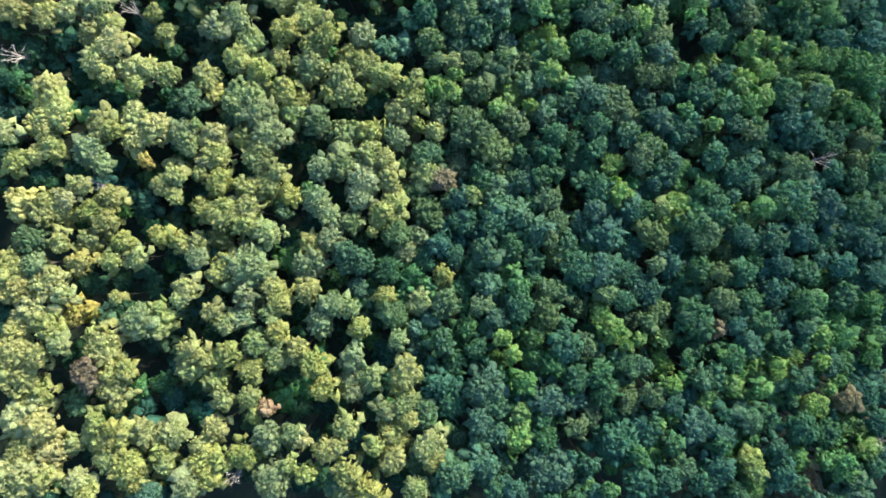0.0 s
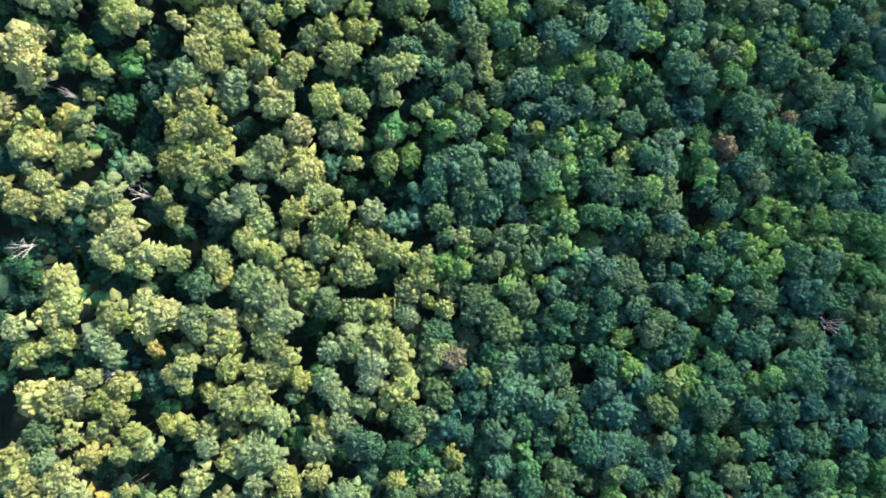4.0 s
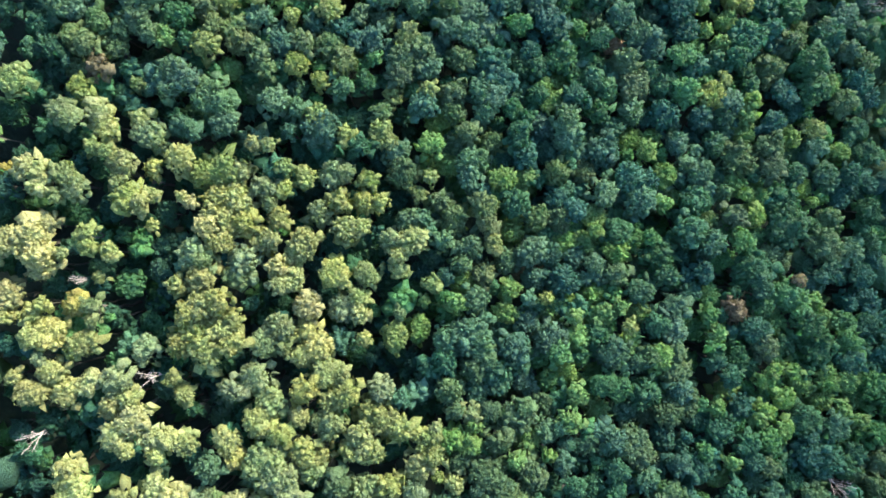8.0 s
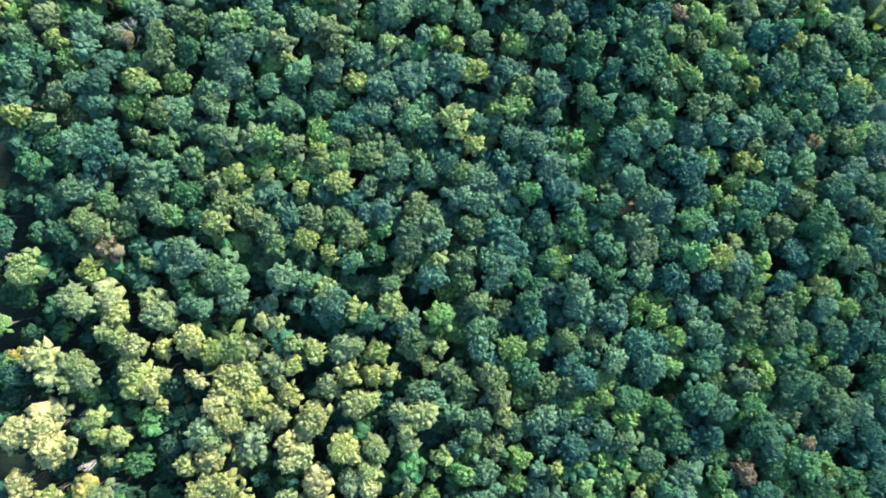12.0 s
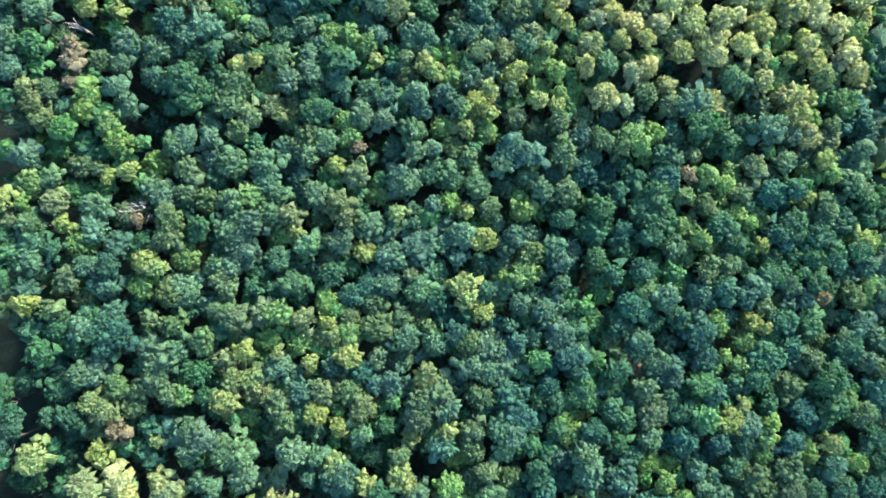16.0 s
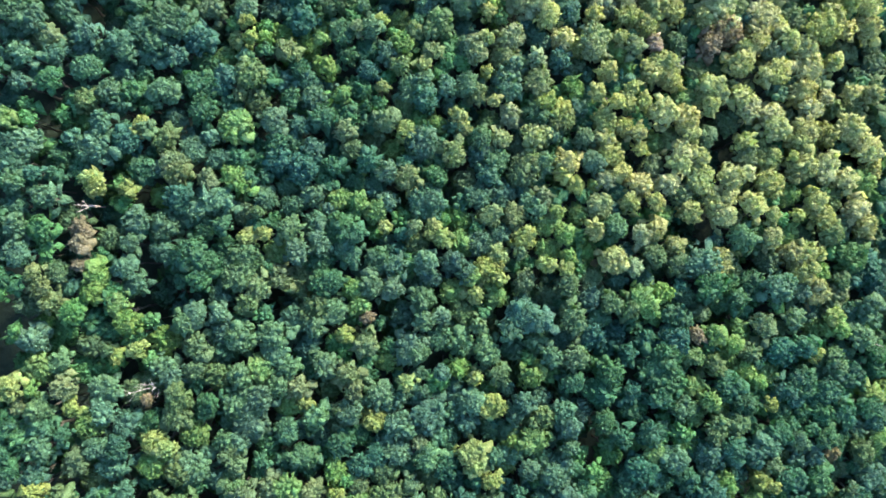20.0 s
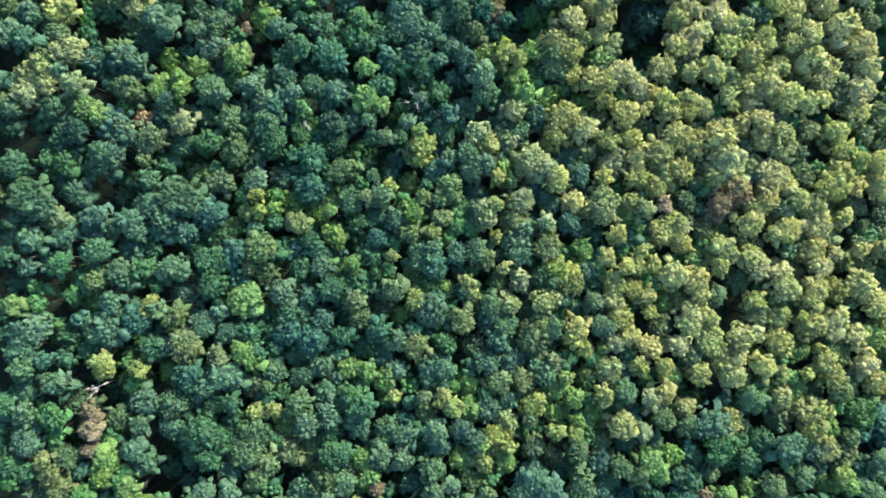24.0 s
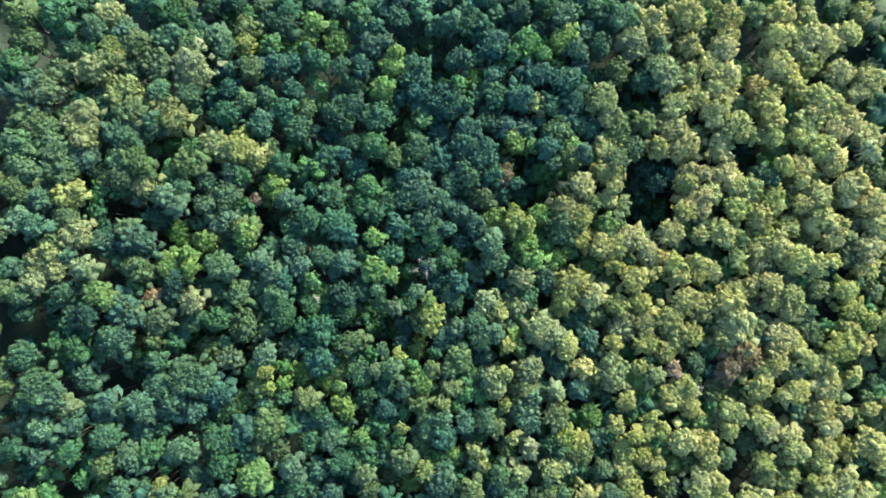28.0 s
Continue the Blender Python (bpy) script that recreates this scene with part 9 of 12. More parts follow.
tree("black_oak", "t", 0.0, -43.7, 256.6, 2.5)
tree("black_oak", "g", 0.0, -43.5, 246.6, 2.4)
tree("young_tree", "t", 0.0, -43.0, 223.8, 1.8)
tree("basswood", "s", 0.0, -42.8, 239.5, 2.0)
tree("young_tree", "s", 3.1, -41.7, 242.8, 2.5)
tree("basswood", "s", 0.0, -41.6, 230.3, 2.5)
tree("ash_tree", "s", 0.0, -40.5, 253.9, 2.9)
tree("elm", "s", 0.0, -40.0, 227.0, 2.2)
tree("chestnut_oak", "o", 0.0, -39.5, 257.8, 2.1)
tree("beech_tree", "g", 0.0, -39.1, 235.7, 2.7)
tree("young_oak", "g", 0.0, -38.1, 241.2, 1.8)
tree("sapling", "v", 0.0, -37.8, 223.8, 1.7)
tree("young_oak", "v", 0.0, -37.1, 245.6, 1.6)
tree("red_oak", "g", 2.8, -36.7, 232.5, 2.5)
tree("beech_tree", "t", 0.0, -36.1, 248.4, 2.3)
tree("ash_tree", "t", 2.2, -35.4, 252.9, 2.5)
tree("elm", "s", 0.0, -35.3, 228.5, 2.5)
tree("basswood", "s", 0.0, -34.9, 240.1, 3.2)
tree("elm", "s", 0.0, -34.6, 257.4, 2.1)
tree("young_oak", "d", 0.0, -33.9, 245.1, 0.9)
tree("beech_tree", "tt", 0.0, -32.7, 234.6, 3.0, -30.5, 233.0, 1.6)
tree("hornbeam", "d", 0.0, -32.5, 221.6, 2.5)
tree("hornbeam", "dd", 0.0, -31.9, 256.9, 3.2, -30.3, 258.6, 2.1)
tree("young_oak", "t", 0.0, -31.8, 249.0, 1.4)
tree("ash_tree", "s", 0.0, -31.5, 227.5, 2.3)
tree("beech_tree", "t", 1.9, -30.4, 252.0, 2.5)
tree("ash_tree", "t", 3.0, -29.9, 246.1, 2.5)
tree("elm", "s", 1.6, -28.5, 223.0, 2.5)
tree("sassafras", "vv", 0.0, -27.4, 242.4, 2.5, -27.9, 239.1, 2.5)
tree("beech_tree", "g", 0.0, -26.8, 236.9, 2.3)
tree("maple_tree", "g", 0.0, -26.4, 257.0, 3.0)
tree("maple_tree", "g", 0.0, -26.3, 250.8, 2.5)
tree("sassafras", "l", 0.0, -26.2, 232.5, 1.8)
tree("maple_tree", "ll", 0.0, -25.6, 225.9, 2.5, -22.9, 225.0, 1.6)
tree("sapling", "m", 0.0, -25.0, 222.2, 1.8)
tree("beech_tree", "g", 2.2, -23.6, 239.1, 2.5)
tree("red_oak", "oo", 0.0, -23.0, 249.2, 2.3, -21.9, 247.5, 1.6)
tree("maple_tree", "g", 0.0, -22.7, 228.9, 2.3)
tree("ash_tree", "t", 0.0, -21.8, 233.6, 2.3)
tree("ash_tree", "t", 0.0, -19.7, 244.7, 2.8)
tree("hornbeam", "v", 5.0, -19.4, 255.3, 1.3)
tree("young_tree", "m", 0.0, -18.0, 221.5, 1.4)
tree("maple_tree", "g", 2.9, -17.8, 230.4, 2.5)
tree("basswood", "s", 0.0, -17.5, 249.8, 2.6)
tree("chestnut_oak", "ss", 0.0, -17.5, 241.4, 3.5, -19.7, 240.2, 2.5)
tree("basswood", "ss", 0.0, -17.4, 235.8, 3.0, -14.1, 236.9, 2.1)
tree("chestnut_oak", "s", 1.6, -15.7, 226.3, 2.5)
tree("ash_tree", "t", 1.6, -15.5, 245.9, 2.5)
tree("maple_tree", "g", 0.0, -14.1, 232.5, 2.1)
tree("young_tree", "t", 3.1, -13.4, 253.4, 2.5)
tree("black_oak", "tt", 0.0, -13.0, 259.6, 3.3, -10.8, 257.9, 2.3)
tree("chestnut_oak", "s", 0.0, -13.0, 239.7, 2.1)
tree("beech_tree", "t", 2.6, -13.0, 222.9, 2.5)
tree("maple_tree", "g", 2.4, -12.0, 228.9, 2.5)
tree("beech_tree", "t", 0.0, -11.9, 247.0, 2.1)
tree("basswood", "s", 0.0, -11.3, 234.1, 1.7)
tree("elm", "s", 1.8, -11.3, 243.0, 2.5)
tree("beech_tree", "t", 0.0, -9.7, 223.6, 1.7)
tree("ash_tree", "s", 1.2, -9.1, 237.8, 2.5)
tree("ash_tree", "t", 0.0, -9.1, 250.5, 2.6)
tree("basswood", "s", 0.0, -8.5, 245.9, 2.3)
tree("basswood", "s", 0.0, -7.4, 243.7, 2.3)
tree("beech_tree", "tt", 0.0, -7.4, 253.9, 3.3, -5.1, 249.9, 3.3)
tree("young_tree", "g", 0.0, -7.4, 259.1, 1.2)
tree("ash_tree", "s", 0.0, -6.3, 234.2, 2.5)
tree("black_oak", "o", 0.0, -5.2, 240.3, 2.3)
tree("basswood", "s", 0.0, -3.0, 228.0, 2.5)
tree("red_oak", "m", 0.0, -3.0, 231.4, 2.6)
tree("beech_tree", "t", 0.0, -2.9, 244.9, 2.3)
tree("hornbeam", "d", 0.0, -2.9, 256.3, 3.1)
tree("maple_tree", "l", 1.7, -2.5, 236.1, 2.5)
tree("black_oak", "t", 2.6, -0.7, 240.6, 2.5)
tree("chestnut_oak", "o", 2.8, -0.6, 248.5, 2.5)
tree("elm", "s", 0.0, -0.6, 254.6, 3.1)
tree("cherry_tree", "b", 0.0, -0.1, 244.9, 1.9)
tree("elm", "s", 2.3, 1.1, 228.1, 2.5)
tree("sassafras", "zz", 0.0, 1.5, 236.4, 2.3, 3.8, 235.3, 1.9)
tree("maple_tree", "l", 0.0, 1.7, 251.7, 2.1)
tree("sapling", "t", 0.0, 2.2, 243.2, 1.5)
tree("chestnut_oak", "k", 0.0, 3.2, 224.7, 2.1)
tree("basswood", "s", 0.0, 4.0, 254.6, 2.4)
tree("basswood", "s", 1.8, 4.0, 221.1, 2.5)
tree("sassafras", "l", 0.0, 4.3, 231.4, 3.0)
tree("sassafras", "l", 0.0, 5.4, 228.5, 2.3)
tree("chestnut_oak", "k", 0.0, 5.7, 259.8, 2.4)
tree("maple_tree", "l", 2.7, 7.0, 237.1, 2.5)
tree("hornbeam", "s", 3.1, 7.6, 223.9, 2.5)
tree("ash_tree", "t", 0.0, 8.5, 250.6, 2.1)
tree("basswood", "s", 0.0, 9.6, 247.2, 1.7)
tree("maple_tree", "l", 2.5, 10.0, 228.0, 2.5)
tree("red_oak", "m", 0.0, 10.2, 254.7, 2.8)
tree("black_oak", "o", 0.0, 11.7, 233.6, 3.5)
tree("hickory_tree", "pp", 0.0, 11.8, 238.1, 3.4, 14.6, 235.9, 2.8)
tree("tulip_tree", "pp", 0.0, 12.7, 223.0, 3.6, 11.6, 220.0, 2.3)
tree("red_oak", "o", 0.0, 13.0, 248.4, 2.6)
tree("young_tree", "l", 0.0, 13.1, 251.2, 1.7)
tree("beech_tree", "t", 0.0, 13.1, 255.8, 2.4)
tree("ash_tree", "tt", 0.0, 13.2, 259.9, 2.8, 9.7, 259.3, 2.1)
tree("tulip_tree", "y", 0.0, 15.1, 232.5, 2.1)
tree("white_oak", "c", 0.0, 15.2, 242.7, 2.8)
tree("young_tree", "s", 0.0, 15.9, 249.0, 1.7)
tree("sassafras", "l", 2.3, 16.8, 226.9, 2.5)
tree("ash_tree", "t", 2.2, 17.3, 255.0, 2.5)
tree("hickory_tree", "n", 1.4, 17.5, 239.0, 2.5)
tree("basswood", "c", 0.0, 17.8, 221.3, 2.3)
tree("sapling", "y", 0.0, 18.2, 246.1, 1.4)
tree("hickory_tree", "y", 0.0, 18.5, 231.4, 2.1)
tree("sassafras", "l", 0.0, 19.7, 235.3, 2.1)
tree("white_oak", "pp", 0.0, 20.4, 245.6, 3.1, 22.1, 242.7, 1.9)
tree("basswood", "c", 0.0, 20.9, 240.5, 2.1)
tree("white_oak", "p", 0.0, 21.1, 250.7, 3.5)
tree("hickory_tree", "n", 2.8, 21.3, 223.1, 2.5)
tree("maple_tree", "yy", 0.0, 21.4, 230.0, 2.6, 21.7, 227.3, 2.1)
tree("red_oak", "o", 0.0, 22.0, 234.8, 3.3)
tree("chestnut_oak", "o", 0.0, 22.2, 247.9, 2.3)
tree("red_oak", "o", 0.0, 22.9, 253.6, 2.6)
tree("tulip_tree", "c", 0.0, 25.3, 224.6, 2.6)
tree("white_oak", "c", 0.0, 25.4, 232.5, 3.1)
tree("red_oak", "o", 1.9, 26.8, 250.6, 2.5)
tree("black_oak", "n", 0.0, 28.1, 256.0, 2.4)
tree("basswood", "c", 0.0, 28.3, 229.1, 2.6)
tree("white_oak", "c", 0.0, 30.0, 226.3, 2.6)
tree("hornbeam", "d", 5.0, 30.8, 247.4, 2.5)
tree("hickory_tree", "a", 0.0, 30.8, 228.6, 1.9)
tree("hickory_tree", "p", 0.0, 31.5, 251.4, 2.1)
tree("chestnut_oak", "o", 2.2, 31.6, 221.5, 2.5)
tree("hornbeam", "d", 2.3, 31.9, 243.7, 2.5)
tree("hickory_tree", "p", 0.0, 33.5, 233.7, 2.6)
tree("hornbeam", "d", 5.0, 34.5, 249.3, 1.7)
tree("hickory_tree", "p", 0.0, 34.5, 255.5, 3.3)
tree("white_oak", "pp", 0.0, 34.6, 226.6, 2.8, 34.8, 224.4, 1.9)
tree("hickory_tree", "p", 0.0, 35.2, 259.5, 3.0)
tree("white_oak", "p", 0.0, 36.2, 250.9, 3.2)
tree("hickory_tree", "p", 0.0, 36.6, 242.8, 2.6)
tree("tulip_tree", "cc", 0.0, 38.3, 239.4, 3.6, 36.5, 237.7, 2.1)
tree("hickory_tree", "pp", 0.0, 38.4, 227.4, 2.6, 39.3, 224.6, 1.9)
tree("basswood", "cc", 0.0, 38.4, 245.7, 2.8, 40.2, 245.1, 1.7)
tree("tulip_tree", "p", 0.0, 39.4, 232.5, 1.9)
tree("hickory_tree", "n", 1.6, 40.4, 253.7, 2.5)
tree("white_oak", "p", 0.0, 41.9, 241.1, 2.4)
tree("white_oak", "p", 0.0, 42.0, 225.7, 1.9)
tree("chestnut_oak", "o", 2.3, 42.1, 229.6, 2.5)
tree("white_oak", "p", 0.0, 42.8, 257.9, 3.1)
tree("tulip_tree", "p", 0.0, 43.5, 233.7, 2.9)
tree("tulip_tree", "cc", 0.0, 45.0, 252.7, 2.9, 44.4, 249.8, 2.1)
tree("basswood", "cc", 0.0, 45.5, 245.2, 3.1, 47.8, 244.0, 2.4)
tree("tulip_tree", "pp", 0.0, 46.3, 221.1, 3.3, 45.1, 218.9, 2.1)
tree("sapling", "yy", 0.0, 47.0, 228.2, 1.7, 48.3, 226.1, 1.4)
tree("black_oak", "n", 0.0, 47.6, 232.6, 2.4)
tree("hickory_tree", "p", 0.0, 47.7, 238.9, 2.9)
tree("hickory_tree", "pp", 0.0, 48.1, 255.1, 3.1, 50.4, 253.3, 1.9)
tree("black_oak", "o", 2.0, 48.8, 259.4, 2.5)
tree("basswood", "c", 0.0, 50.1, 222.5, 2.4)
tree("hickory_tree", "p", 0.0, 50.2, 241.8, 3.1)
tree("maple_tree", "y", 0.0, 51.3, 236.6, 2.6)
tree("tulip_tree", "c", 0.0, 51.7, 227.7, 2.4)
tree("white_oak", "p", 0.0, 52.4, 230.0, 2.6)
tree("hickory_tree", "p", 0.0, 52.4, 233.7, 2.9)
tree("tulip_tree", "c", 0.0, 53.7, 223.4, 2.1)
tree("hornbeam", "d", 1.3, 54.1, 244.9, 2.5)
tree("hickory_tree", "pp", 0.0, 54.7, 256.3, 2.9, 54.0, 253.4, 2.4)
tree("white_oak", "p", 0.0, 55.6, 240.6, 3.1)
tree("tulip_tree", "c", 0.0, 55.9, 258.1, 2.2)
tree("white_oak", "c", 0.0, 56.0, 231.4, 2.6)
tree("tulip_tree", "c", 0.0, 56.2, 229.6, 2.4)
tree("young_tree", "y", 0.0, 57.5, 247.0, 1.7)
tree("hickory_tree", "n", 1.8, 57.5, 224.0, 2.5)
tree("basswood", "l", 2.9, 57.7, 250.9, 2.5)
tree("hornbeam", "d", 5.0, 57.8, 244.1, 1.7)
tree("hickory_tree", "p", 0.0, 58.5, 234.9, 3.1)
tree("maple_tree", "y", 0.0, 59.5, 220.5, 2.6)
tree("basswood", "ccc", 0.0, 59.6, 228.0, 3.1, 63.3, 226.8, 2.4, 66.5, 227.9, 1.7)
tree("basswood", "cc", 0.0, 61.2, 246.5, 2.7, 61.1, 243.6, 1.9)
tree("hickory_tree", "p", 0.0, 62.3, 238.4, 2.7)
tree("hickory_tree", "pp", 0.0, 62.6, 255.3, 3.6, 61.3, 252.9, 2.4)
tree("black_oak", "n", 2.4, 63.5, 232.2, 2.5)
tree("basswood", "c", 0.0, 64.7, 237.2, 3.1)
tree("tulip_tree", "c", 0.0, 64.8, 241.3, 2.6)
tree("tulip_tree", "p", 0.0, 65.0, 251.2, 3.1)
tree("white_oak", "c", 0.0, 65.1, 258.3, 2.9)
tree("hickory_tree", "n", 1.5, 65.3, 222.1, 2.5)
tree("white_oak", "c", 0.0, 67.4, 250.1, 2.2)
tree("basswood", "c", 0.0, 68.0, 247.8, 2.9)
tree("basswood", "c", 0.0, 68.8, 254.8, 2.7)
tree("basswood", "cc", 0.0, 69.7, 235.5, 3.2, 68.4, 232.6, 2.7)
tree("young_oak", "c", 0.0, 69.9, 247.2, 1.7)
tree("tulip_tree", "cc", 0.0, 71.1, 242.5, 3.1, 73.7, 244.3, 2.4)
tree("hickory_tree", "p", 0.0, 71.5, 221.5, 2.9)
tree("hickory_tree", "n", 2.0, 72.5, 228.2, 2.5)
tree("basswood", "cc", 0.0, 72.6, 257.3, 3.7, 73.8, 254.3, 2.9)
tree("white_oak", "c", 0.0, 76.1, 230.9, 2.9)
tree("tulip_tree", "c", 0.0, 76.2, 239.7, 3.4)
tree("tulip_tree", "c", 0.0, 76.3, 250.3, 2.4)
tree("white_oak", "c", 0.0, 76.7, 226.7, 2.9)
tree("tulip_tree", "c", 0.0, 77.0, 253.8, 2.9)
tree("hickory_tree", "n", 1.3, 78.0, 221.1, 2.5)
tree("white_oak", "c", 0.0, 78.0, 230.3, 2.4)
tree("tulip_tree", "c", 0.0, 78.1, 235.0, 2.9)
tree("hickory_tree", "n", 2.0, 79.5, 245.5, 2.5)
tree("hickory_tree", "n", 1.6, 81.0, 225.9, 2.5)
tree("red_oak", "n", 1.4, 83.4, 222.9, 2.5)
tree("hickory_tree", "n", 2.1, 83.6, 228.9, 2.5)
# trees from y = 260 m on
tree("maple_tree", "g", 1.6, -92.2, 260.8, 1.8)
tree("black_oak", "o", 0.0, -89.8, 272.5, 3.0)
tree("maple_tree", "g", 0.0, -89.6, 263.5, 2.3)
tree("basswood", "s", 0.0, -88.5, 260.5, 3.6)
tree("red_oak", "o", 0.0, -88.2, 267.9, 2.7)
tree("young_oak", "v", 0.8, -84.6, 276.7, 1.5)
tree("maple_tree", "g", 0.0, -84.4, 273.7, 2.8)
tree("black_oak", "o", 2.5, -83.9, 263.6, 2.5)
tree("elm", "s", 2.0, -82.4, 267.7, 2.5)
tree("red_oak", "g", 2.6, -81.6, 277.1, 1.9)
tree("elm", "s", 0.0, -78.0, 271.1, 2.8)
tree("white_oak", "k", 0.0, -78.0, 263.5, 3.0)
tree("hickory_tree", "n", 0.0, -75.8, 265.3, 2.0)
tree("basswood", "k", 0.0, -75.5, 274.7, 2.6)
tree("maple_tree", "z", 0.0, -75.0, 267.0, 2.6)
tree("elm", "m", 0.0, -72.9, 271.6, 2.9)
tree("elm", "sg", 1.4, -72.1, 277.6, 1.8, -69.4, 277.4, 1.5)
tree("chestnut_oak", "o", 1.7, -71.5, 264.0, 2.5)
tree("chestnut_oak", "o", 0.0, -70.4, 268.5, 2.4)
tree("beech_tree", "g", 2.4, -68.8, 274.2, 2.5)
tree("chestnut_oak", "o", 0.0, -66.9, 264.9, 3.1)
tree("ash_tree", "s", 0.0, -66.2, 270.5, 3.1)
tree("red_oak", "m", 0.0, -66.1, 260.0, 2.2)
tree("maple_tree", "g", 0.0, -64.9, 275.2, 2.9)
tree("chestnut_oak", "o", 1.5, -63.7, 279.1, 2.0)
tree("basswood", "kk", 0.0, -61.5, 264.7, 4.0, -59.4, 263.2, 2.5)
tree("ash_tree", "m", 0.0, -61.3, 260.3, 2.5)
tree("elm", "m", 0.0, -61.2, 269.8, 2.7)
tree("hornbeam", "d", 4.0, -59.4, 278.3, 1.9)
tree("elm", "m", 0.0, -57.2, 271.7, 2.2)
tree("beech_tree", "t", 1.7, -55.6, 265.1, 2.5)
tree("elm", "m", 0.0, -54.5, 269.1, 2.5)
tree("hornbeam", "d", 1.4, -54.3, 279.5, 2.5)
tree("beech_tree", "t", 0.0, -53.8, 261.8, 2.0)
tree("hickory_tree", "n", 0.0, -52.1, 273.8, 2.5)
tree("sassafras", "z", 0.0, -51.5, 269.8, 2.1)
tree("chestnut_oak", "o", 0.0, -50.3, 265.3, 2.5)
tree("red_oak", "o", 2.7, -49.6, 280.2, 1.9)
tree("hornbeam", "d", 2.9, -47.8, 276.4, 2.5)
tree("sassafras", "v", 0.0, -46.2, 270.1, 1.8)
tree("beech_tree", "t", 0.0, -45.5, 266.1, 2.8)
tree("hornbeam", "d", 0.0, -44.2, 274.2, 2.5)
tree("black_oak", "t", 0.0, -43.2, 277.2, 2.1)
tree("maple_tree", "gv", 1.8, -42.6, 280.9, 1.9, -45.5, 281.1, 1.7)
tree("ash_tree", "t", 0.0, -42.4, 266.8, 1.8)
tree("beech_tree", "t", 1.9, -42.1, 262.0, 2.5)
tree("maple_tree", "l", 2.5, -40.6, 271.2, 2.5)
tree("hornbeam", "d", 2.4, -39.1, 280.6, 1.8)
tree("sassafras", "l", 0.0, -38.6, 275.1, 2.3)
tree("maple_tree", "g", 0.0, -37.5, 267.6, 2.3)
tree("hornbeam", "d", 5.0, -36.5, 279.5, 2.2)
tree("sassafras", "v", 0.0, -36.3, 262.5, 1.7)
tree("young_tree", "dd", 2.8, -35.8, 280.1, 1.7, -33.8, 278.6, 1.7)
tree("sassafras", "l", 2.0, -34.1, 272.0, 2.5)
tree("hornbeam", "d", 0.0, -33.1, 266.6, 1.9)
tree("hornbeam", "d", 1.2, -31.4, 263.0, 2.5)
tree("maple_tree", "gg", 0.0, -29.4, 275.7, 2.4, -31.1, 277.2, 1.6)
tree("beech_tree", "t", 0.0, -29.3, 266.7, 2.1)
tree("basswood", "ss", 0.0, -26.5, 270.8, 2.8, -24.3, 271.5, 1.7)
tree("sapling", "t", 0.0, -26.0, 275.0, 1.6)
tree("ash_tree", "t", 2.2, -25.8, 279.6, 2.5)
tree("sassafras", "l", 1.5, -25.0, 262.5, 2.5)
tree("sassafras", "ll", 0.0, -23.2, 267.4, 2.6, -22.1, 269.8, 1.5)
tree("beech_tree", "t", 1.9, -21.7, 277.5, 2.5)
tree("beech_tree", "t", 1.6, -21.6, 281.8, 1.9)
tree("beech_tree", "tt", 0.0, -18.7, 265.2, 3.6, -17.5, 262.9, 3.0)
tree("young_tree", "s", 3.2, -17.0, 278.7, 2.5)
tree("hornbeam", "d", 2.2, -12.1, 280.9, 1.8)
tree("basswood", "s", 0.0, -11.3, 276.5, 2.1)
tree("hornbeam", "d", 0.0, -9.6, 268.3, 2.3)
tree("sapling", "v", 0.0, -9.1, 263.7, 1.4)
tree("young_tree", "d", 3.0, -9.0, 272.3, 2.5)
tree("hornbeam", "d", 1.1, -9.0, 282.5, 1.8)
tree("maple_tree", "v", 1.7, -6.2, 265.4, 2.5)
tree("black_oak", "tt", 0.0, -6.2, 276.6, 3.3, -3.9, 276.1, 2.4)
tree("ash_tree", "t", 1.4, -3.2, 281.6, 2.5)
tree("beech_tree", "t", 0.0, -2.7, 272.0, 3.3)
tree("black_oak", "t", 0.0, -1.7, 261.5, 3.1)
tree("beech_tree", "t", 0.0, -1.6, 265.5, 2.4)
tree("hornbeam", "d", 3.0, 0.8, 275.0, 2.5)
tree("hornbeam", "dd", 1.6, 1.4, 281.9, 1.9, 4.2, 282.4, 1.8)
tree("beech_tree", "t", 0.0, 2.9, 260.4, 3.0)
tree("hornbeam", "d", 0.0, 3.1, 278.6, 2.6)
tree("maple_tree", "vv", 0.0, 4.2, 272.1, 2.6, 2.4, 269.7, 1.7)
tree("hornbeam", "d", 3.2, 7.3, 276.2, 2.5)
tree("beech_tree", "t", 0.0, 7.5, 265.1, 3.0)
tree("maple_tree", "v", 0.0, 7.6, 270.3, 1.9)
tree("elm", "s", 1.9, 8.3, 281.0, 2.5)
tree("maple_tree", "v", 2.1, 10.8, 268.6, 2.5)
tree("ash_tree", "t", 0.0, 12.1, 264.0, 3.3)
tree("sassafras", "l", 0.0, 12.2, 272.8, 3.1)
tree("red_oak", "m", 0.0, 12.9, 278.1, 2.9)
tree("chestnut_oak", "s", 0.0, 15.1, 271.0, 2.1)
tree("beech_tree", "t", 0.0, 15.6, 268.1, 2.1)
tree("ash_tree", "s", 2.0, 16.0, 281.4, 2.5)
tree("elm", "s", 2.8, 16.6, 274.3, 2.5)
tree("beech_tree", "t", 2.8, 18.9, 266.1, 2.5)
tree("maple_tree", "g", 0.0, 19.9, 278.2, 3.4)
tree("white_oak", "kk", 0.0, 20.1, 261.1, 3.3, 21.8, 257.7, 2.6)
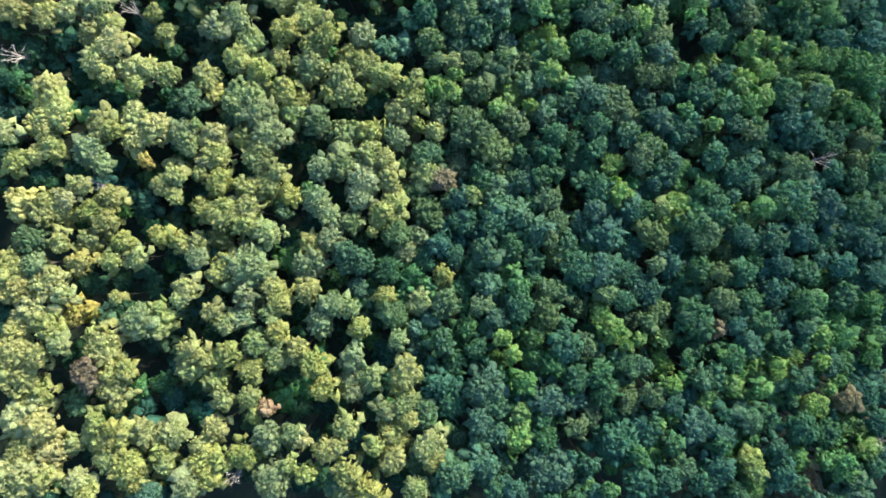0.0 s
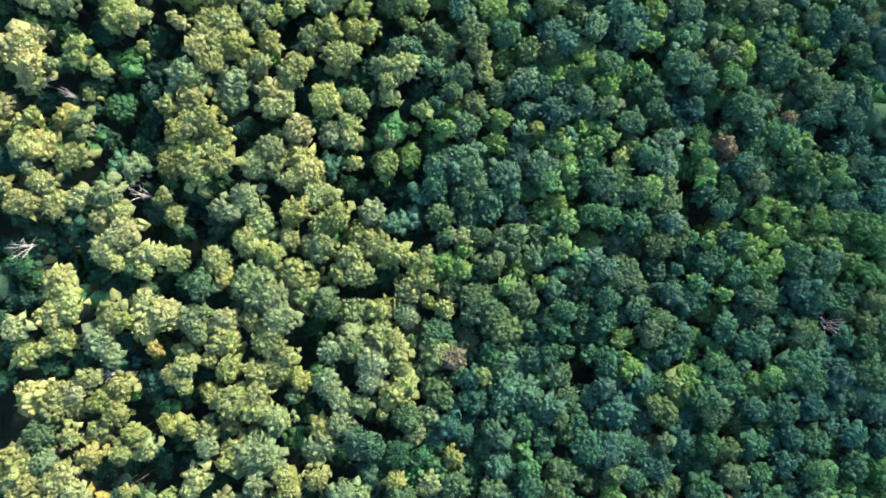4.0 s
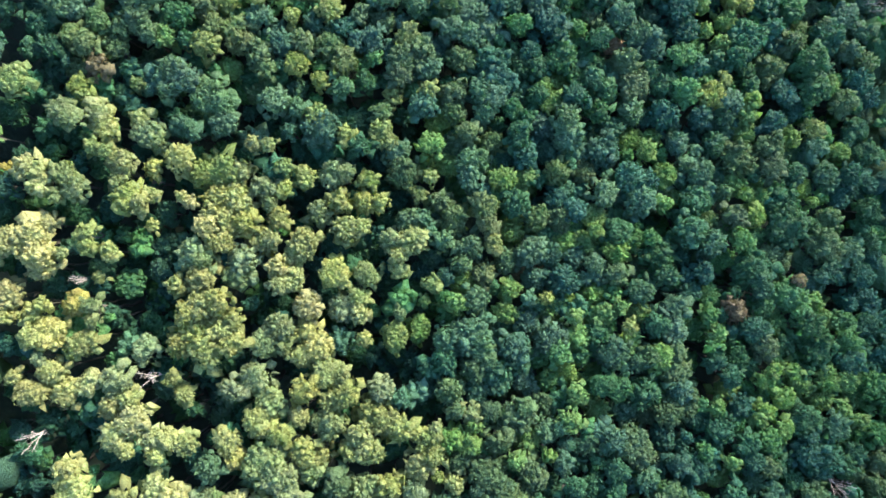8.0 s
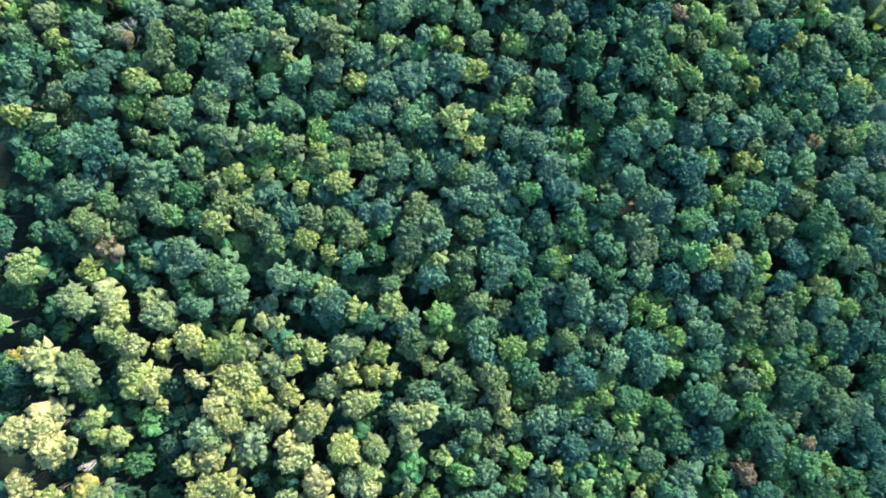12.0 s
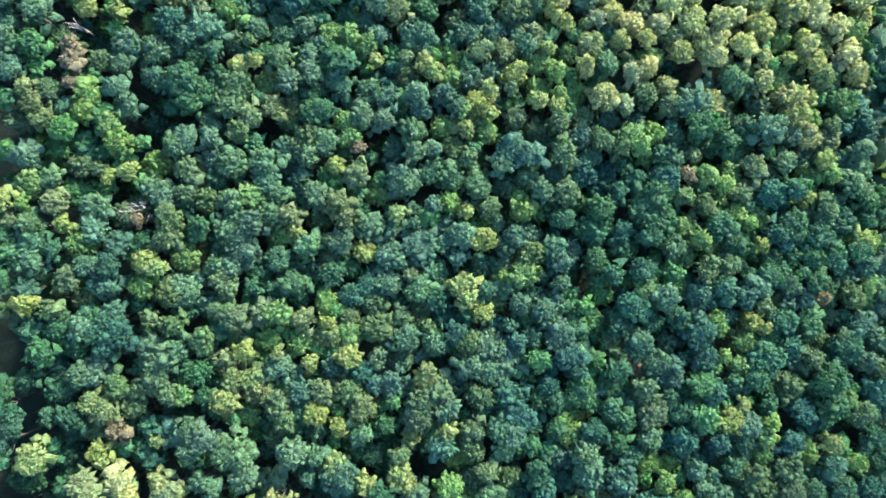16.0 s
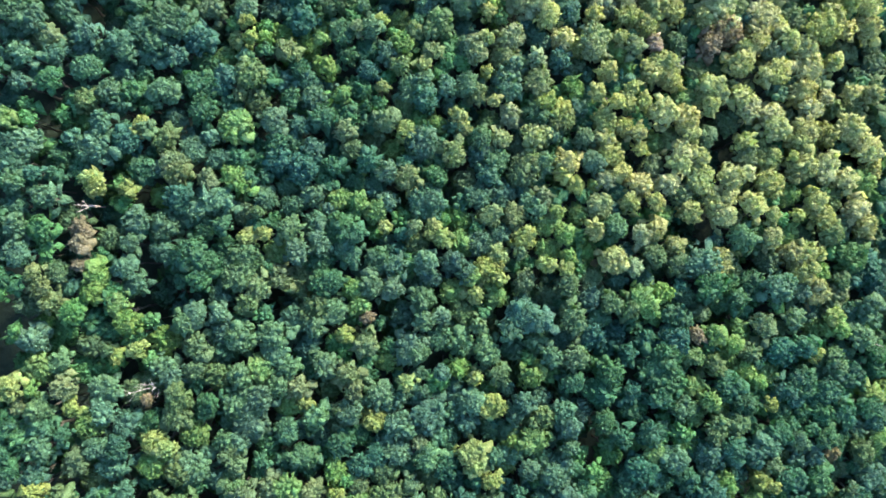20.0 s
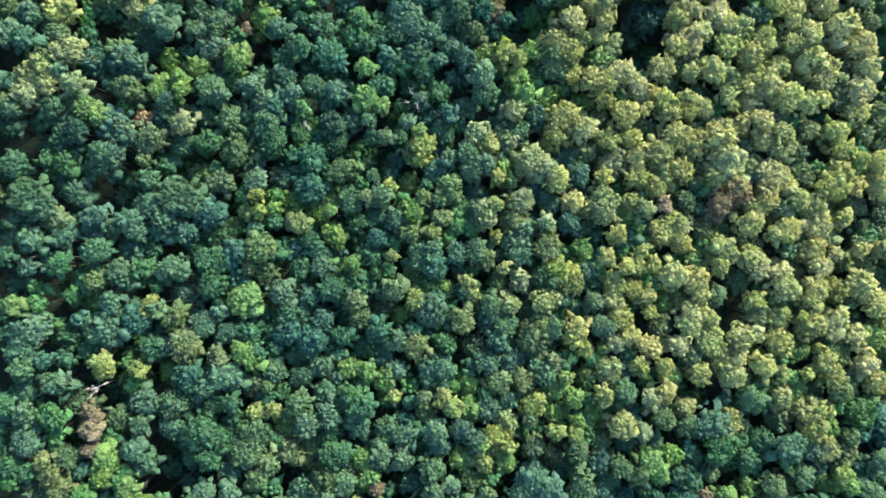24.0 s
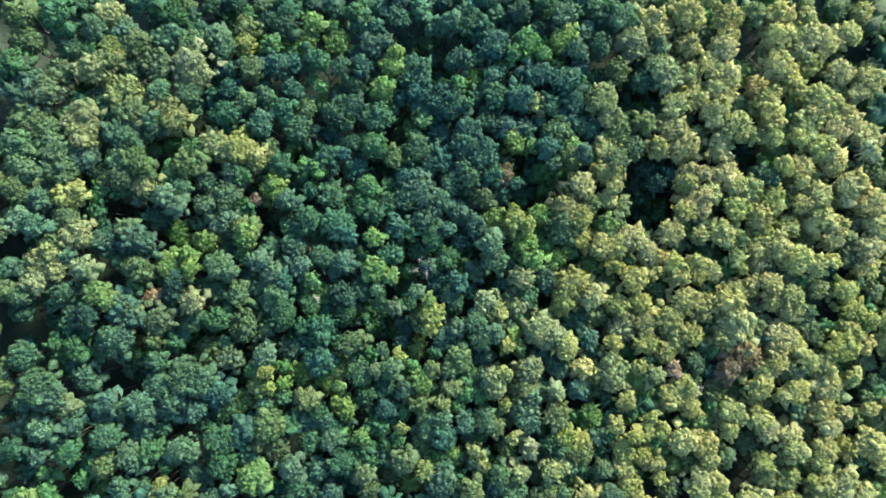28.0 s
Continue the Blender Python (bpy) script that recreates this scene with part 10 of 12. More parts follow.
tree("beech_tree", "g", 0.0, 20.3, 272.3, 2.6)
tree("hornbeam", "vv", 5.5, 21.5, 282.1, 1.5, 19.2, 282.4, 1.4)
tree("chestnut_oak", "o", 0.0, 23.7, 267.0, 3.1)
tree("ash_tree", "s", 0.0, 24.5, 277.7, 3.4)
tree("white_oak", "k", 0.0, 26.2, 272.3, 3.6)
tree("beech_tree", "d", 1.6, 28.2, 265.0, 2.5)
tree("hickory_tree", "n", 2.4, 28.6, 281.5, 2.5)
tree("tulip_tree", "c", 0.0, 30.9, 276.5, 3.4)
tree("hornbeam", "d", 5.0, 31.2, 267.3, 1.5)
tree("red_oak", "o", 0.0, 31.4, 272.4, 2.2)
tree("white_oak", "kk", 0.0, 32.5, 267.7, 3.6, 33.6, 265.4, 2.4)
tree("hickory_tree", "n", 1.3, 33.1, 281.3, 2.5)
tree("sapling", "t", 6.2, 36.6, 282.9, 1.8)
tree("tulip_tree", "p", 0.0, 37.9, 272.5, 3.0)
tree("tulip_tree", "p", 0.0, 38.3, 266.0, 2.9)
tree("hickory_tree", "p", 0.0, 38.6, 277.8, 3.4)
tree("tulip_tree", "c", 0.0, 38.8, 261.3, 3.1)
tree("hornbeam", "d", 6.2, 40.5, 283.1, 1.8)
tree("hickory_tree", "n", 1.5, 42.0, 274.3, 2.5)
tree("hickory_tree", "p", 0.0, 43.5, 263.7, 2.2)
tree("white_oak", "cc", 0.0, 43.7, 268.4, 3.1, 46.0, 266.7, 2.2)
tree("sapling", "n", 3.6, 43.9, 282.2, 1.8)
tree("white_oak", "p", 0.0, 44.6, 260.8, 3.1)
tree("tulip_tree", "c", 0.0, 44.9, 272.0, 2.4)
tree("tulip_tree", "yy", 0.0, 46.9, 278.0, 2.8, 46.2, 275.0, 2.4)
tree("tulip_tree", "c", 0.0, 47.1, 265.0, 2.4)
tree("young_tree", "v", 4.3, 48.7, 282.2, 1.8)
tree("sassafras", "l", 2.6, 51.5, 266.8, 2.5)
tree("hickory_tree", "a", 0.0, 51.8, 262.7, 2.4)
tree("red_oak", "n", 1.4, 52.4, 279.5, 2.5)
tree("hickory_tree", "yy", 0.0, 53.6, 260.4, 3.4, 56.0, 258.7, 2.4)
tree("sapling", "t", 6.9, 55.9, 283.4, 1.9)
tree("tulip_tree", "cc", 0.0, 56.8, 268.1, 3.4, 58.6, 266.4, 2.4)
tree("white_oak", "cc", 0.0, 57.7, 278.2, 2.9, 57.0, 274.6, 3.2)
tree("white_oak", "p", 0.0, 60.1, 275.3, 2.2)
tree("hickory_tree", "n", 2.6, 60.3, 281.6, 2.5)
tree("hickory_tree", "y", 0.0, 60.3, 263.5, 2.7)
tree("white_oak", "ccc", 0.0, 63.2, 278.4, 2.4, 63.1, 274.2, 2.9, 61.8, 271.2, 2.2)
tree("tulip_tree", "p", 0.0, 64.1, 268.3, 2.9)
tree("tulip_tree", "yy", 0.0, 67.1, 261.8, 3.6, 68.9, 259.5, 2.7)
tree("white_oak", "cc", 0.0, 68.0, 273.1, 2.2, 66.7, 271.3, 1.5)
tree("tulip_tree", "c", 0.0, 70.3, 267.3, 2.7)
tree("chestnut_oak", "o", 1.6, 71.6, 281.5, 2.5)
tree("white_oak", "cc", 0.0, 73.1, 275.7, 2.7, 70.6, 275.0, 2.0)
tree("tulip_tree", "p", 0.0, 74.0, 262.6, 2.2)
tree("tulip_tree", "p", 0.0, 75.8, 280.0, 2.7)
tree("white_oak", "c", 0.0, 76.6, 265.1, 3.4)
tree("hornbeam", "o", 3.1, 79.4, 283.7, 2.5)
tree("hickory_tree", "n", 2.4, 79.6, 269.1, 2.5)
tree("black_oak", "o", 1.9, 79.6, 277.4, 2.5)
dead_tree(-74.6, 33.7, 2.1)
dead_tree(-56.5, 43.1, 2.0)
dead_tree(-60.7, 11.1, 0.9)
dead_tree(-36.3, -39.5, 1.5)
dead_tree(76.4, 18.3, 2.5)
dead_tree(83.4, -37.0, 1.3)
dead_tree(-68.4, 60.8, 0.9)
dead_tree(88.0, 118.5, 2.6)
dead_tree(38.6, 202.1, 1.4)
dead_tree(-62.4, 139.0, 2.6)
dead_tree(-73.2, 171.9, 1.0)
dead_tree(80.8, 144.5, 1.2)
dead_tree(-16.3, 227.0, 2.2)
dead_tree(-37.3, 220.5, 0.9)
# dark gaps in the roof
clearing(-55.8, 26.9, 3.0)
clearing(-49.7, 7.1, 3.8)
clearing(-44.8, 37.9, 2.7)
clearing(-46.2, 35.2, 2.2)
clearing(-54.5, 14.0, 2.8)
clearing(-72.6, 30.1, 2.3)
clearing(-62.7, 30.0, 1.6)
clearing(-6.8, 35.0, 2.3)
clearing(24.0, 9.7, 2.5)
clearing(-16.8, 43.9, 2.5)
clearing(-13.6, 41.9, 1.7)
clearing(8.2, 38.7, 1.3)
clearing(47.8, 40.6, 2.9)
clearing(43.4, 30.3, 1.8)
clearing(77.3, 17.7, 2.0)
clearing(65.8, 27.1, 1.8)
clearing(-52.5, -3.8, 2.8)
clearing(-45.7, -11.7, 2.4)
clearing(-49.7, -17.0, 2.7)
clearing(-45.2, -24.3, 2.5)
clearing(-35.1, -30.2, 2.2)
clearing(-61.1, -29.3, 1.9)
clearing(-62.8, -28.8, 1.3)
clearing(-13.5, -17.0, 1.2)
clearing(-14.3, -29.7, 1.6)
clearing(24.3, -35.2, 1.6)
clearing(-65.1, 112.7, 1.6)
clearing(-59.1, 102.8, 2.2)
clearing(-52.7, 117.3, 1.4)
clearing(-51.9, 131.9, 1.4)
clearing(-56.3, 100.3, 1.8)
clearing(-15.1, 93.3, 1.3)
clearing(-6.5, 109.5, 2.0)
clearing(22.9, 113.3, 1.8)
clearing(19.5, 126.1, 2.4)
clearing(55.3, 130.1, 1.8)
clearing(50.2, 112.7, 1.6)
clearing(54.0, 126.0, 1.4)
clearing(63.6, 96.3, 3.0)
clearing(79.3, 94.1, 3.5)
clearing(43.8, 127.3, 1.1)
clearing(-62.3, 63.2, 2.2)
clearing(-59.5, 57.1, 2.8)
clearing(-54.8, 54.8, 2.4)
clearing(-77.9, 74.7, 2.5)
clearing(-61.5, 71.1, 1.4)
clearing(-68.3, 85.2, 2.2)
clearing(-73.1, 86.2, 1.6)
clearing(-36.5, 60.0, 1.7)
clearing(-39.5, 57.0, 1.9)
clearing(-52.2, 70.7, 1.6)
clearing(-78.8, 85.3, 1.5)
clearing(-10.3, 89.5, 1.7)
clearing(-1.7, 78.2, 2.4)
clearing(-19.7, 67.8, 1.1)
clearing(-14.9, 55.1, 2.3)
clearing(-6.5, 54.9, 1.9)
clearing(-17.0, 45.9, 1.5)
clearing(14.2, 76.9, 1.7)
clearing(5.3, 49.3, 0.9)
clearing(40.2, 71.1, 2.7)
clearing(45.4, 45.8, 2.0)
clearing(70.5, 66.9, 1.6)
clearing(78.0, 56.3, 2.3)
clearing(81.4, 71.2, 2.1)
clearing(54.1, 60.8, 1.6)
clearing(-71.0, 208.1, 2.2)
clearing(-66.6, 210.5, 2.5)
clearing(-72.8, 209.5, 2.0)
clearing(-70.1, 206.1, 1.6)
clearing(-61.6, 197.7, 1.4)
clearing(-84.1, 217.0, 2.2)
clearing(-80.0, 191.4, 2.4)
clearing(-78.6, 186.4, 2.0)
clearing(-53.2, 208.1, 1.7)
clearing(-51.7, 206.1, 1.7)
clearing(-43.1, 201.6, 1.5)
clearing(-57.2, 214.3, 1.7)
clearing(-55.3, 187.0, 1.7)
clearing(-69.5, 179.6, 1.8)
clearing(-60.1, 212.5, 1.5)
clearing(-24.3, 213.7, 2.6)
clearing(-27.6, 216.9, 2.0)
clearing(11.7, 218.1, 2.0)
clearing(-11.2, 200.8, 1.1)
clearing(-0.7, 207.6, 1.6)
clearing(-2.4, 192.0, 1.3)
clearing(-28.5, 197.1, 1.5)
clearing(67.8, 217.3, 1.9)
clearing(72.8, 201.1, 1.9)
clearing(71.5, 192.9, 1.9)
clearing(57.1, 196.1, 1.8)
clearing(56.5, 193.2, 1.6)
clearing(45.0, 190.2, 1.4)
clearing(47.9, 184.0, 2.3)
clearing(44.3, 182.3, 1.6)
clearing(33.3, 195.8, 1.4)
clearing(76.8, 201.3, 1.6)
clearing(76.7, 182.5, 1.4)
clearing(29.2, 181.6, 1.1)
clearing(-55.3, 155.0, 2.3)
clearing(-61.0, 159.3, 2.0)
clearing(-40.6, 154.5, 1.9)
clearing(-74.6, 174.6, 2.4)
clearing(-70.2, 170.6, 2.0)
clearing(-76.1, 164.8, 1.4)
clearing(-67.2, 146.5, 1.2)
clearing(-80.2, 162.0, 1.0)
clearing(-65.8, 141.5, 1.4)
clearing(5.3, 154.6, 1.5)
clearing(-7.9, 149.4, 1.3)
clearing(-18.7, 148.6, 1.5)
clearing(13.1, 158.9, 1.5)
clearing(0.8, 150.3, 1.5)
clearing(14.1, 136.9, 2.0)
clearing(5.2, 140.4, 1.5)
clearing(-16.6, 173.3, 1.5)
clearing(-7.9, 174.4, 1.5)
clearing(-19.8, 152.9, 1.3)
clearing(41.9, 167.6, 2.7)
clearing(44.2, 165.3, 1.6)
clearing(36.0, 158.6, 2.0)
clearing(52.6, 162.9, 1.8)
clearing(50.1, 150.4, 1.8)
clearing(27.8, 139.8, 1.6)
clearing(79.4, 155.4, 1.4)
clearing(61.3, 163.9, 1.2)
clearing(32.4, 149.7, 1.1)
clearing(72.8, 161.4, 1.2)
clearing(-57.4, 275.2, 1.5)
clearing(-58.6, 254.9, 1.9)
clearing(-56.0, 253.4, 1.5)
clearing(-65.1, 247.6, 1.5)
clearing(-73.1, 237.4, 2.3)
clearing(-46.4, 235.6, 2.4)
clearing(-49.5, 240.5, 1.3)
clearing(-87.7, 231.2, 1.8)
clearing(-48.4, 272.3, 1.1)
clearing(-43.6, 251.0, 1.3)
clearing(-62.4, 239.2, 1.1)
clearing(-82.6, 260.5, 0.8)
clearing(-45.5, 245.4, 1.1)
clearing(-18.7, 271.6, 2.9)
clearing(-14.2, 271.8, 2.7)
clearing(-22.1, 273.3, 1.8)
clearing(4.1, 265.6, 2.3)
clearing(5.8, 268.0, 1.6)
clearing(-19.7, 257.7, 1.8)
clearing(-21.9, 253.7, 1.6)
clearing(3.9, 247.2, 2.5)
clearing(8.4, 242.7, 3.4)
clearing(11.8, 243.8, 1.8)
clearing(3.8, 241.5, 1.8)
clearing(-28.3, 231.4, 1.1)
clearing(-35.3, 263.6, 1.1)
clearing(-13.0, 233.6, 0.9)
clearing(-39.3, 250.0, 1.1)
clearing(-25.2, 245.8, 1.3)
clearing(-13.0, 267.7, 1.6)
clearing(7.3, 246.1, 1.6)
clearing(27.6, 260.0, 2.5)
clearing(30.6, 261.2, 2.3)
clearing(25.9, 261.2, 1.6)
clearing(49.8, 274.5, 2.3)
clearing(50.9, 271.5, 2.3)
clearing(48.4, 269.7, 1.6)
clearing(75.5, 271.6, 2.8)
clearing(78.2, 273.5, 2.1)
clearing(67.6, 279.1, 2.4)
clearing(26.7, 242.8, 2.7)
clearing(29.0, 238.2, 3.2)
clearing(31.9, 238.8, 2.5)
clearing(25.6, 245.0, 1.8)
clearing(51.5, 247.5, 1.4)
clearing(49.1, 248.7, 1.6)
clearing(39.7, 249.7, 1.4)
clearing(40.2, 248.0, 1.1)
clearing(68.5, 240.8, 1.2)
clearing(52.7, 250.5, 1.4)
clearing(71.2, 250.7, 1.2)
clearing(78.4, 258.6, 1.7)
clearing(35.5, 271.9, 0.9)
clearing(68.3, 226.8, 2.3)
clearing(-9.1, 224.7, 2.0)
clearing(7.1, 219.1, 1.6)
clearing(-87.6, 230.2, 1.6)
clearing(-73.1, 225.2, 1.2)
clearing(-19.6, 222.6, 1.5)
clearing(-7.5, 228.0, 1.8)
clearing(-3.0, 223.6, 1.6)
# young growth between them, under the roof
shoot("t", 3.5, -2.3, -21.6, 1.7)
shoot("g", 3.2, 43.4, 59.9, 1.7)
shoot("v", 1.9, -16.4, 256.0, 1.7)
shoot("d", 2.6, -80.1, 216.4, 1.7)
shoot("g", 4.1, 7.5, 91.5, 1.7)
shoot("v", 2.7, -27.8, 144.7, 1.7)
shoot("o", 2.5, -4.9, -38.5, 1.7)
shoot("g", 2.9, 41.9, 102.9, 1.7)
shoot("s", 2.2, 3.9, 77.9, 1.7)
shoot("g", 6.1, -31.0, -23.6, 1.7)
shoot("t", 8.0, -42.6, 24.6, 1.7)
shoot("g", 3.8, 73.3, 108.4, 1.7)
shoot("t", 2.4, 65.6, 108.5, 1.7)
shoot("v", 3.0, -23.4, 243.0, 1.7)
shoot("v", 3.0, 10.3, 106.6, 1.7)
shoot("v", 3.8, 40.4, 85.6, 1.7)
shoot("g", 3.9, 31.5, 73.9, 1.7)
shoot("v", 3.0, 30.1, 170.1, 1.7)
shoot("g", 3.9, 87.1, 15.1, 1.7)
shoot("v", 2.4, -27.1, 101.4, 1.7)
shoot("o", 3.2, -7.4, 15.5, 1.7)
shoot("v", 3.4, 45.3, 53.6, 1.7)
shoot("t", 3.5, 83.1, -2.4, 1.7)
shoot("v", 3.5, 37.1, 13.0, 1.7)
shoot("v", 2.2, 70.7, 41.8, 1.7)
shoot("g", 7.2, -11.5, 93.0, 1.7)
shoot("g", 2.1, -5.8, 261.6, 1.7)
shoot("t", 3.0, -21.4, 261.1, 1.7)
shoot("v", 3.8, -3.0, 53.3, 1.7)
shoot("t", 3.4, 23.8, 77.5, 1.7)
shoot("v", 3.5, -12.6, 263.9, 1.7)
shoot("v", 4.1, -19.6, 225.9, 1.7)
shoot("v", 2.9, 59.9, 259.4, 1.7)
shoot("t", 6.1, -49.4, 18.1, 1.7)
shoot("t", 2.1, -1.2, 278.6, 1.7)
shoot("o", 2.9, 41.7, 222.1, 1.7)
shoot("s", 3.8, -32.6, 128.5, 1.7)
shoot("t", 8.3, -49.0, -21.7, 1.7)
shoot("v", 4.2, 22.9, 70.9, 1.7)
shoot("v", 2.7, 75.9, 77.1, 1.7)
shoot("g", 1.9, -63.2, 190.4, 1.7)
shoot("n", 2.9, 83.4, 212.4, 1.7)
shoot("v", 2.1, 31.0, 190.6, 1.7)
shoot("s", 4.1, 12.8, 125.9, 1.7)
shoot("s", 3.3, -13.7, 139.9, 1.7)
shoot("v", 3.2, 78.6, -13.9, 1.7)
shoot("g", 6.4, -26.9, 22.1, 1.7)
shoot("s", 2.1, 20.6, 28.9, 1.7)
shoot("t", 7.2, -71.5, 82.4, 1.7)
shoot("s", 3.0, 10.5, 123.3, 1.7)
shoot("g", 2.0, 24.1, 104.8, 1.7)
shoot("g", 7.2, -53.9, 3.5, 1.7)
shoot("s", 2.5, -60.5, 273.9, 1.7)
shoot("t", 4.0, 23.9, 144.2, 1.7)
shoot("s", 3.1, -35.2, 108.1, 1.7)
shoot("g", 2.6, -56.1, 108.9, 1.7)
shoot("s", 2.9, 24.1, 60.5, 1.7)
shoot("t", 3.0, 79.4, 10.4, 1.7)
shoot("g", 8.4, -69.8, 68.5, 1.7)
shoot("v", 3.3, -30.5, 146.6, 1.7)
shoot("t", 3.6, 3.1, 1.9, 1.7)
shoot("o", 2.7, 74.8, 185.5, 1.7)
shoot("v", 3.1, 76.8, 133.5, 1.7)
shoot("d", 7.5, -52.8, 45.4, 1.7)
shoot("o", 3.4, 35.9, 230.4, 1.7)
shoot("v", 4.2, -22.6, 167.2, 1.7)
shoot("v", 2.2, -21.1, 192.9, 1.7)
shoot("g", 8.0, -15.4, 1.6, 1.7)
shoot("d", 7.4, -13.2, 46.0, 1.7)
shoot("t", 3.2, 87.3, 59.6, 1.7)
shoot("t", 3.6, -30.5, 270.1, 1.7)
shoot("g", 3.6, -14.8, 99.4, 1.7)
shoot("g", 2.5, -41.2, 169.9, 1.7)
shoot("o", 4.1, 36.6, 209.2, 1.7)
shoot("g", 4.1, -44.9, 183.9, 1.7)
shoot("t", 6.4, -15.0, -35.4, 1.7)
shoot("g", 2.3, -9.1, 185.0, 1.7)
shoot("o", 3.0, 79.8, 165.5, 1.7)
shoot("n", 3.4, 72.9, 247.9, 1.7)
shoot("v", 3.0, 25.6, 196.6, 1.7)
shoot("o", 3.0, 40.9, 210.3, 1.7)
shoot("v", 1.8, 77.1, -25.7, 1.7)
shoot("t", 6.4, -53.5, -28.4, 1.7)
shoot("v", 4.0, 36.4, 130.2, 1.7)
shoot("v", 4.2, 58.0, 38.1, 1.7)
shoot("g", 4.2, 60.9, -6.5, 1.7)
shoot("g", 7.5, -18.9, -28.1, 1.7)
shoot("v", 2.1, 30.1, 57.6, 1.7)
shoot("v", 3.6, 50.1, 25.6, 1.7)
shoot("g", 6.3, -12.6, -37.9, 1.7)
shoot("g", 2.1, 13.1, 92.8, 1.7)
shoot("v", 4.0, 43.1, 279.1, 1.7)
shoot("d", 4.1, -86.1, 190.9, 1.7)
shoot("s", 2.3, -86.1, 202.6, 1.7)
shoot("d", 8.5, -36.9, 64.1, 1.7)
shoot("g", 3.4, -16.3, 121.6, 1.7)
shoot("v", 1.9, -62.6, 151.1, 1.7)
shoot("t", 2.1, 67.5, -7.0, 1.7)
shoot("g", 3.8, 22.6, 24.7, 1.7)
shoot("v", 4.0, 34.6, 71.6, 1.7)
shoot("g", 2.5, -68.9, 149.2, 1.7)
shoot("v", 3.9, 48.6, 107.7, 1.7)
shoot("g", 2.6, 56.0, 57.8, 1.7)
shoot("v", 2.7, 71.5, -25.5, 1.7)
shoot("n", 2.6, 74.0, 235.4, 1.7)
shoot("v", 2.0, 12.4, -4.0, 1.7)
shoot("t", 1.9, 74.9, -1.9, 1.7)
shoot("t", 2.2, 41.1, 110.1, 1.7)
shoot("s", 3.1, 28.2, 164.0, 1.7)
shoot("s", 3.6, 47.7, 165.9, 1.7)
shoot("o", 3.5, 56.5, 186.1, 1.7)
shoot("d", 7.1, -62.2, -36.0, 1.7)
shoot("v", 3.1, 42.6, -32.1, 1.7)
shoot("g", 1.9, 28.9, -18.0, 1.7)
shoot("v", 3.7, 54.5, -35.4, 1.7)
shoot("g", 7.1, -12.1, -14.3, 1.7)
shoot("s", 2.7, 25.1, -28.0, 1.7)
shoot("s", 3.7, 7.0, 202.3, 1.7)
shoot("s", 4.1, 20.6, 200.1, 1.7)
shoot("s", 2.0, 4.4, 52.6, 1.7)
shoot("g", 4.0, 44.1, 73.5, 1.7)
shoot("t", 1.9, 52.9, -31.0, 1.7)
shoot("g", 4.0, -80.6, 257.9, 1.7)
shoot("s", 3.9, -9.1, 231.5, 1.7)
shoot("s", 2.7, -33.8, 225.2, 1.7)
shoot("o", 3.5, 55.5, 165.2, 1.7)
shoot("s", 2.1, 44.5, 84.0, 1.7)
shoot("g", 6.6, -75.5, 84.0, 1.7)
shoot("g", 4.1, 21.0, -30.9, 1.7)
shoot("s", 3.9, -8.0, 193.1, 1.7)
shoot("g", 7.7, -60.5, 68.1, 1.7)
shoot("v", 3.2, 0.6, 232.8, 1.7)
shoot("g", 2.0, 16.5, 9.0, 1.7)
shoot("g", 2.1, 66.1, -43.8, 1.7)
shoot("v", 2.5, -17.2, 170.1, 1.7)
shoot("t", 2.4, 89.1, 8.6, 1.7)
shoot("v", 2.4, 7.5, 108.2, 1.7)
shoot("v", 3.6, -28.4, 95.0, 1.7)
shoot("g", 7.4, -73.3, 73.9, 1.7)
shoot("n", 4.1, 52.6, 176.7, 1.7)
shoot("g", 3.5, 16.4, 68.9, 1.7)
shoot("v", 3.7, 13.9, 195.9, 1.7)
shoot("o", 1.8, 60.8, 196.8, 1.7)
shoot("t", 6.8, -13.4, -26.5, 1.7)
shoot("s", 3.9, 43.9, 91.4, 1.7)
shoot("g", 3.6, 5.2, 161.1, 1.7)
shoot("v", 3.3, 13.4, 229.3, 1.7)
shoot("g", 3.7, -57.9, 196.9, 1.7)
shoot("g", 7.7, -64.8, 19.0, 1.7)
shoot("d", 6.2, -28.7, 63.4, 1.7)
shoot("n", 3.8, 29.8, 232.4, 1.7)
shoot("g", 3.7, 28.8, 16.1, 1.7)
shoot("n", 2.5, 23.9, 239.0, 1.7)
shoot("v", 2.4, 45.4, 225.6, 1.7)
shoot("s", 1.8, -6.6, 69.6, 1.7)
shoot("s", 3.4, -48.4, 219.1, 1.7)
shoot("g", 7.2, -73.9, 11.5, 1.7)
shoot("g", 2.9, -61.4, 99.4, 1.7)
shoot("s", 2.6, 76.5, 141.9, 1.7)
shoot("v", 3.1, 24.7, 209.4, 1.7)
shoot("g", 8.6, -14.8, 25.7, 1.7)
shoot("s", 2.2, 47.4, 85.9, 1.7)
shoot("t", 7.4, -67.0, 38.9, 1.7)
shoot("v", 2.8, 58.4, -36.0, 1.7)
shoot("g", 7.5, -36.7, -23.9, 1.7)
shoot("g", 2.0, 22.5, -13.9, 1.7)
shoot("v", 3.8, -39.2, 264.2, 1.7)
shoot("t", 8.3, -60.6, 85.4, 1.7)
shoot("g", 2.9, -72.3, 227.8, 1.7)
shoot("g", 3.1, -62.9, 181.8, 1.7)
shoot("v", 1.9, -27.9, 112.6, 1.7)
shoot("s", 3.8, -74.2, 129.7, 1.7)
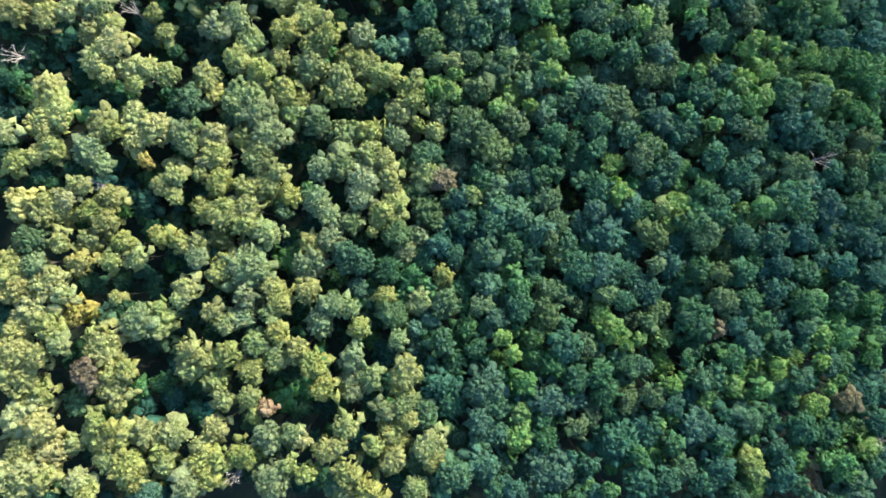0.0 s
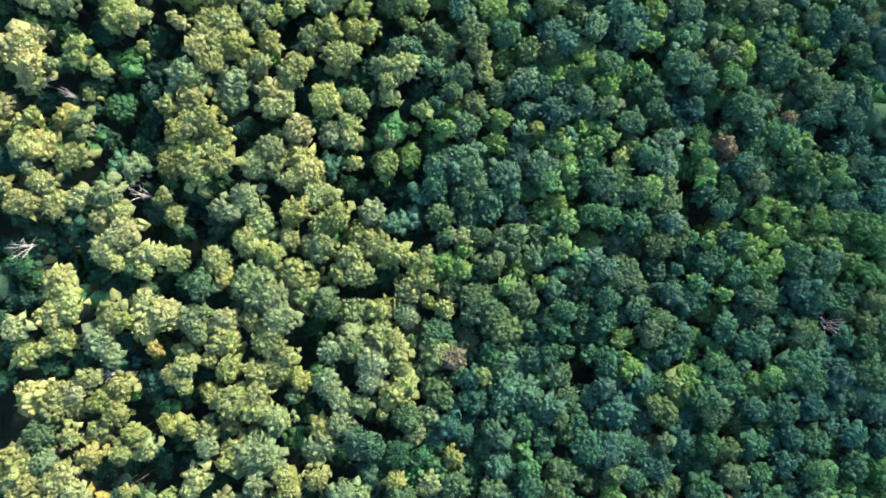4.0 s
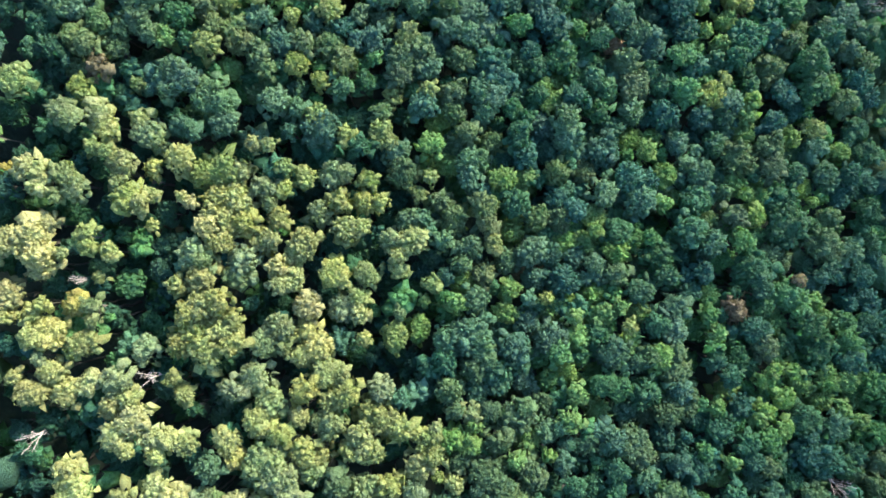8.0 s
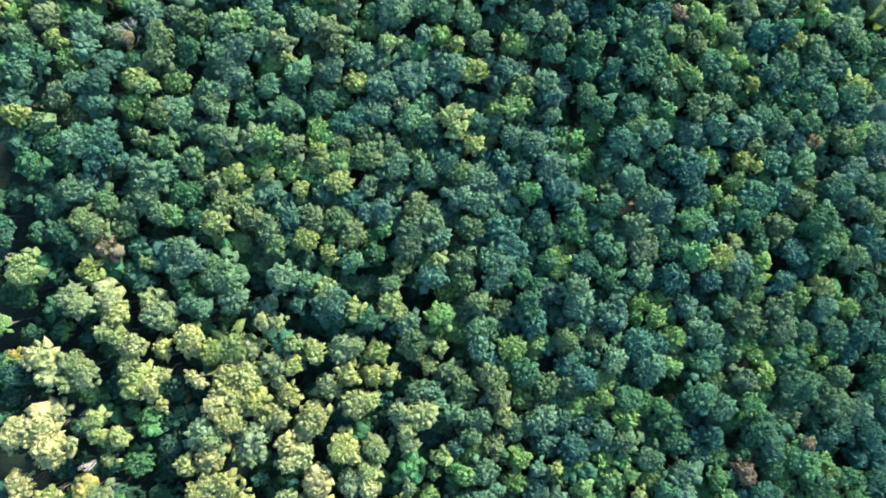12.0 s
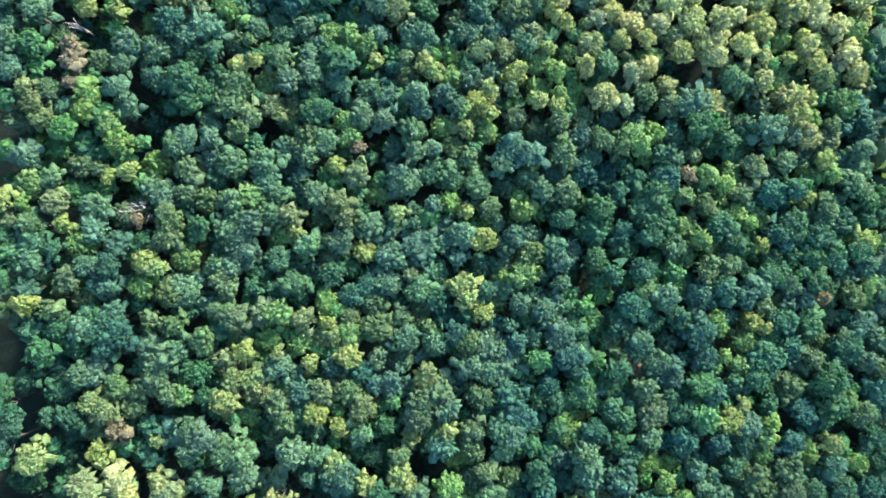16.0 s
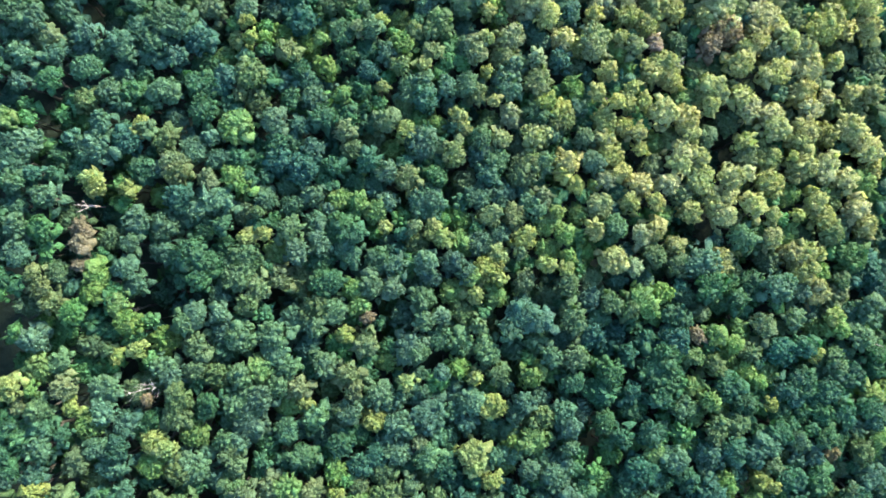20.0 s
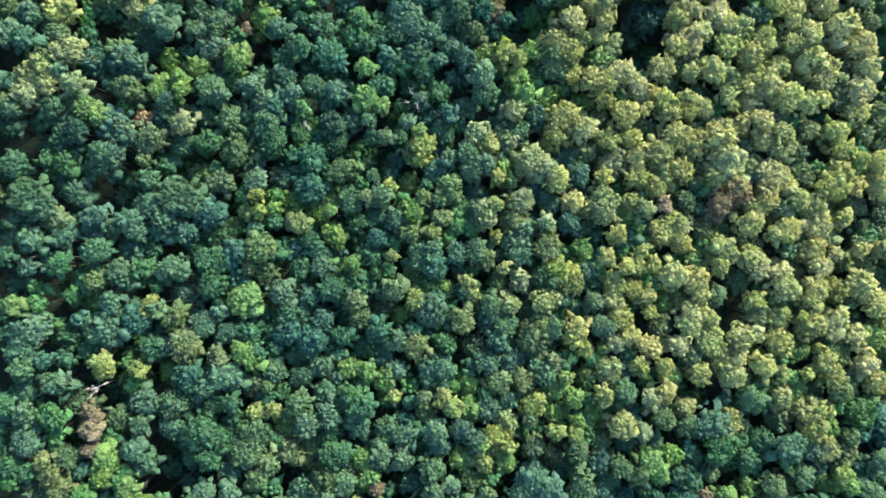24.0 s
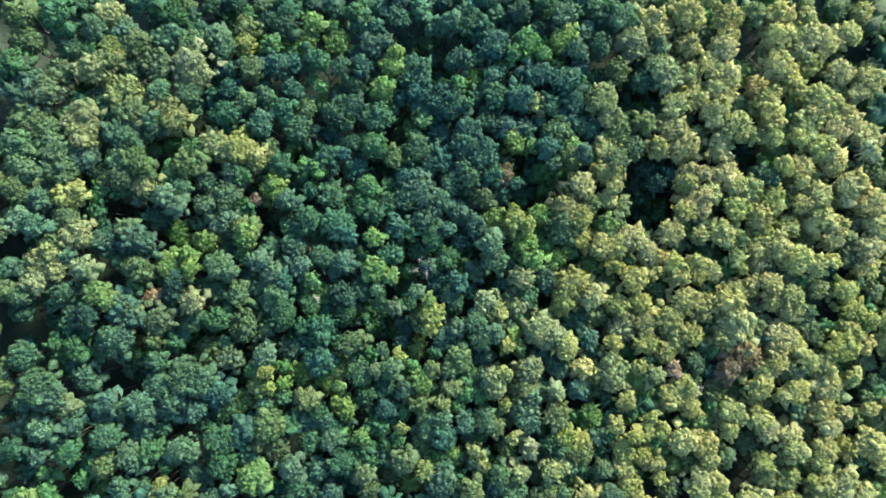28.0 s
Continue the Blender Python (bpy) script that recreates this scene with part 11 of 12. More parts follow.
shoot("n", 2.9, 51.2, 170.8, 1.7)
shoot("v", 3.9, 31.0, -39.9, 1.7)
shoot("g", 2.4, 23.0, 100.8, 1.7)
shoot("g", 2.1, -64.3, 244.6, 1.7)
shoot("v", 3.4, -19.0, 206.8, 1.7)
shoot("n", 4.1, 54.6, 198.5, 1.7)
shoot("s", 3.7, -56.3, 191.0, 1.7)
shoot("v", 1.8, 85.1, 32.9, 1.7)
shoot("s", 3.3, 3.6, 136.3, 1.7)
shoot("g", 2.1, -42.9, 178.4, 1.7)
shoot("g", 3.7, -76.9, 237.0, 1.7)
shoot("o", 4.2, 42.6, 237.4, 1.7)
shoot("s", 3.1, 54.6, 90.0, 1.7)
shoot("g", 2.4, -42.4, 234.0, 1.7)
shoot("v", 3.6, 19.5, 37.1, 1.7)
shoot("o", 2.2, -46.4, 250.5, 1.7)
shoot("v", 2.3, -51.4, 229.1, 1.7)
shoot("v", 3.3, -70.3, 223.1, 1.7)
shoot("s", 3.8, -59.4, 235.2, 1.7)
shoot("n", 3.9, 70.9, 271.4, 1.7)
shoot("s", 4.1, -54.1, 230.9, 1.7)
shoot("g", 3.9, -33.6, 211.1, 1.7)
shoot("t", 3.9, -7.1, 221.6, 1.7)
shoot("t", 2.2, 77.6, 157.8, 1.7)
shoot("v", 4.1, -30.9, 241.9, 1.7)
shoot("s", 2.3, -2.0, -12.8, 1.7)
shoot("s", 3.7, -77.9, 277.6, 1.7)
shoot("g", 2.0, 61.8, -17.1, 1.7)
shoot("g", 2.1, 59.6, 81.6, 1.7)
shoot("t", 8.0, -54.1, 64.9, 1.7)
shoot("v", 3.4, -51.0, 254.0, 1.7)
shoot("g", 8.5, -12.9, -5.4, 1.7)
shoot("s", 4.1, 46.5, -36.9, 1.7)
shoot("v", 3.2, 53.7, -40.7, 1.7)
shoot("g", 8.4, -36.2, 88.6, 1.7)
shoot("s", 2.5, -75.2, 157.5, 1.7)
shoot("v", 2.9, -76.1, 191.7, 1.7)
shoot("g", 2.6, 82.5, 89.5, 1.7)
shoot("v", 3.5, -37.1, 116.4, 1.7)
shoot("v", 2.0, 77.4, 217.6, 1.7)
shoot("g", 6.9, -21.6, 34.3, 1.7)
shoot("v", 2.2, 61.8, 223.3, 1.7)
shoot("g", 2.0, -49.5, 191.4, 1.7)
shoot("g", 8.1, -19.1, -22.0, 1.7)
shoot("t", 2.3, 80.0, 60.0, 1.7)
shoot("g", 4.2, -29.9, 183.2, 1.7)
shoot("t", 3.5, 87.7, -8.1, 1.7)
shoot("n", 2.4, 64.9, 244.8, 1.7)
shoot("t", 2.3, 87.2, 41.7, 1.7)
shoot("v", 3.6, -34.8, 275.7, 1.7)
shoot("s", 4.0, 14.4, 141.1, 1.7)
shoot("g", 2.5, 87.6, 103.1, 1.7)
shoot("v", 2.6, 60.6, 114.0, 1.7)
shoot("g", 3.6, -13.6, 179.9, 1.7)
shoot("t", 3.0, 2.1, -24.6, 1.7)
shoot("g", 3.9, -23.0, 139.4, 1.7)
shoot("g", 4.0, 87.3, 84.1, 1.7)
shoot("g", 3.4, 31.3, 132.0, 1.7)
shoot("s", 3.5, 17.7, 208.5, 1.7)
shoot("g", 4.0, 26.6, -8.1, 1.7)
shoot("g", 3.8, 45.0, -17.4, 1.7)
shoot("g", 3.5, 63.0, -33.4, 1.7)
shoot("t", 2.9, 44.1, 18.3, 1.7)
shoot("d", 2.2, -5.8, 269.0, 1.7)
shoot("g", 3.8, -2.9, 99.4, 1.7)
shoot("g", 4.2, -63.2, 110.1, 1.7)
shoot("g", 2.0, 44.9, 144.1, 1.7)
shoot("g", 4.2, 29.4, 148.8, 1.7)
shoot("v", 3.7, 59.6, -39.8, 1.7)
shoot("g", 2.7, -37.9, 106.6, 1.7)
shoot("v", 1.9, 23.8, 31.9, 1.7)
shoot("s", 3.0, -47.9, 262.4, 1.7)
shoot("g", 4.1, -19.6, 218.9, 1.7)
shoot("g", 8.4, -77.4, 51.5, 1.7)
shoot("t", 3.9, -35.5, 218.4, 1.7)
shoot("g", 2.8, 10.1, 177.7, 1.7)
shoot("g", 2.7, 23.3, -8.3, 1.7)
shoot("o", 4.0, 38.7, 257.1, 1.7)
shoot("g", 2.9, 16.1, 185.2, 1.7)
shoot("d", 6.2, -49.5, -37.9, 1.7)
shoot("s", 3.6, -76.7, 201.8, 1.7)
shoot("g", 2.3, -27.1, 209.4, 1.7)
shoot("n", 2.0, 72.7, 232.3, 1.7)
shoot("g", 7.5, -65.0, 34.9, 1.7)
shoot("v", 3.8, 13.2, 184.0, 1.7)
shoot("v", 1.9, -7.4, -8.1, 1.7)
shoot("g", 2.8, 16.4, 16.6, 1.7)
shoot("g", 2.3, 7.6, -15.4, 1.7)
shoot("d", 4.1, -75.9, 214.6, 1.7)
shoot("g", 3.9, -40.7, 99.5, 1.7)
shoot("g", 8.7, -57.9, 17.0, 1.7)
shoot("t", 2.8, 55.1, 49.3, 1.7)
shoot("v", 3.6, -47.3, 100.1, 1.7)
shoot("g", 8.7, -27.4, 36.8, 1.7)
shoot("s", 2.1, 65.0, 120.4, 1.7)
shoot("g", 6.5, -72.0, 94.3, 1.7)
shoot("g", 7.7, -71.1, 38.5, 1.7)
shoot("t", 4.0, 47.6, 89.1, 1.7)
shoot("g", 2.5, 67.5, 111.9, 1.7)
shoot("t", 6.8, -10.4, -25.0, 1.7)
shoot("g", 3.5, 73.6, 4.4, 1.7)
shoot("v", 3.3, 77.6, 213.7, 1.7)
shoot("v", 2.9, 63.9, 39.3, 1.7)
shoot("v", 3.9, 73.4, 94.9, 1.7)
shoot("v", 2.7, -40.2, 246.1, 1.7)
shoot("t", 7.8, -65.4, 28.1, 1.7)
shoot("v", 4.1, 33.5, 85.5, 1.7)
shoot("n", 3.8, 56.3, 263.7, 1.7)
shoot("g", 3.5, 5.6, -21.3, 1.7)
shoot("t", 3.0, 2.3, 117.1, 1.7)
shoot("v", 3.2, -20.1, 198.3, 1.7)
shoot("v", 2.3, -82.0, 187.3, 1.7)
shoot("g", 3.5, 66.7, -29.7, 1.7)
shoot("s", 3.0, 29.1, 81.1, 1.7)
shoot("g", 7.6, -61.7, 92.0, 1.7)
shoot("v", 3.3, -84.1, 149.9, 1.7)
shoot("v", 3.5, 55.0, 248.3, 1.7)
shoot("s", 3.0, -81.2, 195.5, 1.7)
shoot("o", 3.7, 39.1, 203.0, 1.7)
shoot("v", 3.7, 75.9, -37.5, 1.7)
shoot("v", 3.1, 29.6, 125.3, 1.7)
shoot("v", 4.1, -70.1, 142.5, 1.7)
shoot("t", 2.5, 16.4, 263.5, 1.7)
shoot("v", 3.9, -26.9, 150.5, 1.7)
shoot("g", 7.8, -28.1, 2.4, 1.7)
shoot("g", 1.8, 73.8, -31.0, 1.7)
shoot("v", 3.7, 70.9, 74.1, 1.7)
shoot("g", 3.0, -57.7, 158.7, 1.7)
shoot("g", 6.3, -38.2, 53.2, 1.7)
shoot("t", 3.8, 44.1, 26.4, 1.7)
shoot("t", 8.0, -29.6, 17.6, 1.7)
shoot("v", 3.0, 52.0, 14.0, 1.7)
shoot("t", 6.6, -55.3, 91.2, 1.7)
shoot("v", 3.0, -27.9, 228.3, 1.7)
shoot("g", 6.8, -37.1, 14.5, 1.7)
shoot("g", 7.1, -52.1, 51.8, 1.7)
shoot("g", 7.5, -24.4, 71.4, 1.7)
shoot("t", 3.6, -5.6, 113.2, 1.7)
shoot("v", 3.0, 75.4, 43.6, 1.7)
shoot("g", 8.2, -30.2, 32.6, 1.7)
shoot("g", 2.6, -8.9, 261.1, 1.7)
shoot("g", 2.1, -40.1, 215.3, 1.7)
shoot("s", 3.5, 23.8, 85.0, 1.7)
shoot("s", 2.2, 12.8, 10.5, 1.7)
shoot("v", 2.8, 45.1, -24.2, 1.7)
shoot("g", 3.4, -75.0, 178.6, 1.7)
shoot("v", 3.0, 82.7, 27.9, 1.7)
shoot("t", 3.9, 87.8, 47.0, 1.7)
shoot("s", 3.3, -25.3, 160.4, 1.7)
shoot("t", 8.9, -15.8, 51.1, 1.7)
shoot("g", 2.3, 86.9, 139.9, 1.7)
shoot("t", 3.7, 34.8, 3.6, 1.7)
shoot("g", 2.5, 26.1, 24.8, 1.7)
shoot("g", 6.9, -22.1, -41.8, 1.7)
shoot("t", 3.8, 37.2, 92.2, 1.7)
shoot("s", 3.8, 6.6, 188.4, 1.7)
shoot("s", 3.6, -35.5, 129.4, 1.7)
shoot("s", 4.0, -80.5, 274.1, 1.7)
shoot("g", 4.0, -82.5, 213.4, 1.7)
shoot("g", 3.0, 5.8, 59.1, 1.7)
shoot("t", 3.8, 8.4, 117.5, 1.7)
shoot("v", 2.0, 49.1, 8.1, 1.7)
shoot("v", 1.8, -14.1, 189.6, 1.7)
shoot("g", 2.2, 32.5, -6.4, 1.7)
shoot("s", 2.0, 29.5, 207.9, 1.7)
shoot("v", 3.2, 36.3, 194.9, 1.7)
shoot("v", 4.0, 56.4, 100.4, 1.7)
shoot("g", 3.3, 31.1, -30.5, 1.7)
shoot("t", 3.8, 58.5, -0.4, 1.7)
shoot("t", 3.2, 82.1, -23.8, 1.7)
shoot("t", 8.8, -28.0, -4.6, 1.7)
shoot("g", 2.1, 85.2, 70.9, 1.7)
shoot("s", 2.8, 50.8, 91.6, 1.7)
shoot("g", 2.8, -29.3, 279.6, 1.7)
shoot("s", 2.1, -14.6, 275.9, 1.7)
shoot("v", 2.0, 72.1, 163.9, 1.7)
shoot("n", 3.0, 61.2, 214.6, 1.7)
shoot("g", 8.8, -53.5, -7.9, 1.7)
shoot("d", 7.0, -21.6, 51.9, 1.7)
shoot("g", 6.4, -46.3, 30.9, 1.7)
shoot("s", 4.1, 0.0, 223.1, 1.7)
shoot("g", 2.6, -23.3, 188.9, 1.7)
shoot("v", 2.8, 18.0, 167.1, 1.7)
shoot("g", 3.3, -10.0, 181.9, 1.7)
shoot("d", 7.3, -42.7, -9.0, 1.7)
shoot("g", 4.0, 14.6, 154.0, 1.7)
shoot("g", 4.1, -65.4, 223.9, 1.7)
shoot("s", 3.5, -9.3, 279.4, 1.7)
shoot("s", 1.8, -71.1, 200.6, 1.7)
shoot("g", 6.3, -23.6, 27.1, 1.7)
shoot("g", 2.8, 52.6, 52.7, 1.7)
shoot("t", 2.9, 67.6, 133.4, 1.7)
shoot("v", 3.0, 22.0, 107.5, 1.7)
shoot("g", 7.2, -65.2, 77.0, 1.7)
shoot("v", 1.9, -2.9, -7.0, 1.7)
shoot("g", 3.0, -64.5, 196.9, 1.7)
shoot("t", 7.1, -19.6, -38.1, 1.7)
shoot("s", 2.3, -87.4, 226.8, 1.7)
shoot("v", 3.3, 70.7, 144.5, 1.7)
shoot("n", 3.5, 74.3, 194.6, 1.7)
shoot("o", 2.0, 75.1, 223.0, 1.7)
shoot("t", 3.7, 25.5, -42.1, 1.7)
shoot("g", 7.3, -49.7, 77.3, 1.7)
shoot("v", 3.9, 61.8, 37.1, 1.7)
shoot("t", 8.8, -20.7, 78.1, 1.7)
shoot("s", 4.0, -13.0, 177.0, 1.7)
shoot("s", 3.4, -33.9, 260.4, 1.7)
shoot("t", 2.1, 22.8, -38.1, 1.7)
shoot("n", 2.7, 34.8, 275.5, 1.7)
shoot("s", 1.9, -7.0, 132.7, 1.7)
shoot("t", 3.2, 78.9, 0.2, 1.7)
shoot("v", 2.4, 5.0, 251.2, 1.7)
shoot("g", 3.4, -84.9, 270.1, 1.7)
shoot("v", 3.1, 83.3, 184.2, 1.7)
shoot("v", 3.2, 81.1, -18.8, 1.7)
shoot("g", 3.5, 42.5, 67.7, 1.7)
shoot("g", 3.8, 56.5, 145.5, 1.7)
shoot("s", 2.6, -78.1, 223.9, 1.7)
shoot("o", 2.2, 37.1, 234.4, 1.7)
shoot("g", 2.7, 18.5, 183.4, 1.7)
shoot("s", 1.9, 74.1, 138.1, 1.7)
shoot("d", 7.2, -31.4, 8.4, 1.7)
shoot("s", 3.0, 32.2, 77.0, 1.7)
shoot("d", 8.1, -54.4, 83.0, 1.7)
shoot("v", 4.2, 54.6, 22.0, 1.7)
shoot("v", 2.6, -67.2, 172.5, 1.7)
shoot("d", 8.6, -48.4, 41.0, 1.7)
shoot("v", 1.8, 47.6, 35.8, 1.7)
shoot("s", 3.4, 81.4, 111.3, 1.7)
shoot("v", 2.5, 30.8, 197.9, 1.7)
shoot("v", 2.0, -62.4, 144.1, 1.7)
shoot("g", 2.6, -19.5, 145.5, 1.7)
shoot("g", 3.5, -38.9, 197.2, 1.7)
shoot("g", 1.9, -34.6, 100.9, 1.7)
shoot("g", 4.1, -61.6, 117.4, 1.7)
shoot("v", 3.3, -36.1, 221.5, 1.7)
shoot("s", 3.5, -58.0, 267.9, 1.7)
shoot("v", 2.9, 62.4, 203.7, 1.7)
shoot("g", 6.4, -38.9, 31.6, 1.7)
shoot("o", 3.5, 0.5, 196.1, 1.7)
shoot("g", 1.8, -13.7, 205.0, 1.7)
shoot("g", 7.2, -63.7, 69.1, 1.7)
shoot("v", 3.1, 64.3, 43.9, 1.7)
shoot("g", 2.8, 66.1, 23.3, 1.7)
shoot("v", 4.0, 84.8, 25.4, 1.7)
shoot("g", 3.3, -51.6, 277.7, 1.7)
shoot("t", 3.3, -25.6, 108.4, 1.7)
shoot("s", 3.4, 72.6, 83.8, 1.7)
shoot("n", 3.9, 50.7, 197.9, 1.7)
shoot("t", 3.0, -20.0, 128.1, 1.7)
shoot("g", 3.1, -75.0, 234.1, 1.7)
shoot("s", 2.8, 62.4, 18.7, 1.7)
shoot("n", 2.8, 69.6, 199.0, 1.7)
shoot("s", 2.2, -57.0, 169.9, 1.7)
shoot("v", 2.5, 55.6, 31.4, 1.7)
shoot("v", 3.3, 24.7, 54.1, 1.7)
shoot("t", 3.9, 81.4, 16.4, 1.7)
shoot("v", 2.1, -48.7, 207.0, 1.7)
shoot("v", 3.1, -0.9, 136.8, 1.7)
shoot("v", 2.5, 67.9, 213.9, 1.7)
shoot("s", 2.4, 26.9, 60.7, 1.7)
shoot("d", 6.8, -41.5, 93.1, 1.7)
shoot("o", 2.9, 58.1, 254.7, 1.7)
shoot("d", 3.6, 34.5, 245.9, 1.7)
shoot("g", 8.6, -58.0, 84.0, 1.7)
shoot("d", 6.8, -60.3, -25.9, 1.7)
shoot("s", 3.1, 89.4, 120.6, 1.7)
shoot("v", 3.9, -41.5, 111.2, 1.7)
shoot("t", 8.5, -31.4, 71.1, 1.7)
shoot("s", 3.3, 6.9, 256.3, 1.7)
shoot("v", 2.9, 42.0, 198.2, 1.7)
shoot("o", 2.6, 83.4, 199.5, 1.7)
shoot("s", 3.2, 89.5, 126.4, 1.7)
shoot("t", 2.3, 14.0, 108.3, 1.7)
shoot("s", 3.9, -31.6, 196.2, 1.7)
shoot("s", 3.2, -67.7, 187.0, 1.7)
shoot("g", 2.9, -62.9, 212.5, 1.7)
shoot("g", 2.6, -49.6, 137.6, 1.7)
shoot("t", 2.7, -14.0, 249.4, 1.7)
shoot("s", 1.8, 32.1, 42.6, 1.7)
shoot("n", 2.3, 79.5, 248.9, 1.7)
shoot("n", 3.4, 79.3, 261.8, 1.7)
shoot("o", 2.3, 70.3, 176.3, 1.7)
shoot("n", 2.6, 59.6, 241.1, 1.7)
shoot("v", 2.6, 48.1, 99.3, 1.7)
shoot("v", 1.9, 76.9, 89.7, 1.7)
shoot("s", 3.7, -1.1, -42.0, 1.7)
shoot("v", 3.8, -5.1, 192.9, 1.7)
shoot("v", 3.1, 68.6, 44.5, 1.7)
shoot("t", 7.0, -52.4, 62.3, 1.7)
shoot("o", 3.4, -69.9, 239.6, 1.7)
shoot("g", 2.4, 84.6, 97.0, 1.7)
shoot("g", 6.5, -17.7, 94.6, 1.7)
shoot("g", 2.1, -83.3, 158.5, 1.7)
shoot("n", 2.1, 64.5, 281.5, 1.7)
shoot("v", 1.9, 56.6, 6.1, 1.7)
shoot("g", 2.8, -24.1, 142.9, 1.7)
shoot("s", 3.5, -47.1, 213.9, 1.7)
shoot("g", 2.2, 55.9, 141.1, 1.7)
shoot("g", 1.8, -2.6, 168.7, 1.7)
shoot("v", 3.9, -68.5, 176.6, 1.7)
shoot("g", 2.1, -47.4, 150.8, 1.7)
shoot("d", 6.7, -28.2, -35.3, 1.7)
shoot("v", 2.6, 23.4, 166.1, 1.7)
shoot("v", 3.9, 57.0, 135.2, 1.7)
shoot("s", 1.9, 79.9, 149.6, 1.7)
shoot("s", 3.9, 12.7, 152.1, 1.7)
shoot("s", 3.4, -59.0, 223.4, 1.7)
shoot("g", 4.1, -83.1, 255.1, 1.7)
shoot("s", 3.6, -15.1, 281.7, 1.7)
shoot("s", 2.8, -47.9, 223.2, 1.7)
shoot("d", 7.8, -47.0, 24.6, 1.7)
shoot("v", 2.6, 35.4, 125.9, 1.7)
shoot("s", 3.1, -5.4, 225.5, 1.7)
shoot("n", 4.2, 55.3, 202.4, 1.7)
shoot("d", 8.6, -54.0, -17.4, 1.7)
shoot("g", 3.0, 11.1, 96.5, 1.7)
shoot("g", 7.7, -47.0, -39.5, 1.7)
shoot("v", 3.1, -43.2, 207.6, 1.7)
shoot("t", 3.6, 83.5, 161.0, 1.7)
shoot("g", 2.3, -71.0, 162.4, 1.7)
shoot("g", 3.7, 39.5, 140.4, 1.7)
shoot("g", 3.8, 69.4, -36.4, 1.7)
shoot("s", 1.9, 1.1, 9.2, 1.7)
shoot("g", 2.3, 21.0, 83.8, 1.7)
shoot("d", 6.2, -67.8, 11.9, 1.7)
shoot("v", 3.0, 13.5, -15.1, 1.7)
shoot("s", 2.1, 44.1, 118.5, 1.7)
shoot("s", 1.9, 6.4, -35.5, 1.7)
shoot("g", 2.8, -5.0, 173.6, 1.7)
shoot("g", 3.6, 78.0, 117.9, 1.7)
shoot("s", 3.2, 6.8, 47.3, 1.7)
shoot("o", 3.7, 18.1, 201.7, 1.7)
shoot("g", 3.3, -31.5, 125.3, 1.7)
shoot("s", 4.1, 17.1, 258.7, 1.7)
shoot("t", 8.9, -62.0, -17.0, 1.7)
shoot("v", 1.9, -9.0, 97.6, 1.7)
shoot("v", 2.1, 19.1, 174.7, 1.7)
shoot("g", 6.5, -64.5, 4.0, 1.7)
shoot("v", 2.5, 89.0, 134.0, 1.7)
shoot("v", 3.3, 56.6, -28.5, 1.7)
shoot("v", 2.8, 44.4, 101.0, 1.7)
shoot("g", 2.7, 15.5, 80.1, 1.7)
shoot("g", 4.1, 7.9, 161.6, 1.7)
shoot("g", 1.9, -78.7, 267.4, 1.7)
shoot("g", 2.7, 61.1, -10.6, 1.7)
shoot("t", 7.8, -20.1, 82.6, 1.7)
shoot("g", 4.2, -82.0, 210.6, 1.7)
shoot("d", 8.7, -23.8, -36.0, 1.7)
shoot("t", 2.3, 65.2, 115.2, 1.7)
shoot("g", 3.5, 42.4, 205.1, 1.7)
shoot("n", 4.1, 15.4, 219.0, 1.7)
shoot("v", 2.9, 91.2, 26.8, 1.7)
shoot("g", 1.8, 84.6, 141.9, 1.7)
shoot("g", 7.4, -23.8, -26.6, 1.7)
shoot("t", 2.3, -3.0, 118.8, 1.7)
shoot("g", 3.2, 25.9, 96.5, 1.7)
shoot("v", 3.0, 63.1, 32.9, 1.7)
shoot("n", 2.8, 54.8, 226.4, 1.7)
shoot("o", 3.9, 54.9, 189.3, 1.7)
shoot("s", 2.9, 33.1, 19.7, 1.7)
shoot("g", 2.5, 20.2, 115.2, 1.7)
shoot("g", 7.7, -52.0, 29.1, 1.7)
shoot("g", 2.3, -34.6, 141.4, 1.7)
shoot("v", 3.0, 59.1, 174.3, 1.7)
shoot("g", 2.5, 26.6, 13.1, 1.7)
shoot("t", 6.6, -45.1, 10.5, 1.7)
shoot("v", 2.7, 76.5, 36.5, 1.7)
shoot("s", 2.7, -52.4, 126.6, 1.7)
shoot("g", 3.2, 16.7, -5.0, 1.7)
shoot("g", 1.8, 62.3, 25.8, 1.7)
shoot("g", 2.6, -35.3, 97.6, 1.7)
shoot("v", 3.2, 7.6, 194.0, 1.7)
shoot("v", 3.6, 7.6, 233.6, 1.7)
shoot("v", 3.1, -3.8, 95.1, 1.7)
shoot("o", 2.8, 28.6, 223.0, 1.7)
shoot("s", 3.2, 3.4, 12.7, 1.7)
shoot("v", 3.8, 66.7, 171.0, 1.7)
shoot("g", 3.5, -54.6, 119.9, 1.7)
shoot("g", 4.1, -30.9, 185.9, 1.7)
shoot("t", 8.5, -66.5, -2.0, 1.7)
shoot("v", 2.0, 20.9, 192.5, 1.7)
shoot("d", 7.4, -53.5, 67.9, 1.7)
shoot("t", 2.2, 64.1, 133.0, 1.7)
shoot("o", 4.2, 27.1, 186.0, 1.7)
shoot("s", 4.1, -37.5, 147.5, 1.7)
shoot("g", 3.3, -17.5, 113.9, 1.7)
shoot("n", 3.6, 78.2, 198.4, 1.7)
shoot("t", 2.4, 67.0, 93.0, 1.7)
shoot("s", 3.9, -79.6, 209.0, 1.7)
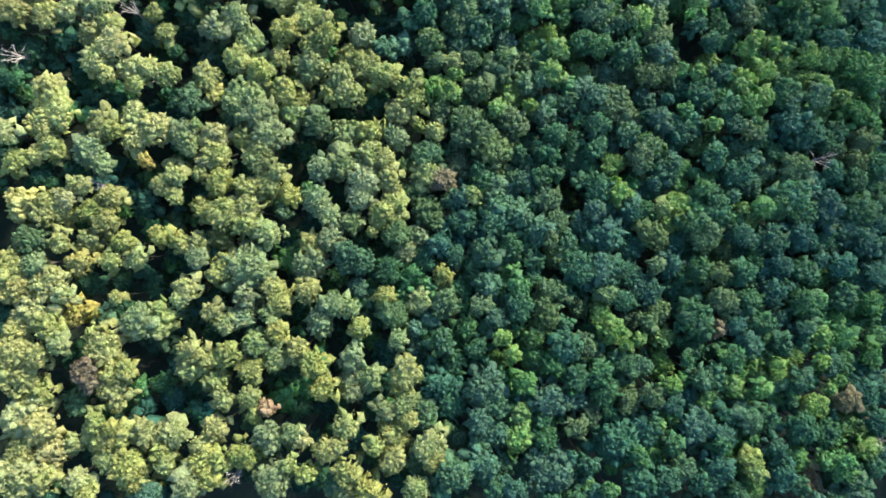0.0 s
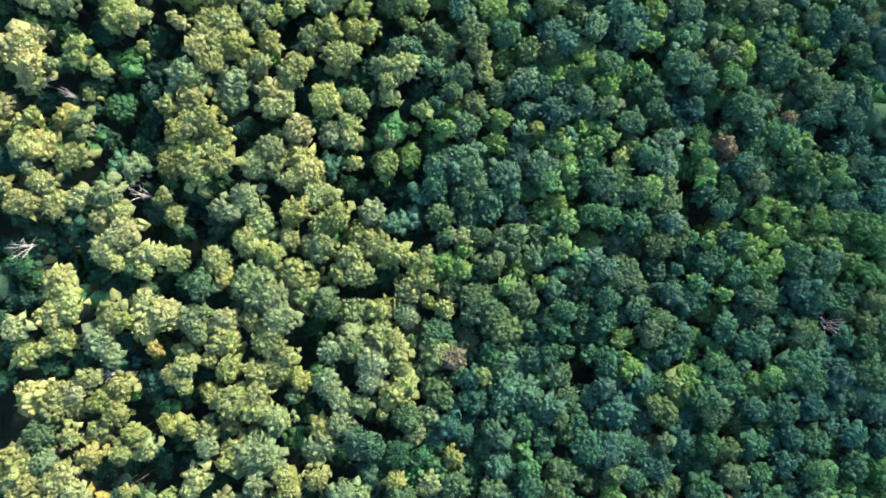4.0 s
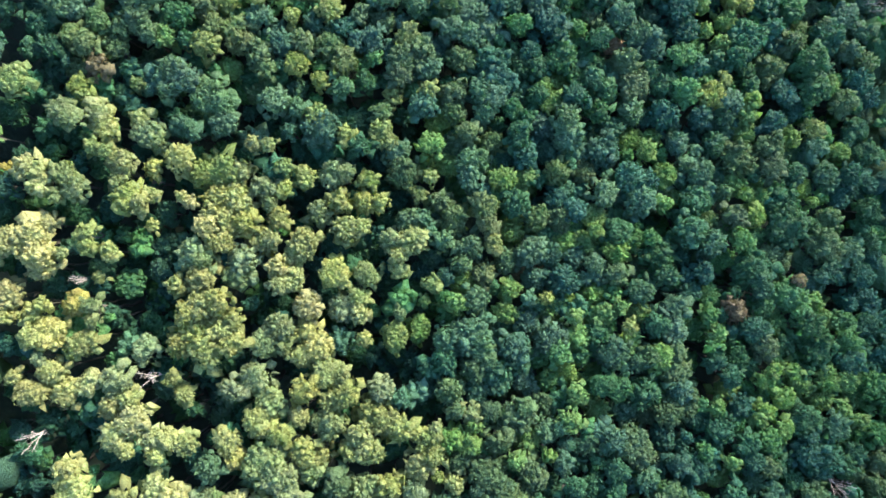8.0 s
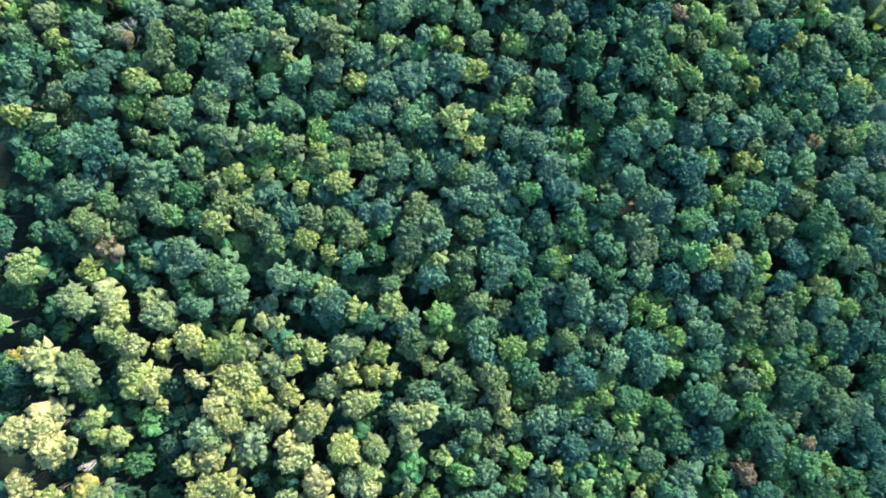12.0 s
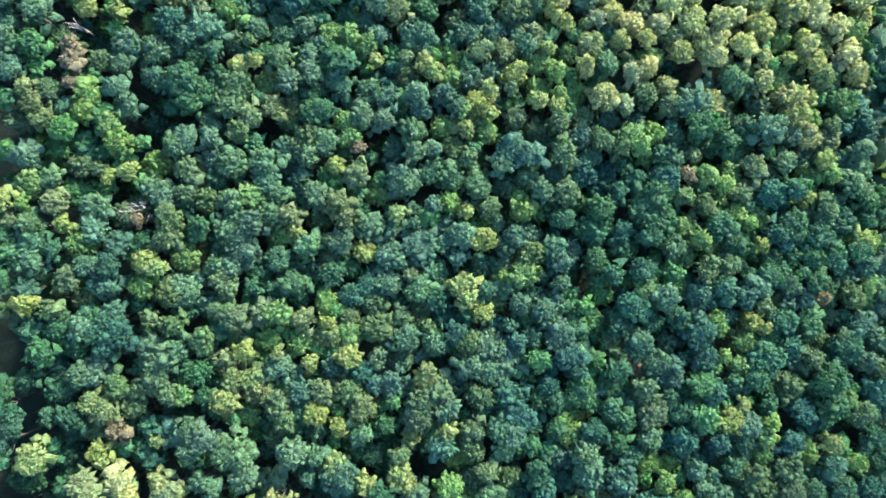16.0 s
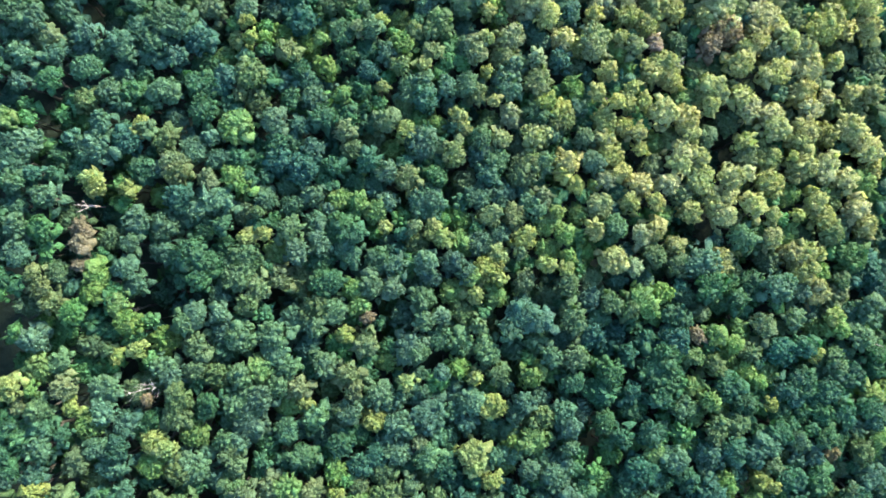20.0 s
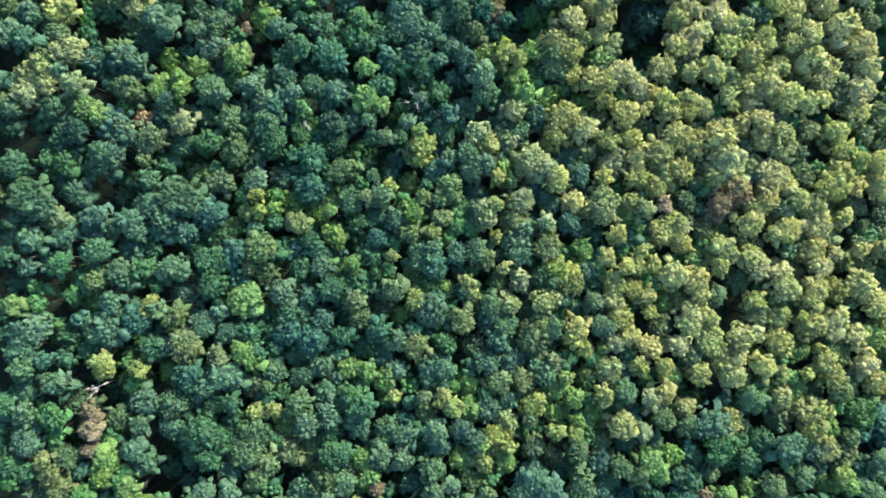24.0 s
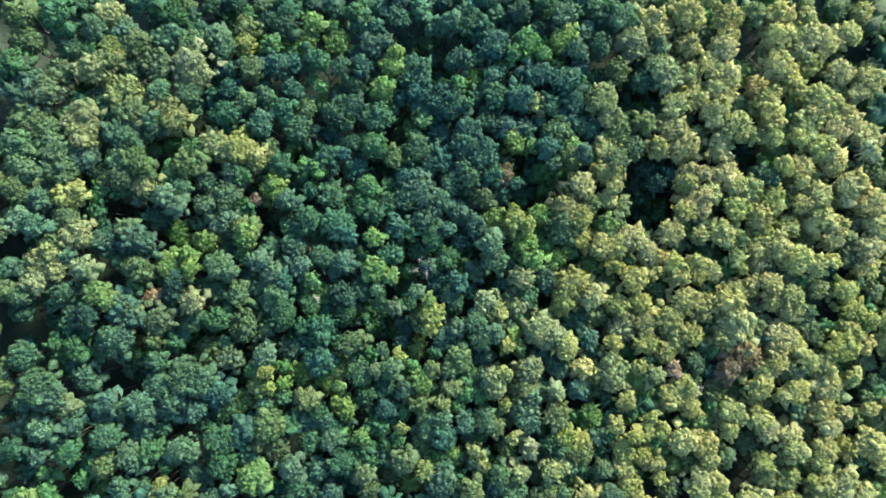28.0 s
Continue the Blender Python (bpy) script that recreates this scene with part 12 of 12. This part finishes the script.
shoot("v", 3.6, 60.5, 185.6, 1.7)
shoot("s", 2.0, 0.1, 215.5, 1.7)
shoot("g", 6.3, -37.4, 72.5, 1.7)
shoot("s", 4.1, -4.9, 72.1, 1.7)
shoot("t", 8.5, -44.4, -35.0, 1.7)
shoot("g", 3.2, 63.3, 141.6, 1.7)
shoot("g", 2.3, -31.5, 177.2, 1.7)
shoot("g", 3.5, -50.0, 101.6, 1.7)
shoot("t", 4.0, 14.6, 87.9, 1.7)
shoot("v", 3.4, 12.1, 139.4, 1.7)
shoot("g", 4.0, 1.2, 75.6, 1.7)
shoot("g", 2.7, 66.4, 83.9, 1.7)
shoot("o", 3.6, -6.0, -35.4, 1.7)
shoot("d", 3.2, 28.1, 268.7, 1.7)
shoot("d", 1.9, 38.1, 23.5, 1.7)
shoot("s", 4.0, -83.4, 220.9, 1.7)
shoot("s", 3.7, -12.4, 216.1, 1.7)
shoot("t", 2.2, 57.1, -12.1, 1.7)
shoot("g", 2.5, 27.1, 0.2, 1.7)
shoot("g", 2.6, -43.9, 122.1, 1.7)
shoot("o", 3.2, 55.0, 236.3, 1.7)
shoot("s", 3.0, -11.6, 111.0, 1.7)
shoot("v", 4.1, 85.1, 82.6, 1.7)
shoot("v", 2.5, -19.0, 101.6, 1.7)
shoot("v", 2.4, 83.5, 41.9, 1.7)
shoot("g", 3.8, -63.0, 121.3, 1.7)
shoot("g", 3.0, -53.8, 212.3, 1.7)
shoot("g", 4.2, 5.6, 18.4, 1.7)
shoot("v", 2.5, -63.5, 130.6, 1.7)
shoot("g", 2.1, -43.5, 181.5, 1.7)
shoot("t", 3.9, -6.5, 281.0, 1.7)
shoot("s", 4.1, 89.1, 113.5, 1.7)
shoot("g", 2.7, 0.3, 99.4, 1.7)
shoot("v", 3.2, 53.1, 70.0, 1.7)
shoot("t", 2.9, 84.3, -30.1, 1.7)
shoot("s", 2.4, 26.6, 31.1, 1.7)
shoot("v", 2.3, -79.1, 164.4, 1.7)
shoot("g", 1.9, -6.1, 43.4, 1.7)
shoot("g", 2.9, 74.4, 120.9, 1.7)
shoot("v", 2.4, -9.4, 199.2, 1.7)
shoot("t", 6.8, -60.4, 27.9, 1.7)
shoot("g", 1.9, 67.5, 126.8, 1.7)
shoot("s", 2.5, -14.5, 134.8, 1.7)
shoot("g", 3.5, -34.9, 122.1, 1.7)
shoot("g", 3.4, 30.9, 257.6, 1.7)
shoot("g", 2.2, -87.6, 275.6, 1.7)
shoot("v", 2.1, 24.6, 228.4, 1.7)
shoot("g", 3.9, 42.4, 208.1, 1.7)
shoot("s", 3.4, -20.8, 237.0, 1.7)
shoot("o", 2.4, 62.9, 199.7, 1.7)
shoot("g", 4.0, 5.7, 33.1, 1.7)
shoot("s", 2.3, 3.9, 128.6, 1.7)
shoot("g", 3.8, 27.8, -15.0, 1.7)
shoot("s", 2.9, 84.0, 67.8, 1.7)
shoot("s", 2.4, -63.4, 199.8, 1.7)
shoot("t", 8.2, -59.2, 79.3, 1.7)
shoot("s", 1.8, 27.6, 27.5, 1.7)
shoot("v", 2.2, -9.0, 170.2, 1.7)
shoot("g", 8.2, -10.6, 41.6, 1.7)
shoot("g", 8.9, -34.5, 91.1, 1.7)
shoot("n", 2.8, 25.7, 216.9, 1.7)
shoot("d", 6.4, -66.8, 59.1, 1.7)
shoot("g", 6.1, -18.5, 88.9, 1.7)
shoot("s", 2.6, -75.8, 184.1, 1.7)
shoot("s", 2.1, 78.1, -41.1, 1.7)
shoot("s", 3.9, -50.6, 224.9, 1.7)
shoot("v", 2.6, -0.1, 268.7, 1.7)
shoot("t", 6.7, -14.6, 63.0, 1.7)
shoot("g", 2.9, 19.3, 189.5, 1.7)
shoot("o", 1.9, 71.1, 263.4, 1.7)
shoot("g", 1.9, -50.5, 160.6, 1.7)
shoot("d", 4.0, -28.1, 260.9, 1.7)
shoot("d", 6.5, -55.6, 58.5, 1.7)
shoot("s", 3.4, -43.4, 227.5, 1.7)
shoot("v", 2.2, -4.9, 201.0, 1.7)
shoot("s", 3.7, 75.0, 58.4, 1.7)
shoot("v", 2.3, -3.8, 57.2, 1.7)
shoot("g", 6.6, -27.5, -15.8, 1.7)
shoot("g", 2.7, -82.2, 271.1, 1.7)
shoot("s", 3.3, 10.3, -9.4, 1.7)
shoot("g", 6.3, -70.4, 10.6, 1.7)
shoot("v", 3.3, 81.9, -12.6, 1.7)
shoot("o", 1.9, 40.0, 235.3, 1.7)
shoot("g", 2.0, -1.6, 152.1, 1.7)
shoot("v", 4.1, -37.0, 259.6, 1.7)
shoot("n", 4.0, 79.4, 242.0, 1.7)
shoot("g", 8.9, -11.9, -31.4, 1.7)
shoot("g", 3.7, 1.1, 18.5, 1.7)
shoot("t", 8.9, -59.9, 12.0, 1.7)
shoot("g", 4.1, 26.1, 137.5, 1.7)
shoot("v", 4.1, 33.2, 171.2, 1.7)
shoot("g", 2.3, -14.1, 210.0, 1.7)
shoot("v", 2.7, 17.9, 160.3, 1.7)
shoot("g", 3.5, -74.7, 262.1, 1.7)
shoot("g", 3.3, 48.4, 204.1, 1.7)
shoot("g", 6.3, -48.3, 90.7, 1.7)
shoot("s", 2.3, -14.0, 105.6, 1.7)
shoot("g", 3.1, -48.9, 106.9, 1.7)
shoot("t", 4.0, -40.5, 222.5, 1.7)
shoot("s", 4.0, 16.9, 251.7, 1.7)
shoot("t", 8.6, -27.9, 60.5, 1.7)
shoot("g", 3.9, 2.6, -17.6, 1.7)
shoot("t", 3.9, 84.6, 57.1, 1.7)
shoot("g", 3.1, 20.9, 184.4, 1.7)
shoot("g", 2.0, -43.1, 152.0, 1.7)
shoot("g", 3.5, 67.3, 106.1, 1.7)
shoot("v", 3.8, -66.5, 96.6, 1.7)
shoot("g", 6.5, -28.9, 43.5, 1.7)
shoot("v", 3.9, 53.2, -38.1, 1.7)
shoot("g", 2.1, -75.6, 255.4, 1.7)
shoot("g", 3.1, -25.1, 219.0, 1.7)
shoot("v", 3.9, 13.0, -26.9, 1.7)
shoot("g", 3.0, -21.6, 149.7, 1.7)
shoot("v", 3.9, -48.5, 268.7, 1.7)
shoot("t", 6.2, -31.3, -36.5, 1.7)
shoot("g", 3.5, 56.3, 126.9, 1.7)
shoot("v", 3.3, 56.3, -23.9, 1.7)
shoot("n", 2.9, 53.0, 215.6, 1.7)
shoot("n", 2.7, 76.0, 247.1, 1.7)
shoot("g", 2.8, -51.2, 238.2, 1.7)
shoot("s", 3.0, 44.5, 80.5, 1.7)
shoot("o", 2.4, 83.4, 167.8, 1.7)
shoot("s", 3.3, -75.5, 211.6, 1.7)
shoot("s", 4.0, 84.7, 64.9, 1.7)
shoot("s", 2.3, 25.3, 172.4, 1.7)
shoot("v", 3.4, 34.3, 150.8, 1.7)
shoot("g", 3.7, 20.9, 78.7, 1.7)
shoot("s", 4.1, -19.7, 108.6, 1.7)
shoot("t", 3.5, -26.7, 265.4, 1.7)
shoot("g", 2.5, 55.0, -6.3, 1.7)
shoot("v", 4.0, 6.0, 83.5, 1.7)
shoot("v", 3.0, -18.5, 253.0, 1.7)
shoot("v", 3.3, -39.9, 278.0, 1.7)
shoot("t", 8.2, -36.3, -15.7, 1.7)
shoot("t", 4.1, -32.3, 230.6, 1.7)
shoot("t", 6.5, -15.4, 77.8, 1.7)
shoot("g", 2.5, 74.5, 166.1, 1.7)
shoot("s", 2.6, -55.9, 97.0, 1.7)
shoot("v", 2.8, -30.9, 113.1, 1.7)
shoot("s", 2.1, -74.3, 200.1, 1.7)
shoot("t", 1.8, -17.2, 167.0, 1.7)
shoot("o", 3.8, 42.4, 174.6, 1.7)
shoot("t", 2.0, 81.1, 162.6, 1.7)
shoot("g", 2.4, 46.1, -5.0, 1.7)
shoot("v", 2.2, 61.2, 170.1, 1.7)
shoot("v", 2.6, 8.2, 142.5, 1.7)
shoot("v", 2.1, 6.8, 77.0, 1.7)
shoot("n", 3.8, 83.4, 188.1, 1.7)
shoot("v", 2.8, 8.5, 230.9, 1.7)
shoot("v", 1.9, 11.2, -23.4, 1.7)
shoot("v", 2.6, -14.4, 202.1, 1.7)
shoot("v", 3.0, 3.2, 214.8, 1.7)
shoot("s", 3.1, 78.0, 4.4, 1.7)
shoot("s", 3.7, -10.6, 138.6, 1.7)
shoot("s", 2.6, 50.5, 78.3, 1.7)
shoot("t", 2.5, 70.3, -18.9, 1.7)
shoot("v", 2.7, 7.0, 7.4, 1.7)
shoot("g", 2.3, -42.4, 160.6, 1.7)
shoot("g", 3.4, -53.6, 219.4, 1.7)
shoot("g", 3.5, 68.5, 35.1, 1.7)
shoot("v", 1.9, -27.7, 120.1, 1.7)
shoot("n", 2.6, 37.3, 187.3, 1.7)
shoot("t", 3.2, -38.9, 212.0, 1.7)
shoot("g", 2.4, -73.1, 241.1, 1.7)
shoot("t", 3.3, 45.8, 61.0, 1.7)
shoot("v", 3.3, -31.1, 237.9, 1.7)
shoot("v", 3.4, -83.6, 190.1, 1.7)
shoot("s", 3.7, 7.4, 50.0, 1.7)
shoot("g", 3.3, 9.5, 23.8, 1.7)
shoot("o", 3.4, -48.0, 244.4, 1.7)
shoot("v", 2.8, -26.3, 170.6, 1.7)
shoot("v", 3.8, 46.7, 12.6, 1.7)
shoot("t", 3.0, 38.6, 10.7, 1.7)
shoot("g", 3.5, -43.6, 116.5, 1.7)
shoot("o", 3.6, 0.6, -32.4, 1.7)
shoot("g", 3.8, -22.9, 258.6, 1.7)
shoot("v", 2.3, -65.6, 148.6, 1.7)
shoot("g", 2.2, -44.2, 168.9, 1.7)
shoot("g", 1.8, -16.5, 181.3, 1.7)
shoot("o", 3.9, 51.4, 160.1, 1.7)
shoot("v", 3.5, 29.5, 50.5, 1.7)
shoot("s", 2.2, -0.6, 122.6, 1.7)
shoot("n", 3.1, 54.3, 271.5, 1.7)
shoot("g", 3.5, 25.0, 256.7, 1.7)
shoot("t", 3.5, 69.1, 4.9, 1.7)
shoot("v", 3.2, -43.4, 269.7, 1.7)
shoot("v", 4.1, -32.2, 108.0, 1.7)
shoot("s", 3.2, -49.2, 131.9, 1.7)
shoot("s", 4.2, -80.8, 219.0, 1.7)
shoot("d", 2.3, -61.7, 276.5, 1.7)
shoot("g", 2.7, 63.7, 127.6, 1.7)
shoot("s", 3.8, 86.6, 115.1, 1.7)
shoot("g", 3.9, 48.1, -0.9, 1.7)
shoot("s", 2.5, 14.9, 55.0, 1.7)
shoot("t", 3.8, 20.0, -15.6, 1.7)
shoot("v", 2.7, 3.7, 27.9, 1.7)
shoot("g", 6.8, -71.0, 33.7, 1.7)
shoot("t", 1.8, 0.5, 4.0, 1.7)
shoot("t", 2.6, 87.7, 51.9, 1.7)
shoot("d", 4.0, -20.9, 211.6, 1.7)
shoot("s", 2.6, 6.5, 176.2, 1.7)
shoot("s", 2.5, -48.1, 257.7, 1.7)
shoot("v", 2.3, 50.4, 100.9, 1.7)
shoot("d", 8.6, -66.5, -26.6, 1.7)
shoot("t", 1.9, 60.4, 1.4, 1.7)
shoot("d", 7.5, -11.6, 9.4, 1.7)
shoot("d", 8.6, -56.5, -4.4, 1.7)
shoot("s", 3.5, -61.1, 257.2, 1.7)
shoot("t", 3.3, -15.7, 161.9, 1.7)
shoot("v", 4.2, 18.5, 122.6, 1.7)
shoot("g", 2.6, 3.8, -10.9, 1.7)
shoot("s", 3.0, -30.9, 171.7, 1.7)
shoot("v", 3.2, 61.4, -25.1, 1.7)
shoot("v", 4.0, 8.5, 272.8, 1.7)
shoot("s", 2.8, 9.9, -2.7, 1.7)
shoot("t", 2.7, 82.5, 47.4, 1.7)
shoot("t", 3.6, 63.5, -5.0, 1.7)
shoot("g", 3.6, 53.4, 151.1, 1.7)
shoot("d", 8.7, -23.1, 90.1, 1.7)
shoot("g", 8.7, -45.6, 15.4, 1.7)
shoot("t", 8.0, -24.1, 30.1, 1.7)
shoot("d", 6.8, -24.0, -23.0, 1.7)
shoot("s", 4.2, 3.4, 90.6, 1.7)
shoot("g", 6.1, -59.4, 24.6, 1.7)
shoot("g", 1.8, 18.1, -31.0, 1.7)
shoot("g", 2.8, 23.7, 125.3, 1.7)
shoot("g", 6.2, -63.9, -39.9, 1.7)
shoot("s", 3.7, 80.3, -44.0, 1.7)
shoot("g", 1.9, -55.0, 140.0, 1.7)
shoot("n", 3.3, 67.5, 243.5, 1.7)
shoot("g", 3.8, 12.7, 98.9, 1.7)
shoot("d", 7.3, -50.1, -0.6, 1.7)
shoot("d", 6.4, -26.2, 39.9, 1.7)
shoot("t", 6.6, -16.8, 69.2, 1.7)
shoot("v", 2.8, 80.2, 102.4, 1.7)
shoot("v", 2.1, 87.0, -14.2, 1.7)
shoot("v", 3.5, 28.6, 68.1, 1.7)
shoot("g", 2.8, 17.5, 119.9, 1.7)


# ---- young growth, and low shrubs on the forest floor: too many to count ----
def joined(name, pieces, leaf):
    """One mesh from many placed shapes: (verts, faces), scale, turn, place, colour."""
    verts, faces, colours, start = [], [], [], 0
    for (v, f), s, turn, place, colour in pieces:
        c, q = math.cos(turn) * s, math.sin(turn) * s
        verts.append(v @ np.array([[c, q, 0], [-q, c, 0], [0, 0, s]]) + np.array(place))
        faces += [tuple(i + start for i in face) for face in f]
        colours += [colour] * len(v)
        start += len(v)
    mesh = mesh_of(name, np.vstack(verts), faces, leaf)
    paint = mesh.color_attributes.new("leaf_tone", "FLOAT_COLOR", "POINT")
    paint.data.foreach_set("color", np.array(colours, dtype=np.float32).ravel())
    return new(name, mesh)


TONED_LEAF = leaf_material("mixed_leaves", own="leaf_tone")
stems_v, stems_f = [], []
for shape, s, turn, (x, y, z), colour in SHOOTS:
    add_stem(stems_v, stems_f, (x, y, land(x, y) - 0.5), (x, y, z - 1.0), 0.12, 0.05, 5, 2)
growth = joined("undergrowth", SHOOTS, TONED_LEAF)
tagged(growth, "young shaded trees filling the gaps under the canopy", "undergrowth", kind="stuff")
stems = new("stems", mesh_of("stems", stems_v, stems_f, BARK))
stems.parent = growth

# the storey below: slender shaded trees and tall shrubs
shrub_rng = random.Random(11)
shrubs, stems_v, stems_f = [], [], []
bush = [lobe_arrays(900 + k, 2.2, 0.85, 120, 0.28) for k in range(6)]
# bluish tones, brightened to paint in the haze that lifts the gaps
for k in range(550):
    x, y = shrub_rng.uniform(-100, 105), shrub_rng.uniform(-60, 295)
    open_sky = any((x - a) ** 2 + (y - b) ** 2 < (r + 0.8) ** 2 for a, b, r in CLEARINGS)
    top, s = shrub_rng.choice((4.0, 7.0, 10.0) if open_sky else (9.0, 14.0, 15.5, 16.5, 17.5)) + shrub_rng.uniform(-0.8, 0.8), shrub_rng.uniform(0.75, 1.25)
    shrubs.append((shrub_rng.choice(bush), s, shrub_rng.uniform(0, 6.28), (x, y, canopy(x, y) - 20.0 + top), leaf_colour(shrub_rng.choice("ggttsmvv"), shrub_rng.uniform(1.1, 1.5))))
    add_stem(stems_v, stems_f, (x, y, min(land(x, y), canopy(x, y) - 20.0) - 0.4), (x, y, canopy(x, y) - 20.9 + top), 0.09, 0.04, 3, 1)
for a, b, r in CLEARINGS:
    for k in range(2 + int(r * 1.1)):
        turn, far = shrub_rng.uniform(0, 6.28), r * math.sqrt(shrub_rng.random())
        x, y, top, s = a + far * math.cos(turn), b + far * math.sin(turn), shrub_rng.uniform(7.0, 12.5), shrub_rng.uniform(0.55, 1.0)
        shrubs.append((shrub_rng.choice(bush), s, shrub_rng.uniform(0, 6.28), (x, y, canopy(x, y) - 20.0 + top), leaf_colour(shrub_rng.choice("ggtsmv"), shrub_rng.uniform(0.9, 1.3))))
        add_stem(stems_v, stems_f, (x, y, min(land(x, y), canopy(x, y) - 20.0) - 0.4), (x, y, canopy(x, y) - 20.9 + top), 0.09, 0.04, 3, 1)
lower = tagged(joined("shrubs", shrubs, TONED_LEAF), "dark bluish-green shrubs in the shade below the canopy, colour raised for haze", "shrubs", kind="stuff")
stems = new("stems", mesh_of("stems", stems_v, stems_f, BARK))
stems.parent = lower

# the wood goes on past the strip that the camera crosses
margin = []
far_shapes = [lobe_arrays(700 + k, 3.4, 1.35, 90, 0.2) for k in range(5)]
for k in range(42 * 58):
    x, y = -172 + 8.4 * (k % 42) + shrub_rng.uniform(-2.8, 2.8), -126 + 8.4 * (k // 42) + shrub_rng.uniform(-2.8, 2.8)
    if -83 < x + 0.055 * y < 95 and -53 < y < 290:
        continue
    s = shrub_rng.uniform(1.2, 1.8)
    margin.append((shrub_rng.choice(far_shapes), s, shrub_rng.uniform(0, 6.28), (x, y, canopy(x, y) + shrub_rng.uniform(-2, 1)), leaf_colour(shrub_rng.choice("ogsmgnot"), 1.0)))
woods = tagged(joined("woodland", margin, TONED_LEAF), "green treetops of the wood around, going on", "woodland", kind="stuff")
